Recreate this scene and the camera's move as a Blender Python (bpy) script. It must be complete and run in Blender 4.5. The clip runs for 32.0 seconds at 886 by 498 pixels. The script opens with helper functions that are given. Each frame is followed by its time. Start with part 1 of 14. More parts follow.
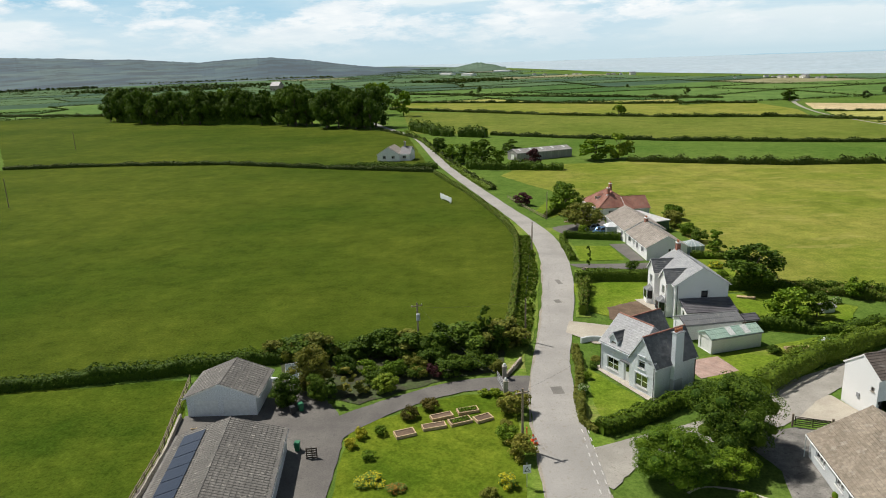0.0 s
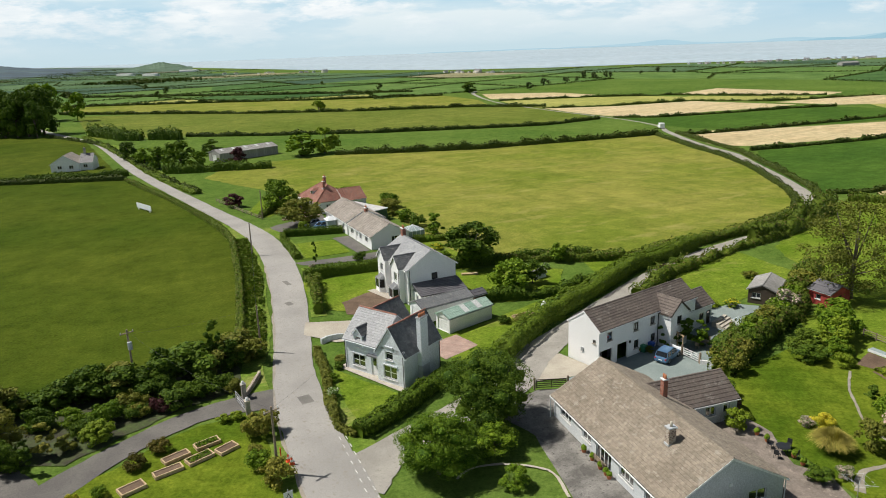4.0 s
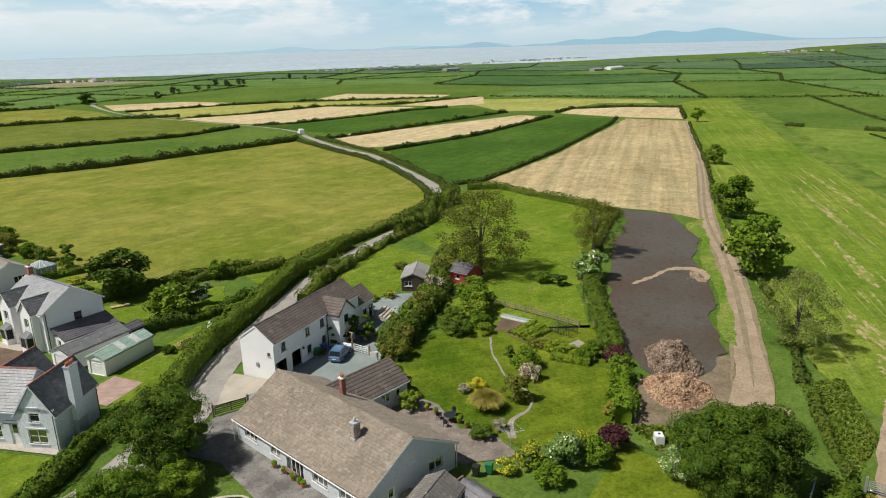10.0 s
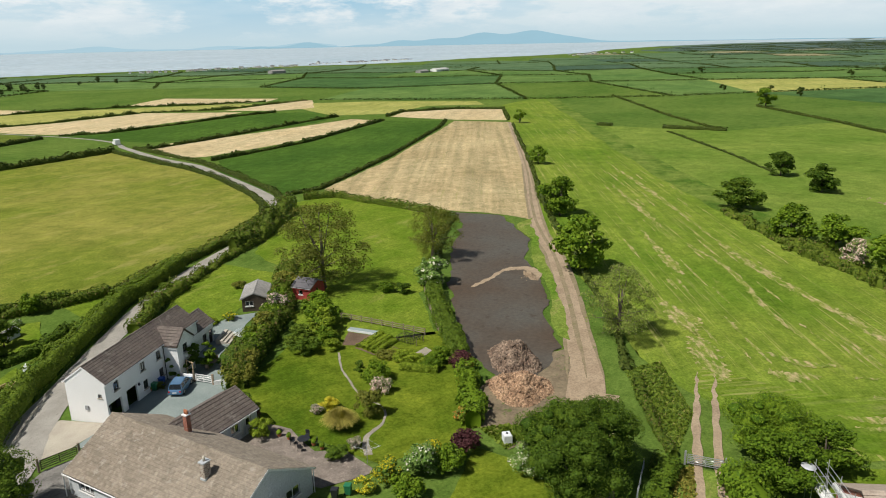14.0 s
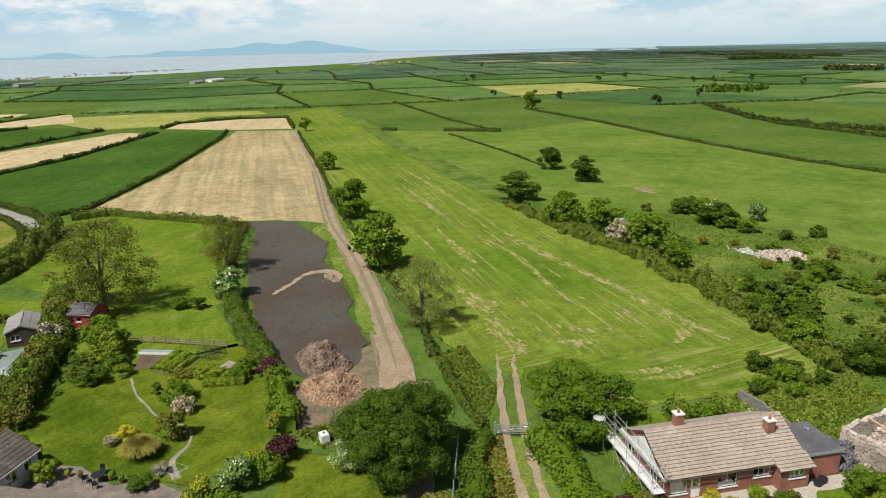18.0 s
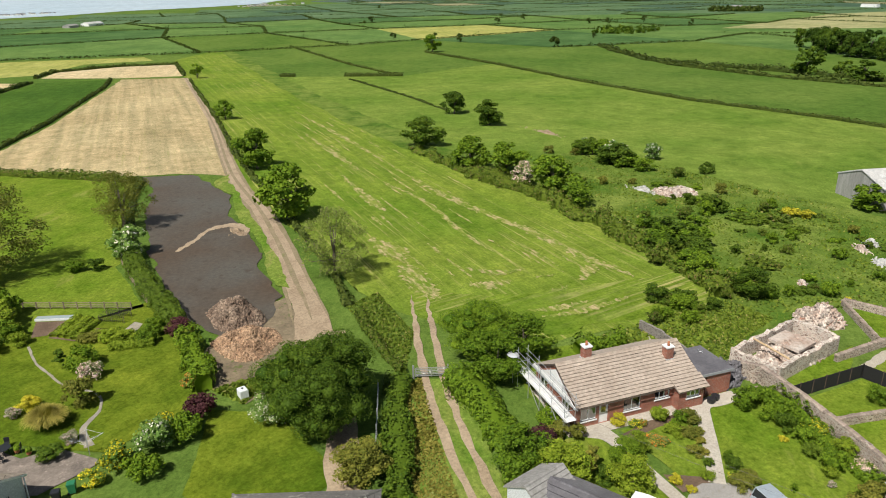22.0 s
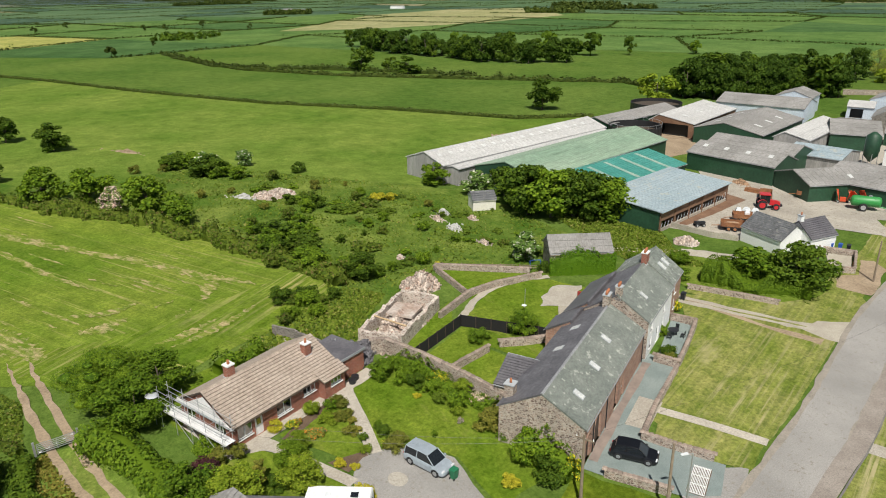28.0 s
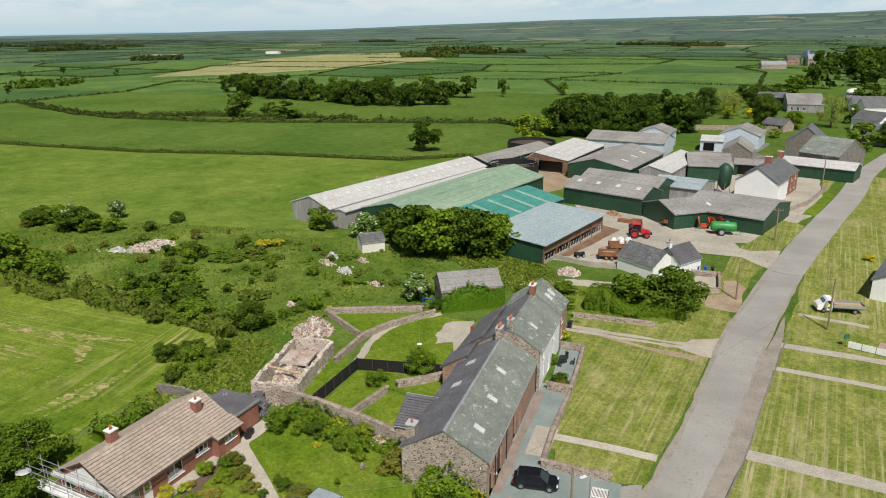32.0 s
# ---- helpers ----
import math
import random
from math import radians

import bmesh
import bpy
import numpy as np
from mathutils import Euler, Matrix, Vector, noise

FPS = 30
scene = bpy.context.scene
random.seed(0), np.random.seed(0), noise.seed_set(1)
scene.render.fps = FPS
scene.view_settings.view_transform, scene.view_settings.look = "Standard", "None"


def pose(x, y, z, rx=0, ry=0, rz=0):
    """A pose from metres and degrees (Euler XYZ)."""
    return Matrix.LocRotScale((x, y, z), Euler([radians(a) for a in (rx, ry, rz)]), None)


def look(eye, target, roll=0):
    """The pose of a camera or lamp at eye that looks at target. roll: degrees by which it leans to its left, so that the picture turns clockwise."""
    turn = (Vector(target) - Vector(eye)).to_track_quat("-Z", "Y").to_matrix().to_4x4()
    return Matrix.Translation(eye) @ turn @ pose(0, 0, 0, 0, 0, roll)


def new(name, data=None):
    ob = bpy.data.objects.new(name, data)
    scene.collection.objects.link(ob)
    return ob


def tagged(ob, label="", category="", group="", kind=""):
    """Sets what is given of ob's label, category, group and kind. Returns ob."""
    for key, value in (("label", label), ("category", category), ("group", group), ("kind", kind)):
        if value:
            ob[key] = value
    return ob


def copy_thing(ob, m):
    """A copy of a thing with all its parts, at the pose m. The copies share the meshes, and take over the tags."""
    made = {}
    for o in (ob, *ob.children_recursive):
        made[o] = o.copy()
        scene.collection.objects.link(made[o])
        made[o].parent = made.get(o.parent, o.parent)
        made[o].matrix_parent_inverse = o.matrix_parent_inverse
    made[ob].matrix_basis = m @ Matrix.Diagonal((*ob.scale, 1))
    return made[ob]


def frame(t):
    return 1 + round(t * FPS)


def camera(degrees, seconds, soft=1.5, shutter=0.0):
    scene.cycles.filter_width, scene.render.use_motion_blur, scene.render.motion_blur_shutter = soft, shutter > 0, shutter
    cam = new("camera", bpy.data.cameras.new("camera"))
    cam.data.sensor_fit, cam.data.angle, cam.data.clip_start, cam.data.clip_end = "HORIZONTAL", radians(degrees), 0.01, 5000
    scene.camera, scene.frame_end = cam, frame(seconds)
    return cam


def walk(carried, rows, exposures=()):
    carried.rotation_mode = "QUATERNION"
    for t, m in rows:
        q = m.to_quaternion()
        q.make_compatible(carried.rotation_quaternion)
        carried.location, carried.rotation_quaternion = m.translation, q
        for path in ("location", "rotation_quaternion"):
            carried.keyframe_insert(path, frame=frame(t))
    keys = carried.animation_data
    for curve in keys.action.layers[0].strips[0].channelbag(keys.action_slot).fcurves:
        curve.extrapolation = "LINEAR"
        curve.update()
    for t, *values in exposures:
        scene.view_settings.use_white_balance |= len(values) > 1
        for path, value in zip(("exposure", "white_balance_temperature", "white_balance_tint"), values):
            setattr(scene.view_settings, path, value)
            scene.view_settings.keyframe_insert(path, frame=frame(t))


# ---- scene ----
cam = camera(64.8, 32.0, soft=1.0)
PATH = [
    (0, 0.000, 0.000, 40.000, 74.712, 1.849, 0.166),
    (0.5, -0.290, 3.037, 39.906, 74.666, 1.829, -0.898),
    (1, -0.656, 5.362, 39.676, 74.605, 1.817, -2.318),
    (1.5, -0.932, 6.412, 39.427, 74.536, 1.882, -4.071),
    (2, -0.994, 6.704, 39.066, 74.423, 1.970, -6.943),
    (2.5, -1.040, 6.692, 38.622, 74.279, 1.922, -10.865),
    (3, -1.031, 6.563, 38.228, 74.155, 2.033, -15.539),
    (3.5, -0.981, 6.544, 38.026, 74.009, 1.955, -19.728),
    (4, -1.002, 6.493, 37.910, 73.846, 1.977, -24.035),
    (4.5, -1.111, 6.627, 37.857, 73.862, 1.899, -27.280),
    (6.5, -1.145, 6.565, 37.968, 73.774, 1.672, -35.649),
    (7, -1.216, 6.631, 38.007, 73.643, 1.636, -38.959),
    (7.5, -1.296, 6.713, 38.033, 73.640, 1.596, -41.941),
    (8, -1.377, 6.794, 38.059, 73.598, 1.545, -44.914),
    (8.5, -1.420, 6.824, 38.136, 73.581, 1.505, -46.805),
    (9, -1.463, 6.855, 38.212, 73.551, 1.477, -48.728),
    (9.5, -1.505, 6.850, 38.364, 73.527, 1.460, -50.746),
    (10, -1.546, 6.846, 38.516, 73.492, 1.432, -52.741),
    (10.5, -1.594, 6.886, 38.795, 73.469, 1.384, -54.673),
    (11, -1.642, 6.926, 39.075, 73.429, 1.349, -56.549),
    (11.5, -1.681, 6.933, 39.336, 73.398, 1.286, -58.438),
    (12, -1.720, 6.941, 39.596, 73.345, 1.250, -60.401),
    (12.5, -1.749, 7.039, 39.915, 73.278, 1.201, -62.180),
    (13, -1.777, 7.137, 40.234, 73.227, 1.181, -63.934),
    (13.5, -1.845, 7.190, 40.427, 73.211, 1.111, -65.138),
    (15.5, -1.872, 7.358, 40.025, 73.397, 1.081, -71.908),
    (16, -1.968, 7.404, 39.790, 73.467, 1.104, -74.306),
    (16.5, -2.136, 7.468, 39.486, 73.575, 1.029, -76.669),
    (17, -2.305, 7.532, 39.183, 73.659, 1.015, -79.026),
    (17.5, -2.451, 7.619, 39.096, 73.691, 0.999, -81.414),
    (18, -2.597, 7.706, 39.010, 73.715, 0.980, -83.774),
    (18.5, -2.663, 7.794, 38.893, 73.760, 0.965, -85.962),
    (19, -2.729, 7.883, 38.776, 73.780, 0.963, -88.133),
    (19.5, -2.712, 8.021, 38.737, 73.789, 0.923, -89.496),
    (20, -2.766, 8.135, 38.744, 72.970, 0.906, -90.115),
    (20.5, -2.800, 8.177, 38.827, 71.773, 0.911, -90.145),
    (21, -2.832, 8.237, 38.979, 70.454, 0.821, -90.260),
    (21.5, -2.847, 8.281, 39.135, 69.546, 0.859, -90.431),
    (22, -2.916, 8.310, 39.241, 69.200, 0.838, -91.790),
    (22.5, -3.007, 8.436, 39.226, 69.206, 0.880, -94.562),
    (23, -3.118, 8.511, 39.096, 69.238, 0.972, -98.035),
    (23.5, -3.243, 8.538, 39.128, 69.167, 0.946, -101.567),
    (24, -3.333, 8.721, 39.117, 69.161, 0.972, -105.866),
    (24.5, -3.390, 8.895, 39.406, 69.078, 0.992, -109.779),
    (25, -3.446, 9.069, 39.695, 68.992, 1.025, -113.709),
    (25.5, -3.476, 9.225, 39.989, 68.981, 0.998, -117.246),
    (27.5, -3.269, 9.708, 40.373, 69.039, 0.768, -122.554),
    (28, -3.448, 9.844, 40.395, 69.017, 0.687, -125.400),
    (28.5, -3.565, 10.025, 40.412, 69.068, 0.670, -128.501),
    (29, -3.682, 10.207, 40.430, 69.090, 0.675, -131.631),
    (29.5, -3.754, 10.338, 40.432, 69.199, 0.693, -133.283),
    (30, -3.734, 10.427, 40.481, 69.162, 0.716, -134.489),
    (30.5, -3.680, 10.476, 40.523, 69.558, 0.686, -134.884),
    (31, -3.607, 10.468, 40.560, 70.355, 0.655, -134.986),
    (31.5, -3.552, 10.495, 40.589, 71.244, 0.644, -134.968),
    (32, -3.534, 10.535, 40.596, 72.255, 0.536, -135.087),
]
EXPOSURE = ((0, 0.1), (4, 0.09), (9, 0.0), (18, 0.0), (20.5, 0.06), (22.5, 0.2), (25, 0.1), (29, 0.02), (32, -0.08))
walk(cam, [(t, pose(*p)) for t, *p in PATH], EXPOSURE)

# ---- daylight: a hazy June sky with broken cloud and one sun ----
SUN_FROM = 306.0      # degrees clockwise from +y
SUN_UP = 55.0
world = bpy.data.worlds.new("sky")
scene.world = world
world.use_nodes = True
wn, wl = world.node_tree.nodes, world.node_tree.links
wn.clear()
sky = wn.new("ShaderNodeTexSky")
sky.sky_type = "NISHITA"
sky.sun_disc = False
sky.sun_elevation = radians(SUN_UP)
sky.sun_rotation = radians(SUN_FROM)
sky.air_density, sky.dust_density, sky.ozone_density = 1.0, 1.6, 1.2
w_coord = wn.new("ShaderNodeTexCoord")


def sky_noise(scale, stretch, detail, rough):
    m = wn.new("ShaderNodeMapping")
    m.inputs["Scale"].default_value = (1.0, 1.0, stretch)
    t = wn.new("ShaderNodeTexNoise")
    t.inputs["Scale"].default_value, t.inputs["Detail"].default_value, t.inputs["Roughness"].default_value = scale, detail, rough
    wl.new(w_coord.outputs["Generated"], m.inputs["Vector"])
    wl.new(m.outputs["Vector"], t.inputs["Vector"])
    return t.outputs["Fac"]


def sky_ramp(fac, *stops):
    r = wn.new("ShaderNodeValToRGB")
    for e, (pos, col) in zip(r.color_ramp.elements, (stops[0], stops[-1])):
        e.position, e.color = pos, (*col, 1)
    for pos, col in stops[1:-1]:
        r.color_ramp.elements.new(pos).color = (*col, 1)
    wl.new(fac, r.inputs["Fac"])
    return r.outputs["Color"]


def sky_mix(fac, a, b):
    m = wn.new("ShaderNodeMix")
    m.data_type = "RGBA"
    for socket, v in ((m.inputs[0], fac), (m.inputs[6], a), (m.inputs[7], b)):
        wl.new(v, socket)
    return m.outputs[2]


w_up = wn.new("ShaderNodeSeparateXYZ")
wl.new(w_coord.outputs["Generated"], w_up.inputs[0])
# thin veil low in the sky, broken white cloud with blue between it above the horizon
veil = sky_ramp(sky_noise(3.4, 5.0, 6.0, 0.55), (0.36, (4.3, 7.2, 9.1)), (0.55, (7.0, 8.9, 9.9)), (0.60, (9.2, 10.2, 10.5)))
puff = sky_ramp(sky_noise(8.5, 3.4, 9.0, 0.62), (0.46, (0, 0, 0)), (0.57, (1, 1, 1)))
white = sky_ramp(sky_noise(15.0, 4.0, 6.0, 0.6), (0.35, (8.8, 9.8, 10.4)), (0.62, (10.8, 11.2, 11.3)))
low = sky_mix(puff, veil, white)
haze_at = sky_ramp(w_up.outputs["Z"], (0.0, (1, 1, 1)), (0.055, (0, 0, 0)))
haze = sky_ramp(w_up.outputs["Z"], (0.0, (6.6, 8.4, 9.2)), (0.06, (8.0, 9.3, 9.9)))
low = sky_mix(haze_at, low, haze)
high = sky_mix(sky_ramp(sky_noise(2.2, 2.0, 8.0, 0.6), (0.46, (0, 0, 0)), (0.66, (0.16, 0.16, 0.16))), sky.outputs["Color"], white)
w_bg = wn.new("ShaderNodeBackground")
w_bg.inputs["Strength"].default_value = 0.082
w_out = wn.new("ShaderNodeOutputWorld")
deep = wn.new("ShaderNodeMix")
deep.data_type, deep.blend_type = "RGBA", "MULTIPLY"
deep.inputs[0].default_value, deep.inputs[7].default_value = 1.0, (0.45, 0.45, 0.44, 1)
wl.new(high, deep.inputs[6])
wl.new(sky_mix(sky_ramp(w_up.outputs["Z"], (0.12, (0, 0, 0)), (0.4, (1, 1, 1))), low, deep.outputs[2]), w_bg.inputs["Color"])
wl.new(w_bg.outputs["Background"], w_out.inputs["Surface"])

sun_data = bpy.data.lights.new("sun", "SUN")
sun_data.energy, sun_data.angle, sun_data.color = 5.0, radians(0.55), (1.0, 0.955, 0.88)
sun = new("sun", sun_data)
sun.matrix_world = look((0, 0, 0), (-math.sin(radians(SUN_FROM)) * math.cos(radians(SUN_UP)), -math.cos(radians(SUN_FROM)) * math.cos(radians(SUN_UP)), -math.sin(radians(SUN_UP))))

# ---- materials ----
def node_mat(name):
    m = bpy.data.materials.new(name)
    m.use_nodes = True
    nt = m.node_tree
    return m, nt.nodes, nt.links, nt.nodes["Principled BSDF"]


def coords(nodes, links, local, scale=(1, 1, 1), turn=0.0):
    """Metres, of the world or of the object itself."""
    if local:
        out = nodes.new("ShaderNodeTexCoord").outputs["Object"]
    else:
        out = nodes.new("ShaderNodeNewGeometry").outputs["Position"]
    for key, val in (("Rotation", (0, 0, radians(turn))), ("Scale", scale)):
        mp = nodes.new("ShaderNodeMapping")
        mp.inputs[key].default_value = val
        links.new(out, mp.inputs["Vector"])
        out = mp.outputs["Vector"]
    return out


def noise_of(nodes, links, vec, scale, detail=5.0, rough=0.6):
    n = nodes.new("ShaderNodeTexNoise")
    n.inputs["Scale"].default_value, n.inputs["Detail"].default_value, n.inputs["Roughness"].default_value = scale, detail, rough
    links.new(vec, n.inputs["Vector"])
    return n.outputs["Fac"]


def ramp_of(nodes, links, fac, stops):
    r = nodes.new("ShaderNodeValToRGB")
    e = r.color_ramp.elements
    while len(e) < len(stops):
        e.new(0.5)
    for el, (p, c) in zip(e, stops):
        el.position = p
        el.color = (*c, 1) if len(c) == 3 else c
    links.new(fac, r.inputs["Fac"])
    return r.outputs["Color"]


def mix_of(nodes, links, fac, a, b, mode="MIX"):
    m = nodes.new("ShaderNodeMix")
    m.data_type, m.blend_type = "RGBA", mode
    for sock, val in ((m.inputs[0], fac), (m.inputs[6], a), (m.inputs[7], b)):
        if isinstance(val, (int, float)):
            sock.default_value = val
        elif isinstance(val, tuple):
            sock.default_value = (*val, 1)
        else:
            links.new(val, sock)
    return m.outputs[2]


def bump_of(nodes, links, bsdf, height, strength=0.3, dist=0.05):
    b = nodes.new("ShaderNodeBump")
    b.inputs["Strength"].default_value, b.inputs["Distance"].default_value = strength, dist
    links.new(height, b.inputs["Height"])
    links.new(b.outputs["Normal"], bsdf.inputs["Normal"])


def surface(name, a, b, big=0.2, fine=6.0, local=True, rough=0.85, metal=0.0, bump=0.25, dist=0.02, c=None, stretch=(1, 1, 1), turn=0.0, vary=0.0):
    """Two colours over a broad and a fine noise, a third in scattered spots, and a fine relief."""
    m, n, l, p = node_mat(name)
    v = coords(n, l, local, stretch, turn)
    broad, fin = noise_of(n, l, v, big, 4), noise_of(n, l, v, fine, 6, 0.65)
    col = mix_of(n, l, ramp_of(n, l, broad, [(0.35, (0, 0, 0)), (0.65, (1, 1, 1))]), a, b)
    col = mix_of(n, l, 0.55, col, ramp_of(n, l, fin, [(0.3, (0.45, 0.45, 0.45)), (0.7, (1.35, 1.35, 1.35))]), "MULTIPLY")
    if c:
        spots = noise_of(n, l, v, fine * 0.3, 3, 0.7)
        col = mix_of(n, l, ramp_of(n, l, spots, [(0.58, (0, 0, 0)), (0.68, (1, 1, 1))]), col, c)
    if vary:
        info = n.new("ShaderNodeObjectInfo")
        lo, hi = 1 - vary, 1 + vary
        col = mix_of(n, l, 1.0, col, ramp_of(n, l, info.outputs["Random"], [(0, (lo, lo, lo)), (1, (hi, hi, hi))]), "MULTIPLY")
    l.new(col, p.inputs["Base Color"])
    p.inputs["Roughness"].default_value, p.inputs["Metallic"].default_value = rough, metal
    if bump:
        bump_of(n, l, p, fin, bump, dist)
    return m


def plain(name, col, rough=0.6, metal=0.0, alpha=None):
    m, n, l, p = node_mat(name)
    v = coords(n, l, True)
    f = noise_of(n, l, v, 3.0, 4)
    c = mix_of(n, l, 0.35, col, ramp_of(n, l, f, [(0.3, (0.6, 0.6, 0.6)), (0.7, (1.2, 1.2, 1.2))]), "MULTIPLY")
    l.new(c, p.inputs["Base Color"])
    p.inputs["Roughness"].default_value, p.inputs["Metallic"].default_value = rough, metal
    return m


def grass(name, lo, hi, dry=None, stripe=0.0, turn=0.0, width=1.0, big=0.03, dry_at=0.56, mid=0.25, streak=None):
    """Grass at three scales; dry patches; mowing or drilling lines across one direction."""
    m, n, l, p = node_mat(name)
    v = coords(n, l, False, (1, 1, 1), turn)
    col = mix_of(n, l, ramp_of(n, l, noise_of(n, l, v, big, 4), [(0.35, (0, 0, 0)), (0.65, (1, 1, 1))]), lo, hi)
    tuft = noise_of(n, l, v, mid, 6, 0.7)
    rank = noise_of(n, l, v, mid * 2.6 + 0.12, 5, 0.65)
    col = mix_of(n, l, 0.6, col, ramp_of(n, l, rank, [(0.34, (0.70, 0.76, 0.66)), (0.5, (1, 1, 1)), (0.66, (1.26, 1.16, 1.2))]), "MULTIPLY")
    col = mix_of(n, l, 0.8, col, ramp_of(n, l, tuft, [(0.3, (0.62, 0.66, 0.6)), (0.7, (1.28, 1.24, 1.3))]), "MULTIPLY")
    fine = noise_of(n, l, v, 2.6, 8, 0.8)
    col = mix_of(n, l, 0.7, col, ramp_of(n, l, fine, [(0.34, (0.42, 0.46, 0.42)), (0.66, (1.5, 1.46, 1.5))]), "MULTIPLY")
    if stripe:
        sv = coords(n, l, False, (0.012, 1.0 / width, 1), turn)
        lines = noise_of(n, l, sv, 1.0, 3, 0.6)
        col = mix_of(n, l, stripe, col, ramp_of(n, l, lines, [(0.38, (0.72, 0.76, 0.7)), (0.62, (1.32, 1.25, 1.2))]), "MULTIPLY")
    if dry:
        dv = coords(n, l, False, (0.35, 1, 1), turn)
        d = noise_of(n, l, dv, 0.16, 7, 0.72)
        col = mix_of(n, l, ramp_of(n, l, d, [(dry_at, (0, 0, 0)), (dry_at + 0.14, (0.85, 0.85, 0.85))]), col, dry)
    if streak:
        # long thin lines of cut stalks
        tone, ang, thick, at = streak
        kv = coords(n, l, False, (0.03, 1.0 / thick, 1), ang)
        thin = ramp_of(n, l, noise_of(n, l, kv, 1.0, 5, 0.62), [(at, (0, 0, 0)), (at + 0.1, (1, 1, 1))])
        broken = ramp_of(n, l, noise_of(n, l, coords(n, l, False, (0.25, 1, 1), ang), 0.8, 5, 0.7), [(0.36, (0, 0, 0)), (0.6, (1, 1, 1))])
        thin = mix_of(n, l, 1.0, thin, broken, "MULTIPLY")
        where = ramp_of(n, l, noise_of(n, l, v, 0.028, 3), [(0.40, (0.05, 0.05, 0.05)), (0.62, (0.9, 0.9, 0.9))])
        col = mix_of(n, l, mix_of(n, l, 1.0, thin, where, "MULTIPLY"), col, tone)
    l.new(col, p.inputs["Base Color"])
    p.inputs["Roughness"].default_value = 0.95
    p.inputs["Specular IOR Level"].default_value = 0.02
    bump_of(n, l, p, fine, 0.5, 0.08)
    return m


def leaf(name, a, b, c=None, spot=0.72):
    """Leaves: each clump its own shade, each plant its own tone; a little light comes through."""
    m, n, l, p = node_mat(name)
    geo, info = n.new("ShaderNodeNewGeometry"), n.new("ShaderNodeObjectInfo")
    col = ramp_of(n, l, geo.outputs["Random Per Island"], [(0.0, a), (1.0, b)] if not c else [(0.0, a), (spot, b), (spot + 0.02, c), (1.0, c)])
    col = mix_of(n, l, 1.0, col, ramp_of(n, l, info.outputs["Random"], [(0, (0.78, 0.82, 0.8)), (1, (1.2, 1.16, 1.1))]), "MULTIPLY")
    if not c and "gold" not in name and "purple" not in name:
        col = mix_of(n, l, 1.0, col, (1.06, 0.86, 0.44), "MULTIPLY")
    l.new(col, p.inputs["Base Color"])
    p.inputs["Roughness"].default_value = 0.6
    p.inputs["Specular IOR Level"].default_value = 0.08
    tr = n.new("ShaderNodeBsdfTranslucent")
    l.new(mix_of(n, l, 1.0, col, (1.5, 1.7, 0.7), "MULTIPLY"), tr.inputs["Color"])
    ms = n.new("ShaderNodeMixShader")
    ms.inputs[0].default_value = 0.10
    l.new(p.outputs["BSDF"], ms.inputs[1])
    l.new(tr.outputs["BSDF"], ms.inputs[2])
    l.new(ms.outputs["Shader"], n["Material Output"].inputs["Surface"])
    return m


def masonry(name, a, b, joint, w, h, mortar=0.02, rough=0.9, bump=0.6, offset=0.5, warp=0.0):
    """Stones or bricks too small to part: courses on the wall's own two directions."""
    m, n, l, p = node_mat(name)
    geo = n.new("ShaderNodeTexCoord")
    sep, comb = n.new("ShaderNodeSeparateXYZ"), n.new("ShaderNodeCombineXYZ")
    add = n.new("ShaderNodeMath")
    l.new(geo.outputs["Object"], sep.inputs[0])
    l.new(sep.outputs["X"], add.inputs[0])
    l.new(sep.outputs["Y"], add.inputs[1])
    l.new(add.outputs[0], comb.inputs["X"])
    l.new(sep.outputs["Z"], comb.inputs["Y"])
    vec = comb.outputs[0]
    if warp:
        wn_ = n.new("ShaderNodeTexNoise")
        wn_.inputs["Scale"].default_value = 2.5
        l.new(vec, wn_.inputs["Vector"])
        vec = mix_of(n, l, warp, vec, wn_.outputs["Color"])
    br = n.new("ShaderNodeTexBrick")
    br.offset = offset
    for key, val in (("Color1", (*a, 1)), ("Color2", (*b, 1)), ("Mortar", (*joint, 1)), ("Scale", 1.0), ("Mortar Size", mortar), ("Brick Width", w), ("Row Height", h), ("Mortar Smooth", 0.3)):
        br.inputs[key].default_value = val
    l.new(vec, br.inputs["Vector"])
    v = coords(n, l, True)
    col = mix_of(n, l, 0.6, br.outputs["Color"], ramp_of(n, l, noise_of(n, l, v, 0.7, 6, 0.7), [(0.3, (0.55, 0.55, 0.55)), (0.7, (1.3, 1.28, 1.25))]), "MULTIPLY")
    l.new(col, p.inputs["Base Color"])
    p.inputs["Roughness"].default_value = rough
    inv = n.new("ShaderNodeMath")
    inv.operation = "SUBTRACT"
    inv.inputs[0].default_value = 1.0
    l.new(br.outputs["Fac"], inv.inputs[1])
    bump_of(n, l, p, inv.outputs[0], bump, 0.02)
    return m


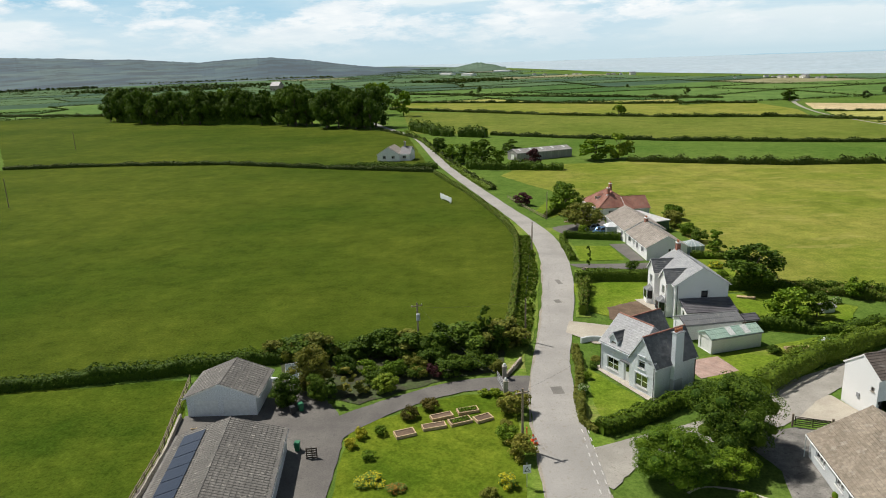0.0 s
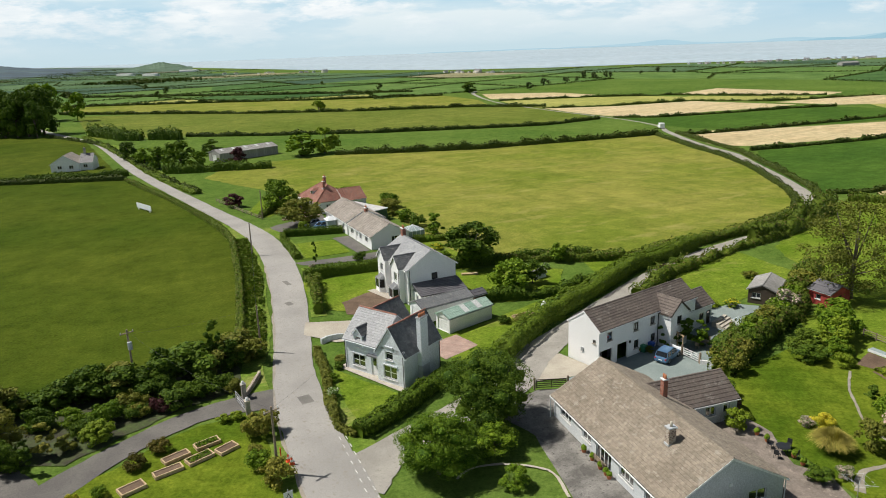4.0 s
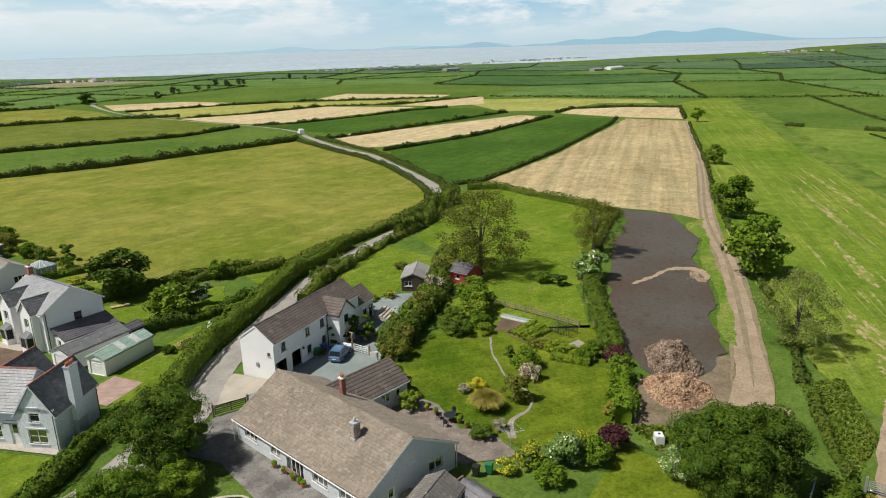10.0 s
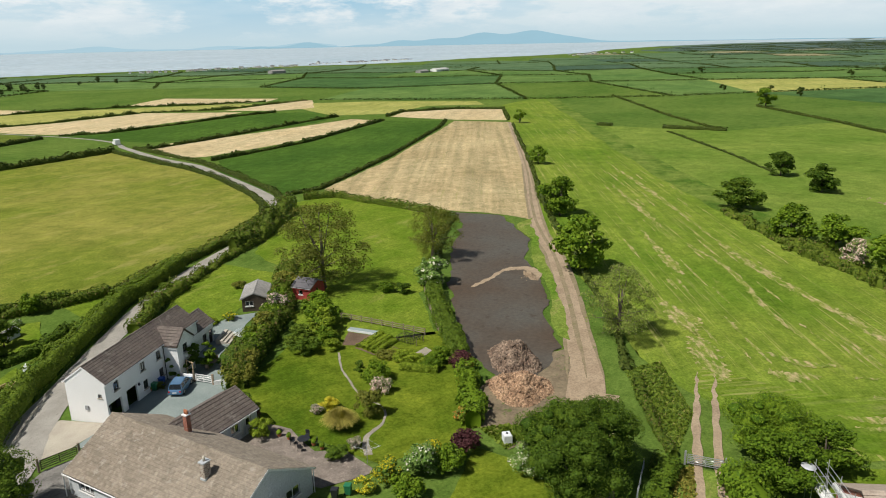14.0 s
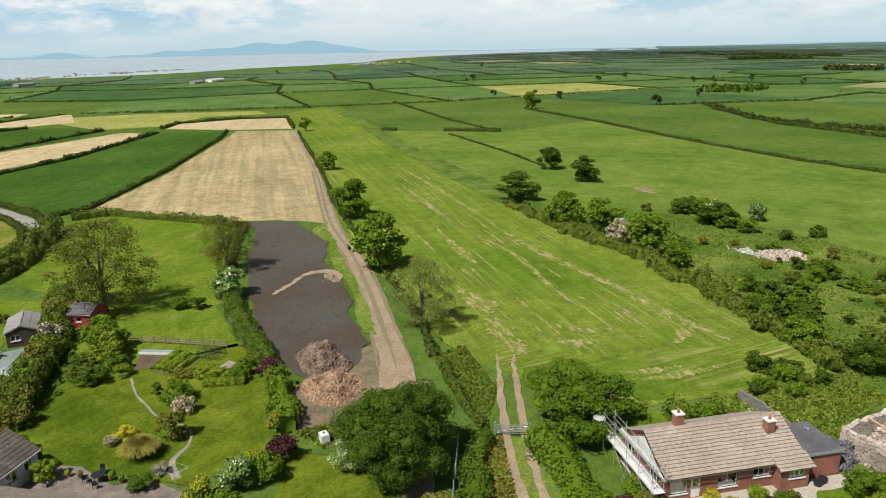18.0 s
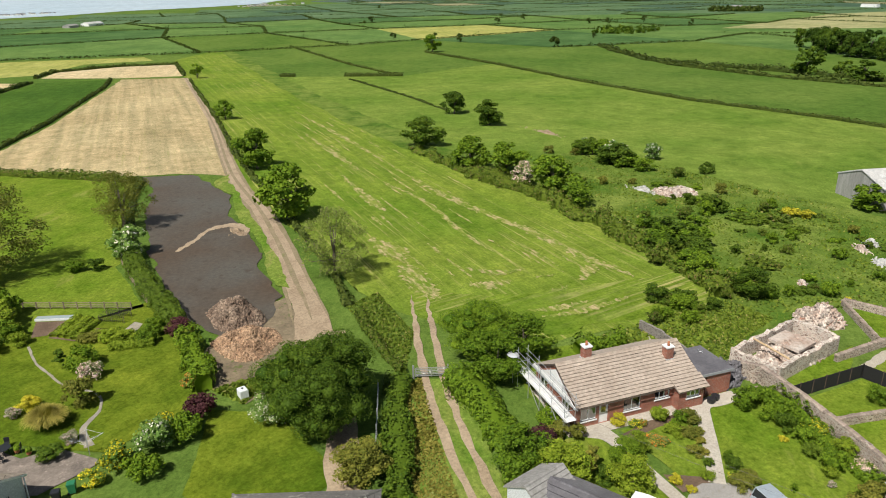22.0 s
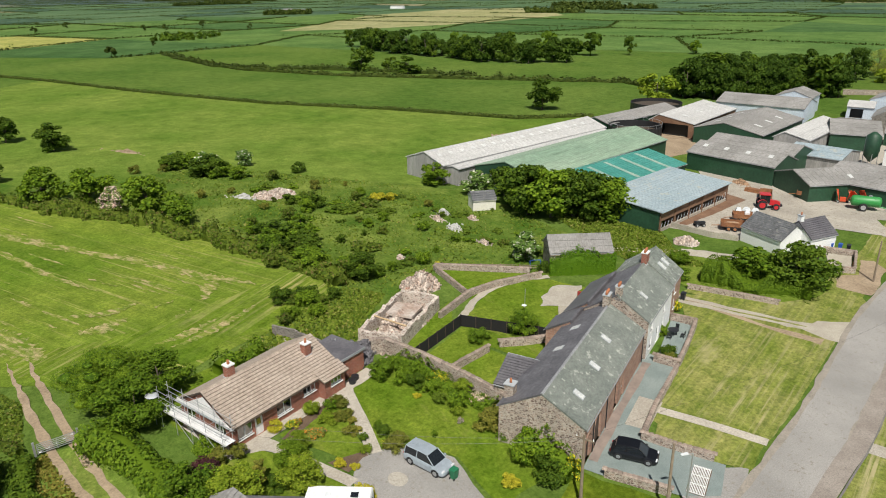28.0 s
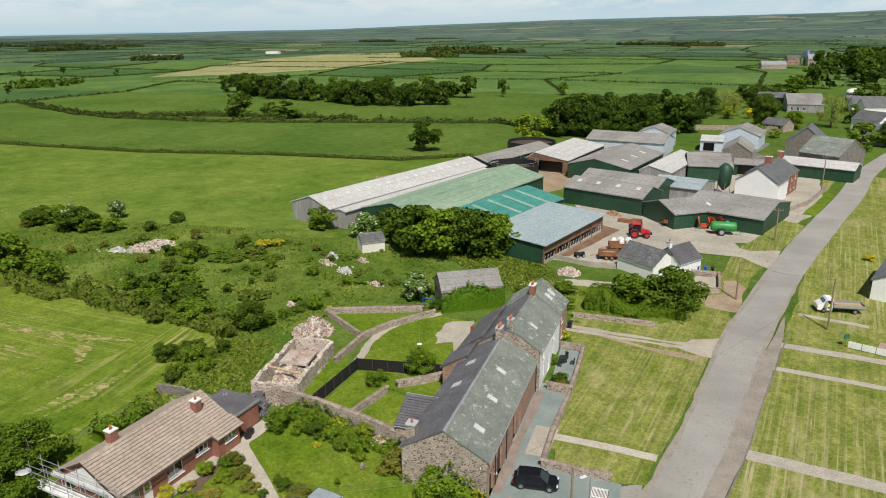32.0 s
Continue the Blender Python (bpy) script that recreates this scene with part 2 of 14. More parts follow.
def rubble_wall(name, a, b, joint, size=0.28, rough=0.92):
    """Odd stones bedded in pale mortar."""
    m, n, l, p = node_mat(name)
    v = coords(n, l, True, (1 / size, 1 / size, 1.7 / size))
    cell, edge = n.new("ShaderNodeTexVoronoi"), n.new("ShaderNodeTexVoronoi")
    edge.feature = "DISTANCE_TO_EDGE"
    for t in (cell, edge):
        t.inputs["Scale"].default_value = 1.0
        l.new(v, t.inputs["Vector"])
    tone = n.new("ShaderNodeSeparateColor")
    l.new(cell.outputs["Color"], tone.inputs["Color"])
    col = ramp_of(n, l, tone.outputs[0], [(0.0, a), (0.6, b), (0.85, tuple(x * 1.25 for x in b)), (1.0, joint)])
    gap = ramp_of(n, l, edge.outputs["Distance"], [(0.05, (0, 0, 0)), (0.16, (1, 1, 1))])
    col = mix_of(n, l, gap, joint, col)
    col = mix_of(n, l, 0.6, col, ramp_of(n, l, noise_of(n, l, coords(n, l, True), 0.9, 6, 0.7), [(0.3, (0.55, 0.55, 0.55)), (0.7, (1.3, 1.28, 1.25))]), "MULTIPLY")
    l.new(col, p.inputs["Base Color"])
    p.inputs["Roughness"].default_value = rough
    bump_of(n, l, p, gap, 0.7, 0.03)
    return m


def glass_mat(name, col=(0.02, 0.025, 0.03)):
    m, n, l, p = node_mat(name)
    p.inputs["Base Color"].default_value = (*col, 1)
    p.inputs["Roughness"].default_value = 0.04
    p.inputs["Transmission Weight"].default_value = 0.25
    p.inputs["IOR"].default_value = 1.5
    return m


MAT = {}
MAT["pasture"] = grass("pasture grass", (0.074, 0.136, 0.022), (0.118, 0.178, 0.034), big=0.02)
MAT["pasture_dry"] = grass("drying pasture", (0.105, 0.145, 0.022), (0.160, 0.185, 0.036), big=0.02, mid=0.13)
# darker than the other pastures: its backlit look is put into the colour
MAT["sheep_field"] = grass("grazed sward, backlit tone", (0.041, 0.071, 0.006), (0.084, 0.107, 0.012), big=0.012, mid=0.12)
MAT["meadow"] = grass("yellowing meadow", (0.145, 0.185, 0.024), (0.235, 0.235, 0.050), dry=(0.30, 0.27, 0.085), big=0.03, dry_at=0.55, mid=0.13)
MAT["silage"] = grass("cut silage grass", (0.106, 0.182, 0.018), (0.180, 0.238, 0.034), dry=(0.30, 0.27, 0.09), stripe=0.4, turn=-23, width=2.2, big=0.03, dry_at=0.63, streak=((0.42, 0.36, 0.15), -23, 0.55, 0.55))
MAT["silage_end"] = grass("cut silage headland", (0.100, 0.176, 0.015), (0.158, 0.218, 0.026), dry=(0.34, 0.30, 0.11), stripe=0.3, turn=59, width=2.2, big=0.03, dry_at=0.60, streak=((0.44, 0.38, 0.17), 59, 0.7, 0.48))
MAT["lawn_sun"] = grass("sunny yellowing lawn", (0.105, 0.175, 0.014), (0.165, 0.222, 0.026), big=0.12, mid=0.5, dry=(0.26, 0.26, 0.07), dry_at=0.58)
MAT["crop"] = grass("young green crop", (0.046, 0.101, 0.015), (0.069, 0.132, 0.020), stripe=0.25, turn=-12, width=3.0)
MAT["stubble"] = grass("pale stubble", (0.34, 0.275, 0.15), (0.44, 0.365, 0.21), dry=(0.30, 0.28, 0.09), stripe=0.55, turn=-21, width=2.6, dry_at=0.66, streak=((0.27, 0.27, 0.09), -21, 0.9, 0.58))
MAT["stubble_far"] = grass("far pale stubble", (0.47, 0.38, 0.22), (0.55, 0.46, 0.28), stripe=0.3, turn=-10, width=5.0)
MAT["hay"] = grass("yellow hay field", (0.27, 0.29, 0.075), (0.36, 0.355, 0.11), stripe=0.3, turn=-8, width=4.0)
MAT["lawn"] = grass("mown lawn", (0.068, 0.116, 0.009), (0.150, 0.192, 0.018), stripe=0.25, turn=35, width=1.3, big=0.09, mid=0.4, dry=(0.22, 0.25, 0.05), dry_at=0.62)
MAT["lawn_dry"] = grass("dry mown lawn", (0.150, 0.196, 0.034), (0.250, 0.262, 0.080), big=0.25, mid=0.8, dry=(0.38, 0.34, 0.175), stripe=0.5, turn=74, width=0.9, dry_at=0.55, streak=((0.42, 0.37, 0.20), 74, 0.5, 0.5))
MAT["hay_pale"] = grass("pale cut field", (0.27, 0.275, 0.12), (0.35, 0.335, 0.17), big=0.01, mid=0.05)
MAT["silo_blue"] = plain("dark blue enamel", (0.06, 0.10, 0.18), 0.4)
MAT["rough"] = grass("rough grass", (0.095, 0.165, 0.018), (0.17, 0.225, 0.035), dry=(0.25, 0.23, 0.08), big=0.05, mid=0.35, dry_at=0.58)
MAT["verge"] = grass("long verge grass", (0.10, 0.19, 0.02), (0.19, 0.235, 0.05), dry=(0.36, 0.31, 0.13), big=0.12, mid=0.7, dry_at=0.56)
MAT["slate_lichen"] = surface("green slate with pale lichen", (0.165, 0.185, 0.165), (0.235, 0.255, 0.225), 0.35, 4.0, True, 0.65, bump=0.4, c=(0.42, 0.43, 0.38))
MAT["asphalt"] = surface("worn pale asphalt", (0.28, 0.269, 0.250), (0.362, 0.346, 0.322), 0.12, 9.0, False, 0.92, bump=0.12, dist=0.01, c=(0.235, 0.212, 0.178))
MAT["drive"] = surface("dark tarmac", (0.105, 0.097, 0.09), (0.155, 0.145, 0.13), 0.2, 8.0, False, 0.92, bump=0.2, dist=0.01, c=(0.09, 0.085, 0.08))
MAT["stained"] = surface("stained grey concrete", (0.115, 0.108, 0.098), (0.25, 0.238, 0.216), 0.45, 7.0, False, 0.92, bump=0.3, c=(0.085, 0.08, 0.072))
MAT["worn_path"] = surface("worn stone path", (0.24, 0.215, 0.165), (0.34, 0.31, 0.25), 0.8, 8.0, False, 0.95, bump=0.4)
MAT["footway"] = surface("worn pinkish tarmac footway", (0.25, 0.215, 0.185), (0.33, 0.29, 0.25), 0.3, 7.0, False, 0.93, bump=0.15, c=(0.21, 0.185, 0.16))
MAT["road_dirt"] = surface("tan road edge dirt", (0.26, 0.235, 0.195), (0.34, 0.30, 0.25), 0.5, 6.0, False, 0.97, bump=0.3)
MAT["road_patch"] = surface("darker road repair", (0.15, 0.142, 0.13), (0.20, 0.19, 0.17), 0.5, 9.0, False, 0.92, bump=0.2)
MAT["cow_pasture"] = grass("cattle pasture", (0.104, 0.176, 0.024), (0.170, 0.232, 0.042), big=0.03, mid=0.15, dry=(0.22, 0.25, 0.06), dry_at=0.62)
MAT["scrub_grass"] = grass("rank uneven grass", (0.064, 0.128, 0.016), (0.170, 0.222, 0.044), dry=(0.25, 0.215, 0.085), big=0.09, mid=0.3, dry_at=0.63)
# slightly bluer than near grass: a little haze put into far fields
MAT["far_green"] = grass("far field grass", (0.084, 0.160, 0.040), (0.122, 0.196, 0.052), big=0.01, mid=0.04)
MAT["far_deep"] = grass("far deep green field", (0.050, 0.110, 0.032), (0.076, 0.142, 0.044), big=0.01, mid=0.04)
MAT["rank_paddock"] = grass("uncut paddock grass", (0.038, 0.071, 0.006), (0.080, 0.113, 0.011), big=0.08, mid=0.4)
MAT["gravel"] = surface("pale gravel", (0.36, 0.32, 0.26), (0.46, 0.42, 0.34), 0.3, 14.0, False, 0.95, bump=0.5)
MAT["lane_grey"] = surface("worn grey gravel lane", (0.27, 0.255, 0.225), (0.36, 0.34, 0.30), 0.3, 12.0, False, 0.95, bump=0.4, c=(0.20, 0.185, 0.155))
MAT["concrete"] = surface("yard concrete", (0.34, 0.31, 0.26), (0.46, 0.42, 0.35), 0.12, 5.0, False, 0.9, bump=0.15, c=(0.24, 0.20, 0.15))
MAT["slate_gravel"] = surface("blue slate chippings", (0.19, 0.235, 0.225), (0.25, 0.295, 0.28), 0.3, 16.0, False, 0.9, bump=0.5)
MAT["track"] = surface("dusty earth track", (0.28, 0.208, 0.135), (0.385, 0.298, 0.20), 0.25, 4.0, False, 0.97, bump=0.4, dist=0.04)
MAT["mud"] = surface("dark spread muck", (0.072, 0.047, 0.028), (0.086, 0.080, 0.066), 0.045, 1.6, False, 0.7, bump=0.5, dist=0.05, c=(0.052, 0.040, 0.028))
MAT["brash"] = surface("brown brash and roots", (0.15, 0.10, 0.07), (0.30, 0.225, 0.165), 0.6, 3.0, False, 0.95, bump=0.6, dist=0.05)
MAT["trodden"] = surface("trodden brown earth with thin grass", (0.135, 0.105, 0.065), (0.235, 0.185, 0.115), 0.3, 3.0, False, 0.97, bump=0.4, dist=0.04, c=(0.085, 0.115, 0.022))
MAT["soil"] = surface("bare garden soil", (0.10, 0.065, 0.04), (0.17, 0.115, 0.075), 0.4, 6.0, False, 0.97, bump=0.5, dist=0.04)
MAT["chips"] = surface("brown wood chips", (0.32, 0.20, 0.12), (0.47, 0.32, 0.20), 0.5, 4.0, False, 0.95, bump=0.9, dist=0.1, c=(0.15, 0.09, 0.055))
MAT["rubble"] = surface("broken pale rubble", (0.40, 0.30, 0.24), (0.56, 0.50, 0.44), 0.5, 3.0, False, 0.95, bump=0.9, dist=0.08, c=(0.30, 0.16, 0.11))
MAT["white"] = surface("white render", (0.80, 0.80, 0.79), (0.86, 0.86, 0.855), 0.35, 10.0, True, 0.85, bump=0.15, c=None)
MAT["cream"] = surface("cream render", (0.70, 0.67, 0.58), (0.78, 0.76, 0.68), 0.3, 8.0, True, 0.85, bump=0.15)
MAT["blue_render"] = surface("pale grey blue render", (0.68, 0.72, 0.76), (0.74, 0.775, 0.80), 0.3, 8.0, True, 0.85, bump=0.15)
MAT["grey_render"] = surface("pale grey render", (0.50, 0.53, 0.55), (0.58, 0.60, 0.61), 0.3, 8.0, True, 0.85, bump=0.15)
MAT["slate"] = surface("grey roof slate", (0.115, 0.12, 0.126), (0.17, 0.175, 0.178), 0.5, 5.0, True, 0.6, bump=0.35, c=(0.23, 0.23, 0.215))
# paler slate for sun-facing slopes: the sunlight is put into the colour
MAT["slate_pale"] = surface("pale silver roof slate", (0.27, 0.278, 0.288), (0.34, 0.348, 0.352), 0.4, 5.0, True, 0.6, bump=0.35)
MAT["slate_green"] = surface("lichened green slate", (0.165, 0.185, 0.165), (0.23, 0.25, 0.22), 0.35, 4.0, True, 0.65, bump=0.4, c=(0.38, 0.39, 0.34))
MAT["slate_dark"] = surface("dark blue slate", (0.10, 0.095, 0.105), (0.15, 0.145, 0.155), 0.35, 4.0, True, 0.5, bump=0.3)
MAT["tile_brown"] = surface("dark brown concrete tile", (0.115, 0.092, 0.08), (0.165, 0.135, 0.115), 0.5, 4.0, True, 0.85, bump=0.35, c=(0.22, 0.195, 0.17))
MAT["tile_buff"] = surface("weathered buff tile", (0.215, 0.178, 0.135), (0.275, 0.232, 0.18), 0.35, 3.5, True, 0.88, bump=0.3, c=(0.31, 0.275, 0.225))
MAT["tile_pink"] = surface("pale brown interlocking tile", (0.365, 0.295, 0.235), (0.43, 0.355, 0.29), 0.3, 3.0, True, 0.85, bump=0.2)
MAT["tile_grey"] = surface("weathered grey tile", (0.24, 0.21, 0.18), (0.31, 0.275, 0.24), 0.4, 4.0, True, 0.88, bump=0.3, c=(0.36, 0.34, 0.29))
MAT["tile_red"] = surface("old red clay tile", (0.26, 0.105, 0.075), (0.34, 0.165, 0.12), 0.4, 4.0, True, 0.85, bump=0.35, c=(0.22, 0.15, 0.12))
MAT["asbestos"] = surface("weathered grey fibre cement", (0.225, 0.218, 0.205), (0.31, 0.30, 0.285), 0.15, 2.5, True, 0.92, bump=0.2, c=(0.20, 0.19, 0.17))
MAT["tile_dark"] = surface("dark lichened concrete tile", (0.125, 0.118, 0.108), (0.175, 0.165, 0.15), 0.5, 5.0, True, 0.9, bump=0.35, c=(0.30, 0.285, 0.25))
MAT["asbestos_pale"] = surface("pale fibre cement", (0.45, 0.445, 0.43), (0.53, 0.525, 0.51), 0.12, 2.0, True, 0.9, bump=0.15, c=(0.41, 0.40, 0.385))
MAT["sheet_green"] = surface("faded green sheet roof", (0.20, 0.30, 0.21), (0.28, 0.37, 0.27), 0.12, 1.5, True, 0.7, bump=0.1, stretch=(1, 0.3, 1))
MAT["sheet_mint"] = surface("pale green sheet roof", (0.24, 0.36, 0.30), (0.31, 0.42, 0.35), 0.3, 3.0, True, 0.7, bump=0.1)
MAT["sheet_teal"] = surface("teal sheet roof", (0.045, 0.23, 0.19), (0.07, 0.29, 0.245), 0.15, 2.0, True, 0.55, bump=0.1)
MAT["sheet_blue"] = surface("blue grey sheet roof", (0.28, 0.355, 0.39), (0.35, 0.42, 0.45), 0.12, 2.0, True, 0.6, bump=0.1, c=(0.40, 0.41, 0.36))
MAT["green_clad"] = surface("dark green cladding", (0.014, 0.052, 0.026), (0.022, 0.075, 0.038), 0.3, 2.0, True, 0.55, bump=0.1)
MAT["grey_clad"] = surface("grey weathered boarding", (0.25, 0.245, 0.235), (0.36, 0.35, 0.335), 0.4, 3.0, True, 0.9, bump=0.3, stretch=(3, 3, 0.3))
MAT["blue_clad"] = surface("pale blue cladding", (0.50, 0.58, 0.66), (0.58, 0.65, 0.72), 0.3, 3.0, True, 0.7, bump=0.1)
MAT["rust_wood"] = surface("brown boarding", (0.16, 0.085, 0.05), (0.24, 0.14, 0.085), 0.4, 4.0, True, 0.9, bump=0.3)
MAT["skylight"] = surface("clear roof sheet", (0.54, 0.55, 0.54), (0.62, 0.63, 0.61), 0.5, 4.0, True, 0.5, bump=0.05)
MAT["stone_dark"] = rubble_wall("weathered dark grey stone", (0.085, 0.078, 0.07), (0.19, 0.172, 0.15), (0.26, 0.24, 0.21))
MAT["stone"] = rubble_wall("brown rubble stone", (0.13, 0.09, 0.072), (0.30, 0.225, 0.185), (0.46, 0.41, 0.35))
MAT["ruin_stone"] = rubble_wall("bleached pink and grey rubble", (0.22, 0.155, 0.125), (0.42, 0.33, 0.28), (0.60, 0.55, 0.48), 0.35)
MAT["sandstone"] = masonry("red sandstone", (0.30, 0.17, 0.12), (0.38, 0.235, 0.175), (0.36, 0.28, 0.22), 0.55, 0.28, 0.02, warp=0.06)
MAT["brick"] = masonry("red brick", (0.27, 0.082, 0.05), (0.33, 0.115, 0.072), (0.34, 0.26, 0.21), 0.225, 0.075, 0.01)
MAT["paving"] = masonry("block paving", (0.36, 0.24, 0.20), (0.42, 0.30, 0.25), (0.26, 0.21, 0.18), 0.2, 0.1, 0.01)
MAT["slab"] = surface("concrete paving slab", (0.40, 0.36, 0.30), (0.48, 0.44, 0.37), 0.5, 6.0, True, 0.92, bump=0.2, vary=0.12)
MAT["wood"] = surface("weathered timber", (0.20, 0.155, 0.11), (0.29, 0.23, 0.165), 0.6, 5.0, True, 0.9, bump=0.3, stretch=(1, 1, 0.3), vary=0.15)
MAT["pale_wood"] = surface("new pale timber", (0.46, 0.33, 0.19), (0.55, 0.41, 0.25), 0.8, 6.0, True, 0.8, bump=0.2, vary=0.1)
MAT["dark_wood"] = surface("creosoted timber", (0.05, 0.036, 0.026), (0.085, 0.062, 0.045), 0.8, 6.0, True, 0.85, bump=0.3, vary=0.15)
MAT["red_wood"] = surface("red painted boards", (0.27, 0.032, 0.026), (0.34, 0.05, 0.04), 0.8, 6.0, True, 0.75, bump=0.2)
MAT["white_paint"] = plain("white paint", (0.78, 0.78, 0.77), 0.5)
MAT["white_worn"] = surface("worn road paint", (0.42, 0.41, 0.38), (0.66, 0.65, 0.62), 1.5, 12.0, False, 0.9, bump=0.1)
MAT["black_paint"] = plain("black paint", (0.02, 0.02, 0.022), 0.45)
MAT["grey_paint"] = plain("grey paint", (0.30, 0.31, 0.32), 0.6)
MAT["steel"] = plain("galvanised steel", (0.50, 0.51, 0.52), 0.45, 0.6)
MAT["lead"] = plain("lead flashing", (0.46, 0.48, 0.50), 0.6, 0.1)
MAT["plastic_green"] = plain("green plastic", (0.02, 0.16, 0.075), 0.5)
MAT["plastic_black"] = plain("black plastic", (0.018, 0.02, 0.024), 0.5)
MAT["plastic_white"] = plain("white plastic", (0.72, 0.75, 0.76), 0.45)
MAT["plastic_blue"] = plain("blue plastic", (0.03, 0.10, 0.42), 0.45)
MAT["tarp"] = plain("blue cover", (0.035, 0.12, 0.42), 0.6)
MAT["orange"] = plain("orange plastic", (0.75, 0.11, 0.03), 0.5)
MAT["hi_vis"] = plain("yellow fabric", (0.70, 0.80, 0.03), 0.85)
MAT["terracotta"] = plain("terracotta", (0.42, 0.155, 0.07), 0.85)
MAT["rubber"] = plain("tyre rubber", (0.022, 0.022, 0.023), 0.9)
MAT["alloy"] = plain("alloy wheel", (0.48, 0.49, 0.50), 0.35, 0.8)
MAT["car_silver"] = plain("silver car paint", (0.40, 0.46, 0.51), 0.3, 0.25)
MAT["car_black"] = plain("black car paint", (0.012, 0.013, 0.016), 0.15, 0.2)
MAT["car_blue"] = plain("pale blue car paint", (0.13, 0.25, 0.42), 0.25, 0.4)
MAT["car_white"] = plain("white vehicle paint", (0.80, 0.80, 0.80), 0.3)
MAT["tractor_red"] = plain("red machine paint", (0.50, 0.022, 0.028), 0.35)
MAT["machine_red"] = plain("orange red machine paint", (0.62, 0.085, 0.03), 0.5)
MAT["machine_green"] = plain("green machine paint", (0.035, 0.26, 0.06), 0.45)
MAT["rust"] = surface("rusty steel", (0.20, 0.085, 0.04), (0.34, 0.16, 0.07), 0.8, 6.0, True, 0.9, bump=0.3)
MAT["lamp_red"] = plain("red lens", (0.45, 0.012, 0.012), 0.2)
MAT["lamp_clear"] = plain("clear lens", (0.72, 0.74, 0.76), 0.15)
MAT["glass"] = glass_mat("window glass")
MAT["glass_pale"] = glass_mat("greenhouse glass", (0.42, 0.50, 0.50))
MAT["net"] = plain("black netting", (0.012, 0.012, 0.012), 0.95)
MAT["solar"] = plain("dark solar glass", (0.018, 0.024, 0.045), 0.15)
MAT["bark"] = surface("bark", (0.085, 0.066, 0.05), (0.14, 0.115, 0.09), 1.0, 6.0, True, 0.95, bump=0.6)
MAT["leaf_dark"] = leaf("dark green leaves", (0.031, 0.081, 0.016), (0.096, 0.183, 0.034))
MAT["leaf_wood"] = leaf("deep green wood leaves", (0.022, 0.062, 0.014), (0.066, 0.138, 0.030))
MAT["leaf_mid"] = leaf("green leaves", (0.053, 0.132, 0.019), (0.155, 0.287, 0.040))
MAT["leaf_light"] = leaf("yellow green leaves", (0.095, 0.190, 0.025), (0.225, 0.350, 0.062))
MAT["leaf_sparse"] = leaf("sparse olive spring leaves", (0.15, 0.21, 0.036), (0.33, 0.38, 0.08), (0.20, 0.16, 0.10), 0.86)
MAT["leaf_olive"] = leaf("olive leaves", (0.092, 0.138, 0.040), (0.190, 0.232, 0.082))
MAT["leaf_hedge"] = leaf("hedgerow leaves", (0.044, 0.086, 0.010), (0.132, 0.172, 0.022), (0.16, 0.13, 0.05), 0.90)
MAT["leaf_clip"] = leaf("clipped hedge leaves", (0.058, 0.126, 0.026), (0.128, 0.222, 0.048))
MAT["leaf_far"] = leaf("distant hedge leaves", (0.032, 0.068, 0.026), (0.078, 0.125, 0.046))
# haze is put into these leaves: greyer and bluer than the near ones
MAT["leaf_haze"] = leaf("hazed distant wood leaves", (0.042, 0.078, 0.052), (0.085, 0.135, 0.082))
MAT["leaf_purple"] = leaf("purple leaves", (0.040, 0.014, 0.017), (0.095, 0.037, 0.042))
MAT["leaf_bronze"] = leaf("dark bronze leaves", (0.048, 0.060, 0.020), (0.105, 0.108, 0.042))
MAT["leaf_gold"] = leaf("golden foliage", (0.26, 0.27, 0.024), (0.56, 0.48, 0.04))
MAT["leaf_conifer"] = leaf("golden conifer foliage", (0.120, 0.130, 0.022), (0.280, 0.255, 0.044))
MAT["leaf_white"] = leaf("leaves with white blossom", (0.078, 0.155, 0.031), (0.186, 0.279, 0.070), (0.62, 0.61, 0.52), 0.86)
MAT["leaf_yellow"] = leaf("leaves with yellow blossom", (0.078, 0.163, 0.025), (0.202, 0.295, 0.046), (0.68, 0.56, 0.03), 0.62)
MAT["leaf_red"] = leaf("leaves with orange flowers", (0.093, 0.155, 0.031), (0.202, 0.248, 0.046), (0.60, 0.22, 0.04), 0.74)
MAT["leaf_pink"] = leaf("leaves with pale pink blossom", (0.093, 0.155, 0.046), (0.217, 0.264, 0.093), (0.62, 0.46, 0.44), 0.5)
MAT["leaf_ivy"] = leaf("ivy leaves", (0.050, 0.155, 0.016), (0.132, 0.295, 0.034))

# ---- building blocks ----
RNG = np.random.default_rng(7)


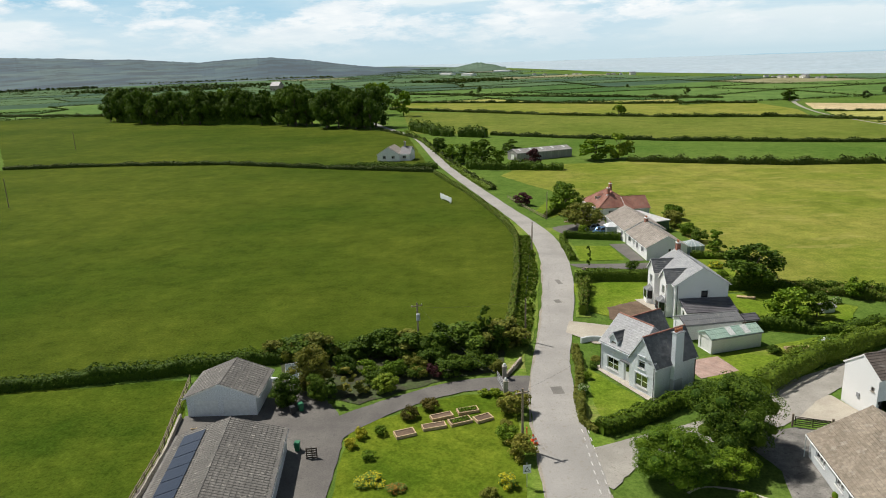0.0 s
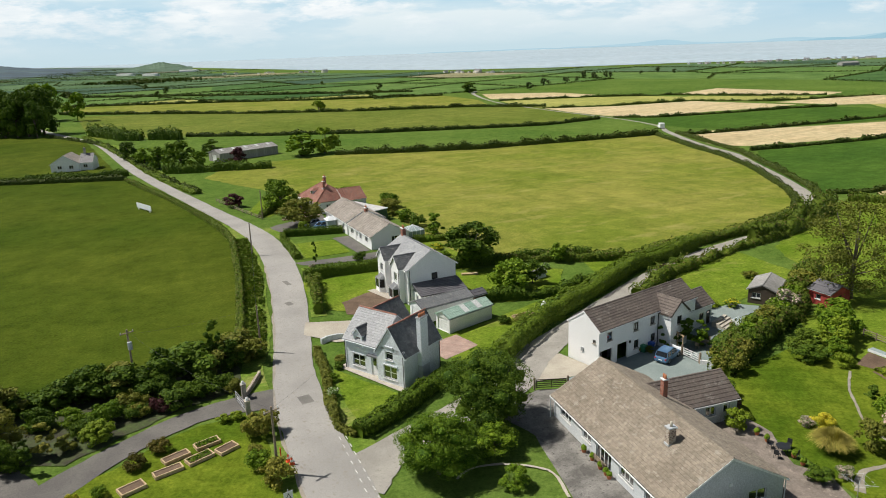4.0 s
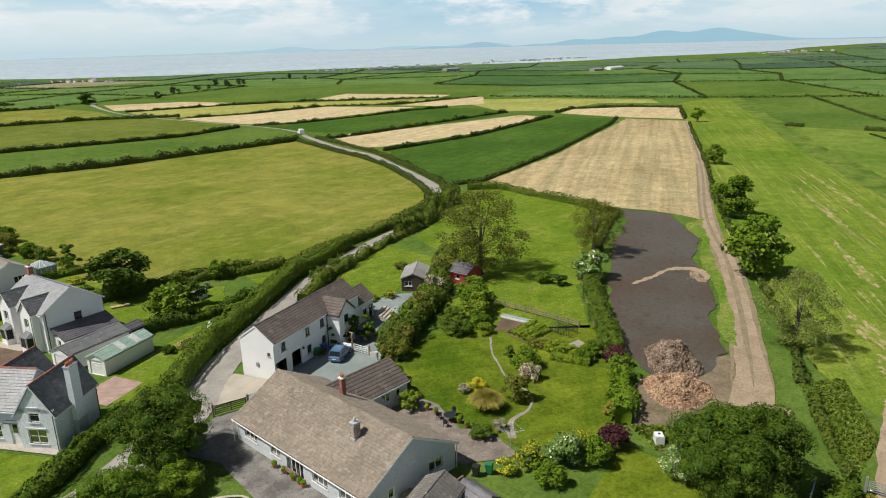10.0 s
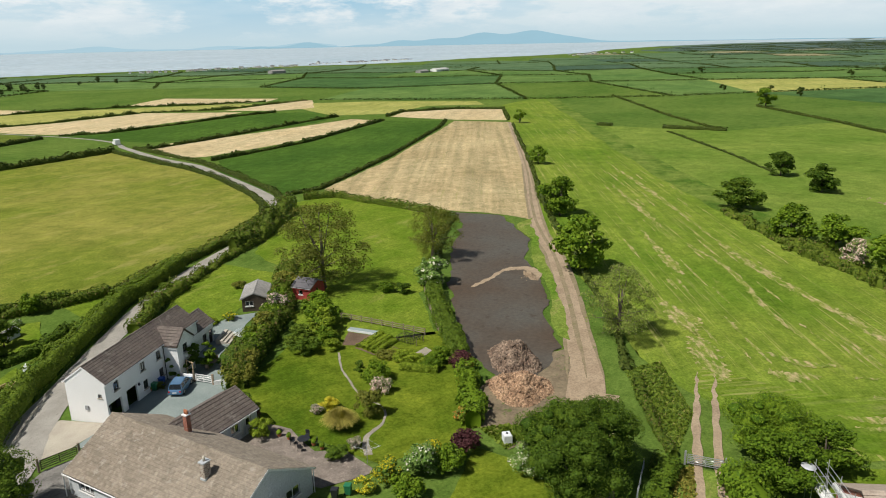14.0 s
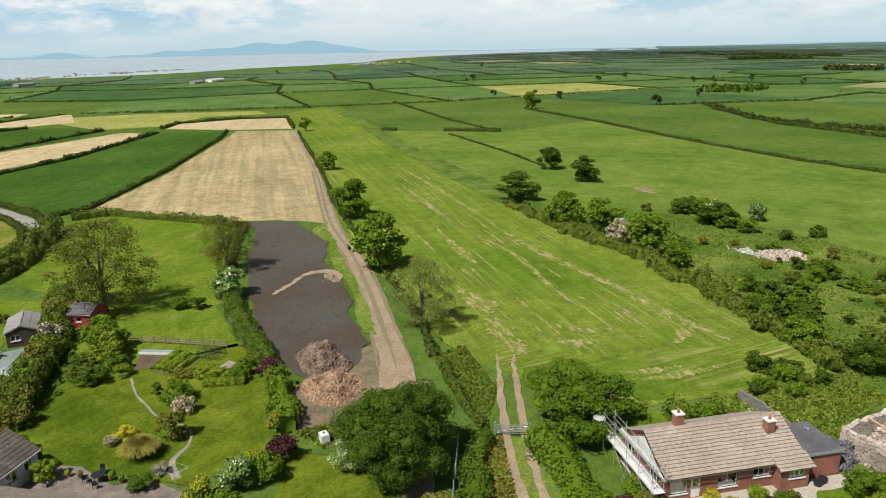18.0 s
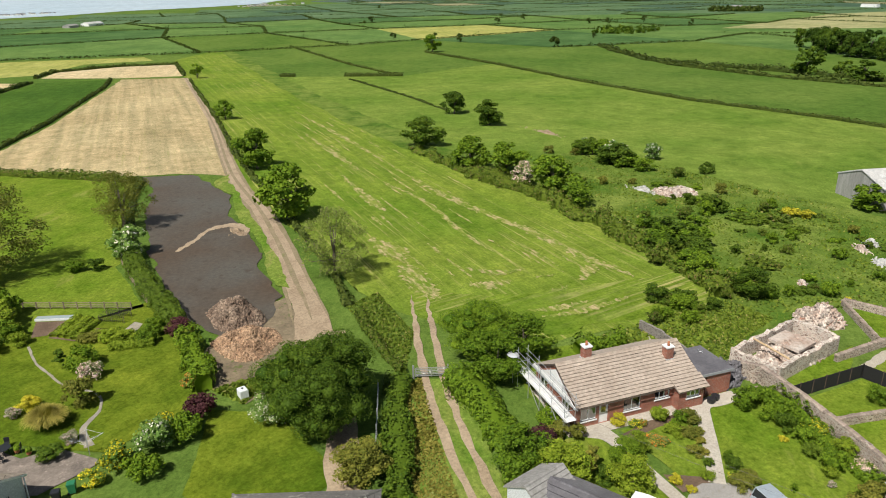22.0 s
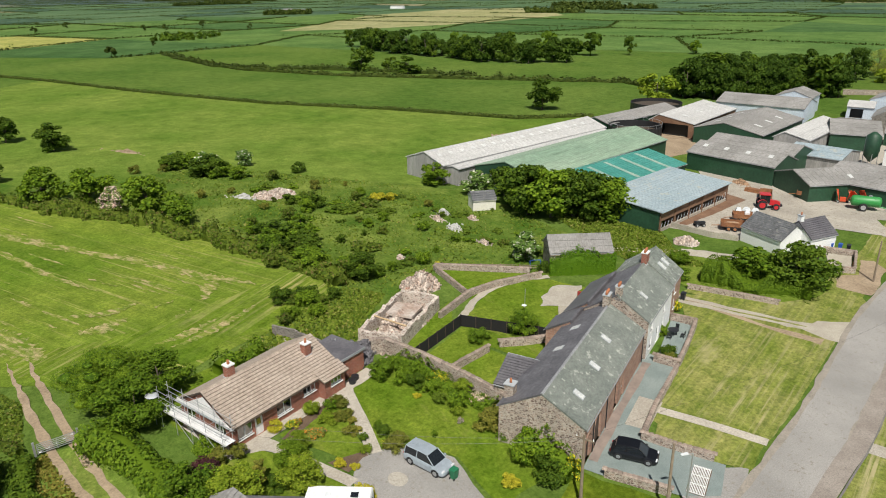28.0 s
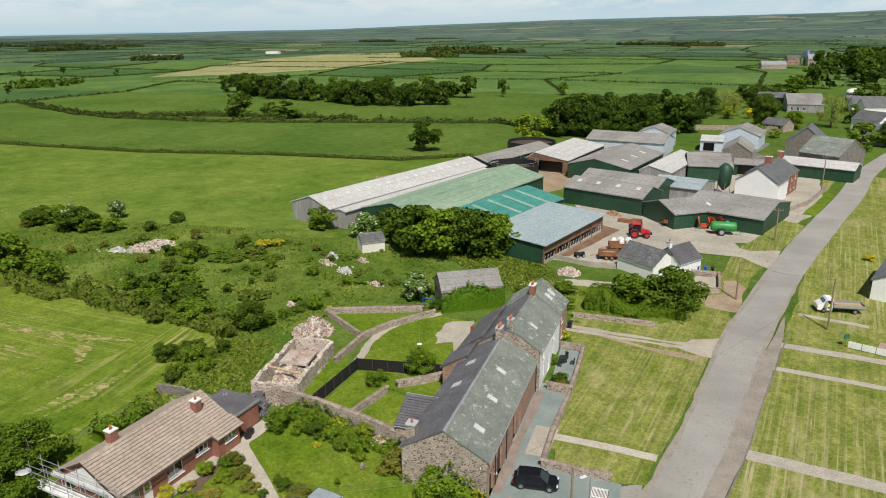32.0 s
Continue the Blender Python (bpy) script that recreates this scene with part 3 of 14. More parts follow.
class Geo:
    """Faces gathered for one mesh, in the thing's own metres."""

    def __init__(self):
        self.v, self.f = [], []

    def poly(self, pts):
        n = len(self.v)
        self.v += [tuple(p) for p in pts]
        self.f.append(tuple(range(n, n + len(pts))))
        return self

    def box(self, x0, x1, y0, y1, z0, z1, turn=0.0, at=None):
        p = [(x, y, z) for z in (z0, z1) for x, y in ((x0, y0), (x1, y0), (x1, y1), (x0, y1))]
        if at is not None:
            c, s = math.cos(radians(turn)), math.sin(radians(turn))
            p = [(at[0] + c * x - s * y, at[1] + s * x + c * y, z + (at[2] if len(at) > 2 else 0)) for x, y, z in p]
        n = len(self.v)
        self.v += p
        self.f += [tuple(n + i for i in q) for q in ((3, 2, 1, 0), (4, 5, 6, 7), (0, 1, 5, 4), (1, 2, 6, 5), (2, 3, 7, 6), (3, 0, 4, 7))]
        return self

    def loft(self, rings, caps=True):
        """Rings of as many points each, joined one to the next."""
        n, k = len(self.v), len(rings[0])
        for r in rings:
            self.v += [tuple(p) for p in r]
        for a in range(len(rings) - 1):
            for i in range(k):
                j = (i + 1) % k
                self.f.append((n + a * k + i, n + a * k + j, n + (a + 1) * k + j, n + (a + 1) * k + i))
        if caps:
            self.f.append(tuple(n + i for i in reversed(range(k))))
            self.f.append(tuple(n + (len(rings) - 1) * k + i for i in range(k)))
        return self

    def rod(self, a, b, r0, r1=None, sides=8):
        a, b = Vector(a), Vector(b)
        q = (b - a).to_track_quat("Z", "Y")
        r1 = r0 if r1 is None else r1
        ring = lambda c, r: [c + q @ Vector((r * math.cos(2 * math.pi * i / sides), r * math.sin(2 * math.pi * i / sides), 0)) for i in range(sides)]
        return self.loft([ring(a, r0), ring(b, r1)])

    def dome(self, c, rx, ry, rz, seg=10, rings=5, jag=0.0, rng=None):
        rr = []
        for a in range(rings):
            t = (a / (rings - 1)) * math.pi / 2
            w = max(math.cos(t), 0.04)
            rr.append([(c[0] + rx * w * math.cos(2 * math.pi * i / seg) * (1 + (rng.uniform(-jag, jag) if rng is not None else 0)),
                        c[1] + ry * w * math.sin(2 * math.pi * i / seg) * (1 + (rng.uniform(-jag, jag) if rng is not None else 0)),
                        c[2] + rz * math.sin(t) * (1 + (rng.uniform(-jag, jag) if rng is not None and a else 0))) for i in range(seg)])
        return self.loft(rr)

    def mesh(self, name, mat=None, smooth=False):
        me = bpy.data.meshes.new(name)
        me.from_pydata(self.v, [], self.f)
        if mat:
            me.materials.append(MAT[mat])
        if smooth:
            me.polygons.foreach_set("use_smooth", [True] * len(me.polygons))
        return me


def part(name, geo, mat, parent, label="", smooth=False):
    """One mesh of a thing, or of a part of it."""
    me = geo if isinstance(geo, bpy.types.Mesh) else geo.mesh(name, mat, smooth)
    ob = new(name, me)
    ob.parent = parent
    return tagged(ob, label)


def thing(name, label, category, x=0.0, y=0.0, z=0.0, turn=0.0, group="", kind=""):
    ob = new(name)
    ob.matrix_basis = pose(x, y, z, 0, 0, turn)
    return tagged(ob, label, category, group, kind)


def solid(name, geo, mat, label, category, x=0.0, y=0.0, z=0.0, turn=0.0, group="", kind="", smooth=False):
    """A thing of one mesh."""
    me = geo if isinstance(geo, bpy.types.Mesh) else geo.mesh(name, mat, smooth)
    ob = new(name, me)
    ob.matrix_basis = pose(x, y, z, 0, 0, turn)
    return tagged(ob, label, category, group, kind)


def fast_mesh(name, verts, quads, mat):
    """A mesh of many quads from arrays."""
    me = bpy.data.meshes.new(name)
    verts, quads = np.ascontiguousarray(verts, np.float32), np.ascontiguousarray(quads, np.int32)
    me.vertices.add(len(verts))
    me.vertices.foreach_set("co", verts.ravel())
    me.loops.add(quads.size)
    me.loops.foreach_set("vertex_index", quads.ravel())
    me.polygons.add(len(quads))
    me.polygons.foreach_set("loop_start", np.arange(len(quads), dtype=np.int32) * 4)
    me.update(calc_edges=True)
    me.materials.append(MAT[mat])
    return me


def unit(v):
    return v / np.maximum(np.linalg.norm(v, axis=1, keepdims=True), 1e-6)


def leaf_quads(centres, normals, sizes, rng, tall=1.0):
    """A small kite of leaves at each centre, turned to its normal."""
    n = unit(normals)
    a = unit(np.cross(n, unit(rng.normal(size=n.shape))))
    b = np.cross(n, a)
    s = sizes[:, None]
    bend = n * s * rng.uniform(-0.25, 0.25, (len(n), 1))
    v = np.stack([centres - a * s * 0.5, centres - b * s * 0.42 * tall + bend, centres + a * s * 0.5, centres + b * s * 0.42 * tall - bend], 1)
    return v.reshape(-1, 3), np.arange(len(n) * 4).reshape(-1, 4)


def crown_arrays(blobs, count, size, rng, spread=0.55, inner=0.72, core=True):
    """Leaves over the outside of a heap of blobs (x, y, z, r), and dark cores inside it."""
    blobs = np.array(blobs, float)
    area = blobs[:, 3] ** 2
    pick = rng.choice(len(blobs), count, p=area / area.sum())
    d = unit(rng.normal(size=(count, 3)))
    d[:, 2] = np.where(d[:, 2] < -0.5, -d[:, 2], d[:, 2])
    rad = blobs[pick, 3] * rng.uniform(inner, 1.08, count) ** 0.6
    c = blobs[pick, :3] + d * rad[:, None]
    deep = np.zeros(count, bool)
    for b in blobs:
        deep |= np.linalg.norm(c - b[:3], axis=1) < b[3] * (0.62 if core else 0.25)
    c, d = c[~deep], d[~deep]
    v, q = leaf_quads(c, d + (0, 0, 0.15) + rng.normal(size=d.shape) * spread * 0.62, size * rng.uniform(0.6, 1.35, len(c)), rng)
    if core:
        cv, cq = [], []
        for b in blobs:
            k, rows = 6, 4
            base = len(v) + sum(len(x) for x in cv)
            th = np.linspace(0.12, math.pi - 0.12, rows)[:, None]
            ph = np.linspace(0, 2 * math.pi, k, endpoint=False)[None]
            r = b[3] * 0.6 * rng.uniform(0.85, 1.1, (rows, k))
            cv.append(np.stack([b[0] + r * np.sin(th) * np.cos(ph), b[1] + r * np.sin(th) * np.sin(ph), b[2] + r * np.cos(th) * np.ones_like(ph)], -1).reshape(-1, 3))
            for i in range(rows - 1):
                for j in range(k):
                    cq.append((base + i * k + j, base + (i + 1) * k + j, base + (i + 1) * k + (j + 1) % k, base + i * k + (j + 1) % k))
        v, q = np.concatenate([v, *cv]), np.concatenate([q, np.array(cq)])
    return v, q


def trunk_geo(h, r, limbs, rng, top=0.7):
    """A tapered trunk with limbs into the crown."""
    g = Geo()
    lean = rng.uniform(-0.03, 0.03, 2) * h
    pts = [(lean[0] * t * t, lean[1] * t * t, h * top * t, r * (1.25 - t) if t else r * 1.5) for t in (0, 0.12, 0.4, 0.7, 1.0)]
    g.loft([[(x + w * math.cos(i * math.pi / 4), y + w * math.sin(i * math.pi / 4), z) for i in range(8)] for x, y, z, w in pts])
    for x, y, z in limbs:
        s = rng.uniform(0.3, 0.62)
        g.rod((lean[0] * s * s, lean[1] * s * s, h * top * s), (x, y, z), r * 0.42, r * 0.1, 6)
    return g


PROTO = {}


def prototypes(kind, variants, h, rad, blobs_n, count, size, low, squash=1.0, spread=0.55, gap=0.0, trunk=True):
    """Shapes of one kind of plant at its own size, to be shared by the plants of that kind."""
    made = []
    for k in range(variants):
        rng = np.random.default_rng(abs(hash_of(kind)) + k * 17)
        blobs = []
        for i in range(blobs_n):
            t = rng.uniform(0, 1)
            z = low * h + (h - low * h) * t
            w = math.sin(math.pi * (0.18 + 0.72 * t)) ** squash
            ang = i * 2.4 + rng.uniform(-0.5, 0.5)
            rr = rad * w * rng.uniform(0.15, 1.0 + gap) ** 0.7 * 0.88
            br = rad * rng.uniform(0.17, 0.40 - 0.4 * gap) * (0.65 + 0.35 * w)
            blobs.append((rr * math.cos(ang), rr * math.sin(ang), min(max(z, br * 0.7), h - br * 0.8), br))
        v, q = crown_arrays(blobs, count, size, rng, spread, 0.3 if gap else 0.72, not gap)
        limbs = [(b[0] * 0.9, b[1] * 0.9, b[2]) for b in blobs[:9]]
        made.append((v, q, trunk_geo(h, max(0.05, h * 0.022), limbs, rng) if trunk else None))
    PROTO[kind] = (h, rad, made, {})


def hash_of(s):
    return sum((i + 3) * ord(ch) for i, ch in enumerate(s))


def plant(name, kind, x, y, h, rad, mat, label, category="tree", group="", z=0.0):
    """A tree or shrub of a kind, at its own height and spread."""
    if kind in ("broad", "medium") and math.hypot(x, y) > 88:
        kind += "_mid" if math.hypot(x, y) < 240 else "_far"
    ph, pr, made, cache = PROTO[kind]
    k = int(RNG.integers(len(made)))
    if (k, mat) not in cache:
        v, q, tg = made[k]
        cache[(k, mat)] = (fast_mesh("crown", v, q, mat), tg.mesh("trunk", "bark", True) if tg else None)
    crown, trunk = cache[(k, mat)]
    m = pose(x, y, z, 0, 0, float(RNG.uniform(0, 360))) @ Matrix.Diagonal((rad / pr, rad / pr, h / ph, 1))
    if trunk is None:
        ob = new(name, crown)
        ob.matrix_basis = m
        return tagged(ob, label, category, group)
    top = new(name)
    top.matrix_basis = m
    tagged(top, label, category, group)
    part("trunk", trunk, None, top)
    part("crown", crown, None, top)
    return top


def along(pts, step):
    """Points and directions at even steps along a line of points."""
    pts = np.array(pts, float)
    seg = np.linalg.norm(np.diff(pts, axis=0), axis=1)
    cum = np.r_[0, np.cumsum(seg)]
    s = np.linspace(0, cum[-1], max(2, int(cum[-1] / step) + 1))
    p = np.stack([np.interp(s, cum, pts[:, 0]), np.interp(s, cum, pts[:, 1])], 1)
    d = unit(np.gradient(p, axis=0))
    return p, d, cum[-1]


def smooth_line(pts, n=6):
    """A rounded line through points."""
    p = [Vector(q) for q in pts]
    p = [p[0] * 2 - p[1], *p, p[-1] * 2 - p[-2]]
    out = []
    for i in range(1, len(p) - 2):
        for k in range(n):
            t = k / n
            a, b, c, d = p[i - 1], p[i], p[i + 1], p[i + 2]
            out.append(0.5 * ((2 * b) + (c - a) * t + (2 * a - 5 * b + 4 * c - d) * t * t + (3 * b - a - 3 * c + d) * t ** 3))
    return [tuple(q) for q in out] + [tuple(p[-2])]


def hedge(pts, w, h, mat, label, per_m=90, size=0.28, wild=0.3, name="hedge", seed=1, kind="", gaps=0.0, group=""):
    """A hedge along a line: an uneven core, and leaves over the lumps and hollows of its face."""
    rng = np.random.default_rng(seed)
    near = per_m > 30
    step = 0.7 if near else 2.2
    if near:
        per_m, size = per_m * 1.7, size * 0.78
    p, d, length = along(pts, step)
    nrm = np.stack([-d[:, 1], d[:, 0]], 1)
    k = len(p)
    lump = lambda f, o: np.array([noise.noise((i * step * f, seed * 3.7 + o, 0.5)) for i in range(k)])
    up = 1 + wild * (1.5 * lump(0.23, 0) + 0.9 * lump(0.7, 9) + 0.3 * rng.uniform(-1, 1, k))
    up = np.maximum(up, 0.3)
    ww = w * (1 + wild * (1.1 * lump(0.3, 21) + 0.3 * rng.uniform(-1, 1, k)))
    p = p + nrm * (w * wild * 0.5 * lump(0.35, 40))[:, None]
    if gaps:
        up = np.where(rng.uniform(size=k) < gaps, 0.25, up)
    prof = [(-0.36, 0.0), (-0.40, 0.5), (-0.26, 0.78), (0.26, 0.78), (0.40, 0.5), (0.36, 0.0)]
    cv = np.stack([np.concatenate([p + nrm * (ww * a)[:, None], (h * up * b)[:, None]], 1) for a, b in prof], 1).reshape(-1, 3)
    cq = [(i * 6 + j, i * 6 + j + 1, (i + 1) * 6 + j + 1, (i + 1) * 6 + j) for i in range(k - 1) for j in range(5)]
    cq += [(0, 1, 4, 5), (1, 2, 3, 4), (k * 6 - 6, k * 6 - 1, k * 6 - 2, k * 6 - 5), (k * 6 - 5, k * 6 - 2, k * 6 - 3, k * 6 - 4)]
    n = int(length * per_m)
    s = rng.uniform(0, k - 1.001, n)
    i = s.astype(int)
    f = (s - i)[:, None]
    pc, pn = p[i] * (1 - f) + p[i + 1] * f, nrm[i]
    uu = up[i] * (1 - f[:, 0]) + up[i + 1] * f[:, 0]
    ang = rng.uniform(-0.15, math.pi + 0.15, n)
    a, b = np.cos(ang), np.clip(np.sin(ang), 0, 1)
    # knobs: a small grid of tufts over the face, each standing out or lying back
    cell = max(0.7, w * 0.4)
    tu, tv = s * step / cell, ang * (w + 1.4 * h) / math.pi / cell
    out = rng.uniform(-1, 1, (int(length / cell) + 3, 40))
    iu, iv = tu.astype(int), np.clip(tv.astype(int) + 4, 0, 39)
    fu, fv = tu - iu - 0.5, tv + 4 - iv - 0.5
    knob = out[iu, iv] + 0.9 - 3.2 * (fu ** 2 + fv ** 2)
    bulge = 1 + (0.05 + 0.22 * wild) * knob + rng.uniform(-0.05, 0.05, n)
    c = np.concatenate([pc + pn * (ww[i] * 0.5 * np.sign(a) * np.abs(a) ** 0.5 * bulge)[:, None], (h * uu * (0.03 + 0.95 * b ** 0.55) * bulge)[:, None]], 1)
    tip = 1.5 * min(1.0, 0.4 + wild)
    dd = np.c_[d[i], np.zeros(n)]
    nn = np.concatenate([pn * a[:, None], (b + 0.15)[:, None]], 1) + dd * (fu * tip)[:, None] + rng.normal(size=(n, 3)) * 0.33
    lv, lq = leaf_quads(c, nn, size * rng.uniform(0.6, 1.4, n), rng)
    me = fast_mesh(name, np.concatenate([cv, lv]), np.concatenate([np.array(cq), lq + len(cv)]), mat)
    return tagged(new(name, me), label, "hedge", group, kind)


def sheet(name, pts, mat, z, label="", category="", jag=0.0, step=2.0, seed=3, kind="structure", parent=None):
    """A flat piece of ground with its own outline; jag: how far its edge wanders."""
    rng = np.random.default_rng(seed)
    pts = [Vector((p[0], p[1])) for p in pts]
    if jag:
        out = []
        for a, b in zip(pts, pts[1:] + pts[:1]):
            n = max(1, int((b - a).length / min(step, 1.2 if (b - a).length < 60 else 4.0)))
            for i in range(n):
                c = a.lerp(b, i / n)
                w = [noise.noise((c.x * f + s, c.y * f, seed)) for f, s in ((0.22, 0), (0.22, 50), (0.9, 0), (0.9, 50))]
                out.append(c + Vector((w[0] + 0.45 * w[2], w[1] + 0.45 * w[3])) * jag * 1.5)
        pts = out
    bm = bmesh.new()
    bm.faces.new([bm.verts.new((p.x, p.y, z)) for p in pts])
    bmesh.ops.triangulate(bm, faces=bm.faces[:])
    bmesh.ops.recalc_face_normals(bm, faces=bm.faces[:])
    if bm.faces[0].normal.z < 0:
        bmesh.ops.reverse_faces(bm, faces=bm.faces[:])
    me = bpy.data.meshes.new(name)
    bm.to_mesh(me)
    bm.free()
    me.materials.append(MAT[mat])
    return tagged(new(name, me), label, category, "", kind)


def ribbon(name, pts, width, mat, z, label="", category="", kind="structure", smooth=6, jag=0.0, seed=2):
    """A road, path or track along a line; width may change along it."""
    rng = np.random.default_rng(seed)
    line = smooth_line([(p[0], p[1], p[2] if len(p) > 2 else width) for p in pts], smooth)
    g = Geo()
    a = np.array(line)
    d = unit(np.gradient(a[:, :2], axis=0))
    n = np.stack([-d[:, 1], d[:, 0]], 1)
    half = a[:, 2:3] / 2
    le = a[:, :2] + n * (half + rng.uniform(-jag, jag, half.shape))
    ri = a[:, :2] - n * (half + rng.uniform(-jag, jag, half.shape))
    for i in range(len(a) - 1):
        g.poly([(*ri[i], z), (*ri[i + 1], z), (*le[i + 1], z), (*le[i], z)])
    return tagged(new(name, g.mesh(name, mat)), label, category, "", kind)

# ---- the land: one sheet to the horizon, the sea, the far hills ----
EDGE = 4850.0
def build_ground():
    g = Geo()
    rings = [0, 60, 120, 240, 480, 900, 1600, 2600, 3700, EDGE]
    seg = 72
    pts = [[(r * math.cos(2 * math.pi * i / seg), r * math.sin(2 * math.pi * i / seg), 0.0) for i in range(seg)] for r in rings[1:]]
    g.loft(pts, caps=False)
    g.poly(pts[0])
    me = g.mesh("ground", "pasture")
    # ground past 2300 m: the blue of the air is put into its colour
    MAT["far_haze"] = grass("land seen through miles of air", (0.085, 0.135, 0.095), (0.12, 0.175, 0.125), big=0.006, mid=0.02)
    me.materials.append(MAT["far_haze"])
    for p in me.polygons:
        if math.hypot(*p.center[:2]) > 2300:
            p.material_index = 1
    return tagged(new("ground", me), "rolling green pasture land reaching to the sea", "ground", "", "structure")


build_ground()

COAST = [(-620, 4780), (-300, 4400), (190, 2662), (366, 1500), (500, 1110), (620, 985), (810, 905), (960, 800), (1090, 640), (1210, 585), (1400, 560), (1560, 470), (1800, 400), (2150, 420), (2700, 330), (3300, 60), (3900, -700)]
MAT["sea"] = surface("pale silver sea", (0.33, 0.42, 0.48), (0.39, 0.47, 0.52), 0.004, 0.05, False, 0.9, bump=0.1, dist=0.3)
rim = [(EDGE * p[0] / math.hypot(*p), EDGE * p[1] / math.hypot(*p)) for p in COAST]
sea_geo = Geo()
for a, b, c, d in zip(COAST, rim, rim[1:], COAST[1:]):
    sea_geo.poly([(*q, 0.35) for q in (d, c, b, a)])
tagged(new("water", sea_geo.mesh("water", "sea")), "calm pale grey sea beyond the coast", "sea", "", "structure")


def ridge(name, label, mat, az0, az1, dist, depth, crest):
    """A far line of hills: heights along its length by a function of 0 to 1."""
    g = Geo()
    n = 260 if dist < 4000 else 110
    rows = []
    for i in range(n + 1):
        t = i / n
        a = radians(az0 + (az1 - az0) * t)
        hh = max(-1.2, crest(t))
        rows.append([((dist + off) * math.sin(a), (dist + off) * math.cos(a), -2 + (hh + 2) * f) for off, f in ((-depth, 0), (-depth * 0.55, 0.4), (-depth * 0.2, 0.85), (0, 1.0), (depth * 0.12, 0.0))])
    for a, b in zip(rows, rows[1:]):
        for j in range(4):
            g.poly([a[j], b[j], b[j + 1], a[j + 1]])
    return tagged(new(name, g.mesh(name, mat, dist > 4000)), label, "hills", "", "structure")


def lumps(seed, *bumps):
    def f(t):
        return sum(h * math.exp(-((t - c) / w) ** 2) for c, w, h in bumps) + 6 * noise.noise((t * 9, seed, 0)) + 2.5 * noise.noise((t * 31, seed, 2)) + 2.2 * max(0.0, noise.noise((t * 140, seed, 3))) * max(0.0, noise.noise((t * 12, seed, 4)) + 0.4)
    return f


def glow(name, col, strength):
    """Glowing hills: the blue of many miles of air put into their colour."""
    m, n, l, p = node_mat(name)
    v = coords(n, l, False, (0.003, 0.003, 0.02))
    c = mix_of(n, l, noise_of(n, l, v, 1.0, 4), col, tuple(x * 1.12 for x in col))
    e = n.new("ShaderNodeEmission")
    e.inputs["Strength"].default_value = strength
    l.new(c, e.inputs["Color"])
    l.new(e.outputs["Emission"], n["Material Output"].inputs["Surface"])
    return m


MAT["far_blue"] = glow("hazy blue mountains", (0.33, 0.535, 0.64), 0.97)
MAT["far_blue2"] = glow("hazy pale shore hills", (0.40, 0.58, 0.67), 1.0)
def hill_fields():
    """Small far fields, each its own hazed green, broken by dark woods."""
    m, n, l, p = node_mat("hazed far hill fields")
    v = coords(n, l, False, (1, 0.45, 0.2), 20)
    cell = n.new("ShaderNodeTexVoronoi")
    cell.inputs["Scale"].default_value = 0.011
    l.new(v, cell.inputs["Vector"])
    tone = n.new("ShaderNodeSeparateColor")
    l.new(cell.outputs["Color"], tone.inputs["Color"])
    # haze is put into these colours, so the greens run to blue
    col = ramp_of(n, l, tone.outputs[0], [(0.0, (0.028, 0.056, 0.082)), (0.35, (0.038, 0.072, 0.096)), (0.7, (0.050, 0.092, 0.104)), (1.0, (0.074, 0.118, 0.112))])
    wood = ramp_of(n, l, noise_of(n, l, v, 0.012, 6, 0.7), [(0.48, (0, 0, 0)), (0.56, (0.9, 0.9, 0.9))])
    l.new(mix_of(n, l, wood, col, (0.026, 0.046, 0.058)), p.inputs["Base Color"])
    p.inputs["Roughness"].default_value = 0.95
    return m


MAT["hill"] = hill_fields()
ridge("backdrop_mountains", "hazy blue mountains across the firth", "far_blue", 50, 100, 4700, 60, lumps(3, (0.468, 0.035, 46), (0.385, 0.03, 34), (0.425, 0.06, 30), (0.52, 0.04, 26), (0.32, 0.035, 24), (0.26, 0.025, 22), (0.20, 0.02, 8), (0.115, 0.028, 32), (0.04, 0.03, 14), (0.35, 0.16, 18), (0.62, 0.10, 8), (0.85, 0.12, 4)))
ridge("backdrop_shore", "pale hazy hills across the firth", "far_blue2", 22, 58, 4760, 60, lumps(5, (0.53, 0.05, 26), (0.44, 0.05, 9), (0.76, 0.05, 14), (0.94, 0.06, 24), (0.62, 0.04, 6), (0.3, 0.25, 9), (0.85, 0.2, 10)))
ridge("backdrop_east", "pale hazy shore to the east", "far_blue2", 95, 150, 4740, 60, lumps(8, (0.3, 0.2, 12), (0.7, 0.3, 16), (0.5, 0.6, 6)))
WEST_AZ, WEST_UP = [-46, -38, -31.6, -29.0, -26.5, -23.6, -20.9, -18.9, -16.0, -13.5, -11.0, -8.4, -6.2, -4.4, -2], [70, 88, 96, 90, 84, 76, 64, 56, 65, 68, 53, 31, 15, 6, 2]


def west_crest(t):
    a = -46 + 44 * t
    return float(np.interp(a, WEST_AZ, WEST_UP)) + 3.5 * noise.noise((t * 14, 11, 0)) + 2 * noise.noise((t * 60, 11, 2)) + 3.0 * max(0.0, noise.noise((t * 160, 11, 3)))


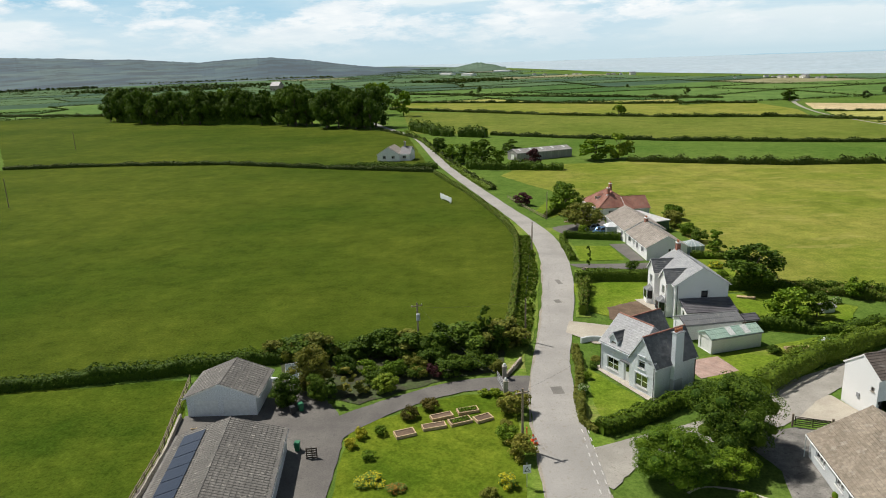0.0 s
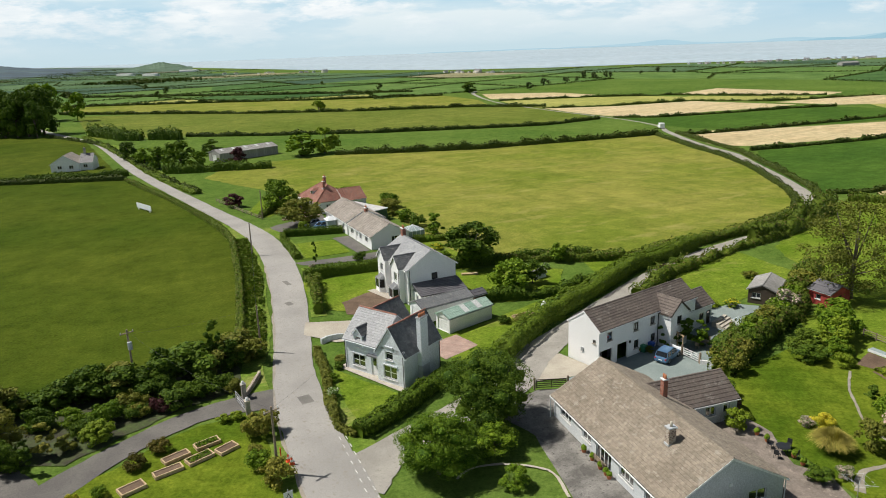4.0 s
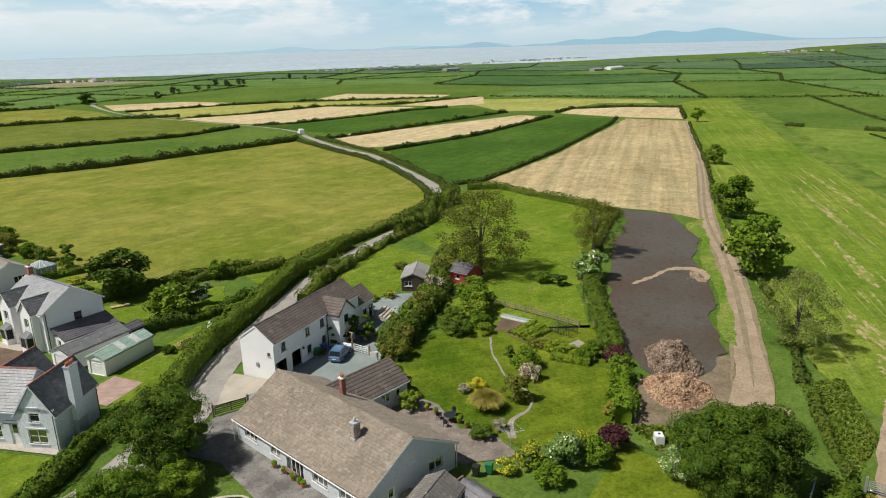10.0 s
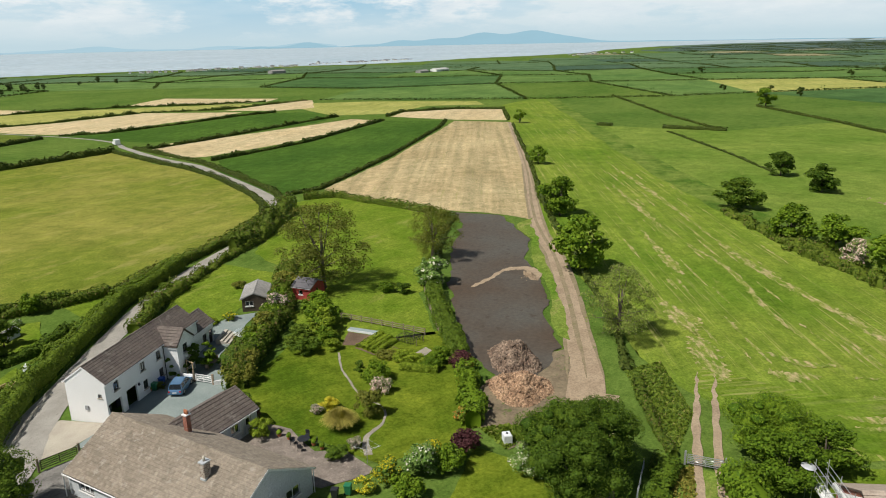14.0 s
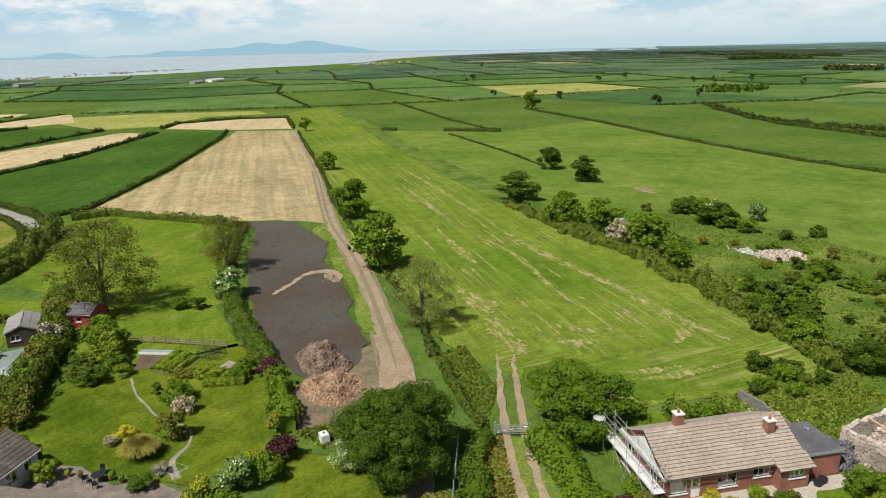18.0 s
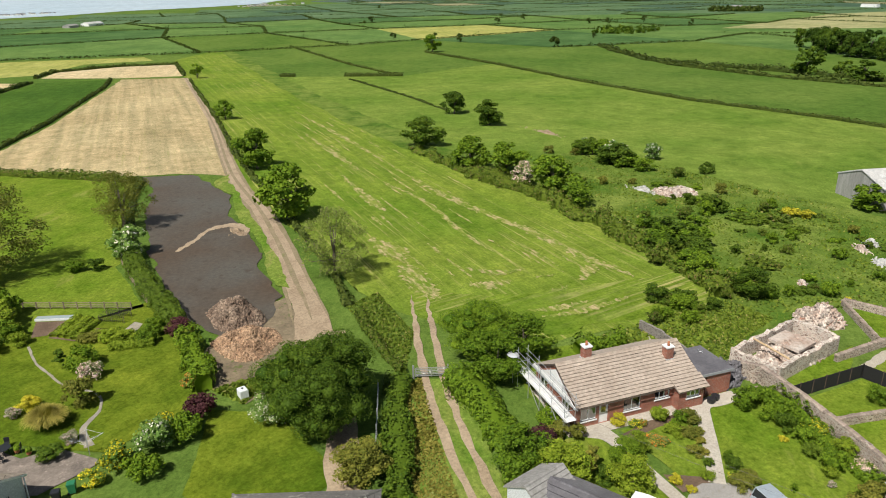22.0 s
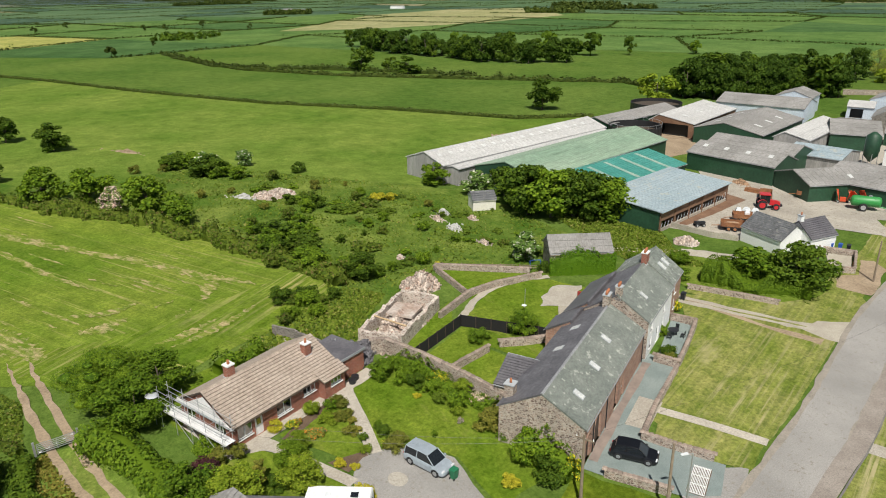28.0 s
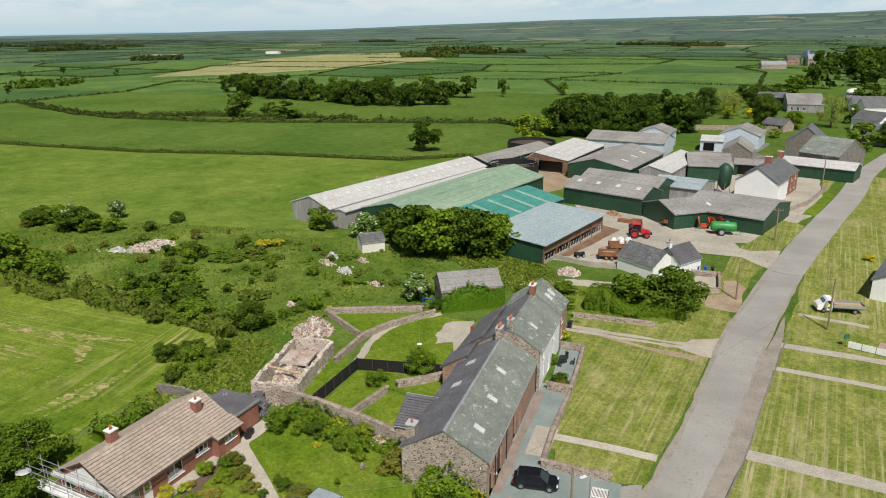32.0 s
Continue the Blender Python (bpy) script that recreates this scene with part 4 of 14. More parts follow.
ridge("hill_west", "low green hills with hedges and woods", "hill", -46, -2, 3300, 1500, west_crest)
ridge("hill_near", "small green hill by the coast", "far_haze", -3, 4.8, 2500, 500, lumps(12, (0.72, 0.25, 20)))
# far_teal glows too: the haze over the farmland is put into its colour
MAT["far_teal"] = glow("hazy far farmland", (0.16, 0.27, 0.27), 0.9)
SOUTH_AZ, SOUTH_UP = [95, 104, 114.5, 127, 143, 149, 153, 157, 160.5, 164, 166, 175, 200], [0, 0, 4, 19, 56, 62, 68, 74, 79, 84, 90, 104, 90]


def south_crest(t):
    a = 95 + 105 * t
    return float(np.interp(a, SOUTH_AZ, SOUTH_UP)) + 2.5 * noise.noise((t * 20, 3, 0)) + 2.0 * max(0.0, noise.noise((t * 150, 3, 3)))


def south_fields():
    """Far fields on rising land, ringed by dark hedges, haze painted into their greens."""
    m, n, l, p = node_mat("hazy rising farmland")
    v = coords(n, l, False, (1, 1, 0.2), 20)
    cell, edge = n.new("ShaderNodeTexVoronoi"), n.new("ShaderNodeTexVoronoi")
    edge.feature = "DISTANCE_TO_EDGE"
    for t in (cell, edge):
        t.inputs["Scale"].default_value = 0.0062
        l.new(v, t.inputs["Vector"])
    tone = n.new("ShaderNodeSeparateColor")
    l.new(cell.outputs["Color"], tone.inputs["Color"])
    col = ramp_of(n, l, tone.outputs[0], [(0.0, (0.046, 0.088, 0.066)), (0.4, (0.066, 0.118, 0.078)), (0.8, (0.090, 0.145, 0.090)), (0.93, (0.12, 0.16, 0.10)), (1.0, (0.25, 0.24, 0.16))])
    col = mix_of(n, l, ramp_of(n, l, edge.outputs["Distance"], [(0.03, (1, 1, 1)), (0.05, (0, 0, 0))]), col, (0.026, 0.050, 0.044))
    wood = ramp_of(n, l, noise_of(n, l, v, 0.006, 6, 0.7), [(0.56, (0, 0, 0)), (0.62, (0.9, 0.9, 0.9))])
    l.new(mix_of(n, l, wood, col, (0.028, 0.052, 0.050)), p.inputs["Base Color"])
    p.inputs["Roughness"].default_value = 0.95
    return m


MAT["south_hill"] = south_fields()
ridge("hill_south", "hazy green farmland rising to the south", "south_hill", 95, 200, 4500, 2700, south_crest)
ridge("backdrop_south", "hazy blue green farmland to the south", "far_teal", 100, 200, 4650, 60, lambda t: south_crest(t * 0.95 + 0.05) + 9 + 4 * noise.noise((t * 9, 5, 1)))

# ---- fields ----
FIELDS = [
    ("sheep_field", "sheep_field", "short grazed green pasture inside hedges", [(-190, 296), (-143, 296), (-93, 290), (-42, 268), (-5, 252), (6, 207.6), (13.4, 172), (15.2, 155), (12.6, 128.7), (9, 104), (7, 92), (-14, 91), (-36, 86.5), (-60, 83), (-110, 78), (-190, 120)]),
    ("paddock", "rank_paddock", "bright green paddock beside the white garage", [(-60, 82), (-35, 84.5), (-32.4, 75), (-30.8, 60), (-32, 40), (-70, 40), (-80, 76)]),
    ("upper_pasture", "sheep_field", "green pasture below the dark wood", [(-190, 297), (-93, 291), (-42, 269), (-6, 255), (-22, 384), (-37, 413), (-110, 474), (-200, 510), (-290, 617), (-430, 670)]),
    ("meadow", "meadow", "large yellowing meadow ringed by hedges", [(24, 176), (35, 200), (18, 240), (28, 262), (68, 264), (110, 249), (155, 240), (197, 235), (190, 215), (181, 200), (172, 163), (158, 140), (146, 125), (136, 115), (120, 108.5), (98, 105), (74, 107.5), (55, 113), (44, 117), (52, 140), (52, 170), (52, 190), (34, 186)]),
    ("hedged_field", "pasture", "green hedged pasture", [(24, 372), (58, 347), (105, 322), (169, 298), (216, 302), (212, 270), (197, 238), (155, 243), (110, 252), (68, 267), (10, 290)]),
    ("hedged_field", "pasture_dry", "yellow green hedged field", [(-35, 560), (25, 526), (80, 478), (155, 440), (215, 416), (236, 383), (217, 304), (169, 300), (105, 324), (58, 349), (24, 374), (-20, 390)]),
    ("hedged_field", "meadow", "yellowing hay field", [(-52, 680), (54, 626), (139, 572), (207, 545), (233, 533), (232, 470), (215, 418), (155, 443), (80, 481), (25, 529), (-45, 590)]),
    ("hedged_field", "hay", "pale yellow hay field", [(-60, 845), (115, 690), (233, 600), (233, 536), (139, 576), (54, 630), (-52, 684)]),
    ("crop_field", "crop", "deep green young crop", [(172, 162), (157, 140), (153, 123), (163, 118), (220, 126), (302, 143), (331, 153), (323, 181), (242, 176), (193, 181)]),
    ("stubble_field", "stubble", "pale mown stubble with tractor lines", [(163, 117), (156, 109), (150, 86), (152, 60), (149, 51), (163, 52), (224, 75), (333, 119), (331, 147), (303, 141), (215, 123)]),
    ("stubble_field", "stubble_far", "long pale stubble strip", [(209.5, 230.3), (224, 232), (238.5, 224), (299.3, 209.2), (325, 204), (322, 187), (262, 181.5), (223.3, 186.5), (198.2, 192), (193.1, 203.7)]),
    ("stubble_field", "stubble_far", "pale stubble field behind a hedge", [(341, 189), (336, 150), (340, 122), (395, 141), (388, 170), (365, 193)]),
    ("hay_field", "hay", "yellow cut hay field", [(338, 225), (354, 198), (404, 196), (420, 164), (442, 177), (427, 246), (392, 300)]),
    ("stubble_field", "stubble_far", "pale stubble on the far slope", [(347, 396), (378, 411), (415, 424), (423, 377), (433, 331), (408, 323), (389, 338), (376, 351)]),
    ("hay_field", "hay", "pale yellow hay field on the far slope", [(314, 373), (349, 380), (385, 335), (392, 317), (350, 315), (333, 335)]),
    ("hay_field", "hay", "yellow cut hay field above the lane", [(238, 446), (299, 424), (328, 406), (344, 377), (323, 362), (276, 365), (231, 378), (227, 409)]),
    ("stubble_field", "stubble_far", "small pale stubble field above the lane", [(262, 522), (309, 488), (316, 441), (292, 433), (270, 441), (241, 467)]),
    ("stubble_field", "stubble_far", "pale stubble field above the crop", [(345, 308), (379, 306.6), (417, 306.3), (425, 296), (375, 261.5), (354, 275)]),
    ("stubble_field", "stubble_far", "long pale stubble field", [(228, 373), (268, 355), (321, 349), (341, 290), (312, 287), (281, 293), (247, 292), (229, 305), (226, 336)]),
    ("crop_field", "crop", "green crop strip", [(226, 301), (241, 287), (277, 280), (323, 275), (344, 267), (351, 245), (333, 219), (305, 213), (263, 221), (231, 234), (222, 245), (221, 258)]),
    ("silage_field", "silage", "long bright strip of mown grass with pale swaths", [(87, 19), (79, 13), (71, 3), (68.7, -6), (71.4, -13), (75.7, -24), (79, -30.5), (90, -29.5), (101, -25), (126, -16), (149, -1), (187, 18.5), (281, 60), (486, 144), (420, 152), (322, 114), (220, 74), (151, 51)]),
    ("paddock", "lawn_sun", "green paddock beyond the gardens", [(82, 60), (97, 55), (113, 61), (128, 66), (146, 70), (150, 87), (155, 110), (144, 116), (128, 106), (105, 96), (97, 81), (88, 74)]),
    ("cow_pasture", "cow_pasture", "wide green cattle pasture", [(90, -29), (101, -25), (126, -16), (149, -1), (187, 18.5), (281, 60), (330, 74), (324, 18), (369, -28), (296, -57), (240, -84), (200, -112), (160, -134), (149, -156), (135, -130), (128, -78), (112, -66), (100, -46)]),
    ("scrub", "scrub_grass", "rough weedy ground with rubble and scrub", [(78, -31), (90, -29), (101, -25), (130, -16), (152, -6), (165, -28), (150, -45), (128, -60), (118, -68), (104, -75), (80, -72), (66, -72), (60, -66), (64, -56), (76, -45), (72, -34), (66, -26)]),
    ("pasture_strip", "pasture", "mown green field beyond the cattle", [(441, 7), (369, -29), (296, -58), (240, -85), (201, -114), (161, -136), (149, -157), (195, -222), (252, -175), (292, -143), (348, -115), (435, -105), (465, -107)]),
    ("tan_field", "hay_pale", "tan cut field on the far slope", [(615, -248), (586, -324), (586, -455), (639, -626), (837, -766), (913, -669), (831, -465)]),
]
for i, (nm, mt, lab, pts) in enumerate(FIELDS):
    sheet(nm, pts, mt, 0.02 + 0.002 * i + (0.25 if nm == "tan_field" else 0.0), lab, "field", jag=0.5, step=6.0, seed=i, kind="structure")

# far patchwork: uneven fields with hedges between them
def far_patchwork():
    rng = np.random.default_rng(21)
    g_sets = {k: Geo() for k in ("pasture", "far_green", "hay", "stubble_far", "far_deep", "hay_pale", "haze_green", "haze_deep", "haze_pale", "mist_green", "mist_deep", "mist_pale")}
    # haze put into the field colours: bluer past 950 m, again past 1900 m
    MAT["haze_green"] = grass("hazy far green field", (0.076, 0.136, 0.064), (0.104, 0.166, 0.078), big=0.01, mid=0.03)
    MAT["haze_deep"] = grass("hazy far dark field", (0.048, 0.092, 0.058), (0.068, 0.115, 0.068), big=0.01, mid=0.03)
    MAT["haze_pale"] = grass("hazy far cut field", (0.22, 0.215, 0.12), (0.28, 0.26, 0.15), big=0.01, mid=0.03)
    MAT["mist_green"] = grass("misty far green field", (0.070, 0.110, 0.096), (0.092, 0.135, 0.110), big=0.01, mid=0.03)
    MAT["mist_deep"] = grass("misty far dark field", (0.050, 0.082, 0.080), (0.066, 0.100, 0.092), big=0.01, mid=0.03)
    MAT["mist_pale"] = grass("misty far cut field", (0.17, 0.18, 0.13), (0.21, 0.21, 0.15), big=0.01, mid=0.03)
    c, s = math.cos(radians(21)), math.sin(radians(21))
    world_of = lambda u, v: (c * u - s * v, s * u + c * v)
    du, dv = 130.0, 105.0
    jit = {}
    def node(i, j):
        if (i, j) not in jit:
            jit[(i, j)] = (rng.uniform(-0.3, 0.3) * du, rng.uniform(-0.3, 0.3) * dv)
        a = jit[(i, j)]
        return world_of(i * du + a[0], j * dv + a[1])
    sea_side = lambda p: p[1] > np.interp(p[0], [q[0] for q in COAST], [q[1] for q in COAST]) - 25
    near = lambda p: (p[0] < 500 and -170 < p[1] < 560 and p[0] > -60) or math.hypot(p[0], p[1]) < 420 or (p[0] < 150 and p[0] > -330 and 0 < p[1] < 640)
    lines = []
    for i in range(-22, 36):
        for j in range(-44, 26):
            q = [node(i, j), node(i + 1, j), node(i + 1, j + 1), node(i, j + 1)]
            m = (sum(p[0] for p in q) / 4, sum(p[1] for p in q) / 4)
            if math.hypot(*m) > 4300 or sea_side(m) or any(sea_side(p) for p in q) or near(m) or (m[1] < -300 and m[0] < -150 - 0.15 * m[1]):
                continue
            kind = rng.choice(["pasture", "far_green", "far_deep", "hay", "stubble_far"], p=[0.20, 0.50, 0.25, 0.03, 0.02])
            if m[1] < -150 and kind in ("hay", "stubble_far"):
                kind = "hay_pale" if m[1] < -500 and m[0] > 400 and rng.uniform() < 0.5 else "far_deep"
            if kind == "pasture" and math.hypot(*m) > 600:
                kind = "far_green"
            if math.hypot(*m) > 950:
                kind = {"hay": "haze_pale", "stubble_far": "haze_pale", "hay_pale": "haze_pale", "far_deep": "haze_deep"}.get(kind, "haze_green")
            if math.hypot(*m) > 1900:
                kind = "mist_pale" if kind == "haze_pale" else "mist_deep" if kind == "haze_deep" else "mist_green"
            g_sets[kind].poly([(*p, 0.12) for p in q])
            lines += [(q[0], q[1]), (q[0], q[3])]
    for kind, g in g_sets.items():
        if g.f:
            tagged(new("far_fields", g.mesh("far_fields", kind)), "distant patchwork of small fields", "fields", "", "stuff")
    vs, qs, n = [], [], 0
    for a, b in lines:
        if math.hypot(*a) < 400 or math.hypot(*a) > 3000 or rng.uniform() < 0.22:
            continue
        far = math.hypot(*a)
        p, d, length = along([a, b], 2.0 + far / 350)
        cnt = int(length * (3.6 if far < 1000 else 1.3))
        t = rng.uniform(0, 1, cnt)[:, None]
        ctr = np.array(a) * (1 - t) + np.array(b) * t
        big = 0.8 + far / 1500
        hgt = rng.uniform(0.2, 1.2, cnt) * np.where(rng.uniform(size=cnt) < 0.03, 3.0, 1.0)
        cen = np.concatenate([ctr + rng.normal(size=(cnt, 2)) * 0.7, hgt[:, None]], 1)
        v, q = leaf_quads(cen, rng.normal(size=(cnt, 3)) + (0, 0, 0.8), rng.uniform(0.6, 1.3, cnt) * big, rng)
        vs.append(v)
        qs.append(q + n)
        n += len(v)
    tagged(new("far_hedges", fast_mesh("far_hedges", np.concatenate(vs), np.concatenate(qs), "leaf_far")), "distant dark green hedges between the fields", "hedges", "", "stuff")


far_patchwork()

# ---- roads, lanes, drives and verges ----
ribbon("road", [(52.6, -330, 5), (52, -280, 5), (49.5, -216, 5.3), (43.5, -176, 5.6), (38.5, -137, 5.8), (33.9, -106, 5.6), (28.8, -80, 5.6), (25.0, -65, 5.2), (21.6, -52, 5.1), (17.9, -35, 5.1), (13.8, -12, 5.2), (10.8, 10, 5.0), (9.8, 35, 5.2), (11.2, 57, 6.2), (11.4, 66, 5.8), (11.8, 76, 5.6), (13.1, 87, 4.9), (15.1, 97, 5.0), (18.4, 115, 5.4), (20.6, 133, 5.6), (20.9, 152, 5.4), (18.9, 167, 4.8), (15.3, 184, 4.2), (9.6, 211, 4.0), (2.4, 246, 3.8), (-3.5, 280, 3.8), (-14.5, 361, 4.2), (-22, 385, 4.2), (-36, 425, 4), (-60, 500, 4)], 5.2, "asphalt", 0.11, "narrow worn pale asphalt country road", "road", smooth=8, jag=0.07)
ROAD_R = [(36.0, -106, 1.2), (31.6, -80, 1.2), (27.6, -65, 1.1), (24.1, -52, 1.1), (20.5, -35, 1.0), (16.4, -12, 0.9), (13.3, 10, 0.8), (12.4, 35, 0.8), (14.3, 57, 0.7)]
ROAD_L = [(31.2, -106, 0.8), (26.0, -80, 0.9), (22.4, -65, 0.9), (19.1, -52, 0.9), (15.4, -35, 0.8), (11.2, -12, 0.8), (8.3, 10, 0.7), (7.2, 35, 0.7), (8.2, 57, 0.6), (8.8, 76, 0.5), (12.6, 97, 0.5), (15.7, 115, 0.5), (17.8, 133, 0.5)]
for pts in (ROAD_R, ROAD_L):
    ribbon("road_edge", [(x, y, w * 0.55) for x, y, w in pts], 0.5, "road_dirt", 0.116, "tan dirt along the edge of the road", "road edge", jag=0.12, smooth=10)
for x, y, w, h, a in ((17.6, 110.6, 1.0, 1.6, 12), (12.6, 78.4, 1.4, 2.0, 4), (19.4, 121, 0.8, 2.6, 8), (11.6, 52, 0.9, 1.8, 3)):
    solid("road_patch", Geo().box(-w / 2, w / 2, -h / 2, h / 2, 0, 0.004), "road_patch", "darker tarmac repair in the road", "road patch", x, y, 0.113, a, kind="structure")
ribbon("lane", [(12.6, 60.5, 7), (16.5, 63.4, 5), (23.6, 66.6, 4.0), (29, 68.6, 4.2), (35.4, 71.6, 5.5), (40.5, 75.8, 5), (50.6, 81.8, 3.6), (63, 88.3, 3.2), (76, 94.6, 3.0), (94, 100, 3.0), (110, 103.4, 3.0), (128, 109, 3.2), (140, 116.2, 3.4), (150, 127.4, 3.2), (161, 144, 3.0), (171, 161.5, 3.0), (182, 181, 3.0), (189, 203, 3.0), (206, 240, 2.6), (218, 261, 1.8), (223.5, 297, 1.4), (224, 366, 1.4), (231, 442, 1.6), (257, 527, 3), (273, 555, 3)], 3.2, "lane_grey", 0.10, "pale gravel lane between hedges", "lane", smooth=6, jag=0.12)
ribbon("drive", [(-17, 50, 6), (-15.5, 58, 5.6), (-15.2, 66, 5.6), (-14.2, 70, 4.6), (-9, 74.8, 3.4), (-3.8, 78.2, 3.2), (1.4, 80.4, 3.2), (7.4, 80.6, 4.4), (10.2, 79.6, 6.5)], 4, "drive", 0.095, "dark tarmac drive", "drive", jag=0.1)
sheet("forecourt", [(-24, 83.5), (-19, 83), (-14, 74.5), (-12.4, 70), (-12.6, 50), (-31, 50), (-32.2, 74.5), (-24, 74.3)], "drive", 0.085, "dark tarmac yard round the garage", "drive", jag=0.15)
sheet("forecourt", [(30, 65.5), (33, 67.6), (37, 68.2), (40.4, 66.8), (40.8, 64), (35.5, 63), (35.2, 42), (30, 40.5), (29, 49), (31.6, 60)], "stained", 0.09, "stained concrete drive in front of the long bungalow", "drive", jag=0.15)
sheet("yard", [(40, 76), (44.5, 75), (46, 69.4), (41, 69.2), (36.5, 70.4)], "gravel", 0.095, "pale gravel yard by the gate", "yard", jag=0.2)
sheet("yard", [(46, 69.8), (57, 72), (59.5, 72.5), (63, 70), (60.5, 62.5), (52, 61.4), (47, 61.6), (42, 63.6), (41.2, 69)], "slate_gravel", 0.09, "blue slate gravel parking yard", "yard", jag=0.15)
MAT["patio_dark"] = surface("dark worn patio paving", (0.15, 0.125, 0.105), (0.25, 0.21, 0.175), 0.5, 5.0, False, 0.92, bump=0.3, c=(0.30, 0.25, 0.21))
sheet("patio", [(44.2, 54.8), (52.6, 54.8), (52.6, 50), (50, 45), (51.2, 42), (49.4, 37.4), (45, 41)], "patio_dark", 0.085, "dark paved patio behind the bungalow", "patio", jag=0.15)
sheet("patio", [(62, 75.5), (66.5, 77.5), (76, 78), (79.5, 75), (72, 72.5), (64, 69.4)], "slate_gravel", 0.08, "grey gravel terrace behind the barn house", "patio", jag=0.3)
ribbon("track", [(62, 19.8, 4.2), (73, 22.2, 4.6), (79.6, 23.7, 3.9), (86, 26.0, 3.6), (94, 28.7, 3.6), (107, 33.2, 3.6), (125.3, 40.2, 3.4), (144.6, 48.9, 3.0), (165, 56.4, 2.8), (219, 74.8, 2.2), (332, 118, 2.0)], 3.2, "track", 0.10, "dusty brown farm track", "track", jag=0.1)
sheet("trampled_earth", [(57.5, 26.6), (60, 29.4), (64, 33.6), (72, 34), (80, 30.4), (84, 27.6), (78, 25), (70, 22.6), (62, 21.6)], "trodden", 0.09, "bare trampled brown earth", "earth", jag=0.7, step=1.5)
sheet("muck_patch", [(148, 82), (151, 60), (143.5, 54.9), (137, 50), (132.7, 47.7), (124.3, 44.8), (119.5, 44.3), (116.1, 42.4), (111.7, 39.3), (104.1, 35.7), (97.1, 33.7), (91.4, 31.9), (87.2, 30.1), (84.1, 28.6), (81.6, 29.0), (79, 28), (74, 28.4), (71, 31), (73.6, 34.6), (77.6, 39.2), (84.3, 42.6), (91.9, 47.2), (103.4, 52.9), (122.7, 60.3), (137.2, 64.4), (146, 69)], "mud", 0.12, "dark brown spread muck drying on the ground", "muck", jag=0.8, step=2.0)
sheet("verge", [(151, 52), (143.5, 54), (132.7, 47), (124.3, 44), (116.1, 41.6), (111.7, 38.6), (104.1, 35), (97.1, 33), (91.4, 31.2), (87.2, 29.4), (86.4, 27.4), (95.8, 30.6), (108.7, 35.4), (126.5, 42.8), (146, 51)], "verge", 0.13, "strip of grass between muck and track", "verge", jag=0.6, step=1.5)
for i, off in enumerate((0.0, -2.0)):
    ribbon("wheel_track", [(38, 4 + off, 0.8), (51, 7 + off, 0.8), (60.4, 8.6 + off, 0.9), (72.8, 9.8 + off, 0.8), (79, 10.2 + off, 0.35), (83, 10.4 + off, 0.05)], 0.8, "track", 0.115, "bare earth wheel track", "track", jag=0.18, seed=i)
sheet("verge", [(36, 9), (51, 9.4), (61, 10.8), (61.5, 5.6), (51, 3.2), (36, 0)], "verge", 0.10, "long dry grass along the farm track", "verge", jag=0.4, step=1.5)
ribbon("track", [(40, 15, 3), (50, 16.5, 3), (58, 17.5, 3), (66, 19.5, 3.5), (73, 20, 4)], 3, "track", 0.092, "brown earth track beside the big trees", "track", jag=0.25)
# house drives
sheet("drive", [(16.8, 97), (18, 101.5), (24, 99), (27, 95.5), (26, 91), (20, 92.5)], "gravel", 0.125, "pale gravel house drive", "drive", jag=0.2)
sheet("drive", [(23, 132.2), (36, 131), (46, 132.4), (46, 128.5), (36, 127), (24.5, 129.8)], "drive", 0.08, "grey tarmac bungalow drive", "drive", jag=0.15)
sheet("drive", [(34.2, 146), (37.8, 146), (38.4, 133), (35.6, 132.6)], "drive", 0.084, "tarmac path along the bungalow", "drive")
sheet("drive", [(22, 160.5), (26, 164), (38, 168), (38, 152), (27, 154.5)], "drive", 0.08, "tarmac forecourt with parked cars", "drive", jag=0.2)
sheet("drive", [(28, 168), (36.5, 182), (38, 168.5)], "paving", 0.083, "pinkish block paving by the red roofed house", "drive")
sheet("soil_patch", [(25, 107), (31, 109.5), (34, 104), (28, 98.5), (24.5, 102)], "soil", 0.09, "bare brown soil patch in a lawn", "soil", jag=0.35, step=1.2)
sheet("patio", [(30.4, 110.5), (33.6, 110.8), (33.8, 105.5), (32.0, 105)], "slab", 0.10, "pale paved doorstep terrace", "patio")
sheet("patio", [(30, 85.5), (35.5, 87), (36.5, 82.5), (31, 80.5)], "paving", 0.09, "pink block paving behind the house", "patio", jag=0.1)
ribbon("path", [(19.0, 85.2, 1.6), (23.7, 75.2, 1.6)], 1.6, "slab", 0.12, "pale paved path along the house front", "path")
ribbon("path", [(56.7, -22.6, 1.7), (55.8, -20.3, 1.8), (55.0, -18.5, 1.5), (52.4, -17.7, 1.4), (48.3, -16.7, 1.4), (43.7, -15.4, 1.4)], 1.4, "slab", 0.1, "concrete garden path", "path")
ribbon("path", [(51.4, -6.4, 2.0), (50.8, -7.8, 1.8), (48.7, -8.9, 1.2), (45.1, -10.3, 1.2), (42.7, -11.3, 1.2), (41.2, -11.9, 1.2)], 1.2, "slab", 0.098, "concrete garden path", "path")
ribbon("path", [(51.0, -4.7, 1.4), (55.4, -18.4, 1.4)], 1.4, "slab", 0.09, "paved path along the brick bungalow", "path")
ribbon("path", [(58.8, -3.0, 1.8), (50.8, -5.2, 1.8)], 1.8, "slab", 0.094, "paved strip under the scaffold", "path")
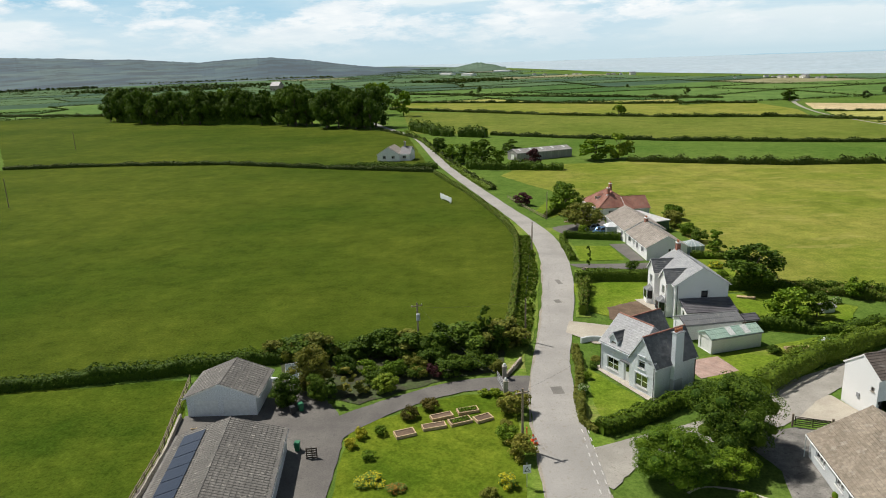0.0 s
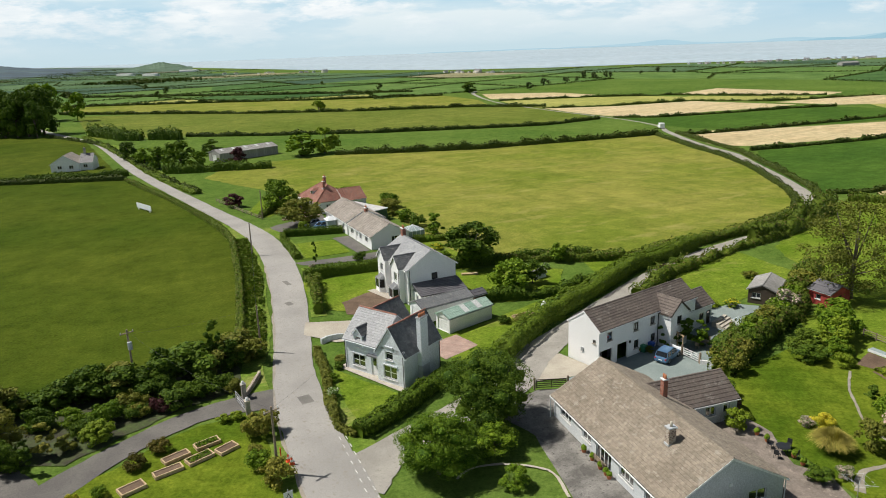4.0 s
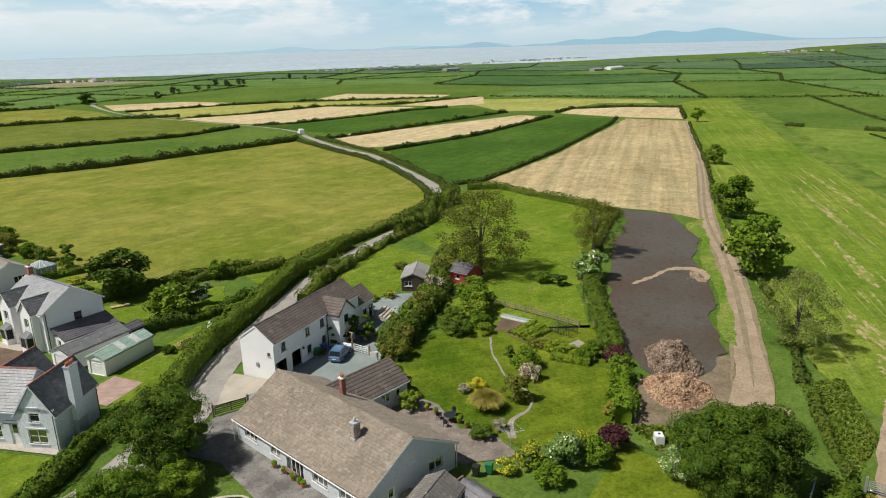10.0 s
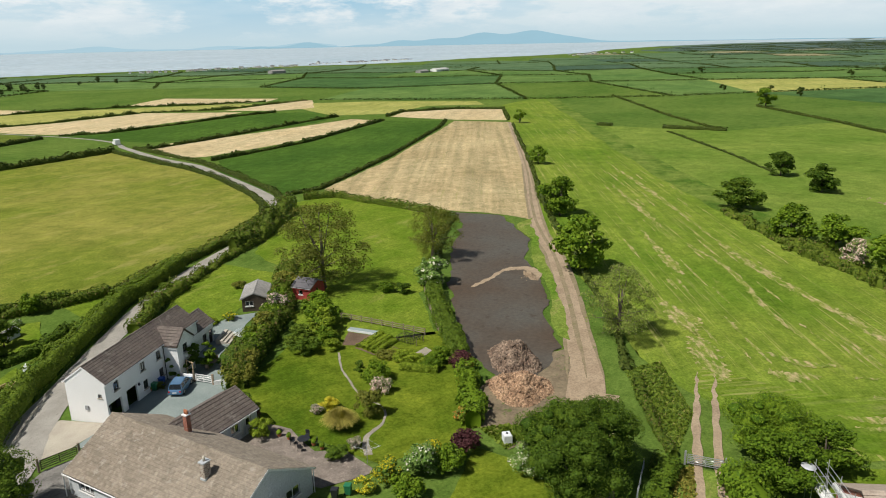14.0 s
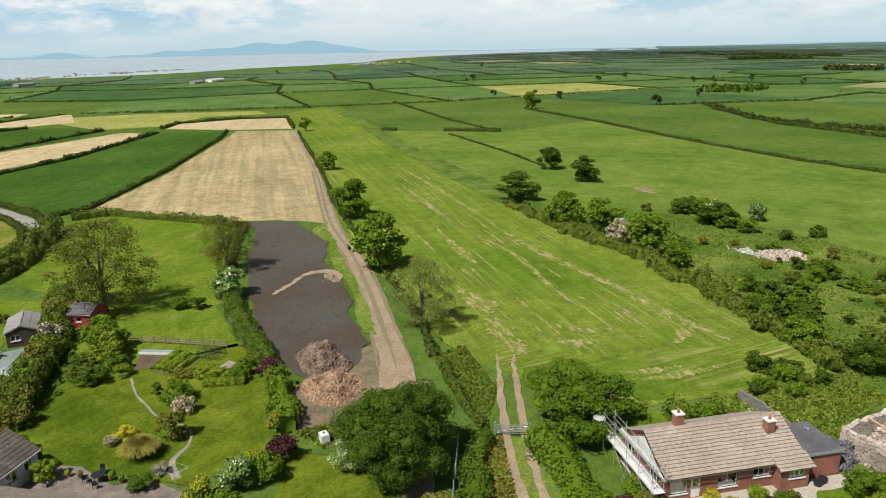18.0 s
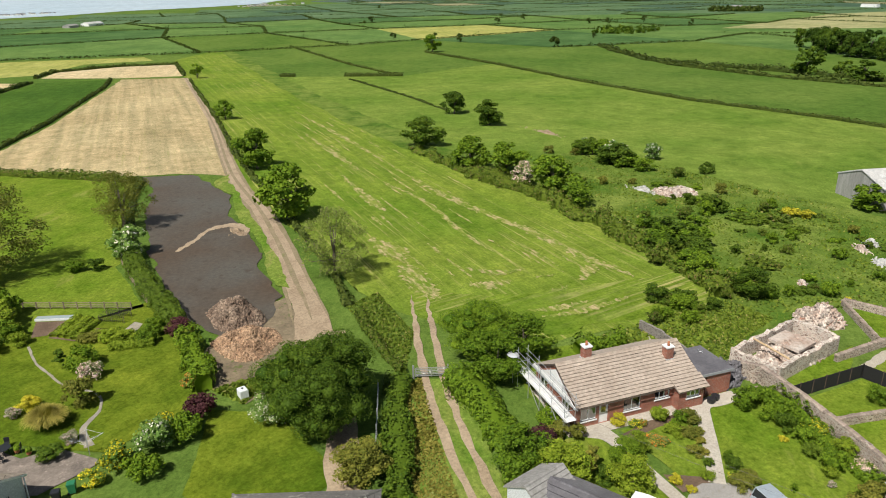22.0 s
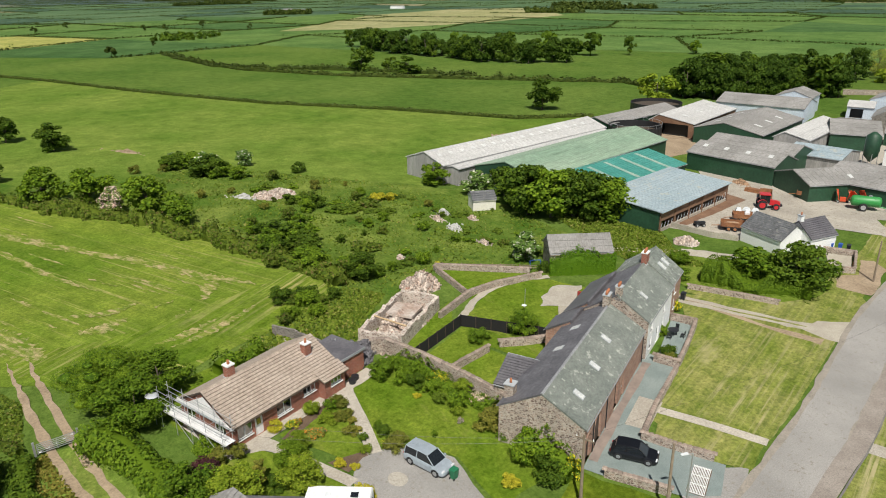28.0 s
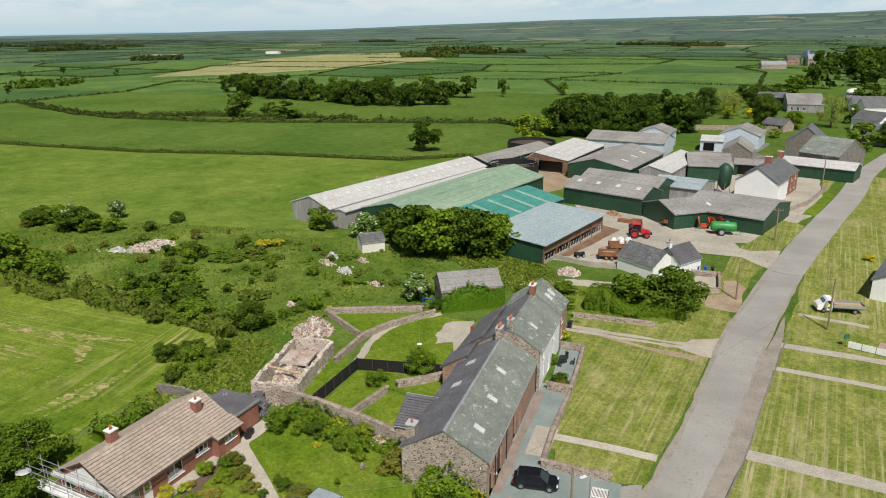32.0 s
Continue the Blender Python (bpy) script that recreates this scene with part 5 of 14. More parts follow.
sheet("drive", [(43.7, -15.2), (43.7, -14.1), (43.2, -13.2), (42.3, -12.4), (40.8, -11.7), (39.4, -11.2), (36, -9.4), (32, -10), (31, -16), (33.1, -19.9), (35.1, -20.2), (36.8, -20.6), (38.9, -20.9), (41.1, -19.9), (42.2, -19.0), (43.0, -18.0), (43.5, -17.2), (43.7, -16.4)], "asphalt", 0.088, "round pale tarmac parking area", "drive", jag=0.1)
g = Geo()
g.poly([(39.4 + 1.0 * math.cos(i * math.pi / 8), -15.2 + 0.85 * math.sin(i * math.pi / 8), 0.1) for i in range(16)])
tagged(new("patch", g.mesh("patch", "slab")), "round pale concrete patch in the drive", "patch", "", "structure")
sheet("forecourt", [(29, -30), (31.0, -29.2), (40.6, -48.6), (41.2, -50.2), (36.8, -50), (30.6, -36.8), (23.8, -39.6), (21.6, -35.8), (23.6, -33.2)], "slate_gravel", 0.09, "blue slate chipping forecourt along the stone row", "forecourt", jag=0.08)
sheet("paving_patch", [(33.2, -37.2), (35.6, -42.2), (33.4, -43.2), (31.2, -38.2)], "slab", 0.1, "pale concrete paving before the stone row", "paving")
ribbon("path", [(31.2, -30.6, 0.9), (35.2, -38.9, 0.9), (39.6, -48.2, 0.9)], 0.9, "paving", 0.098, "worn tan paving along the stone row", "path", jag=0.12)
sheet("forecourt", [(19.5, -35.4), (23.6, -33), (24.4, -38.2), (22.4, -41)], "asphalt", 0.08, "tarmac mouth of the drive", "drive", jag=0.15)
ribbon("path", [(32.8, -41.8, 1.2), (28, -43.9, 1.2), (23.4, -45.6, 1.2)], 1.2, "slab", 0.105, "pale concrete path across the green", "path")
for side in (-0.75, 0.75):
    ribbon("path", [(49 + side * 0.4, -64.9 + side, 1.0), (37.3 + side * 0.4, -69.3 + side, 0.8), (31.6 + side * 0.4, -71.9 + side * 1.2, 1.2)], 0.9, "gravel", 0.1, "worn gravel wheel line of the access track", "path", jag=0.2, seed=int(3 + side))
sheet("path", [(33.2, -69.8), (30.4, -69.4), (27.4, -70.6), (28.6, -75.6), (30.6, -76.6), (33.6, -73.4)], "gravel", 0.103, "worn gravel mouth of the access track", "path", jag=0.3, step=0.8)
sheet("forecourt", [(37.6, -85.4), (33.2, -86.5), (34.2, -91), (36.4, -97.4), (39.0, -99.9), (40.2, -98.4), (37.6, -92.6), (39.6, -89.8)], "track", 0.102, "worn dusty pull-in beside the street", "forecourt", jag=0.25, step=0.8)
sheet("rough_grass", [(50.6, -69.4), (39.4, -74.6), (37, -80.4), (38.2, -85), (41, -88.4), (48.6, -87.4), (55, -83), (60, -79), (60, -72)], "rough", 0.088, "rank bright grass round the thicket", "rough grass", jag=0.4, step=1.5)
ribbon("path", [(59.2, -80.5, 1.6), (55.5, -83.1, 1.6), (50, -86, 1.4)], 1.5, "gravel", 0.1, "pale path past the rubble heap", "path", jag=0.2)
sheet("rough_grass", [(45.9, -151.0), (43.3, -151.9), (44.8, -163), (46.5, -175.5), (48.9, -177.3), (47.4, -163)], "lawn_sun", 0.107, "bright grass bank below the garden wall", "rough grass", jag=0.2)
ribbon("path", [(50, -66, 1.2), (38, -66.8, 0.9), (30.4, -68.6, 1.6)], 1.0, "track", 0.098, "worn wheel line in the grass", "path", jag=0.15)
for pts, w in (([(18, -52.2), (6, -55.9), (-8, -60)], 1.9), ([(23.4, -72.4), (11, -76.5)], 1.2), ([(24.8, -79.8), (15.3, -83), (10, -84.6)], 1.7), ([(26.4, -92.2), (17.7, -94.2)], 1.1)):
    ribbon("path", pts, w, "slab" if w > 1.5 else "gravel", 0.1, "pale concrete path across the grass", "path", jag=0.1)
ribbon("pavement", [(14.9, -33, 1.9), (18.2, -51, 1.8), (21.8, -66, 1.8), (25.2, -81, 1.2), (27.4, -90, 0.2)], 1.6, "footway", 0.124, "worn tarmac footway along the road", "pavement", jag=0.12)
ribbon("road_joint", [(13.95, -33, 0.14), (17.2, -51, 0.16), (20.8, -66, 0.18), (25.3, -86, 0.14)], 0.15, "road_patch", 0.131, "dark cracked joint along the footway", "road joint", jag=0.05)
sheet("farm_yard", [(67, -88), (72, -93), (74, -112), (92, -128), (104, -150), (100, -190), (82, -200), (60, -205), (47.5, -170), (44, -150), (46, -122), (56, -112), (56, -92)], "concrete", 0.07, "pale dusty concrete farm yard", "yard", jag=0.4, step=4)
sheet("farm_yard", [(100, -128), (122, -134), (135, -160), (120, -186), (98, -172)], "track", 0.075, "brown earth yard between the barns", "yard", jag=0.5)
sheet("farm_yard", [(104, -188), (100, -215), (108, -236), (88, -244), (84, -222), (64, -204), (82, -194)], "stained", 0.072, "dusty yard with scrap behind the sheds", "yard", jag=0.5)
sheet("farm_entrance", [(37.2, -109.4), (43.6, -112.4), (52, -108.4), (58, -112), (50, -122.4), (45.4, -117.4), (43.4, -117.4), (39.4, -121.2)], "concrete", 0.105, "pale concrete farm entrance", "yard", jag=0.2)
sheet("silage_floor", [(73.6, -91.5), (66, -89), (68.5, -113), (76, -114)], "rust_wood", 0.09, "brown mucky floor beside the blue shed", "floor", jag=0.3)
# mown greens beside the village street
sheet("verge", [(12, -30), (15, -43), (18, -54), (22, -70), (25, -82), (27, -92), (32, -112), (38, -142), (43, -172), (49, -206), (30, -206), (20, -150), (8, -94), (-14, -84), (-14, -30)], "lawn_dry", 0.068, "uneven dry grass verge across the village street", "verge", jag=0.3, step=3)
sheet("verge", [(22, -40), (26, -56), (31, -76), (35, -90), (39, -112), (44, -142), (50, -182), (54, -206), (58, -206), (52, -182), (49, -144), (45, -112), (41, -98), (40, -86), (42, -73), (50, -66), (42, -60), (36, -48), (32, -40)], "lawn_dry", 0.066, "uneven dry grass verge along the village street", "verge", jag=0.3, step=3)
for nm, mt, lab, pts in (
    ("green", "lawn_dry", "mown green with dry yellow clippings", [(32.6, -42.8), (36.4, -50.5), (42.2, -61), (43, -65), (38, -67.2), (30.2, -69.6), (28.2, -65), (25.6, -55), (23.6, -46.6)]),
    ("green", "lawn_dry", "mown green beside the thicket", [(49.2, -67.4), (39.5, -71.4), (33.0, -74.6), (30.9, -77.0), (31.9, -82.5), (33.6, -84.9), (37.4, -84.9), (36.4, -80), (39.1, -74.3), (49.4, -69.4)]),
    ("green", "lawn_dry", "small mown green by the drive", [(29.6, -36.8), (32.3, -40.9), (23.4, -45), (22.0, -41), (24.8, -39.2)]),
    ("green", "lawn_dry", "mown green with dry stripes", [(13.2, -36), (15.6, -43), (17.2, -50.2), (5, -54), (-14, -58), (-14, -34)]),
    ("green", "lawn_dry", "mown green with dry yellow stripes", [(18.4, -53.4), (22.2, -70.6), (10, -75.6), (-10, -80), (-10, -60)]),
    ("green", "lawn_dry", "mown green between paths", [(23.2, -73.6), (24.4, -78.4), (14, -81.6), (4, -84), (4, -78)]),
    ("green", "lawn_dry", "mown green with a pole", [(25, -81), (26.4, -91), (17.2, -93), (8, -94), (8, -86)]),
    ("green", "lawn_dry", "mown green under the parked truck", [(27, -93), (31, -110), (22, -109), (16, -102), (14, -95)]),
    ("green", "lawn_dry", "mown green by the farm entrance", [(37.6, -104), (38.2, -110.4), (44, -112), (42.4, -103.4), (40, -101.4)]),
    ("green", "lawn_dry", "mown triangle beside the farm", [(39.6, -121.4), (44.5, -116.4), (48.9, -143.8), (42.4, -142.0), (40.6, -132)]),
    ("green", "lawn_dry", "mown green across the street", [(33, -118), (36.6, -140), (26, -142), (24, -120)]),
    ("green", "lawn_dry", "mown green across the street", [(37.4, -144), (41.4, -168), (30, -170), (28, -146)]),
    ("green", "lawn_dry", "mown green across the street", [(42, -172), (47, -206), (36, -206), (32, -174)]),
    ("lawn", "lawn", "mown lawn below the stone gable", [(23.4, -32), (29, -29.4), (31, -28.8), (28, -22), (19, -24), (20, -33)]),
):
    sheet(nm, pts, mt, 0.085, lab, "lawn", jag=0.2, step=1.5, seed=len(pts), kind="structure")
# gardens
for lab, pts in (
    ("vegetable garden lawn with raised beds", [(-12, 69), (-10.6, 72), (-7.3, 73.2), (-2.5, 76.6), (1.3, 78.2), (6.4, 78.2), (8, 76), (7.6, 62), (7.4, 48), (-12.2, 48)]),
    ("front lawn of the grey house", [(17.6, 84.5), (22.8, 74.6), (22, 72), (15.6, 69), (14.4, 75)]),
    ("back lawn of the grey house", [(31.5, 86), (35.5, 87.6), (43, 90), (52, 92.6), (44.5, 79.4), (37, 73), (32, 74)]),
    ("lawn of the white house", [(22, 120), (36.6, 119.4), (33.6, 112), (30, 104), (24.6, 103), (20.4, 107)]),
    ("side lawn of the white house", [(42.8, 112.5), (57, 111), (64, 104), (56, 93), (48, 94.5), (42.8, 100)]),
    ("square front lawn of the bungalow", [(23.6, 146), (34.2, 144.4), (34.4, 134), (24.6, 133.8)]),
    ("lawn beside the lane", [(66, 95), (80, 101), (100, 104), (70, 107.5)]),
    ("garden lawn with shrubs", [(53, 60.5), (63, 62), (70.6, 63), (73, 57), (84, 44.5), (73, 38), (58, 31), (50.5, 37.5), (52.4, 50)]),
    ("bright lawn by the red shed", [(80, 70), (86, 69), (97, 56), (81.6, 45.6), (73, 57), (76, 64)]),
    ("lawn beyond the barn house", [(64, 82), (80, 93), (97, 97), (96, 83), (82, 79), (66, 77.6)]),
    ("lawn behind the hedge", [(44.5, 29), (57, 30), (56, 23), (46, 16), (40, 22)]),
    ("front lawn of the brick bungalow", [(51.6, -9.4), (54, -16.6), (45, -15.2), (43, -13.4)]),
    ("side lawn of the brick bungalow", [(55.6, -20.6), (57.6, -24), (53, -27.4), (41.4, -28.8), (32, -27.6), (31.6, -20), (38.6, -21.2), (41.6, -19.9), (43.6, -17.4), (44.4, -16.2), (48.3, -17.2), (52.4, -18.3), (54.6, -19)]),
    ("lawn by the scaffold", [(50.6, -4.4), (50.4, -7.2), (48, -8.4), (44, -10.0), (41, -11.2), (37, -8.6), (40, -3), (44, -0.6), (48, -1.4)]),
    ("lawn behind the brick bungalow", [(57.6, -2), (66, -1), (68, -8), (64, -20), (60.4, -16.4)]),
    ("walled lawn", [(58.6, -26.2), (66, -40), (59.6, -36.4), (55.6, -27.2)]),
    ("walled lawn", [(55, -27), (59, -36.8), (50, -43), (46, -38), (52.8, -36.6), (51.2, -28.6)]),
    ("walled lawn", [(50.8, -28.6), (52.4, -36), (46, -37.6), (41, -33), (42.2, -29.4)]),
    ("lawn behind the stone row", [(59.6, -37.2), (65.6, -43.4), (64.8, -55), (58, -58), (52, -56), (47, -46), (50, -43.6)]),
    ("walled lawn", [(66.4, -43.6), (75.8, -45), (66.8, -54.6), (65, -54.6)]),
    ("front garden grass", [(26, 173), (36, 186), (44, 190), (30, 200), (22, 180)]),
    ("back garden grass", [(47, 134), (52.5, 134), (52.5, 112.4), (45, 113)]),
):
    sheet("lawn", pts, "lawn" if lab.startswith(("vegetable", "garden lawn", "lawn behind the hedge")) else "lawn_sun", 0.075, lab, "lawn", jag=0.25, step=1.5, seed=len(lab), kind="structure")
sheet("garden_bed", [(50.8, -9.3), (51.9, -11.0), (52.9, -12.7), (53.6, -15.2), (54.7, -18.0), (53.8, -18.2), (48.3, -16.4), (43.9, -15.3), (43.4, -13.7), (42.8, -12.2), (45.1, -11.3), (44.9, -12.7), (44.5, -14.5), (45.7, -15.5), (49.5, -16.8), (52.4, -16.9), (52.6, -14.7), (51.2, -12.0), (50.0, -9.5)], "soil", 0.084, "bare earth border round the front lawn", "garden bed", jag=0.12, step=0.8)
ribbon("stone_edging", [(21.4, 56.9, 0.28), (22.6, 57.6, 0.28), (24.2, 57.7, 0.28), (26.7, 56.9, 0.28), (29.0, 55.0, 0.28), (29.7, 53.4, 0.28), (29.0, 50.1, 0.28)], 0.28, "slab", 0.14, "curved pale stone edging of the front lawn", "edging", jag=0.05)
ribbon("rough_strip", [(140, -10, 8), (165, 4, 9), (190, 16.5, 9), (230, 35, 9), (281, 57, 9), (380, 98, 8), (486, 141, 6)], 8, "scrub_grass", 0.083, "rough uncut strip beside the mown grass", "rough grass", jag=0.9)
# weedy soil, with the shade under the shrubs put into its dark colour
MAT["shaded_bed_earth"] = surface("weedy earth darkened by shrub shade", (0.038, 0.036, 0.018), (0.055, 0.080, 0.018), 0.5, 4.0, False, 0.97, bump=0.4, c=(0.06, 0.10, 0.02))
sheet("shrub_bed", [(-19.5, 79.6), (-15, 77.6), (-11.6, 76.2), (-8, 78.4), (-3, 81.6), (2, 83.6), (6.4, 84.4), (7.4, 91), (-10, 92.4), (-24, 90.6), (-23, 85)], "shaded_bed_earth", 0.081, "weedy earth with painted shade under the shrubs", "garden bed", jag=0.5, step=1.0)
# road verges
ribbon("verge", [(8.0, 77, 1.6), (8.6, 90, 3.0), (11, 100, 3.2), (14, 118, 3.0), (16, 137, 3.4), (16.6, 153, 3.0), (15, 170, 1.8), (9, 194, 1.5)], 2.4, "verge", 0.09, "long verge grass along the road", "verge", jag=0.3)
ribbon("verge", [(15.6, 60, 2.4), (15.6, 75, 1.9), (17, 88, 1.4)], 1.6, "verge", 0.092, "dry verge grass along the road", "verge", jag=0.3)
ribbon("verge", [(20.4, 103, 2.4), (23, 117, 2.0), (24.6, 128, 2.4)], 2.2, "verge", 0.088, "verge grass along the road", "verge", jag=0.2)
ribbon("verge", [(24.8, 134, 2), (25.2, 150, 2.2), (23, 162, 2.4)], 2.2, "verge", 0.088, "verge grass along the road", "verge", jag=0.2)
ribbon("verge", [(7.0, 40, 1.8), (7.4, 58, 2), (7.8, 72, 1.6)], 1.6, "verge", 0.094, "verge grass along the garden", "verge", jag=0.25)
ribbon("verge", [(14, 214, 4), (6, 250, 5), (-2, 300, 4), (-10, 360, 3)], 4, "verge", 0.06, "wide dry verge along the far road", "verge", jag=0.5)
# broken centre and edge markings at the junction
for x0, y0, x1, y1 in ((13.8, 68.6, 13.4, 57.5), (14.45, 68.4, 14.2, 57.5)):
    for i in range(8):
        t = i / 7
        solid("road_marking", Geo().box(-0.05, 0.05, -0.35, 0.35, 0, 0.006), "white_worn", "worn white road dash", "road marking", x0 + (x1 - x0) * t, y0 + (y1 - y0) * t, 0.112, 2, "junction dashes")
sheet("slab_patch", [(61.2, -54.5), (59.0, -58.0), (57.9, -56.2), (55.3, -52.3), (57.4, -48.5), (60.0, -51.6)], "slab", 0.12, "broken pale concrete slabs in the lawn", "paving", jag=0.5, step=1.0)
ribbon("path", [(64.0, -56.4, 1.1), (65.8, -51.6, 1.1), (65.6, -46.9, 1.1), (64.3, -43.2, 1.1), (61.9, -39.7, 1.0), (60.6, -37.2, 1.0)], 1.1, "gravel", 0.118, "pale worn path along the garden wall", "path", jag=0.12)
ribbon("track", [(66, -72.6, 2.0), (60.3, -78.0, 2.2), (55, -82.0, 2.4), (50, -84, 2.4)], 2.2, "gravel", 0.112, "pale gravel track behind the old barn", "track", jag=0.25)

# ---- houses ----
def island_vary(mat, lo, hi):
    """Each loose tile a little lighter or darker than its neighbours."""
    nt = MAT[mat].node_tree
    p = nt.nodes["Principled BSDF"]
    src = p.inputs["Base Color"].links[0].from_socket
    geo = nt.nodes.new("ShaderNodeNewGeometry")
    r = ramp_of(nt.nodes, nt.links, geo.outputs["Random Per Island"], [(0, (lo, lo, lo)), (1, (hi, hi, hi))])
    nt.links.new(mix_of(nt.nodes, nt.links, 1.0, src, r, "MULTIPLY"), p.inputs["Base Color"])


for key, lo, hi in (("slate", 0.78, 1.2), ("slate_pale", 0.9, 1.08), ("slate_green", 0.78, 1.25), ("slate_dark", 0.82, 1.2), ("tile_brown", 0.8, 1.2), ("tile_buff", 0.86, 1.12), ("tile_pink", 0.92, 1.07), ("tile_grey", 0.85, 1.15), ("tile_red", 0.78, 1.2)):
    island_vary(key, lo, hi)


def slope(g, e0, e1, r1, r0, courses, tile=0.0, thick=0.14, lift=0.05, rng=None):
    """One side of a roof: a slab with lapped courses, or with single tiles in them."""
    e0, e1, r1, r0 = (Vector(p) for p in (e0, e1, r1, r0))
    nrm = (e1 - e0).cross(r0 - e0).normalized()
    lo = [p - nrm * thick for p in (e0, e1, r1, r0)]
    if not tile:
        # one skin: each course laps the one below it
        i0 = len(g.v)
        g.v += [tuple(p) for p in lo]
        eps = min(0.11 / courses, 0.04 / max(0.1, (r0 - e0).length))
        for k in range(courses):
            f1 = (k + 1) / courses
            for f, up in ((k / courses, lift), (f1 - eps, lift * 0.6), (f1 - eps * 0.98, -0.05), (f1 - eps * 0.02, -0.05)):
                g.v += [tuple(e0.lerp(r0, f) + nrm * up), tuple(e1.lerp(r1, f) + nrm * up)]
        n = courses * 4
        row = lambda k: (i0 + 4 + 2 * k, i0 + 5 + 2 * k)
        for k in range(n - 1):
            g.f.append((row(k)[0], row(k)[1], row(k + 1)[1], row(k + 1)[0]))
        g.f += [(i0, i0 + 1, row(0)[1], row(0)[0]), (i0 + 3, i0 + 2, i0 + 1, i0)]
        g.f.append((i0 + 2, i0 + 3, row(n - 1)[0], row(n - 1)[1]))
        g.f.append((i0 + 1, i0 + 2, *[row(k)[1] for k in range(n - 1, -1, -1)]))
        g.f.append((i0 + 3, i0, *[row(k)[0] for k in range(n)]))
        return
    g.poly([lo[3], lo[2], lo[1], lo[0]])
    g.poly([lo[0], lo[1], e1, e0])
    g.poly([lo[1], lo[2], r1, e1])
    g.poly([lo[3], lo[0], e0, r0])
    rng = rng or np.random.default_rng(5)
    for k in range(courses):
        a, b = k / courses, (k + 1) / courses
        p0, p1, p2, p3 = e0.lerp(r0, a), e1.lerp(r1, a), e1.lerp(r1, b), e0.lerp(r0, b)
        n = max(1, int(round((p1 - p0).length / tile))) if tile else 1
        sh = 0.5 / n if tile and k % 2 else 0.0
        cuts = [0.0] + [min(1.0, max(0.0, (i + (0.5 if k % 2 else 0)) / n)) for i in range(1 if not (k % 2) else 0, n)] + [1.0]
        gap = 0.012 if tile else 0.0
        for s, t in zip(cuts, cuts[1:]):
            if t - s < 1e-4:
                continue
            up = nrm * (lift + (float(rng.uniform(-0.008, 0.012)) if tile else 0.0))
            w = (p1 - p0).length
            s2, t2 = s + gap / w / 2, t - gap / w / 2
            q = [p0.lerp(p1, s2) + up, p0.lerp(p1, t2) + up, p3.lerp(p2, t2) + nrm * 0.004, p3.lerp(p2, s2) + nrm * 0.004]
            base = [p0.lerp(p1, s2), p0.lerp(p1, t2)]
            i0 = len(g.v)
            g.v += [tuple(v) for v in (*q, *base)]
            g.f += [(i0, i0 + 1, i0 + 2, i0 + 3), (i0 + 4, i0 + 5, i0 + 1, i0)]
    if tile:
        g.poly([e0, e1, r1, r0])


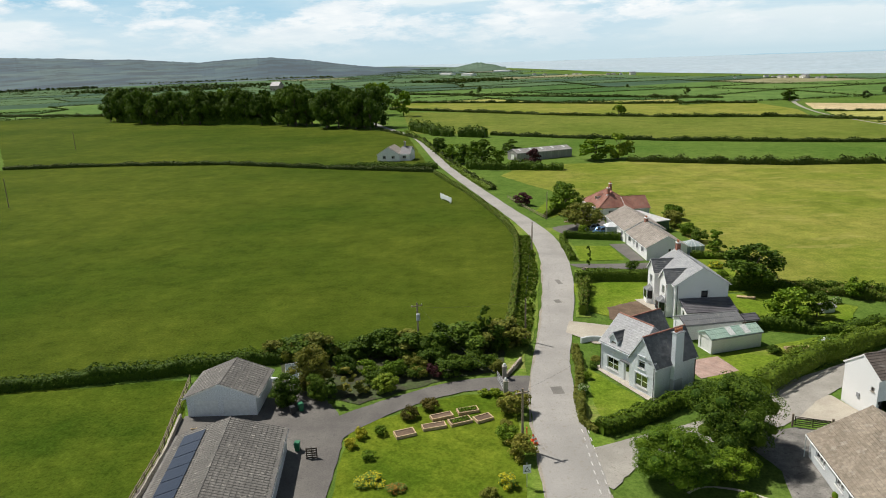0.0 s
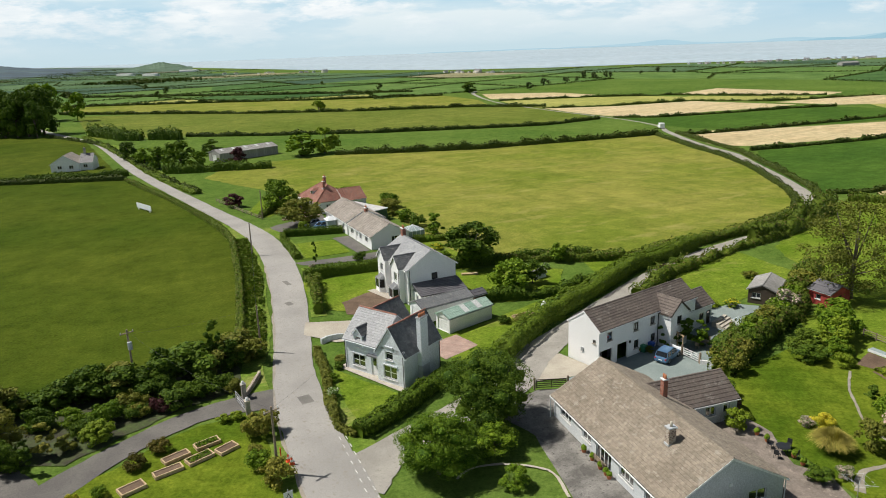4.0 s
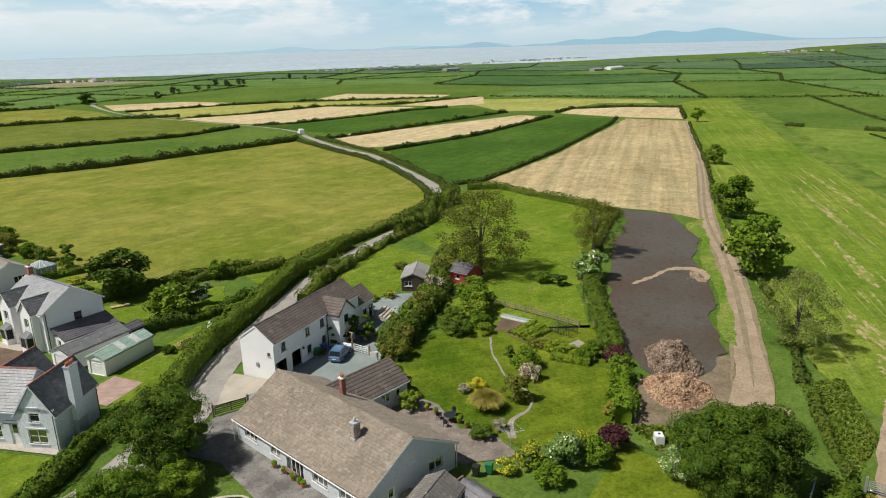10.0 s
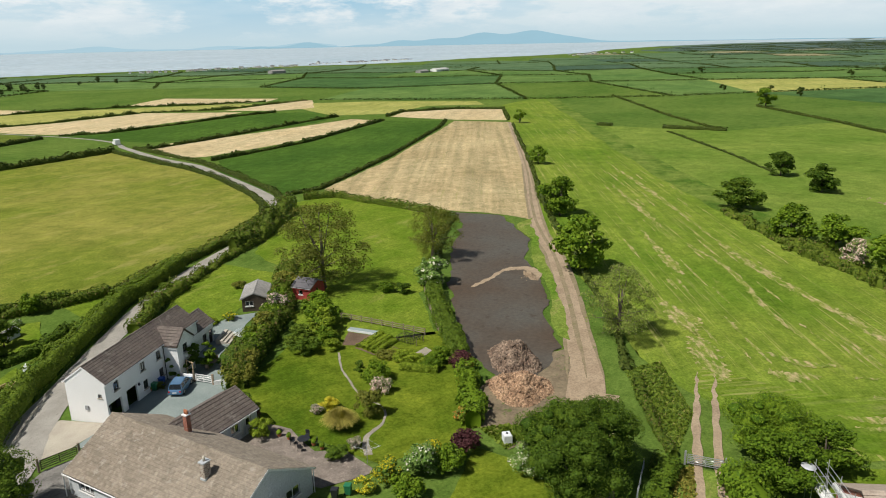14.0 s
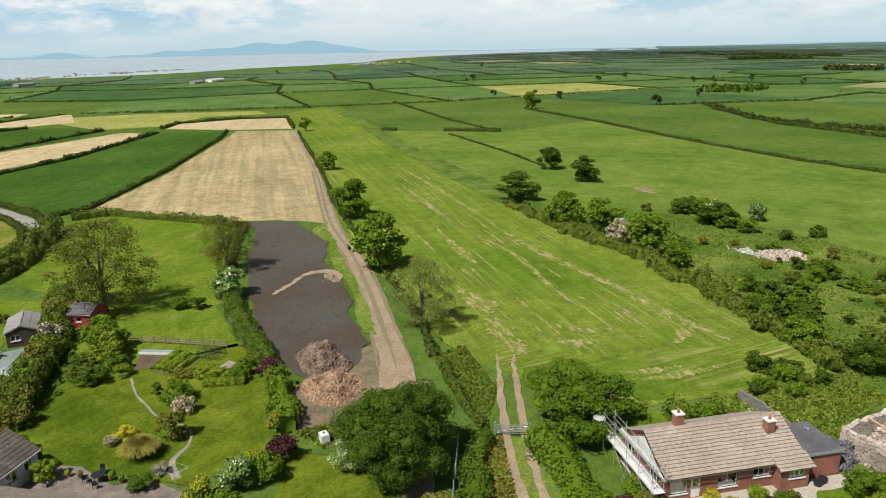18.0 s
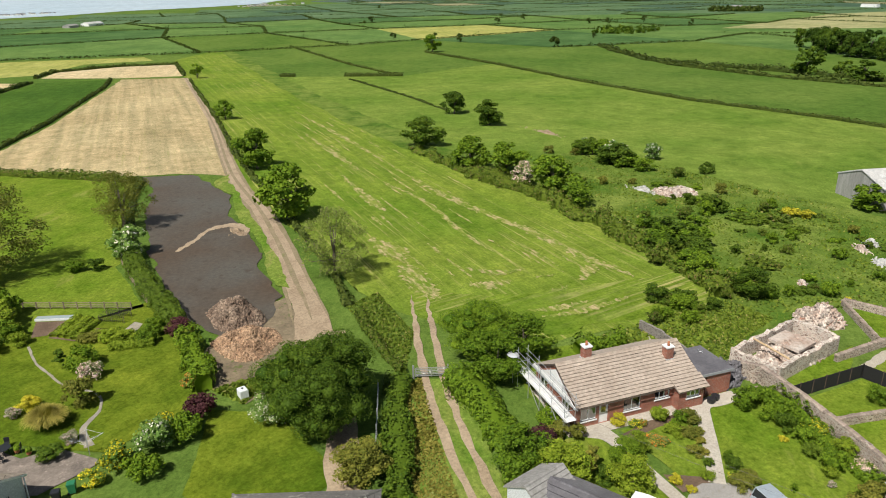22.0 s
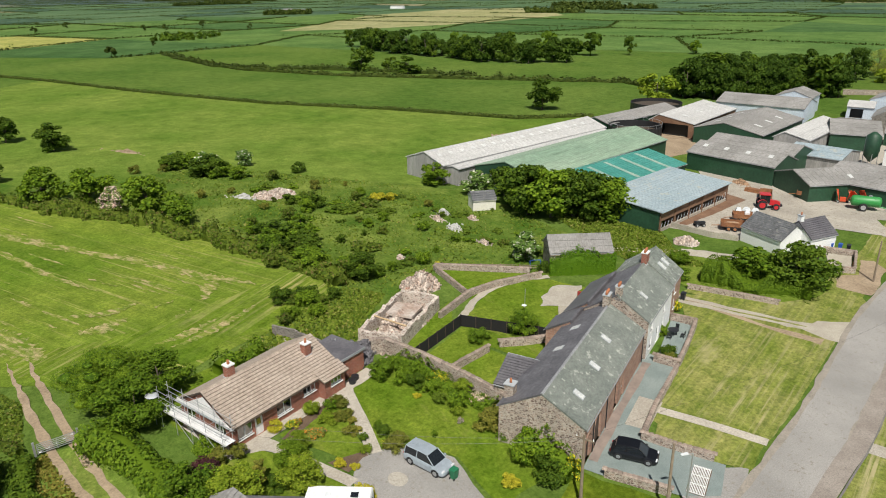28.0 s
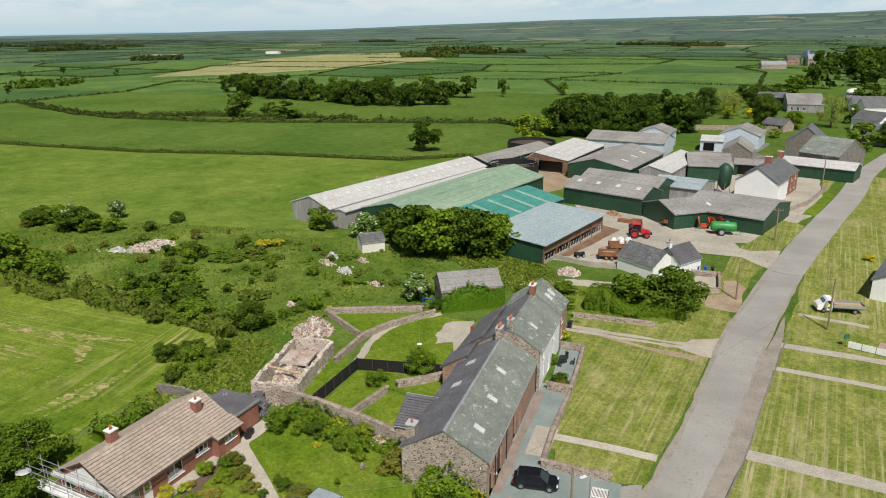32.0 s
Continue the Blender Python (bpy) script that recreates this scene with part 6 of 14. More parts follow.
class House:
    """A building in its own frame: x along the front to the right, y into it, as one sees it from outside its front."""

    def __init__(self, name, label, category, ax, ay, bx, by, group=""):
        self.length = math.hypot(bx - ax, by - ay)
        self.top = thing(name, label, category, ax, ay, 0.0, math.degrees(math.atan2(by - ay, bx - ax)), group)
        self.rng = np.random.default_rng(int(abs(ax * 31 + ay * 17)))

    def wall(self, a, b, z0, z1, holes, mat, apex=None, t=0.22, name="wall", frame_mat="white_paint", recess=0.1, arch=False):
        """A wall from a to b with its openings, windows and doors."""
        a, b = Vector((*a, 0)), Vector((*b, 0))
        u = (b - a).normalized()
        n = Vector((-u.y, u.x, 0))
        length = (b - a).length
        at = lambda s, d, z: a + u * s + n * d + Vector((0, 0, z))
        g = Geo()
        us = sorted({0.0, length, *(v for h in holes for v in (h[0], h[0] + h[2]))})
        zs = sorted({z0, z1, *(v for h in holes for v in (h[1], h[1] + h[3]))})
        for s0, s1 in zip(us, us[1:]):
            for c0, c1 in zip(zs, zs[1:]):
                if any(h[0] - 1e-4 <= s0 and s1 <= h[0] + h[2] + 1e-4 and h[1] - 1e-4 <= c0 and c1 <= h[1] + h[3] + 1e-4 for h in holes):
                    continue
                g.poly([at(s0, 0, c0), at(s1, 0, c0), at(s1, 0, c1), at(s0, 0, c1)])
                g.poly([at(s0, t, c1), at(s1, t, c1), at(s1, t, c0), at(s0, t, c0)])
        for h in holes:
            s0, c0, s1, c1 = h[0], h[1], h[0] + h[2], h[1] + h[3]
            for p, q in (((s0, c0), (s1, c0)), ((s1, c0), (s1, c1)), ((s1, c1), (s0, c1)), ((s0, c1), (s0, c0))):
                g.poly([at(p[0], 0, p[1]), at(p[0], t, p[1]), at(q[0], t, q[1]), at(q[0], 0, q[1])])
        if apex is not None:
            pos, top = apex
            for d, order in ((0, 1), (t, -1)):
                g.poly([at(0, d, z1), at(length, d, z1), at(pos, d, top)][::order])
        w = part(name, g, mat, self.top)
        for h in holes:
            self.fill(at, h, frame_mat, recess)
        return w

    def fill(self, at, h, frame_mat, recess):
        s0, c0, wd, ht, kind = h[:5]
        s1, c1 = s0 + wd, c0 + ht
        mat = h[5] if len(h) > 5 else frame_mat

        def bar(g, a0, a1, b0, b1, d0, d1):
            g.loft([[at(a0, d0, b0), at(a1, d0, b0), at(a1, d0, b1), at(a0, d0, b1)], [at(a0, d1, b0), at(a1, d1, b0), at(a1, d1, b1), at(a0, d1, b1)]])
        if kind.startswith("win"):
            cols = int(kind[3]) if len(kind) > 3 else 2
            rows = int(kind[4]) if len(kind) > 4 else 1
            f, k = 0.07, 0.05
            g = Geo()
            for d in (recess, recess + 0.07):
                g.v += [tuple(at(x, d, z)) for x, z in ((s0, c0), (s1, c0), (s1, c1), (s0, c1), (s0 + f, c0 + f), (s1 - f, c0 + f), (s1 - f, c1 - f), (s0 + f, c1 - f))]
            for i in range(4):
                j = (i + 1) % 4
                g.f += [(i, j, 4 + j, 4 + i), (8 + j, 8 + i, 12 + i, 12 + j), (j, i, 8 + i, 8 + j), (4 + i, 4 + j, 12 + j, 12 + i)]
            for i in range(1, cols):
                m = s0 + wd * i / cols
                bar(g, m - k, m + k, c0 + f, c1 - f, recess + 0.004, recess + 0.066)
            for i in range(1, rows):
                m = c0 + ht * i / rows
                bar(g, s0 + f, s1 - f, m - 0.03, m + 0.03, recess + 0.008, recess + 0.06)
            win = part("window", g, mat, self.top)
            for i in range(cols):
                gp = Geo()
                bar(gp, s0 + wd * i / cols + 0.05, s0 + wd * (i + 1) / cols - 0.05, c0 + 0.05, c1 - 0.05, recess + 0.03, recess + 0.042)
                part("pane", gp, "glass", win)
            gs = Geo()
            bar(gs, s0 - 0.08, s1 + 0.08, c0 - 0.1, c0, -0.09, recess + 0.05)
            part("sill", gs, "white_paint" if mat != "dark_wood" else "slab", win)
        elif kind == "door":
            g = Geo()
            bar(g, s0, s1, c0, c1, recess, recess + 0.06)
            d = part("door", g, mat, self.top)
            gp = Geo()
            bar(gp, s0 + wd * 0.25, s1 - wd * 0.25, c0 + ht * 0.52, c1 - ht * 0.1, recess - 0.012, recess - 0.002)
            part("pane", gp, "glass", d)
            gh = Geo()
            bar(gh, s1 - 0.14, s1 - 0.1, c0 + 0.95, c0 + 1.1, recess - 0.05, recess - 0.001)
            part("handle", gh, "steel", d)
        elif kind == "garage":
            g = Geo()
            bar(g, s0, s1, c0, c1, recess, recess + 0.05)
            d = part("garage_door", g, mat, self.top)
            for i in range(1, 5):
                gr = Geo()
                bar(gr, s0 + 0.05, s1 - 0.05, c0 + ht * i / 5 - 0.015, c0 + ht * i / 5 + 0.015, recess - 0.02, recess - 0.001)
                part("door_rib", gr, mat, d)
        elif kind == "void":
            g = Geo()
            bar(g, s0 + 0.01, s1 - 0.01, c0, c1, 1.6, 1.64)
            # black panel: the unlit depth of the opening is put into its colour
            part("back_wall", g, "black_paint", self.top)
        elif kind == "arch":
            g = Geo()
            bar(g, s0, s1, c0, c1, recess, recess + 0.06)
            d = part("arched_door", g, "dark_wood", self.top, "dark timber arched doors")
            for i in range(1, 4):
                gr = Geo()
                bar(gr, s0 + wd * i / 4 - 0.03, s0 + wd * i / 4 + 0.03, c0, c1, recess - 0.025, recess - 0.001)
                part("door_rib", gr, "dark_wood", d)
            ga = Geo()
            n = 9
            ring = [(s0 + wd / 2 - (wd / 2 + w_) * math.cos(math.pi * i / n), c1 - 0.25 * wd + (wd / 2 + w_) * 0.75 * math.sin(math.pi * i / n)) for w_ in (0.0, 0.3) for i in range(n + 1)]
            for i in range(n):
                p = [ring[i], ring[i + 1], ring[n + 2 + i], ring[n + 1 + i]]
                ga.loft([[at(q[0], -0.05, q[1]) for q in p], [at(q[0], 0.03, q[1]) for q in p]])
            part("arch_surround", ga, "sandstone", d)

    def block(self, x0, x1, y0, y1, eave, ridge, axis="x", walls="white", roof="slate", front=(), back=(), left=(), right=(), tile=0.0, course=0.33, over=0.28, verge=0.15, plinth=None, frame_mat="white_paint", ridge_mat=None, verge_mat="white_paint", ridge_at=None, gable_mat=None, roof_label="", recess=0.1, gutter=True, z0=0.0, roof_back=None):
        """A gabled block: its four walls, both roof slopes, ridge, verges, gutters."""
        xm = (x0 + x1) / 2 if ridge_at is None or axis == "x" else ridge_at
        ym = (y0 + y1) / 2 if ridge_at is None or axis == "y" else ridge_at
        ax = axis == "x"
        gm = gable_mat or walls
        if walls:
            self.wall((x0, y0), (x1, y0), z0, eave, list(front), walls if ax else gm, None if ax else (xm - x0, ridge), frame_mat=frame_mat, recess=recess)
            self.wall((x1, y0), (x1, y1), z0, eave, list(right), gm if ax else walls, (ym - y0, ridge) if ax else None, frame_mat=frame_mat, recess=recess)
            self.wall((x1, y1), (x0, y1), z0, eave, list(back), walls if ax else gm, None if ax else (x1 - xm, ridge), frame_mat=frame_mat, recess=recess)
            self.wall((x0, y1), (x0, y0), z0, eave, list(left), gm if ax else walls, (y1 - ym, ridge) if ax else None, frame_mat=frame_mat, recess=recess)
        g = Geo()
        up = 0.16
        back = Geo()
        if ax:
            k0, k1 = (ridge - eave) / (ym - y0), (ridge - eave) / (y1 - ym)
            n0 = max(2, int(math.hypot(ym - y0 + over, ridge - eave) / course))
            n1 = max(2, int(math.hypot(y1 - ym + over, ridge - eave) / course))
            a, b = x0 - verge, x1 + verge
            slope(g, (a, y0 - over, eave - over * k0 + up), (b, y0 - over, eave - over * k0 + up), (b, ym, ridge + up), (a, ym, ridge + up), n0, tile, rng=self.rng)
            slope(g if not roof_back else back, (b, y1 + over, eave - over * k1 + up), (a, y1 + over, eave - over * k1 + up), (a, ym, ridge + up), (b, ym, ridge + up), n1, tile, rng=self.rng)
            ends = [((a, ym), (a, y0 - over), eave - over * k0), ((a, ym), (a, y1 + over), eave - over * k1), ((b, ym), (b, y0 - over), eave - over * k0), ((b, ym), (b, y1 + over), eave - over * k1)]
            ridge_ends = ((a, ym), (b, ym))
            eaves = (((a, y0 - over), (b, y0 - over), eave - over * k0), ((a, y1 + over), (b, y1 + over), eave - over * k1))
        else:
            k0, k1 = (ridge - eave) / (xm - x0), (ridge - eave) / (x1 - xm)
            n0 = max(2, int(math.hypot(xm - x0 + over, ridge - eave) / course))
            n1 = max(2, int(math.hypot(x1 - xm + over, ridge - eave) / course))
            a, b = y0 - verge, y1 + verge
            slope(g, (x0 - over, b, eave - over * k0 + up), (x0 - over, a, eave - over * k0 + up), (xm, a, ridge + up), (xm, b, ridge + up), n0, tile, rng=self.rng)
            slope(g, (x1 + over, a, eave - over * k1 + up), (x1 + over, b, eave - over * k1 + up), (xm, b, ridge + up), (xm, a, ridge + up), n1, tile, rng=self.rng)
            ends = [((xm, a), (x0 - over, a), eave - over * k0), ((xm, a), (x1 + over, a), eave - over * k1), ((xm, b), (x0 - over, b), eave - over * k0), ((xm, b), (x1 + over, b), eave - over * k1)]
            ridge_ends = ((xm, a), (xm, b))
            eaves = (((x0 - over, a), (x0 - over, b), eave - over * k0), ((x1 + over, a), (x1 + over, b), eave - over * k1))
        rf = part("roof", g, roof, self.top, roof_label)
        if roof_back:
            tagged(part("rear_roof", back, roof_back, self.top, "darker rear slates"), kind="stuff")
        if tile:
            tagged(rf, kind="stuff")
        (rx0, ry0), (rx1, ry1) = ridge_ends
        steps = max(2, int(math.hypot(rx1 - rx0, ry1 - ry0) / 0.45))
        gr = Geo()
        for i in range(steps):
            t0, t1 = i / steps, (i + 0.94) / steps
            p, q = Vector((rx0, ry0, 0)).lerp(Vector((rx1, ry1, 0)), t0), Vector((rx0, ry0, 0)).lerp(Vector((rx1, ry1, 0)), t1)
            side = Vector((0, 0.14, 0)) if ax else Vector((0.14, 0, 0))
            z = ridge + up
            prof = lambda c: [c - side + Vector((0, 0, z - 0.04)), c - side * 0.5 + Vector((0, 0, z + 0.07)), c + side * 0.5 + Vector((0, 0, z + 0.07)), c + side + Vector((0, 0, z - 0.04))]
            gr.loft([prof(p), prof(q)])
        part("ridge_tiles", gr, ridge_mat or roof, rf)
        if verge_mat:
            for (px_, py_), (qx, qy), zb in ends:
                out = 0.03
                s = Vector((out if px_ > (x0 + x1) / 2 else -out, 0, 0)) if ax else Vector((0, out if py_ > (y0 + y1) / 2 else -out, 0))
                gb = Geo()
                top_, bot = Vector((px_, py_, ridge + up)), Vector((qx, qy, zb + up))
                d = Vector((0, 0, -0.2))
                gb.loft([[top_, top_ + s, top_ + s + d, top_ + d], [bot, bot + s, bot + s + d, bot + d]])
                part("bargeboard", gb, verge_mat, rf)
        if gutter:
            for (px_, py_), (qx, qy), zb in eaves:
                gg = Geo()
                c = Vector(((x0 + x1) / 2, (y0 + y1) / 2, 0))
                o = Vector((0, math.copysign(0.06, py_ - c.y), 0)) if ax else Vector((math.copysign(0.06, px_ - c.x), 0, 0))
                gg.rod(Vector((px_, py_, zb + 0.05)) + o, Vector((qx, qy, zb + 0.05)) + o, 0.06, None, 6)
                part("gutter", gg, verge_mat or "grey_paint", rf)
        return rf

    def chimney(self, x, y, z0, z1, w, d, mat, pots=2, pot_mat="terracotta"):
        g = Geo().box(x - w / 2, x + w / 2, y - d / 2, y + d / 2, z0, z1)
        c = part("chimney", g, mat, self.top)
        part("chimney_cap", Geo().box(x - w / 2 - 0.07, x + w / 2 + 0.07, y - d / 2 - 0.07, y + d / 2 + 0.07, z1, z1 + 0.12), "lead" if mat != "brick" else "white_paint", c)
        part("flashing", Geo().box(x - w / 2 - 0.05, x + w / 2 + 0.05, y - d / 2 - 0.05, y + d / 2 + 0.05, z0, z0 + (z1 - z0) * 0.25), "lead", c)
        for i in range(pots):
            px_ = x + (i - (pots - 1) / 2) * (w / max(pots, 1)) if w >= d else x
            py_ = y if w >= d else y + (i - (pots - 1) / 2) * (d / max(pots, 1))
            gp = Geo().rod((px_, py_, z1 + 0.12), (px_, py_, z1 + 0.55), 0.13, 0.11, 10)
            part("chimney_pot", gp, pot_mat, c, smooth=True)

    def pipe(self, x, y, z1, mat="black_paint"):
        part("downpipe", Geo().rod((x, y, 0), (x, y, z1), 0.05, None, 6), mat, self.top)

    def rooflight(self, e, r, k, s, w=0.8, h=1.1, mat="glass"):
        """A pane let into a slope that runs from eave line e to ridge line r; k along it, s up it."""
        e0, e1, r0, r1 = (Vector(p) for p in (*e, *r))
        nrm = (e1 - e0).cross(r0 - e0).normalized()
        c = e0.lerp(e1, k).lerp(r0.lerp(r1, k), s)
        a, b = (e1 - e0).normalized(), (r0 - e0).normalized()
        q = lambda ww, hh, d: [c + a * sx * ww / 2 + b * sy * hh / 2 + nrm * d for sx, sy in ((-1, -1), (1, -1), (1, 1), (-1, 1))]
        f = part("rooflight", Geo().loft([q(w + 0.16, h + 0.16, 0.16), q(w + 0.16, h + 0.16, 0.24)]), "lead", self.top)
        part("pane", Geo().loft([q(w, h, 0.24), q(w, h, 0.255)]), mat, f)

    def hip(self, x0, x1, y0, y1, eave, ridge, inset, roof, axis="x", over=0.35):
        """A hipped roof."""
        g = Geo()
        a, b, c, d = (x0 - over, y0 - over, eave), (x1 + over, y0 - over, eave), (x1 + over, y1 + over, eave), (x0 - over, y1 + over, eave)
        if axis == "x":
            ym = (y0 + y1) / 2
            r0, r1 = (x0 + inset, ym, ridge), (x1 - inset, ym, ridge)
            faces = [(a, b, r1, r0), (c, d, r0, r1), (b, c, r1, r1), (d, a, r0, r0)]
        else:
            xm = (x0 + x1) / 2
            r0, r1 = (xm, y0 + inset, ridge), (xm, y1 - inset, ridge)
            faces = [(a, b, r0, r0), (b, c, r1, r0), (c, d, r1, r1), (d, a, r0, r1)]
        for f in faces:
            slope(g, *f, max(4, int((ridge - eave) / 0.22)), 0.0, rng=self.rng)
        rf = part("roof", g, roof, self.top)
        for p, q in ((a, r0), (d, r0 if axis == "x" else r1), (b, r1 if axis == "x" else r0), (c, r1), (r0, r1)):
            part("ridge_tiles", Geo().rod(Vector(p) + Vector((0, 0, 0.04)), Vector(q) + Vector((0, 0, 0.06)), 0.11, None, 6), roof, rf)
        return rf

# ---- the houses along the road ----
def house_grey():
    h = House("house", "pale grey rendered house with slate gables and white chimney", "house", 19.2, 84.4, 24.1, 75.9)
    L = h.length
    h.block(0, 5.8, 0, 6.3, 4.1, 7.0, "x", "blue_render", "slate_pale", front=[(1.2, 0.75, 2.0, 1.55, "win22"), (4.2, 0.1, 1.0, 2.5, "door")], left=[(2.2, 0.9, 1.1, 1.3, "win2")], tile=0.42, course=0.3, ridge_mat="tile_red", verge_mat="blue_render")
    h.block(5.7, L, -0.55, 6.3, 4.1, 7.1, "y", "blue_render", "slate", front=[(0.95, 0.7, 2.0, 1.6, "win22"), (1.35, 3.1, 1.1, 1.5, "win12")], right=[], tile=0.42, course=0.3, ridge_mat="tile_red", verge_mat="blue_render")
    h.block(-0.9, 3.4, 3.2, 9.0, 4.0, 6.7, "y", "blue_render", "slate", tile=0.42, course=0.3, left=[(3, 1.0, 1.1, 1.2, "win2")], ridge_mat="tile_red", verge_mat=None)
    # half dormer over the front window
    h.block(1.55, 2.95, -0.05, 2.6, 4.9, 5.7, "y", "blue_render", "slate", front=[(0.25, 3.3, 0.9, 1.35, "win12")], over=0.12, verge=0.12, verge_mat="blue_render", gutter=False, z0=3.2)
    h.chimney(L + 0.28, 2.7, 0.0, 7.9, 0.62, 1.35, "blue_render", 4)
    h.pipe(0.05, -0.1, 4.0)
    h.pipe(L - 0.05, -0.68, 4.0)
    h.pipe(5.6, -0.1, 4.0)
    h.pipe(L + 0.08, 6.2, 4.0)
    part("porch_hood", Geo().box(3.9, 5.5, -0.5, 0.0, 2.72, 2.86), "slate", h.top)
    for x, z, w in ((1.1, 2.34, 2.2), (6.55, 2.34, 2.2), (6.95, 4.66, 1.3)):
        part("drip_mould", Geo().box(x, x + w, -0.66 if x > 5 else -0.1, -0.5 if x > 5 else 0.0, z, z + 0.14), "grey_render", h.top)


def house_white():
    h = House("house", "white rendered two storey house with slate gables", "house", 33.5, 112.2, 34.0, 101.0)
    L = h.length
    rend = "white"
    h.block(0, L, 0, 8.2, 5.5, 8.1, "x", rend, "slate_pale", front=[(4.9, 0.1, 1.1, 2.2, "door"), (5.0, 3.4, 0.9, 1.2, "win1")], right=[(4.0, 3.3, 1.15, 1.25, "win1")], course=0.3, tile=0.45, verge_mat="white", ridge_mat="slate")
    for x in (1.2, 6.9):
        h.block(x, x + 3.1, -0.9, 3.6, 5.6, 7.2, "y", rend, "slate", front=[(0.95, 3.4, 1.2, 1.3, "win2")], course=0.3, tile=0.45, over=0.2, verge=0.2, verge_mat="white")
        bay = Geo()
        foot = [(x + 0.4, -0.9), (x + 0.8, -1.75), (x + 2.3, -1.75), (x + 2.7, -0.9)]
        bay.loft([[(*p, 0.0) for p in foot], [(*p, 0.85) for p in foot]])
        b = part("bay_window", bay, rend, h.top, "white bay window with small slate roof")
        for p, q in zip(foot, foot[1:]):
            u = (Vector(q) - Vector(p)).normalized()
            pp, qq = Vector(p) + u * 0.07, Vector(q) - u * 0.07
            part("pane", Geo().poly([(*pp, 0.85), (*qq, 0.85), (*qq, 2.3), (*pp, 2.3)]), "glass", b)
            for e in (p, q):
                part("mullion", Geo().box(e[0] - 0.07, e[0] + 0.07, e[1] - 0.07, e[1] + 0.07, 0.85, 2.3), "white_paint", b)
        part("bay_roof", Geo().loft([[(p[0] + (p[0] - x - 1.55) * 0.12, p[1] - 0.12, 2.3) for p in foot], [(x + 0.8, -0.9, 2.95), (x + 1.1, -1.0, 2.95), (x + 2.0, -1.0, 2.95), (x + 2.3, -0.9, 2.95)]]), "slate", b)
    h.chimney(0.6, 4.1, 7.2, 9.3, 0.8, 0.6, "brick", 2)
    h.pipe(10.0, -1.0, 5.5)
    h.pipe(L + 0.08, 0.3, 5.5)
    # lean-to at the gable end
    g = Geo()
    slope(g, (L + 3.4, 0.6, 2.3), (L + 3.4, 8.4, 2.3), (L, 8.4, 3.4), (L, 0.6, 3.4), 9)
    part("lean_to_roof", g, "slate_dark", h.top, "dark lean-to roof")
    h.wall((L + 3.2, 0.8), (L + 3.2, 8.2), 0, 2.25, [(2.0, 0.9, 1.2, 1.0, "win2")], rend)
    h.wall((L, 0.8), (L + 3.2, 0.8), 0, 2.25, [(1.0, 0.1, 0.9, 1.9, "door")], rend)


def outbuilding(label, ax, ay, bx, by, depth, eave, ridge, walls, roof, axis="x", front=(), right=(), left=(), ribs=0.0, name="garage", category="garage", panels=(), mid=None, **kw):
    """A shed or garage: one gabled block, with corrugation ribs and clear panels on its roof."""
    h = House(name, label, category, ax, ay, bx, by)
    L = h.length
    h.block(0, L, 0, depth, eave, ridge, axis, walls, roof, ridge_at=mid, front=front, right=right, left=left, course=kw.pop("course", 1.4), verge_mat=kw.pop("verge_mat", None), over=kw.pop("over", 0.2), ridge_mat=kw.pop("ridge_mat", None), **kw)
    roof_ribs(h, L, depth, eave, ridge, axis, ribs, roof, panels, mid)
    return h


def roof_ribs(h, L, depth, eave, ridge, axis, ribs, roof, panels, mid=None):
    span = L if axis == "x" else depth
    wide = depth if axis == "x" else L
    up = 0.2
    mid = wide / 2 if mid is None else mid
    pt = lambda s, w, z: (s, w, z) if axis == "x" else (w, s, z)
    if ribs:
        n = int(span / ribs)
        for w0, w1 in ((0, mid), (wide, mid)):
            a, b = Vector(pt(0, w0, eave + up)), Vector(pt(0, w1, ridge + up))
            d = Vector(pt(0.05, 0, 0))
            me = Geo().loft([[a - d, a + d, a + Vector((0, 0, 0.05))], [b - d, b + d, b + Vector((0, 0, 0.05))]]).mesh("sheet_rib", roof)
            for i in range(n + 1):
                part("sheet_rib", me, roof, h.top).matrix_basis = pose(*pt(span * i / n, 0, 0))
    for s, lo, hi, side, w, *other in panels:
        w0 = 0 if side == 0 else wide
        a, b = Vector(pt(s * span, w0 + (mid - w0) * lo, eave + (ridge - eave) * lo + up + 0.03)), Vector(pt(s * span, w0 + (mid - w0) * hi, eave + (ridge - eave) * hi + up + 0.03))
        d, t = Vector(pt(w / 2, 0, 0)), Vector((0, 0, 0.03))
        part("clear_panel", Geo().loft([[a - d, a + d, b + d, b - d], [a - d + t, a + d + t, b + d + t, b - d + t]]), other[0] if other else "skylight", h.top)


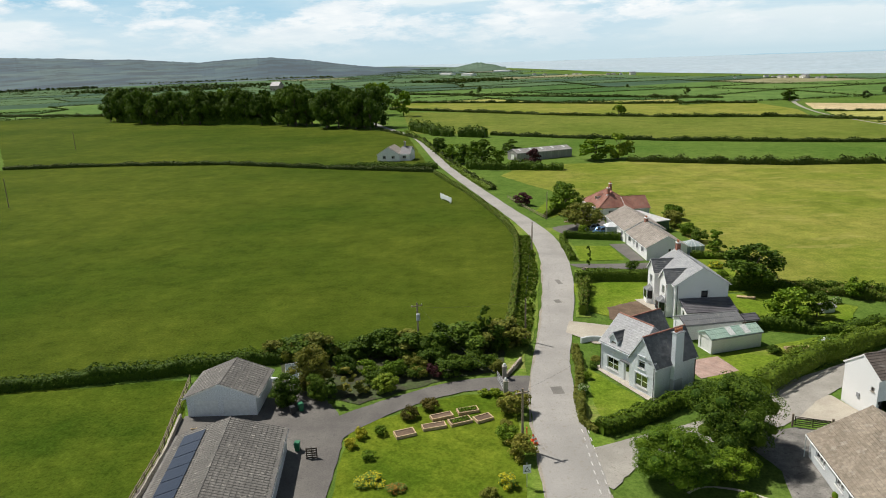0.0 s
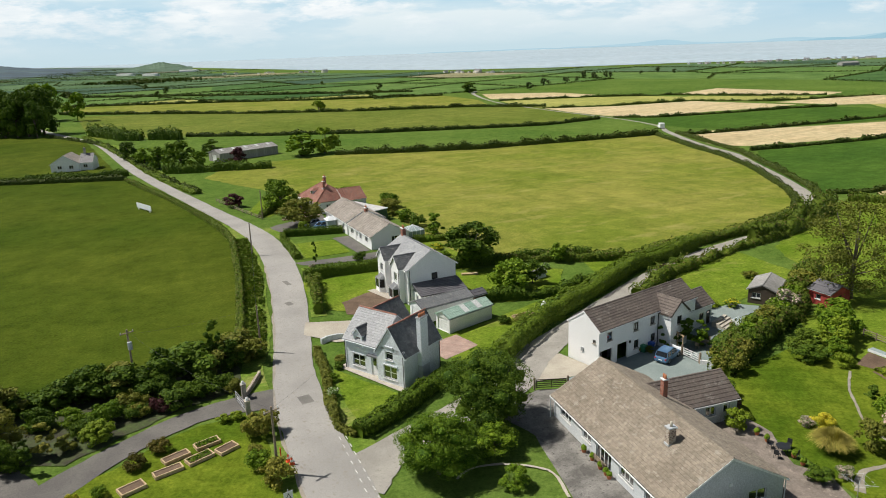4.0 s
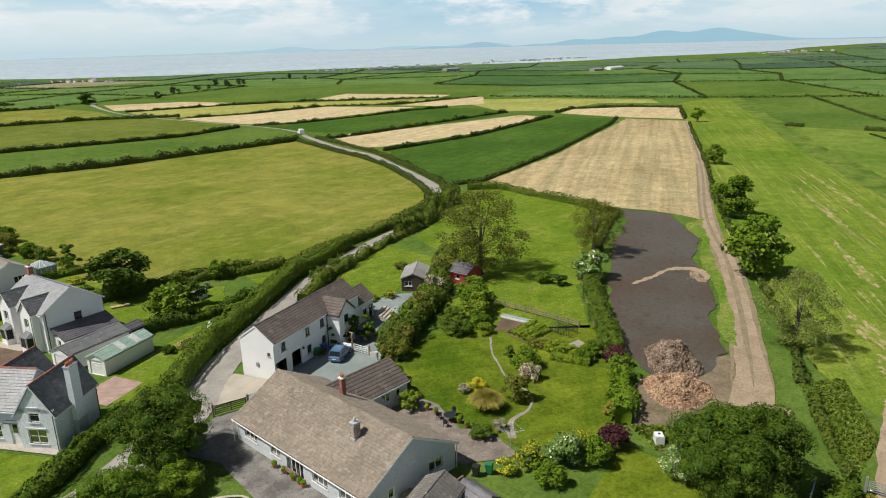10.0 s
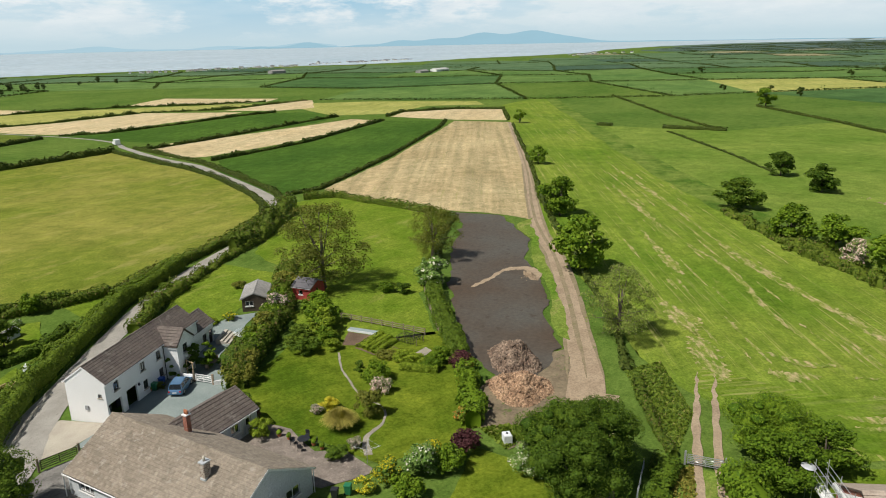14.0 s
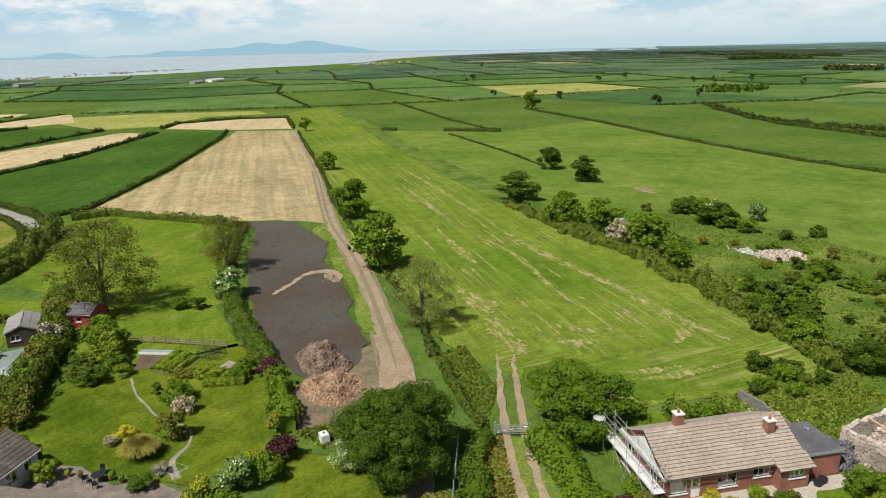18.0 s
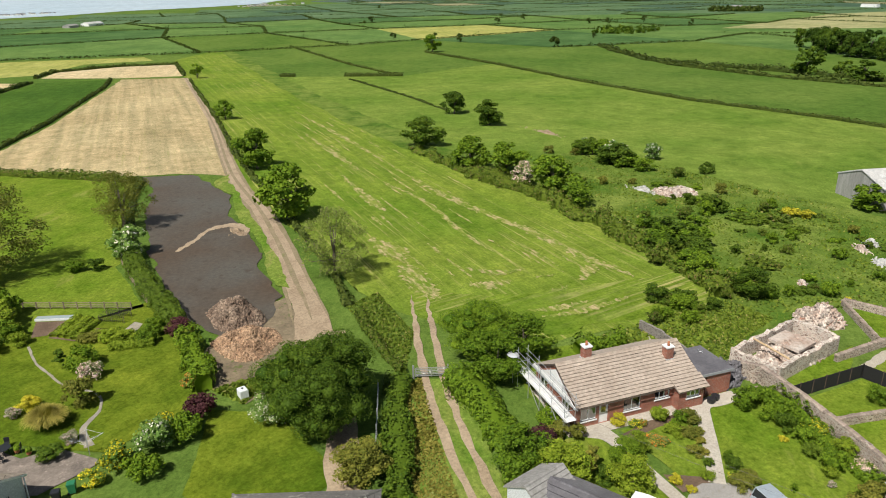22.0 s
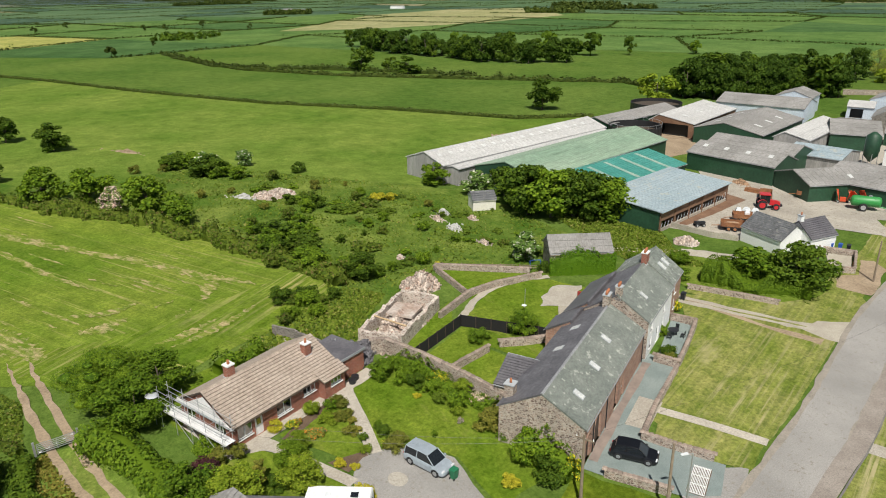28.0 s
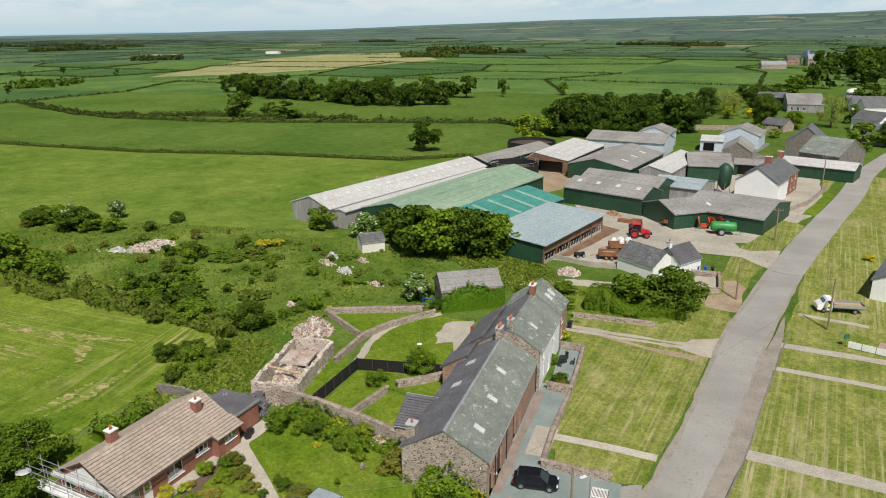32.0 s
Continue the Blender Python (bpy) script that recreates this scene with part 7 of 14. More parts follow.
def house_bungalows():
    h = House("bungalow", "white bungalow with weathered grey tiled roof", "house", 38.0, 146.2, 38.7, 133.0)
    L = h.length
    h.block(0, L, 0, 8.0, 2.6, 4.7, "x", "white", "tile_grey", front=[(1.2, 1.0, 1.8, 1.2, "win3"), (4.4, 0.1, 1.0, 2.0, "door"), (6.4, 0.9, 1.4, 1.3, "win2"), (9.6, 1.0, 1.6, 1.2, "win3")], right=[(4.3, 1.0, 2.1, 1.2, "win3")], course=0.34, tile=0.5)
    h.chimney(0.4, 4.0, 4.2, 5.6, 0.9, 0.6, "brick", 2)
    h2 = House("bungalow", "white bungalow with grey tiled roof joined behind", "house", 37.2, 162.0, 37.9, 147.0)
    h2.block(0, h2.length, 0, 8.6, 2.7, 4.9, "x", "white", "tile_grey", front=[(4.0, 1.0, 1.8, 1.2, "win3"), (8.4, 0.2, 2.4, 2.0, "garage"), (12.0, 1.0, 1.2, 1.1, "win2")], course=0.34, tile=0.5)
    for i, (x0, x1) in enumerate(((5.6, 8.2),)):
        part("porch", Geo().box(x0, x1, -2.2, -0.05, 0.0, 0.5), "white", h2.top)
        part("porch_glass", Geo().box(x0 + 0.05, x1 - 0.05, -2.15, -0.1, 0.5, 2.0), "glass_pale", h2.top)
        part("porch_roof", Geo().loft([[(x0 - 0.1, -2.3, 2.0), (x1 + 0.1, -2.3, 2.0), (x1 + 0.1, 0, 2.0), (x0 - 0.1, 0, 2.0)], [((x0 + x1) / 2 - 0.1, -1.2, 2.7), ((x0 + x1) / 2 + 0.1, -1.2, 2.7), ((x0 + x1) / 2 + 0.1, 0, 2.7), ((x0 + x1) / 2 - 0.1, 0, 2.7)]]), "plastic_white", h2.top)
    g = thing("flat_garage", "flat roofed garage with pale felt roof", "garage", 46.0, 167.0, 0, -68)
    part("wall", Geo().box(0, 11.5, -4.5, 0, 0, 2.5), "green_clad", g)
    part("roof", Geo().box(-0.2, 11.7, -4.7, 0.2, 2.5, 2.66), "asbestos_pale", g)
    c = thing("conservatory", "white framed glass conservatory", "conservatory", 47.0, 138.5, 0, 3)
    part("base_wall", Geo().box(0, 3.6, -3.6, 0, 0, 0.6), "white", c)
    part("glazing", Geo().box(0.05, 3.55, -3.55, -0.05, 0.6, 2.1), "glass_pale", c)
    for i in range(5):
        for x, y in ((i * 0.9, -3.6), (3.6, -3.6 + i * 0.9)):
            part("post", Geo().box(x - 0.05, x + 0.05, y - 0.05, y + 0.05, 0.6, 2.15), "white_paint", c)
    part("roof_glazing", Geo().loft([[(-0.1, -3.7, 2.1), (3.7, -3.7, 2.1), (3.7, 0.1, 2.1), (-0.1, 0.1, 2.1)], [(1.7, -1.9, 3.0), (1.9, -1.9, 3.0), (1.9, -1.7, 3.0), (1.7, -1.7, 3.0)]]), "glass_pale", c)
    for i in range(12):
        a = i * math.pi / 6
        r = 1.9 / max(abs(math.cos(a)), abs(math.sin(a)))
        part("roof_bar", Geo().rod((1.8 + r * math.cos(a), -1.8 + r * math.sin(a), 2.13), (1.8, -1.8, 3.03), 0.04, None, 4), "white_paint", c)


def house_red_roof():
    h = House("house", "white house with hipped red tiled roof and bay windows", "house", 35.2, 180.6, 37.0, 169.4)
    L = h.length
    h.wall((0, 0), (L, 0), 0, 2.9, [(4.6, 0.1, 1.2, 2.1, "door")], "white")
    h.wall((L, 0), (L, 9.5), 0, 2.9, [(2.5, 1.0, 1.2, 1.1, "win2"), (6.4, 1.0, 1.0, 1.1, "win2")], "white")
    h.wall((L, 9.5), (0, 9.5), 0, 2.9, [], "white")
    h.wall((0, 9.5), (0, 0), 0, 2.9, [(3.0, 1.0, 1.4, 1.1, "win2")], "white")
    h.hip(0, L, 0, 9.5, 2.9, 6.2, 3.6, "tile_red", "x")
    h.block(L - 5, L + 1.5, 6.5, 12.5, 2.7, 5.0, "y", "white", "tile_red")
    for x in (1.0, 7.4):
        foot = [(x, 0.0), (x + 0.4, -1.1), (x + 2.2, -1.1), (x + 2.6, 0.0)]
        b = part("bay_window", Geo().loft([[(*p, 0.0) for p in foot], [(*p, 0.8) for p in foot]]), "brick", h.top, "brick based bay window")
        for p, q in zip(foot, foot[1:]):
            part("pane", Geo().poly([(*p, 0.8), (*q, 0.8), (*q, 2.3), (*p, 2.3)]), "glass_pale", b)
            part("mullion", Geo().box(p[0] - 0.08, p[0] + 0.08, p[1] - 0.08, p[1] + 0.08, 0.8, 2.3), "white_paint", b)
        part("bay_head", Geo().loft([[(*p, 2.3) for p in foot], [(*p, 2.85) for p in foot]]), "white_paint", b)
    h.chimney(3.2, 6.0, 5.2, 7.4, 0.7, 0.6, "brick", 2)
    h.chimney(L - 3.4, 3.6, 5.2, 7.2, 0.7, 0.6, "brick", 2)
    part("dormer", Geo().box(4.6, 6.0, 1.4, 3.2, 3.9, 4.9), "white", h.top)
    part("dormer_roof", Geo().loft([[(4.4, 1.2, 4.9), (6.2, 1.2, 4.9), (6.2, 3.6, 4.9), (4.4, 3.6, 4.9)], [(5.2, 1.8, 5.5), (5.4, 1.8, 5.5), (5.4, 3.6, 5.5), (5.2, 3.6, 5.5)]]), "tile_red", h.top)
    part("dormer_pane", Geo().box(4.8, 5.8, 1.36, 1.4, 4.1, 4.75), "glass", h.top)


def house_barn():
    h = House("barn_house", "white rendered barn house with dark brown tiles", "house", 46.0, 69.3, 64.2, 73.0)
    L = h.length
    h.block(0, L, 0, 5.0, 4.9, 6.7, "x", "white", "tile_brown", front=[(0.3, 0.05, 2.1, 2.2, "void"), (3.3, 0.05, 1.9, 2.3, "void"), (1.4, 3.3, 0.9, 1.1, "win2", "dark_wood"), (6.2, 3.3, 0.9, 1.1, "win2", "dark_wood"), (6.4, 0.9, 0.9, 1.1, "win2", "dark_wood"), (9.4, 3.3, 0.9, 1.1, "win2", "dark_wood"), (9.6, 0.9, 0.9, 1.1, "win2", "dark_wood")], left=[(4.0, 3.2, 0.5, 0.45, "win1", "dark_wood")], course=0.36, tile=0.0, verge=0.05, over=0.2, verge_mat="white")
    h.block(11.0, 14.4, -1.9, 2.6, 4.7, 6.2, "y", "white", "tile_brown", front=[(1.2, 0.9, 1.0, 1.1, "win2", "dark_wood"), (1.2, 3.2, 1.0, 1.1, "win2", "dark_wood")], gable_mat=None, course=0.36, verge_mat="dark_wood", over=0.2)
    h.block(L - 1.0, L + 4.2, 0.2, 4.2, 3.0, 4.6, "x", "white", "tile_brown", front=[(2.4, 0.9, 1.0, 1.1, "win2", "dark_wood"), (4.0, 0.05, 0.9, 2.0, "door", "dark_wood")], course=0.36, verge_mat="white", over=0.2)
    h.pipe(10.8, -0.1, 4.8)
    part("meter_box", Geo().box(-0.12, 0.0, 2.4, 2.8, 1.6, 2.1), "grey_paint", h.top)
    for x, z in ((0.2, 1.9), (5.4, 2.0)):
        part("wall_lamp", Geo().box(x, x + 0.18, -0.2, 0.0, z, z + 0.3), "black_paint", h.top)


def house_long():
    h = House("bungalow", "long pale grey bungalow with buff tiled roof", "house", 35.4, 62.5, 33.4, 42.5)
    L = h.length
    h.block(0, L, 0, 10.9, 2.6, 5.65, "x", "grey_render", "tile_buff", front=[(1.5, 1.0, 2.2, 1.15, "win3"), (6.0, 1.0, 1.6, 1.15, "win2"), (8.6, 0.1, 2.6, 2.15, "win4"), (12.6, 0.9, 2.2, 1.2, "win3"), (16.4, 0.9, 2.3, 1.2, "win3")], right=[(2.3, 0.1, 0.95, 2.0, "door"), (7.4, 1.1, 1.8, 1.05, "win2")], course=0.30, tile=0.40, verge=0.12, over=0.4, gutter=True)
    h.chimney(14.9, 3.4, 4.2, 6.1, 0.55, 0.7, "stone", 1, "slab")
    h.chimney(7.2, 8.2, 3.6, 6.1, 0.5, 0.5, "brick", 2)
    h.block(1.6, 7.4, 8.0, 17.0, 2.5, 4.2, "y", "grey_render", "tile_brown", right=[(5.2, 1.0, 1.2, 1.0, "win2"), (7.2, 0.1, 0.9, 2.0, "door")], course=0.42, over=0.25)
    h.pipe(0.05, -0.45, 2.5, "white_paint")
    h.pipe(L + 0.1, 11.0, 2.5, "white_paint")
    part("meter_box", Geo().box(L + 0.0, L + 0.1, 5.3, 5.6, 3.2, 3.5), "plastic_white", h.top)
    # low screen walls at the gable
    for x0, x1, y0, y1 in ((L + 0.4, L + 0.55, 3.6, 4.6), (L + 2.6, L + 2.75, 4.4, 9.0), (L + 0.4, L + 2.75, 4.3, 4.45)):
        part("screen_wall", Geo().box(x0, x1, y0, y1, 0, 1.3), "wood", h.top)


def house_brick():
    h = House("bungalow", "red brick bungalow with pale brown tiled roof", "house", 51.8, -5.2, 56.1, -18.2)
    L = h.length
    h.block(0, L, 0, 8.0, 2.6, 4.75, "x", "brick", "tile_pink", front=[(0.5, 0.7, 1.7, 1.5, "win2"), (2.5, 0.1, 1.0, 2.1, "door"), (5.2, 0.7, 1.9, 1.5, "win2"), (8.7, 1.2, 1.7, 1.0, "win3"), (11.9, 1.2, 1.8, 1.0, "win3")], left=[(0.8, 0.7, 1.5, 1.4, "win2"), (5.2, 0.7, 1.7, 1.5, "win3")], course=0.34, tile=0.0, over=0.4, verge=0.18, verge_mat="dark_wood")
    # projecting wing at the right
    h.wall((10.8, -0.9), (L + 0.05, -0.9), 0, 2.3, [(0.9, 1.2, 1.6, 0.9, "win3")], "brick")
    h.wall((L + 0.05, -0.9), (L + 0.05, 0.2), 0, 2.35, [], "brick")
    h.wall((10.8, 0.2), (10.8, -0.9), 0, 2.35, [], "brick")
    g = Geo()
    slope(g, (10.5, -1.3, 2.32), (L + 0.35, -1.3, 2.32), (L + 0.35, 0.4, 3.02), (10.5, 0.4, 3.02), 5)
    part("wing_roof", g, "tile_pink", h.top)
    for x, y, z in ((3.4, 4.3, 4.4), (11.7, 2.5, 3.6)):
        h.chimney(x, y, z, z + 1.6, 0.8, 0.75, "brick", 1)
    # ribs of the interlocking tiles run along the courses, so a flat felt annex closes the end
    h.wall((L, 1.6), (L + 1.2, 1.6), 0, 2.5, [(0.15, 0.05, 0.9, 2.0, "door")], "brick")
    h.wall((L + 1.2, 0.2), (L + 4.2, 0.2), 0, 2.5, [], "brick")
    h.wall((L + 1.2, 1.6), (L + 1.2, 0.2), 0, 2.5, [], "brick")
    h.wall((L + 4.2, 0.2), (L + 4.2, 5.0), 0, 2.5, [], "brick")
    h.wall((L + 4.2, 5.0), (L, 5.0), 0, 2.5, [], "brick")
    part("flat_roof", Geo().box(L + 0.1, L + 4.4, 0.1, 5.2, 2.5, 2.68), "slate_dark", h.top, "dark felt flat roof")
    part("fascia", Geo().box(L + 0.1, L + 4.42, 0.03, 0.1, 2.42, 2.7), "grey_paint", h.top)
    # balcony front of the gable
    part("gable_boarding", Geo().poly([(-0.03, 7.0, 2.6), (-0.03, 1.0, 2.6), (-0.03, 4.0, 4.3)]), "white_paint", h.top)
    part("soffit_board", Geo().box(-0.35, 0.0, -0.3, 8.3, 2.42, 2.6), "white_paint", h.top)


def stone_row():
    h = House("stone_house", "long brown rubble stone house with lichened slates", "house", 31.1, -29.3, 40.2, -48.0)
    L = h.length
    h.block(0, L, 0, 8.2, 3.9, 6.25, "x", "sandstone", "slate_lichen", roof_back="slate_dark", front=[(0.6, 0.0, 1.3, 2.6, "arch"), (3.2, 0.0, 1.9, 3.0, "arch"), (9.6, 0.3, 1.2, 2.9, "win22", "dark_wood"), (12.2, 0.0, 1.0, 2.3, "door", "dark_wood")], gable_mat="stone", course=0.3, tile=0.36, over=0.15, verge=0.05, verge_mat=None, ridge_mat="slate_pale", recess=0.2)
    h.chimney(1.5, 7.7, 3.0, 5.6, 0.9, 0.9, "stone", 1)
    h.chimney(L - 0.3, 4.3, 5.6, 7.6, 1.1, 0.7, "stone", 4)
    e0, e1, r0, r1 = (0, 0, 3.9), (L, 0, 3.9), (0, 4.1, 6.25), (L, 4.1, 6.25)
    for k, s in ((0.16, 0.45), (0.42, 0.5), (0.68, 0.62)):
        h.rooflight((e0, e1), (r0, r1), k, s, 0.55, 1.0, "skylight")
    b0, b1 = (L, 8.2, 3.9), (0, 8.2, 3.9)
    for k in (0.25, 0.5):
        h.rooflight((b0, b1), ((L, 4.1, 6.25), (0, 4.1, 6.25)), k, 0.5, 0.7, 0.9, "skylight")
    for x in (2.4, 6.6, L - 0.3):
        h.pipe(x, -0.1, 3.8)
    # low rear wing
    h.block(5.0, 8.7, 7.6, 10.9, 2.7, 4.3, "y", "stone", "slate_dark", course=0.3, over=0.12, verge=0.1, verge_mat=None, ridge_at=8.3)
    part("lead_flashing", Geo().box(8.28, 8.5, 7.0, 11.0, 4.44, 4.5), "lead", h.top)
    h.block(17.4, L + 0.2, 6.7, 10.2, 3.2, 4.9, "x", "sandstone", "slate_dark", course=0.3, over=0.15, verge=0.1, verge_mat=None, ridge_at=7.3)
    h2 = House("cottage", "white fronted stone cottage with lichened slates", "house", 40.4, -48.5, 47.2, -63.5)
    M = h2.length
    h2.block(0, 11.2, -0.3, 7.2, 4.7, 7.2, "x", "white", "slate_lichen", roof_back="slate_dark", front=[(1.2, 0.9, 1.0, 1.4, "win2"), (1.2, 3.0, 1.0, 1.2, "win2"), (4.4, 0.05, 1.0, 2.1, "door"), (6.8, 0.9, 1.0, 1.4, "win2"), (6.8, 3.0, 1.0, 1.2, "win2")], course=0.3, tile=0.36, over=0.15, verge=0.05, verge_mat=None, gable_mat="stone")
    h2.block(11.2, M, -0.2, 7.0, 4.9, 7.5, "x", "sandstone", "slate_green", front=[(1.6, 0.9, 1.0, 1.4, "win2"), (1.6, 3.0, 1.0, 1.2, "win2")], course=0.3, tile=0.36, over=0.15, verge=0.05, verge_mat=None, gable_mat="stone")
    h2.chimney(11.2, 3.4, 6.8, 8.6, 1.1, 0.7, "brick", 4)
    h2.chimney(0.4, 3.4, 6.6, 8.2, 0.7, 0.7, "stone", 4)
    e0, e1, r0, r1 = (11.2, -0.2, 4.9), (M, -0.2, 4.9), (11.2, 3.4, 7.5), (M, 3.4, 7.5)
    for k in (0.35, 0.65):
        h2.rooflight((e0, e1), (r0, r1), k, 0.55, 0.7, 1.1, "skylight")
    h2.rooflight(((0, -0.3, 4.7), (11.2, -0.3, 4.7)), ((0, 3.4, 7.2), (11.2, 3.4, 7.2)), 0.35, 0.5, 0.5, 0.9, "skylight")
    h2.block(0.2, 10.4, 6.2, 9.8, 3.3, 5.5, "x", "sandstone", "slate_dark", course=0.3, over=0.15, verge=0.1, verge_mat=None, ridge_at=6.8)
    part("red_door_panel", Geo().box(9.2, 9.4, 8.0, 11.2, 0, 2.4), "red_wood", h2.top)


def small_sheds():
    # near side
    outbuilding("white double garage with ribbed grey tiled roof", -31.6, 74.3, -23.4, 74.3, 7.2, 2.5, 4.1, "blue_render", "tile_dark", "y", front=[(0.8, 0.1, 2.9, 2.0, "garage", "plastic_white"), (4.3, 0.1, 3.0, 2.0, "garage", "plastic_white")], ribs=0.5, verge_mat="white_paint", over=0.4, course=0.5)
    h = outbuilding("grey ribbed roof bungalow with solar panels", -27.6, 48.0, -16.6, 49.0, 17.5, 2.5, 4.2, "grey_render", "tile_dark", "y", ribs=0.4, name="bungalow", category="house", course=0.5, over=0.3)
    a, b = Vector((0.9, 4.0, 2.5 + 1.7 * 0.164 + 0.28)), Vector((3.2, 4.0, 2.5 + 1.7 * 0.58 + 0.28))
    for i in range(6):
        p = Vector((0, i * 2.1, 0))
        t = Vector((0, 2.0, 0))
        lift = Vector((0, 0, 0.05))
        part("solar_panel", Geo().loft([[a + p, b + p, b + p + t, a + p + t], [a + p + lift, b + p + lift, b + p + t + lift, a + p + t + lift]]), "solar", h.top)
    outbuilding("cream shed with pale green sheet roof", 34.9, 87.9, 42.6, 90.1, 2.9, 2.1, 2.75, "white", "sheet_mint", "x", left=[(0.4, 0.05, 2.1, 1.9, "garage")], ribs=0.35, name="shed", category="shed", panels=[(0.42, 0.0, 1.0, 0, 0.9), (0.72, 0.0, 1.0, 0, 0.9)], course=2, over=0.15)
    outbuilding("white garage with dark ribbed roof", 33.0, 92.8, 41.6, 94.2, 3.6, 2.2, 2.9, "white", "slate", "x", left=[(0.5, 0.05, 2.4, 1.9, "garage", "white_paint")], ribs=0.35, over=0.15)
    outbuilding("small brown garden shed", 42.6, 95.4, 44.6, 95.8, 2.0, 1.7, 2.2, "dark_wood", "slate_dark", "x", name="shed", category="shed", over=0.12)
    outbuilding("red painted garden shed with felt roof", 86.4, 69.9, 90.4, 69.9, 3.6, 2.1, 3.0, "red_wood", "slate_dark", "y", front=[(1.4, 0.05, 1.2, 1.8, "door", "red_wood")], left=[(1.2, 0.9, 0.8, 0.7, "win1")], name="shed", category="shed", over=0.2)
    outbuilding("grey garden shed with pale felt roof", 78.6, 77.4, 80.6, 74.2, 6.4, 2.1, 2.9, "dark_wood", "asbestos", "y", front=[(0.5, 0.9, 1.2, 0.8, "win2")], name="shed", category="shed", over=0.2)
    outbuilding("small white poultry house", 57.2, 101.6, 59.2, 102.0, 1.6, 0.9, 1.3, "plastic_white", "asbestos_pale", "x", name="hen_house", category="hen house", over=0.1)
    outbuilding("long low farm shed with fibre cement roof", 27.0, 273.0, 50.0, 282.5, 8.0, 3.0, 4.2, "grey_clad", "asbestos", "x", left=[(2.4, 0.05, 3.0, 2.4, "garage")], ribs=1.2, name="farm_shed", category="shed", panels=[(0.2 * i + 0.1, 0.5, 0.95, 0, 1.0) for i in range(5)])
    h = House("bungalow", "white gabled bungalow with slate roof beside the far road", "house", -29.0, 285.9, -19.9, 283.9)
    h.block(0, h.length, 0, 10.0, 2.8, 5.6, "y", "white", "tile_grey", front=[(2.2, 1.0, 1.4, 1.2, "win2"), (6.0, 1.0, 1.4, 1.2, "win2")], course=0.5)
    h.block(h.length, h.length + 4.2, 1.5, 9.0, 2.8, 5.4, "x", "white", "slate_dark", front=[(1.0, 1.0, 1.4, 1.2, "win2")], course=0.5, verge_mat="white_paint")
    h.chimney(h.length + 1.2, 5.2, 5.0, 7.4, 0.7, 0.6, "slab", 1)
    outbuilding("low outhouse with ribbed grey tiled roof", 33.4, 36.0, 39.6, 37.2, 3.4, 2.2, 3.2, "grey_render", "tile_dark", "x", name="outhouse", category="outbuilding", course=0.4, ribs=0.4)
    outbuilding("brown timber shed with dark felt roof", 40.6, 34.2, 41.2, 37.4, 1.7, 1.8, 2.3, "rust_wood", "slate_dark", "x", name="shed", category="shed", over=0.15)
    h = House("bungalow", "bungalow with hipped weathered grey tiled roof", "house", 41.0, 12.6, 41.0, 23.4)
    for a, b in (((0, 0), (h.length, 0)), ((h.length, 0), (h.length, 9.0)), ((h.length, 9.0), (0, 9.0)), ((0, 9.0), (0, 0))):
        h.wall(a, b, 0, 2.5, [], "grey_render")
    h.hip(0, h.length, 0, 9.0, 2.5, 4.5, 4.2, "tile_dark", "x")


house_grey()
house_white()
house_bungalows()
house_red_roof()
house_barn()
house_long()
house_brick()
stone_row()
small_sheds()

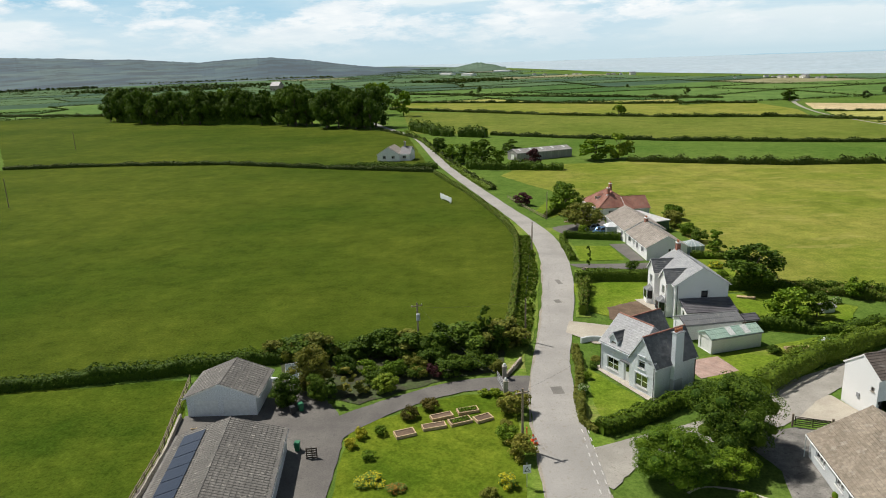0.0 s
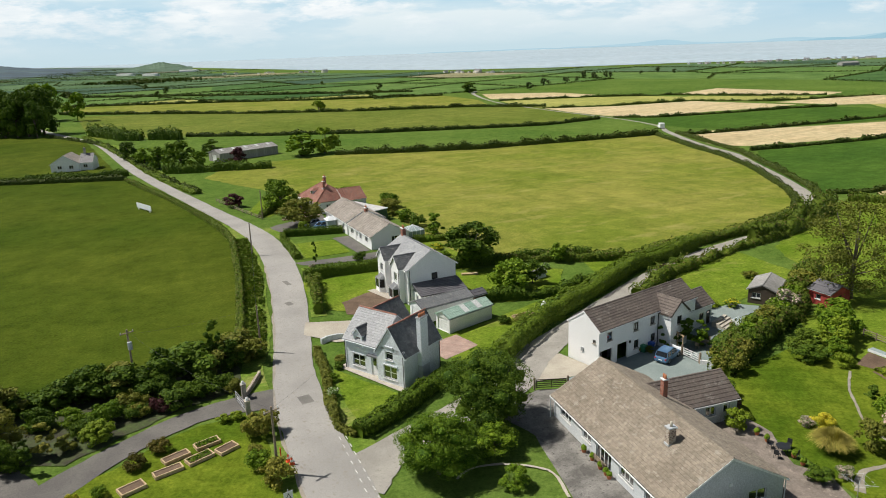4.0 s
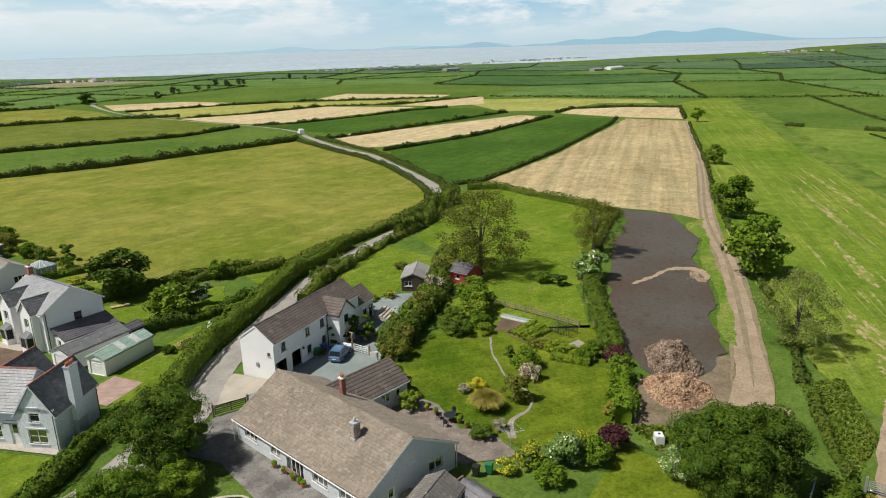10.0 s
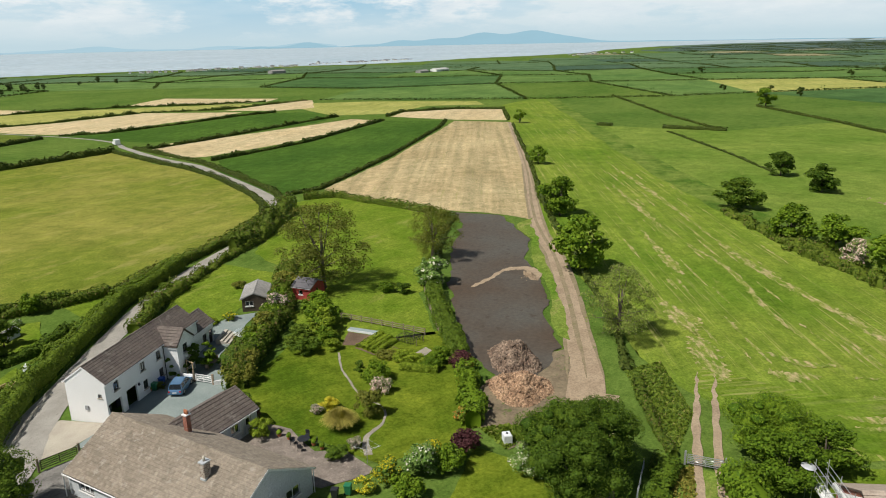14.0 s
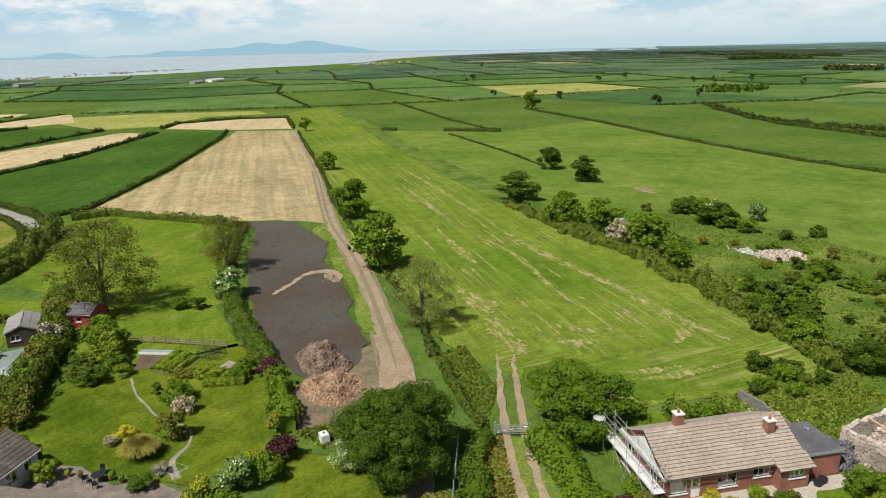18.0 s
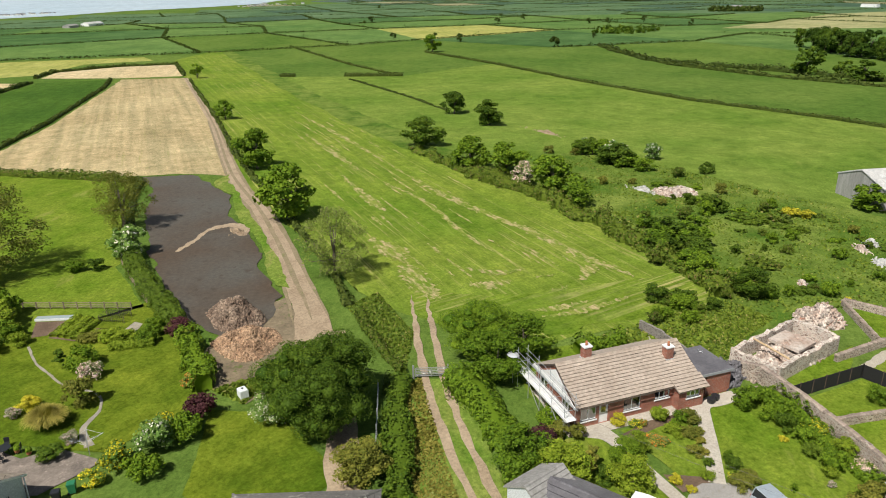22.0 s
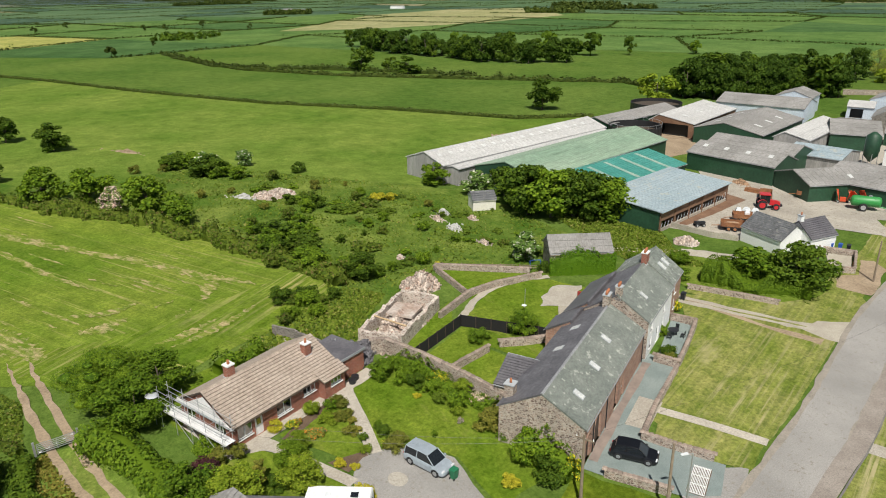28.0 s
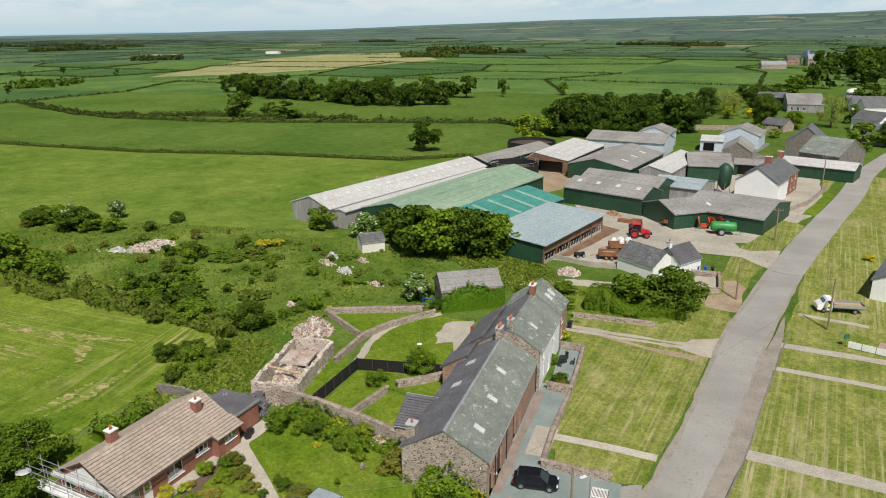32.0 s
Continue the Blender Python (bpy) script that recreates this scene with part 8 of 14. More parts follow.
# ---- the farm steading and the village beyond it ----
def farm():
    ob = outbuilding
    kw = dict(name="barn", category="barn", course=2.2, over=0.25)
    def long_barn(label, x0, y0, x1, y1, hl, hr, eave, ridge, walls, roof, **more):
        """A barn by its ridge line from near to far end and its half widths."""
        d = Vector((x1 - x0, y1 - y0))
        u = Vector((d.y, -d.x)).normalized()
        ob(label, x0 - u.x * hl, y0 - u.y * hl, x0 + u.x * hr, y0 + u.y * hr, d.length, eave, ridge, walls, roof, "y", mid=hl, **more, **kw)
    long_barn("long pale fibre cement barn with grey boarded gable", 119.9, -72.3, 126.9, -129.8, 5.9, 6.0, 4.0, 6.0, "grey_clad", "asbestos_pale", ribs=1.3, panels=[(0.04 + 0.058 * i, 0.52, 0.68, s, 0.9) for i in range(16) for s in (0, 1)])
    long_barn("pale fibre cement lean-to barn", 112.4, -74.6, 119.8, -128.6, 1.5, 1.5, 3.6, 3.9, "grey_clad", "asbestos_pale", ribs=1.3)
    long_barn("long barn with faded green sheet roof", 102.3, -80.2, 110.3, -129.4, 8.2, 8.6, 3.9, 6.0, "green_clad", "sheet_green", front=[(4.0, 0.1, 6.0, 3.6, "void")], ribs=1.0)
    long_barn("barn with teal sheet roof", 90.6, -88.0, 93.7, -114.0, 4.6, 9.2, 3.7, 5.4, "green_clad", "sheet_teal", ribs=1.0, panels=[(0.15 + 0.21 * i, 0.05, 0.95, s, 1.0, "sheet_mint") for i in range(4) for s in (0, 1)])
    s = thing("open_shed", "open sided shed with blue grey mono roof", "shed", 66.8, -84.6, 0, -81)
    part("roof", Geo().loft([[(-0.4, -0.6, 3.6), (25.6, -0.6, 3.6), (25.6, 12.4, 4.5), (-0.4, 12.4, 4.5)], [(-0.4, -0.6, 3.75), (25.6, -0.6, 3.75), (25.6, 12.4, 4.65), (-0.4, 12.4, 4.65)]]), "sheet_blue", s)
    me = Geo().loft([[(0, -0.6, 3.75), (0.08, -0.6, 3.75), (0.04, -0.6, 3.81)], [(0, 12.4, 4.65), (0.08, 12.4, 4.65), (0.04, 12.4, 4.71)]]).mesh("sheet_rib", "sheet_blue")
    for i in range(27):
        part("sheet_rib", me, "sheet_blue", s).matrix_basis = pose(-0.2 + i * 0.96, 0, 0)
    part("side_boarding", Geo().box(0, 25.2, 0.0, 0.15, 1.9, 3.6), "rust_wood", s)
    part("end_boarding", Geo().box(0.0, 0.15, 0.2, 12.0, 0, 3.7), "green_clad", s)
    part("back_boarding", Geo().box(0, 25.2, 11.9, 12.05, 0, 4.4), "green_clad", s)
    for i in range(6):
        part("post", Geo().box(i * 5.0, i * 5.0 + 0.25, -0.1, 0.15, 0, 3.6), "rust_wood", s)
    for i in range(22):
        part("feed_rail", Geo().rod((i * 1.14 + 0.4, 0.05, 0.3), (i * 1.14 + 0.9, 0.05, 1.5), 0.05, None, 5), "steel", s)
    part("feed_wall", Geo().box(0, 25.2, -0.05, 0.15, 0, 0.6), "concrete", s)
    ob("dark green barn with fibre cement roof", 91.0, -124.4, 71.1, -125.9, 10.0, 3.9, 5.7, "green_clad", "asbestos", "x", ribs=1.2, panels=[(0.12 + 0.25 * i, 0.55, 0.75, 0, 1.0) for i in range(4)], **kw)
    ob("dark green barn behind with fibre cement roof", 93.6, -134.6, 73.6, -137.0, 10.5, 3.9, 5.6, "green_clad", "asbestos", "x", ribs=1.2, **kw)
    ob("low green barn with fibre cement roof", 70.9, -126.0, 60.8, -120.8, 18.0, 3.2, 4.9, "green_clad", "asbestos", "y", ribs=1.2, panels=[(0.25, 0.3, 0.5, 0, 0.8), (0.55, 0.3, 0.5, 1, 0.8)], **kw)
    ob("long dark green shed with fibre cement roof", 62.6, -127.4, 46.0, -128.8, 19.0, 3.2, 5.0, "green_clad", "asbestos", "x", ribs=1.2, panels=[(0.2, 0.6, 0.72, 0, 0.8)], **kw)
    long_barn("grey roofed barn with green gable", 99.4, -150.0, 105.2, -179.0, 7.6, 9.8, 4.0, 6.0, "green_clad", "asbestos", ribs=1.3, panels=[(0.25 + 0.25 * i, 0.3, 0.5, s, 1.0) for i in range(3) for s in (0, 1)])
    long_barn("pale roofed barn with boarded sides", 85.5, -154.2, 90.8, -182.0, 2.4, 5.8, 4.0, 5.3, "grey_clad", "asbestos_pale", ribs=1.3)
    long_barn("white roofed open barn", 119.0, -149.4, 126.2, -179.4, 2.6, 10.0, 3.9, 5.5, "rust_wood", "asbestos_pale", front=[(3.6, 0.1, 7.6, 3.4, "void")], ribs=1.3, panels=[(0.3 * i + 0.2, 0.4, 0.6, 1, 1.0) for i in range(3)])
    long_barn("grey roofed barn behind the slurry tank", 128.2, -134.0, 131.6, -168.0, 4.0, 4.6, 3.9, 5.2, "green_clad", "asbestos", ribs=1.3)
    ob("long barn with pale blue cladding", 126.8, -187.0, 102.4, -194.0, 15.0, 4.3, 6.3, "blue_clad", "asbestos", "x", ribs=1.3, **kw)
    ob("small gabled stack over the blue barn", 118.0, -205.0, 108.0, -208.0, 12.0, 5.4, 7.2, "blue_clad", "asbestos", "y", **kw)
    ob("green shed with grey roof", 81.6, -168.4, 71.8, -174.0, 17.0, 3.8, 6.0, "green_clad", "asbestos", "x", **kw)
    ob("open shed with dark front", 75.0, -182.5, 66.0, -186.0, 6.0, 3.2, 4.2, "green_clad", "asbestos", "x", front=[(1.0, 0.1, 7.4, 2.8, "void")], **kw)
    ob("long dark green shed with pale ridge", 66.0, -191.4, 47.6, -193.0, 9.0, 3.3, 4.6, "green_clad", "asbestos_pale", "x", **kw)
    ob("low grey sheds between the barns", 79.4, -144.4, 67.6, -146.0, 12.0, 3.0, 4.3, "grey_clad", "sheet_blue", "x", **kw)
    ob("stone barn with slate roof", 85.0, -197.0, 77.4, -199.6, 14.0, 4.0, 6.6, "stone_dark", "asbestos", "y", **kw)
    ob("white shed with grey roof", 99.0, -226.0, 86.6, -229.0, 15.0, 4.3, 6.8, "blue_clad", "asbestos", "y", **kw)
    ob("low white shed with pale roof", 99.6, -213.4, 93.0, -216.0, 10.0, 3.4, 4.6, "blue_clad", "asbestos_pale", "x", front=[(1.0, 0.1, 3.4, 2.8, "void")], **kw)
    ob("stone barn with lichened slate roof", 66.6, -207.4, 55.2, -205.4, 15.0, 4.4, 8.4, "stone_dark", "slate_lichen", "x", **kw)
    ob("tall stone barn with slate gables", 75.0, -220.0, 64.0, -222.5, 12.0, 5.0, 9.6, "stone_dark", "slate", "y", **kw)
    h = House("farmhouse", "white gabled farmhouse with brick front", "house", 63.0, -155.0, 53.4, -156.0)
    h.block(0, 9.6, 0, 9.0, 4.8, 8.0, "y", "white", "slate", course=0.4, verge_mat=None, over=0.15)
    h.block(-0.4, 9.2, 8.8, 20.0, 5.0, 7.8, "y", "brick", "slate", course=0.4, verge_mat=None, left=[(1 + 3.4 * i, 1.0 + 2.3 * j, 1.0, 1.3, "win2") for i in range(3) for j in range(2)], right=[(1.4 + 3.4 * i, 1.0 + 2.3 * j, 1.0, 1.3, "win2") for i in range(3) for j in range(2)], over=0.15)
    h.chimney(4.6, 8.6, 7.0, 9.6, 1.6, 0.8, "brick", 3)
    h.chimney(4.6, 19.4, 7.0, 9.4, 1.4, 0.8, "brick", 3)
    h = House("cottage", "low white cottage with grey slate roof", "house", 56.4, -92.0, 48.8, -90.6)
    h.block(0, 7.7, 0, 6.0, 2.4, 4.4, "x", "white", "slate", course=0.35, tile=0.45, verge_mat=None, over=0.15)
    h.block(4.2, 9.6, 4.4, 10.0, 2.5, 4.6, "y", "white", "slate_dark", course=0.35, verge_mat=None, over=0.15)
    h.chimney(6.8, 4.8, 3.6, 5.6, 0.7, 0.7, "white", 1)
    # feed silo on legs
    s = thing("feed_silo", "dark green cylindrical feed silo on legs", "silo", 67.0, -158.0)
    part("tank", Geo().loft([[(r * math.cos(i * math.pi / 8), r * math.sin(i * math.pi / 8), z) for i in range(16)] for r, z in ((0.3, 1.2), (1.5, 2.6), (1.5, 7.0), (0.4, 7.9))]), "green_clad", s, smooth=True)
    for i in range(4):
        a = i * math.pi / 2 + 0.6
        part("leg", Geo().rod((1.5 * math.cos(a), 1.5 * math.sin(a), 0), (1.45 * math.cos(a), 1.45 * math.sin(a), 3.2), 0.07, None, 6), "steel", s)
    part("ladder", Geo().box(1.5, 1.56, -0.25, -0.2, 0.5, 7.0).box(1.5, 1.56, 0.2, 0.25, 0.5, 7.0), "steel", s)
    t = thing("slurry_tank", "round dark slurry tank with railing", "tank", 117.2, -137.6)
    ring = lambda r, z: [(r * math.cos(i * math.pi / 16), r * math.sin(i * math.pi / 16), z) for i in range(32)]
    part("wall", Geo().loft([ring(6.9, 0), ring(6.9, 4.5), ring(6.75, 4.5), ring(6.75, 2.6)], caps=False), "black_paint", t)
    part("slurry", Geo().poly(ring(6.75, 2.8)), "mud", t)
    part("rail", Geo().loft([ring(6.95, 5.2), ring(6.95, 5.27), ring(6.89, 5.27), ring(6.89, 5.2)], caps=False), "steel", t)
    for i in range(16):
        a = i * math.pi / 8
        part("rail_post", Geo().rod((6.9 * math.cos(a), 6.9 * math.sin(a), 4.3), (6.9 * math.cos(a), 6.9 * math.sin(a), 5.26), 0.04, None, 5), "steel", t)
    t2 = thing("slurry_tank", "round dark store behind the barns", "tank", 141.0, -176.0)
    part("wall", Geo().loft([ring(8.0, 0), ring(8.0, 3.6), ring(7.8, 3.6), ring(7.8, 2.4)], caps=False), "black_paint", t2)
    part("slurry", Geo().poly(ring(7.8, 2.6)), "mud", t2)
    # old ivy clad barn
    b = House("old_barn", "old stone barn with weathered roof and ivy", "barn", 64.9, -57.4, 60.0, -65.2)
    b.block(0, b.length, 0, 5.2, 3.2, 5.0, "x", "stone", "asbestos", course=0.9, verge_mat=None, over=0.2, ridge_mat="asbestos")
    roof_ribs(b, b.length, 5.2, 3.2, 5.0, "x", 0.35, "asbestos", [])
    # small white ruin shed in the scrub
    w = outbuilding("small pale block shed with slate roof", 95.2, -66.6, 93.4, -70.6, 4.0, 2.2, 3.2, "cream", "slate", "x", right=[(1.0, 0.1, 1.0, 1.9, "door", "tractor_red")], name="shed", category="shed", course=0.5)
    # houses past the steading
    for lab, x, y, tx, ty, d, e, r, wl, rf in (
        ("white village house with slate roof", 92, -348, 80, -354, 9, 5, 8, "white", "slate"),
        ("white village house with grey roof", 84, -336, 74, -344, 9, 5, 8, "white", "slate"),
        ("white village house among trees", 78, -297, 67, -292, 8, 4.6, 7.6, "white", "slate"),
        ("grey roofed barn in the village", 118, -342, 104, -349, 24, 3.6, 7.6, "grey_clad", "asbestos"),
        ("low grey village house", 66, -262, 56, -265, 8, 4, 6.6, "stone", "slate"),
        ("low slate roofed house behind the sheds", 104, -276, 95, -274, 7, 2.6, 4.6, "stone", "slate"),
        ("dark shed beside the village barn", 136, -352, 124, -358, 12, 5, 7, "black_paint", "slate"),
        ("long low slate roofed village house", 62, -276, 44, -280, 8, 4, 6.4, "stone", "slate"),
    ):
        outbuilding(lab, x, y, tx, ty, d, e, r, wl, rf, "x", front=[(1.5 + 2.6 * i, 1.0, 1.2, 1.3, "win2") for i in range(3)], name="village_house", category="house", course=0.6)
    for lab, x, y, tx, ty, d, e, r, wl, rf in (
        ("long low stone barn on the hill", 255, -660, 238, -674, 8, 4, 7, "stone", "slate_pale"),
        ("tall brown stone barn on the hill", 262, -742, 252, -750, 9, 6, 9, "sandstone", "tile_brown"),
        ("grey stone hall with two slate gables on the hill", 238, -728, 224, -736, 11, 7, 11, "stone", "slate_pale"),
        ("grey stone hall wing on the hill", 222, -728, 210, -735, 11, 7, 11, "stone", "slate_pale"),
    ):
        outbuilding(lab, x, y, tx, ty, d, e, r, wl, rf, "x", front=[(1.5 + 3.2 * i, 1.5 + 3 * j, 1.2, 1.6, "win2") for i in range(3) for j in range(1 if e < 5 else 2)], name="hill_house", category="house", course=0.9)
    t3 = thing("tower_silo", "blue tower silo beside the hill farm", "silo", 246, -748)
    part("tower", Geo().loft([[(3 * math.cos(i * math.pi / 8), 3 * math.sin(i * math.pi / 8), z) for i in range(16)] for z in (0, 14)]), "silo_blue", t3, smooth=True)
    t4 = thing("domed_silo", "grey silo with a white domed cap", "silo", 106, -398)
    part("tower", Geo().loft([[(3.4 * math.cos(i * math.pi / 8), 3.4 * math.sin(i * math.pi / 8), z) for i in range(16)] for z in (0, 5.5)]), "grey_clad", t4, smooth=True)
    part("dome", Geo().loft([[(r * math.cos(i * math.pi / 8), r * math.sin(i * math.pi / 8), z) for i in range(16)] for r, z in ((3.7, 5.5), (3.4, 6.5), (2.3, 7.5), (0.5, 8))]), "white_paint", t4, smooth=True)


farm()

# ---- hedges, trees and shrubs ----
prototypes("broad", 3, 10.0, 4.6, 64, 13000, 0.25, 0.14, spread=0.95)
prototypes("wood", 4, 10.0, 4.8, 34, 3400, 0.4, 0.1, spread=0.8)
prototypes("great", 3, 10.0, 4.6, 84, 30000, 0.16, 0.12, spread=1.0)
prototypes("broad_mid", 4, 10.0, 4.6, 40, 3100, 0.53, 0.12, spread=0.9)
prototypes("broad_far", 4, 10.0, 4.6, 24, 1000, 0.88, 0.1, spread=0.9)
prototypes("medium_mid", 4, 6.0, 2.8, 28, 1900, 0.4, 0.12, spread=0.9)
prototypes("medium_far", 4, 6.0, 2.8, 14, 800, 0.6, 0.12)
prototypes("airy", 3, 12.0, 5.0, 90, 13000, 0.19, 0.12, gap=0.3, spread=0.9)
prototypes("medium", 4, 6.0, 2.8, 40, 6400, 0.19, 0.12, spread=0.95)
prototypes("bush", 5, 2.0, 1.5, 22, 1700, 0.16, 0.12, trunk=False, spread=0.85)
prototypes("clipped", 3, 2.0, 1.2, 26, 2400, 0.125, 0.15, spread=0.3, trunk=False)
prototypes("column", 2, 4.0, 0.8, 14, 1500, 0.2, 0.1, squash=0.6, spread=0.4, trunk=False)
prototypes("far", 4, 8.0, 4.2, 12, 420, 1.4, 0.12)
prototypes("low", 4, 0.8, 1.0, 8, 500, 0.2, 0.1, trunk=False)

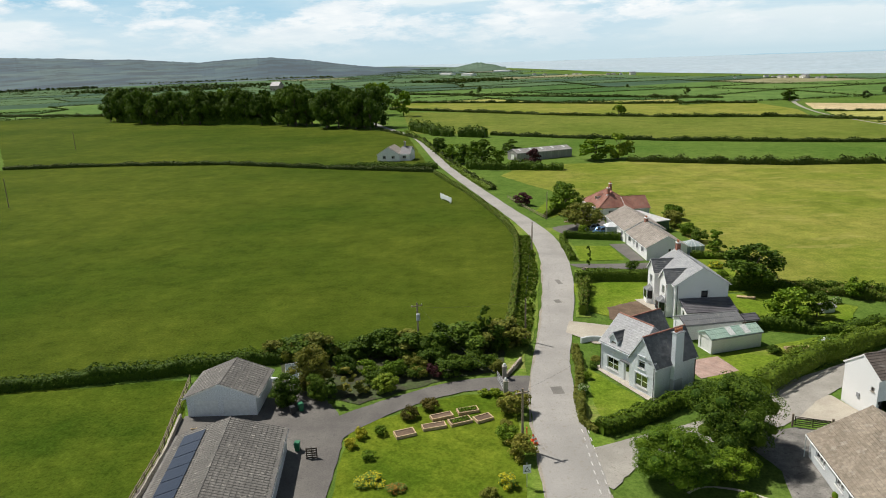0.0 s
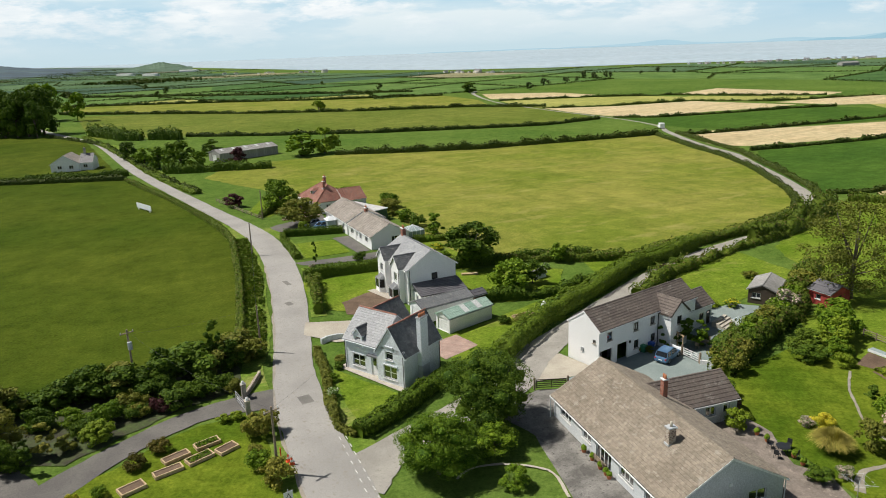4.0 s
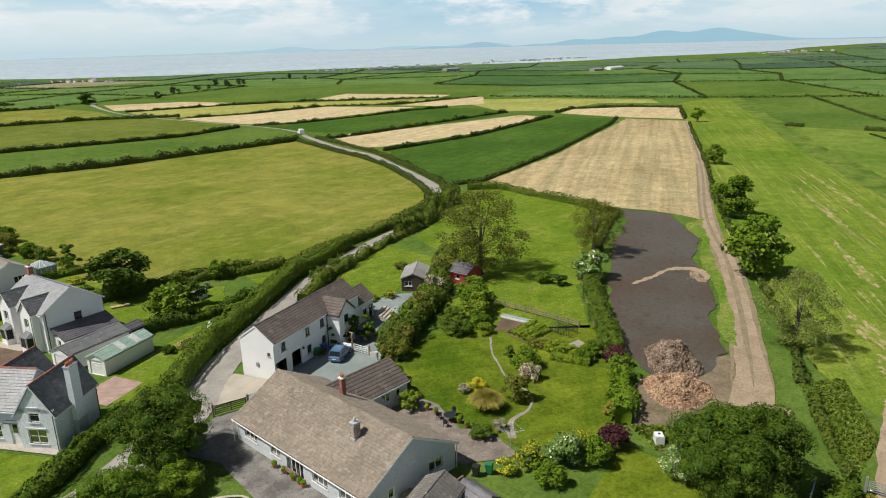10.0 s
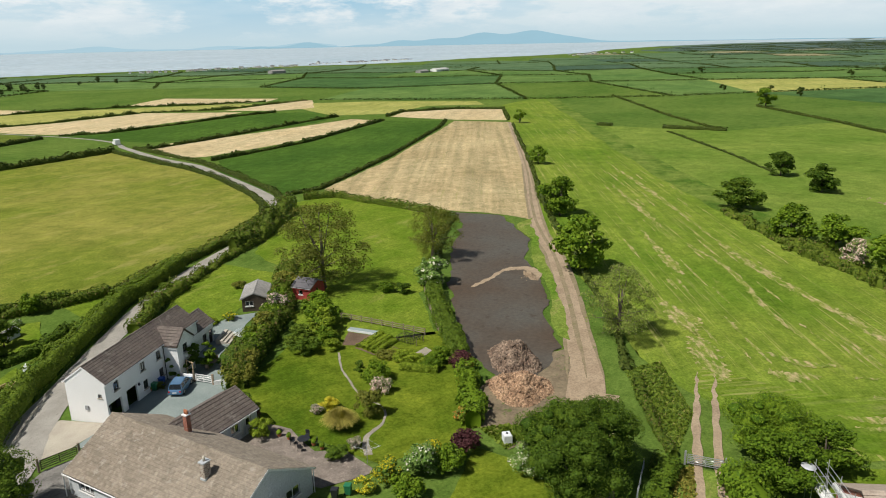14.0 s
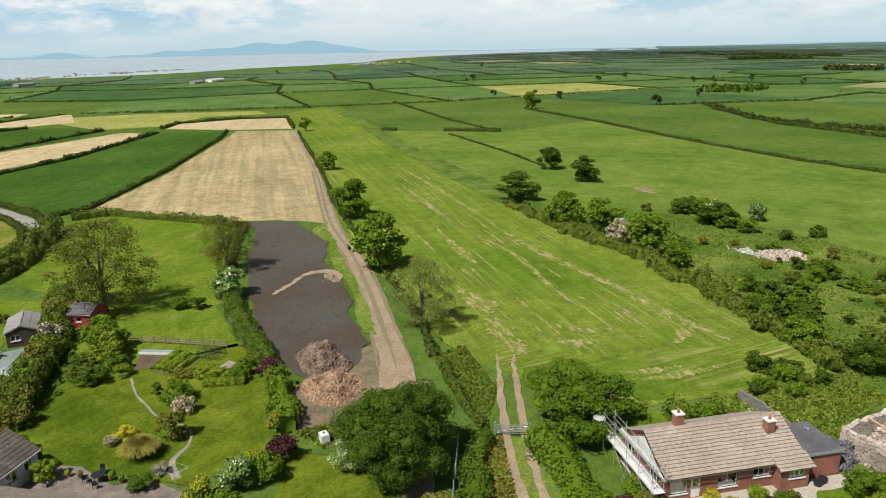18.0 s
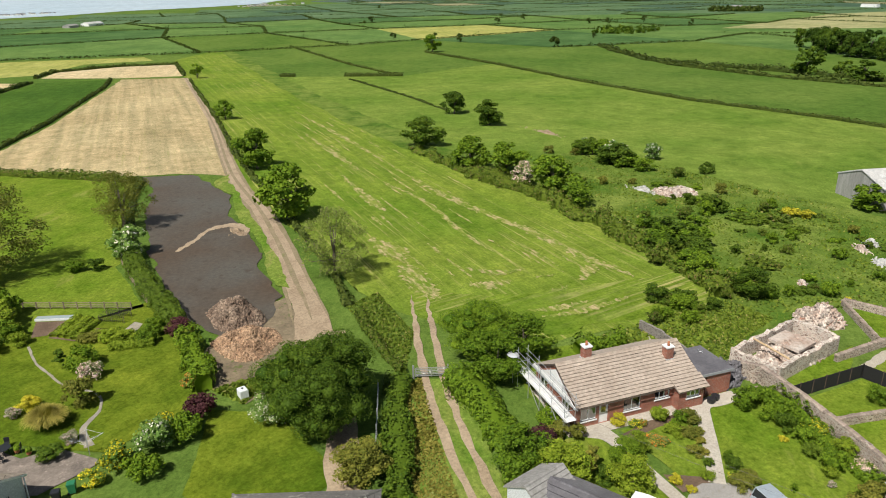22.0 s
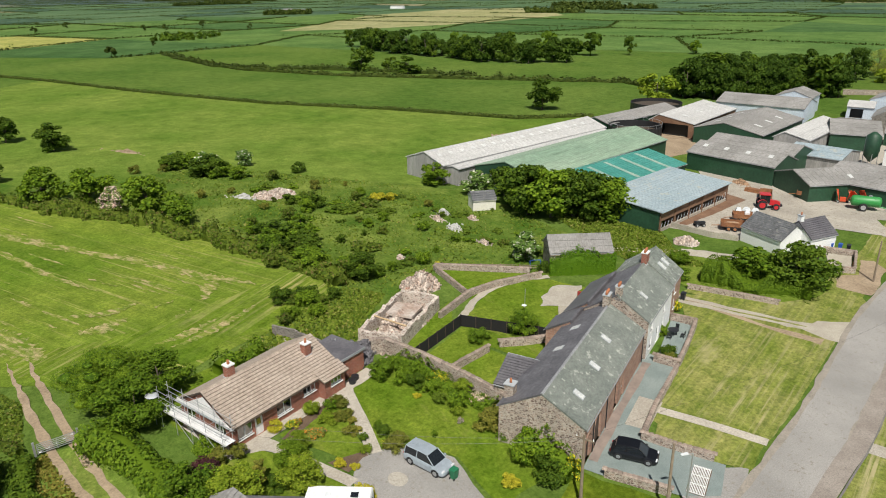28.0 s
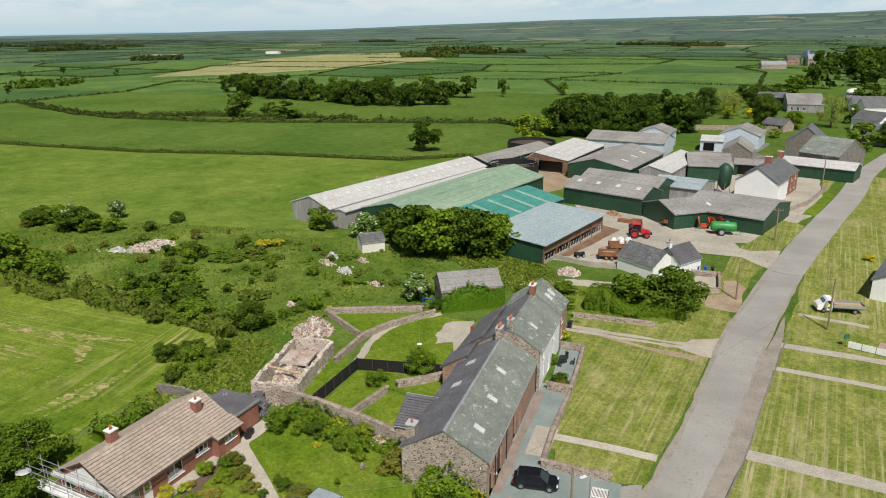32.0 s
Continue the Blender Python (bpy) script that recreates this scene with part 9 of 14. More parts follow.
HEDGES = [
    # line, width, height, material, label, leaves a metre, leaf size, unevenness
    ([(-190, 296), (-143, 296.5), (-93, 290), (-42, 267.5), (-5, 253)], 2.2, 2.0, "leaf_hedge", "field hedge along the top of the sheep pasture", 26, 0.7, 0.3),
    ([(-190, 120), (-110, 79), (-60, 82.8), (-36, 87), (-22, 90), (-12, 92)], 1.9, 1.9, "leaf_dark", "dense hedge along the foot of the sheep pasture", 110, 0.3, 0.25),
    ([(-5, 250), (6, 207.6), (13.2, 172.5), (15, 155), (12.6, 128.7), (9.4, 105), (7.4, 95)], 1.2, 1.3, "leaf_hedge", "clipped roadside hedge curving with the road", 70, 0.28, 0.2),
    ([(-430, 670), (-290, 618), (-250, 545)], 3, 2.5, "leaf_far", "dark hedge between far fields", 14, 1.2, 0.3),
    ([(-35.2, 269.8), (-24.7, 267.7), (-12.2, 262.2), (-5.8, 264.7)], 2.6, 2.2, "leaf_dark", "garden hedge round the far bungalow", 60, 0.5, 0.25),
    ([(-46, 270), (-30, 266), (-12, 262), (-4, 262)], 2.0, 1.9, "leaf_dark", "clipped dark hedge below the far bungalow", 50, 0.5, 0.15),
    ([(23, 371), (58, 347), (105, 322), (150, 306), (181, 296), (216, 302)], 2.4, 2.0, "leaf_hedge", "long hawthorn hedge between fields", 18, 0.95, 0.45),
    ([(68, 265), (93, 254), (119, 245), (155, 241), (197, 236)], 2.6, 2.6, "leaf_hedge", "long field hedge with small trees", 22, 0.9, 0.6),
    ([(-47, 589), (25, 527), (80, 478), (140, 442), (200, 420), (236, 384)], 2.6, 2.2, "leaf_far", "long hawthorn hedge between fields", 12, 1.3, 0.45),
    ([(-54, 682), (54, 626), (139, 574), (233, 535)], 2.6, 2.2, "leaf_far", "long dark hedge far off", 10, 1.5, 0.5),
    ([(-60, 846), (115, 691), (233, 602)], 3, 2.4, "leaf_far", "long dark hedge far off", 9, 1.7, 0.5),
    ([(44, 116), (60, 112.4), (72, 106), (78, 103.2), (94, 104.6), (112, 106.4), (128, 111.6)], 2.2, 1.7, "leaf_hedge", "thick hedge between meadow and lane", 80, 0.34, 0.3),
    ([(128, 111.6), (138, 119), (148, 130), (159, 147), (167, 160), (175, 177), (182, 198), (188, 215), (195, 234)], 2.0, 1.7, "leaf_hedge", "leafy hedge along the winding lane", 34, 0.5, 0.3),
    ([(143, 116), (153, 126), (164, 143), (174, 160), (186, 181), (193, 199), (206, 235)], 2.0, 1.6, "leaf_hedge", "hedge on the crop side of the lane", 32, 0.5, 0.35),
    ([(36.8, 76.6), (47, 84.4), (60, 90.8), (73, 97.6), (92, 103)], 2.6, 2.6, "leaf_clip", "tall clipped hedge above the lane", 150, 0.3, 0.15),
    ([(66, 87), (78, 93), (95, 97.6), (112, 100.6), (128, 105)], 2.0, 1.7, "leaf_hedge", "broken hedge below the lane", 80, 0.34, 0.6),
    ([(104, 100), (118, 104), (131, 108), (140, 112.4)], 3.2, 3.4, "leaf_hedge", "overgrown hedge with bramble", 80, 0.45, 0.5),
    ([(152, 122), (162, 118), (220, 126), (302, 143), (331, 152)], 1.6, 1.3, "leaf_hedge", "low hedge between crop and stubble", 16, 0.7, 0.3),
    ([(192, 183), (243, 177), (323, 184)], 2, 1.6, "leaf_far", "low hedge between crop and stubble strip", 10, 1.1, 0.5),
    ([(205, 228), (232, 224), (309, 221), (333, 218)], 2, 1.6, "leaf_far", "low hedge behind the stubble strip", 9, 1.1, 0.6),
    ([(226, 303), (241, 289), (277, 282), (323, 277), (346, 269)], 2, 1.5, "leaf_far", "low dark hedge far off", 8, 1.1, 0.7),
    ([(228, 375), (268, 358), (321, 352), (348, 316), (380, 308), (424, 300)], 2, 1.5, "leaf_far", "low dark hedge far off", 7, 1.1, 0.8),
    ([(238, 448), (299, 427), (329, 408), (347, 396), (376, 352), (408, 324)], 2, 1.5, "leaf_far", "low dark hedge far off", 7, 1.1, 0.8),
    ([(340, 191), (365, 195), (388, 172), (396, 143), (340, 121)], 2, 1.6, "leaf_far", "low far hedge round a stubble field", 8, 1.2, 0.5),
    ([(146, 70.5), (150, 87), (155.5, 108.5), (150, 115)], 2.0, 1.6, "leaf_hedge", "hedge at the top of the paddock", 40, 0.45, 0.4),
    ([(57.5, 61.5), (64, 65), (70.2, 67), (77, 70), (83, 72.4)], 3.2, 2.3, "leaf_hedge", "broad tall shrub hedge across the gardens", 150, 0.32, 0.45),
    ([(83, 73), (90, 77), (97, 81)], 3.4, 2.6, "leaf_hedge", "overgrown leafy green garden hedge", 120, 0.36, 0.5),
    ([(97, 53), (89.5, 48.6), (82.6, 44.2), (78, 41.2), (74, 38.8)], 2.6, 2.0, "leaf_clip", "clipped hedge beside the muck patch", 170, 0.3, 0.18),
    ([(70.5, 36.6), (64.1, 33.4), (60.4, 31.6)], 2.4, 2.2, "leaf_mid", "garden hedge with shrubs", 170, 0.3, 0.5),
    ([(97, 53.4), (113, 59.6), (129, 65.4), (146, 70)], 1.8, 1.2, "leaf_hedge", "ragged hedge between muck and paddock", 34, 0.45, 0.7),
    ([(80, 18.6), (92, 22), (118, 33), (150, 47), (165, 53.4), (222, 74), (322, 113)], 1.4, 1.0, "leaf_hedge", "ragged low hedge beside the farm track", 26, 0.5, 0.8),
    ([(79, 17.2), (75, 16.2), (70, 14.6), (66, 12.8), (62.6, 11)], 1.0, 0.7, "leaf_hedge", "bramble and nettles leading to the field gate", 90, 0.26, 0.5),
    ([(61, 11.6), (55, 11.6), (47, 11.4), (38, 10.8)], 2.4, 1.2, "leaf_dark", "bramble hedge along the farm track", 120, 0.3, 0.5),
    ([(61.4, 5.4), (57, 3.6), (52, 2.0), (46, 0.6), (38, -1)], 3.0, 2.0, "leaf_mid", "garden hedge beside the farm track", 120, 0.34, 0.4),
    ([(65.6, -8.4), (66.6, -11), (67.2, -14)], 2.0, 1.6, "leaf_mid", "garden hedge behind the brick bungalow", 90, 0.34, 0.5),
    ([(80, -31), (90, -28.6), (101, -24.6), (110, -21.4), (126, -15.4), (148, -0.6)], 3.4, 1.6, "leaf_hedge", "thick overgrown hedge along the mown strip", 120, 0.36, 0.8),
    ([(148, -0.6), (160, 5), (172, 11)], 2.4, 1.3, "leaf_hedge", "low overgrown hedge along the mown strip", 40, 0.5, 0.8),
    ([(441, 6), (369, -29), (296, -57.5), (240, -84.5), (200, -113), (161, -135), (149, -156)], 1.8, 1.3, "leaf_hedge", "long low field hedge", 18, 0.75, 0.25),
    ([(465, -107), (373, -109), (329, -141), (294, -166), (252, -190)], 2.4, 2.2, "leaf_far", "hedge between far green fields", 11, 1.1, 0.6),
    ([(435, -105), (348, -115), (292, -143), (252, -175), (213, -207), (195, -223), (160, -214)], 2.6, 2.2, "leaf_far", "field hedge with small trees", 13, 1.1, 0.6),
    ([(502, 99), (379, 47), (324, 18)], 1.6, 1.0, "leaf_far", "low dark hedge far off", 9, 1.0, 0.5),
    ([(327, 44), (324.4, 17)], 2.6, 2.0, "leaf_far", "short dense hedge in pasture", 20, 0.9, 0.1),
    ([(330.4, 74), (329.8, 67)], 2.6, 2.0, "leaf_far", "short dense hedge in pasture", 20, 0.9, 0.1),
    ([(316, 40.6), (261, 13.7), (228, 0)], 1.2, 0.7, "leaf_hedge", "reedy ditch line in pasture", 14, 0.6, 0.5),
    # far road
    ([(13.2, 214.2), (8.7, 232.3), (2.8, 262.8), (-2.3, 295.6), (-11.9, 349.9), (-23.2, 404.3)], 3.6, 1.3, "leaf_clip", "rank green bank beside the far road", 34, 0.55, 0.4),
    ([(-20.4, 414.3), (-5.6, 378.8), (2.4, 371.7)], 5.0, 4.6, "leaf_dark", "dark thicket above the far road", 40, 0.8, 0.35),
    ([(6.4, 370.5), (19.8, 362.0)], 4.4, 4.4, "leaf_dark", "dark thicket above the far road", 40, 0.8, 0.35),
    ([(7.0, 259.6), (15.2, 255.7), (25.4, 253.6), (33.9, 250.9), (41.2, 249.4)], 3.4, 3.0, "leaf_dark", "dark overgrown hedge by the farm shed", 40, 0.7, 0.4),
    # gardens by the road
    ([(17.0, 90.5), (16.2, 83), (14.6, 75), (14.2, 70.4), (15.6, 68.2)], 1.0, 1.0, "leaf_olive", "mixed garden hedge along the road", 150, 0.24, 0.35),
    ([(15.6, 68), (20, 70.2), (24, 72.6), (28.6, 75.2), (31.6, 76.6)], 1.9, 1.8, "leaf_dark", "dense dark garden hedge", 170, 0.28, 0.2),
    ([(22.4, 120.6), (27, 121.6), (33, 120.8), (37.4, 120.4)], 1.6, 2.0, "leaf_clip", "clipped dark hedge between gardens", 140, 0.28, 0.1),
    ([(25.5, 153), (30, 151.6), (37.6, 149.6)], 1.3, 1.6, "leaf_dark", "square clipped hedge by the forecourt", 130, 0.26, 0.06),
    ([(24.4, 134.5), (24.4, 146), (25.2, 152.6)], 1.2, 1.3, "leaf_clip", "loose hedge beside the road", 110, 0.28, 0.35),
    ([(20.6, 104), (21.6, 109), (22.6, 114), (23.6, 119)], 1.6, 1.8, "leaf_hedge", "mixed shrubs along the front lawn", 120, 0.3, 0.6),
    ([(43.4, 115.2), (52, 113.8), (66, 111.4), (72, 107)], 1.8, 1.9, "leaf_dark", "leafy green garden boundary hedge", 100, 0.32, 0.25),
    ([(44.6, 97), (49, 96), (56, 93.6), (63, 96)], 1.9, 1.5, "leaf_dark", "dark hedge between two gardens", 120, 0.3, 0.3),
    ([(47.6, 133.8), (55, 132.6), (56, 126)], 1.2, 1.5, "leaf_clip", "clipped green garden boundary hedge", 80, 0.3, 0.15),
    ([(24, 174), (36, 188), (52, 192)], 1.4, 1.4, "leaf_hedge", "leafy green garden boundary hedge", 46, 0.4, 0.3),
    ([(14, 214), (4, 256), (-4, 304), (-12, 352)], 1.8, 1.4, "leaf_hedge", "ragged hedge along the far road", 22, 0.7, 0.7),
    ([(-15, 362), (-24, 385), (-40, 420)], 1.8, 1.4, "leaf_hedge", "hedge beside the far road", 16, 0.9, 0.5),
    ([(56.6, -25.2), (53.4, -26.4), (48, -27.4), (42.4, -28.4)], 1.4, 0.9, "leaf_mid", "shrub border along the stone garden wall", 150, 0.24, 0.8),
    ([(38.4, -31.4), (36, -27), (33, -27.2), (30.4, -27.4)], 2.2, 1.9, "leaf_mid", "shrubs below the stone gable", 140, 0.28, 0.6),
    ([(64.5, -56.9), (59.4, -65.2)], 0.9, 3.0, "leaf_ivy", "ivy covering the old barn wall", 320, 0.24, 0.25),
    ([(50.4, -73.6), (45, -76), (38, -80)], 4.4, 2.6, "leaf_mid", "thicket beside the access track", 300, 0.22, 0.5),
]
for i, (pts, w, hgt, mt, lab, per, size, wild) in enumerate(HEDGES):
    far = per < 36
    hedge(pts, w * (0.75 if far else 1), hgt * (0.78 if far else 1), "leaf_far" if far and mt == "leaf_hedge" else mt, lab, per, size * (0.8 if far else 1), wild, seed=i + 1)

TREES = [
    ("broad", 84.0, -76.0, 9.0, 5.6, "leaf_mid", "full rounded tree beside the barns"),
    ("broad", 79.0, -80.4, 8.4, 5.4, "leaf_dark", "full rounded tree beside the barns"),
    ("broad", 90.6, -75.4, 8.0, 4.8, "leaf_mid", "full rounded tree beside the barns"),
    ("broad", -4.0, 302.0, 7, 4, "leaf_dark", "leafy tree by the far farm shed"),
    ("broad", 1.6, 288.9, 6, 4.5, "leaf_mid", "leafy tree by the far farm shed"),
    ("broad", 5.9, 271.9, 7.5, 5.5, "leaf_mid", "leafy tree by the far farm shed"),
    ("broad", 12.9, 265.5, 9.5, 6, "leaf_dark", "leafy tree by the far farm shed"),
    ("broad", 18.4, 261.9, 6, 4, "leaf_mid", "leafy tree by the far farm shed"),
    ("broad", 27.1, 294.6, 6, 4.5, "leaf_dark", "leafy tree by the far farm shed"),
    ("broad", 31.8, 261.5, 6, 4, "leaf_purple", "leafy tree by the far farm shed"),
    # kind, x, y, height, spread, material, label
    ("great", 20.4, 58.6, 5.6, 3.9, "leaf_mid", "leafy garden tree beside the junction"),
    ("great", 28.6, 64.6, 7.8, 4.8, "leaf_dark", "dense dark tree beside the grey house"),
    ("medium", 31.4, 66.6, 2.6, 1.6, "leaf_mid", "young leafy tree by the drive"),
    ("medium", 26.6, 59.4, 3.0, 2.2, "leaf_mid", "leafy tree on the corner"),
    ("broad", 51.4, 114.6, 7.6, 5.0, "leaf_dark", "round dark tree behind the white house"),
    ("medium", 50.8, 98.8, 5.4, 3.6, "leaf_mid", "light leafed apple tree on the lawn"),
    ("medium", 55.6, 100.4, 4.0, 1.9, "leaf_dark", "dense dark tree on the lawn"),
    ("column", 51.0, 130.0, 6.4, 2.0, "leaf_mid", "tall narrow green garden tree"),
    ("column", 26.4, 129.0, 4.6, 0.6, "leaf_dark", "slim dark cypress by the drive"),
    ("broad", 31.5, 161.5, 6.0, 5.0, "leaf_olive", "spreading dark shrub tree by drive"),
    ("broad", 30.0, 178.0, 7.6, 4.4, "leaf_mid", "leafy tree by the red roofed house"),
    ("medium", 20.4, 190.0, 3.4, 2.6, "leaf_purple", "dark purple leafed tree"),
    ("medium", 33.0, 203.0, 4.0, 2.6, "leaf_mid", "small leafy field edge tree"),
    ("broad", 57.0, 270.0, 8.0, 6.5, "leaf_mid", "leafy tree beside the farm shed"),
    ("broad", 66.0, 272.0, 9.6, 6.0, "leaf_light", "pale green tree beside the farm shed"),
    ("medium", 112.0, 462.0, 9.0, 5.5, "leaf_light", "lone pale green hedgerow tree"),
    ("airy", 92.5, 71.5, 14.5, 7.6, "leaf_olive", "tall airy yellow green tree in the garden"),
    ("airy", 113.6, 60.6, 10.2, 5.2, "leaf_olive", "tall airy tree beside the muck patch"),
    ("medium", 100.2, 54.6, 5.2, 3.4, "leaf_white", "blossoming hawthorn by the muck patch"),
    ("great", 55.4, 20.8, 7.6, 4.2, "leaf_dark", "big dark leafy tree beside the farm track"),
    ("great", 57.0, 17.6, 7.8, 4.4, "leaf_dark", "big dark leafy tree beside the farm track"),
    ("great", 51.8, 18.2, 7.0, 4.0, "leaf_dark", "dark leafy tree beside the farm track"),
    ("medium", 54.7, 23.5, 3.6, 2.0, "leaf_white", "elder in white blossom"),
    ("medium", 45.8, 14.2, 3.6, 2.4, "leaf_olive", "olive green shrub tree by the track"),
    ("airy", 89.6, 21.4, 10.4, 4.8, "leaf_sparse", "half bare tree beside the farm track"),
    ("broad", 117.0, 32.2, 10.0, 5.4, "leaf_mid", "leafy tree beside the farm track"),
    ("broad", 155.0, 46.6, 9.0, 4.8, "leaf_mid", "leafy tree beside the farm track"),
    ("medium", 221.0, 71.0, 6.0, 3.2, "leaf_mid", "small tree beside the farm track"),
    ("medium", 330.0, 112.0, 6.5, 3.8, "leaf_mid", "small tree at the field corner"),
    ("great", 66.8, 2.6, 6.0, 4.4, "leaf_mid", "leafy tree beside the field gate"),
    ("medium", 61.6, 1.2, 5.0, 3.4, "leaf_mid", "leafy tree behind the brick bungalow"),
    ("medium", 66.4, -2.4, 4.6, 3.2, "leaf_mid", "leafy tree behind the brick bungalow"),
    ("medium", 222.6, -1.8, 7.0, 4.0, "leaf_dark", "dark hawthorn in the cattle pasture"),
    ("medium", 202.6, -11.0, 7.2, 4.8, "leaf_dark", "dark hawthorn in the cattle pasture"),
    ("broad", 176.0, 8.6, 7.0, 5.6, "leaf_dark", "dark round tree in hedgerow"),
    ("broad", 150.0, -2.0, 7.4, 4.4, "leaf_mid", "leafy green tree in hedgerow"),
    ("broad", 146.0, -9.6, 6.8, 4.8, "leaf_mid", "leafy green tree in hedgerow"),
    ("broad", 129.6, -17.0, 7.4, 4.8, "leaf_mid", "leafy green tree in hedgerow"),
    ("medium", 136.0, -12.0, 5.0, 2.6, "leaf_pink", "hawthorn with pale pink blossom"),
    ("medium", 121.6, -20.2, 4.6, 3.4, "leaf_mid", "bushy green tree in hedgerow"),
    ("medium", 441.0, 1.4, 11.0, 6.5, "leaf_mid", "lone round tree in pasture"),
    ("broad", 305.0, -160.0, 12.0, 7.0, "leaf_dark", "dark round tree in pasture"),
    ("medium", 296.0, -170.0, 7.0, 4.0, "leaf_dark", "small dark tree in pasture"),
    ("broad", 279.0, -170.0, 8.0, 7.0, "leaf_dark", "spreading dark tree in pasture"),
    ("broad", 168.2, -152.0, 10.0, 5.8, "leaf_dark", "dark tree beside the barns"),
    ("broad", 152.0, -190.0, 10.6, 6.6, "leaf_light", "bright green tree beside the barns"),
    ("broad", 87.6, -73.6, 9.0, 5.0, "leaf_dark", "dark leafy tree beside the barns"),
    ("broad", 81.6, -79.0, 8.6, 5.2, "leaf_dark", "dark leafy tree beside the barns"),
    ("broad", 76.4, -83.0, 7.6, 4.8, "leaf_mid", "leafy tree beside the open shed"),
    ("broad", 93.0, -76.0, 7.0, 4.4, "leaf_dark", "dark leafy tree beside the barns"),
    ("medium", 115.0, -71.4, 4.6, 3.6, "leaf_mid", "bush against the barn gable"),
    ("medium", 103.4, -74.2, 5.0, 3.6, "leaf_white", "elder in white blossom by the barn"),
    ("medium", 99.0, -77.4, 6.0, 3.4, "leaf_dark", "dark bush by the barn"),
    ("medium", 71.4, -58.4, 4.4, 3.0, "leaf_white", "blossoming elder by the old barn"),
    ("medium", 46.4, -79.0, 4.6, 4.4, "leaf_mid", "bushy tree beside the white cottage"),
    ("broad", 39.6, -80.2, 6.6, 4.2, "leaf_dark", "dense dark tree beside the street"),
    ("column", 4.6, 91.6, 6.8, 1.2, "leaf_dark", "dark pointed conifer in the hedge"),
    ("medium", -18.2, 80.6, 5.6, 3.0, "leaf_conifer", "golden green conifer by the drive"),
    ("column", -13.4, 79.0, 3.6, 1.2, "leaf_conifer", "clipped golden conifer cone"),
]
for kind, x, y, hh, rr, mt, lab in TREES:
    plant("tree", kind, x, y, hh, rr, mt, lab, "tree")

def far_trees(pts, n, wide, h0, h1, mats, label, rng, spread):
    """Trees half a mile off and more, joined: crowns with short stems."""
    ph, pr, made, _ = PROTO["far"]
    for mt in dict.fromkeys(mats):
        vs, qs, count = [], [], 0
        for i in range(n // len(set(mats))):
            p = pts[int(rng.integers(len(pts)))] + rng.normal(size=2) * wide
            hh = float(rng.uniform(h0, h1))
            wd = hh * spread * float(rng.uniform(0.7, 1.2))
            v, q, _ = made[int(rng.integers(len(made)))]
            ring = np.array([(-1, -1), (1, -1), (1, 1), (-1, 1)]) * 0.022 * ph
            stem = np.concatenate([np.c_[ring, np.zeros(4)], np.c_[ring * 0.6, np.full(4, 0.5 * ph)]])
            sides = np.array([(k, (k + 1) % 4, (k + 1) % 4 + 4, k + 4) for k in range(4)])
            q = np.concatenate([q, sides + len(v)])
            v = np.concatenate([v, stem])
            a = float(rng.uniform(0, 6.28))
            turn = np.array([[math.cos(a), math.sin(a)], [-math.sin(a), math.cos(a)]])
            vs.append(np.c_[v[:, :2] @ turn * (wd / pr) + p, v[:, 2] * (hh / ph)])
            qs.append(q + count)
            count += len(v)
        tagged(new("far_trees", fast_mesh("far_trees", np.concatenate(vs), np.concatenate(qs), mt)), label, "trees", "", "stuff")


# shrub belts: many of a kind over a stretch
def belt(kind, line, n, wide, h0, h1, mats, label, seed, name="shrub", group="", spread=0.8):
    rng = np.random.default_rng(seed)
    pts, _, _ = along(line, 0.5)
    if kind == "far" and n >= 12:
        far_trees(pts, n, wide, h0, h1, mats, label, rng, spread)
        return
    for i in range(n):
        p = pts[int(rng.integers(len(pts)))] + rng.normal(size=2) * wide
        hh = float(rng.uniform(h0, h1))
        plant(name, kind, float(p[0]), float(p[1]), hh, hh * spread * float(rng.uniform(0.7, 1.2)), mats[int(rng.integers(len(mats)))], label, "shrub", group)


belt("medium", [(-24, 90), (-10, 90), (0, 91), (7, 92.5)], 22, 1.1, 2.4, 4.4, ["leaf_dark", "leaf_dark", "leaf_dark", "leaf_olive"], "dark leafy shrub in the roadside belt", 31, group="roadside shrub belt")
belt("bush", [(-16, 85), (-8, 84.5), (0, 86), (6, 86)], 22, 1.6, 1.2, 2.4, ["leaf_dark", "leaf_dark", "leaf_mid", "leaf_olive"], "garden shrub below the belt", 32, group="roadside shrub belt", spread=0.9)
belt("bush", [(80, -32), (100, -38), (128, -30), (150, -30)], 7, 9.0, 0.9, 2.4, ["leaf_mid", "leaf_hedge", "leaf_olive"], "scrub bush in the rough ground", 33, group="scrub bushes")
belt("bush", [(75, -30), (82, -36), (92, -42), (104, -50)], 14, 3.0, 0.9, 2.2, ["leaf_mid", "leaf_hedge"], "scrub bush in the rough ground", 34, group="scrub bushes")
belt("medium", [(92, -30), (104, -34), (112, -28)], 9, 3.0, 2.0, 3.6, ["leaf_mid", "leaf_hedge"], "hawthorn scrub in rough ground", 35, group="scrub bushes")
belt("medium", [(142, -28), (152, -38), (168, -28)], 7, 4.0, 2.4, 4.0, ["leaf_mid", "leaf_dark"], "hawthorn scrub at the pasture edge", 36, group="scrub bushes")
WOOD = np.random.default_rng(37)
edge, _, _ = along([(-262, 575), (-250, 552), (-200, 520), (-156, 508), (-110, 484), (-68, 454), (-40, 424)], 1.0)
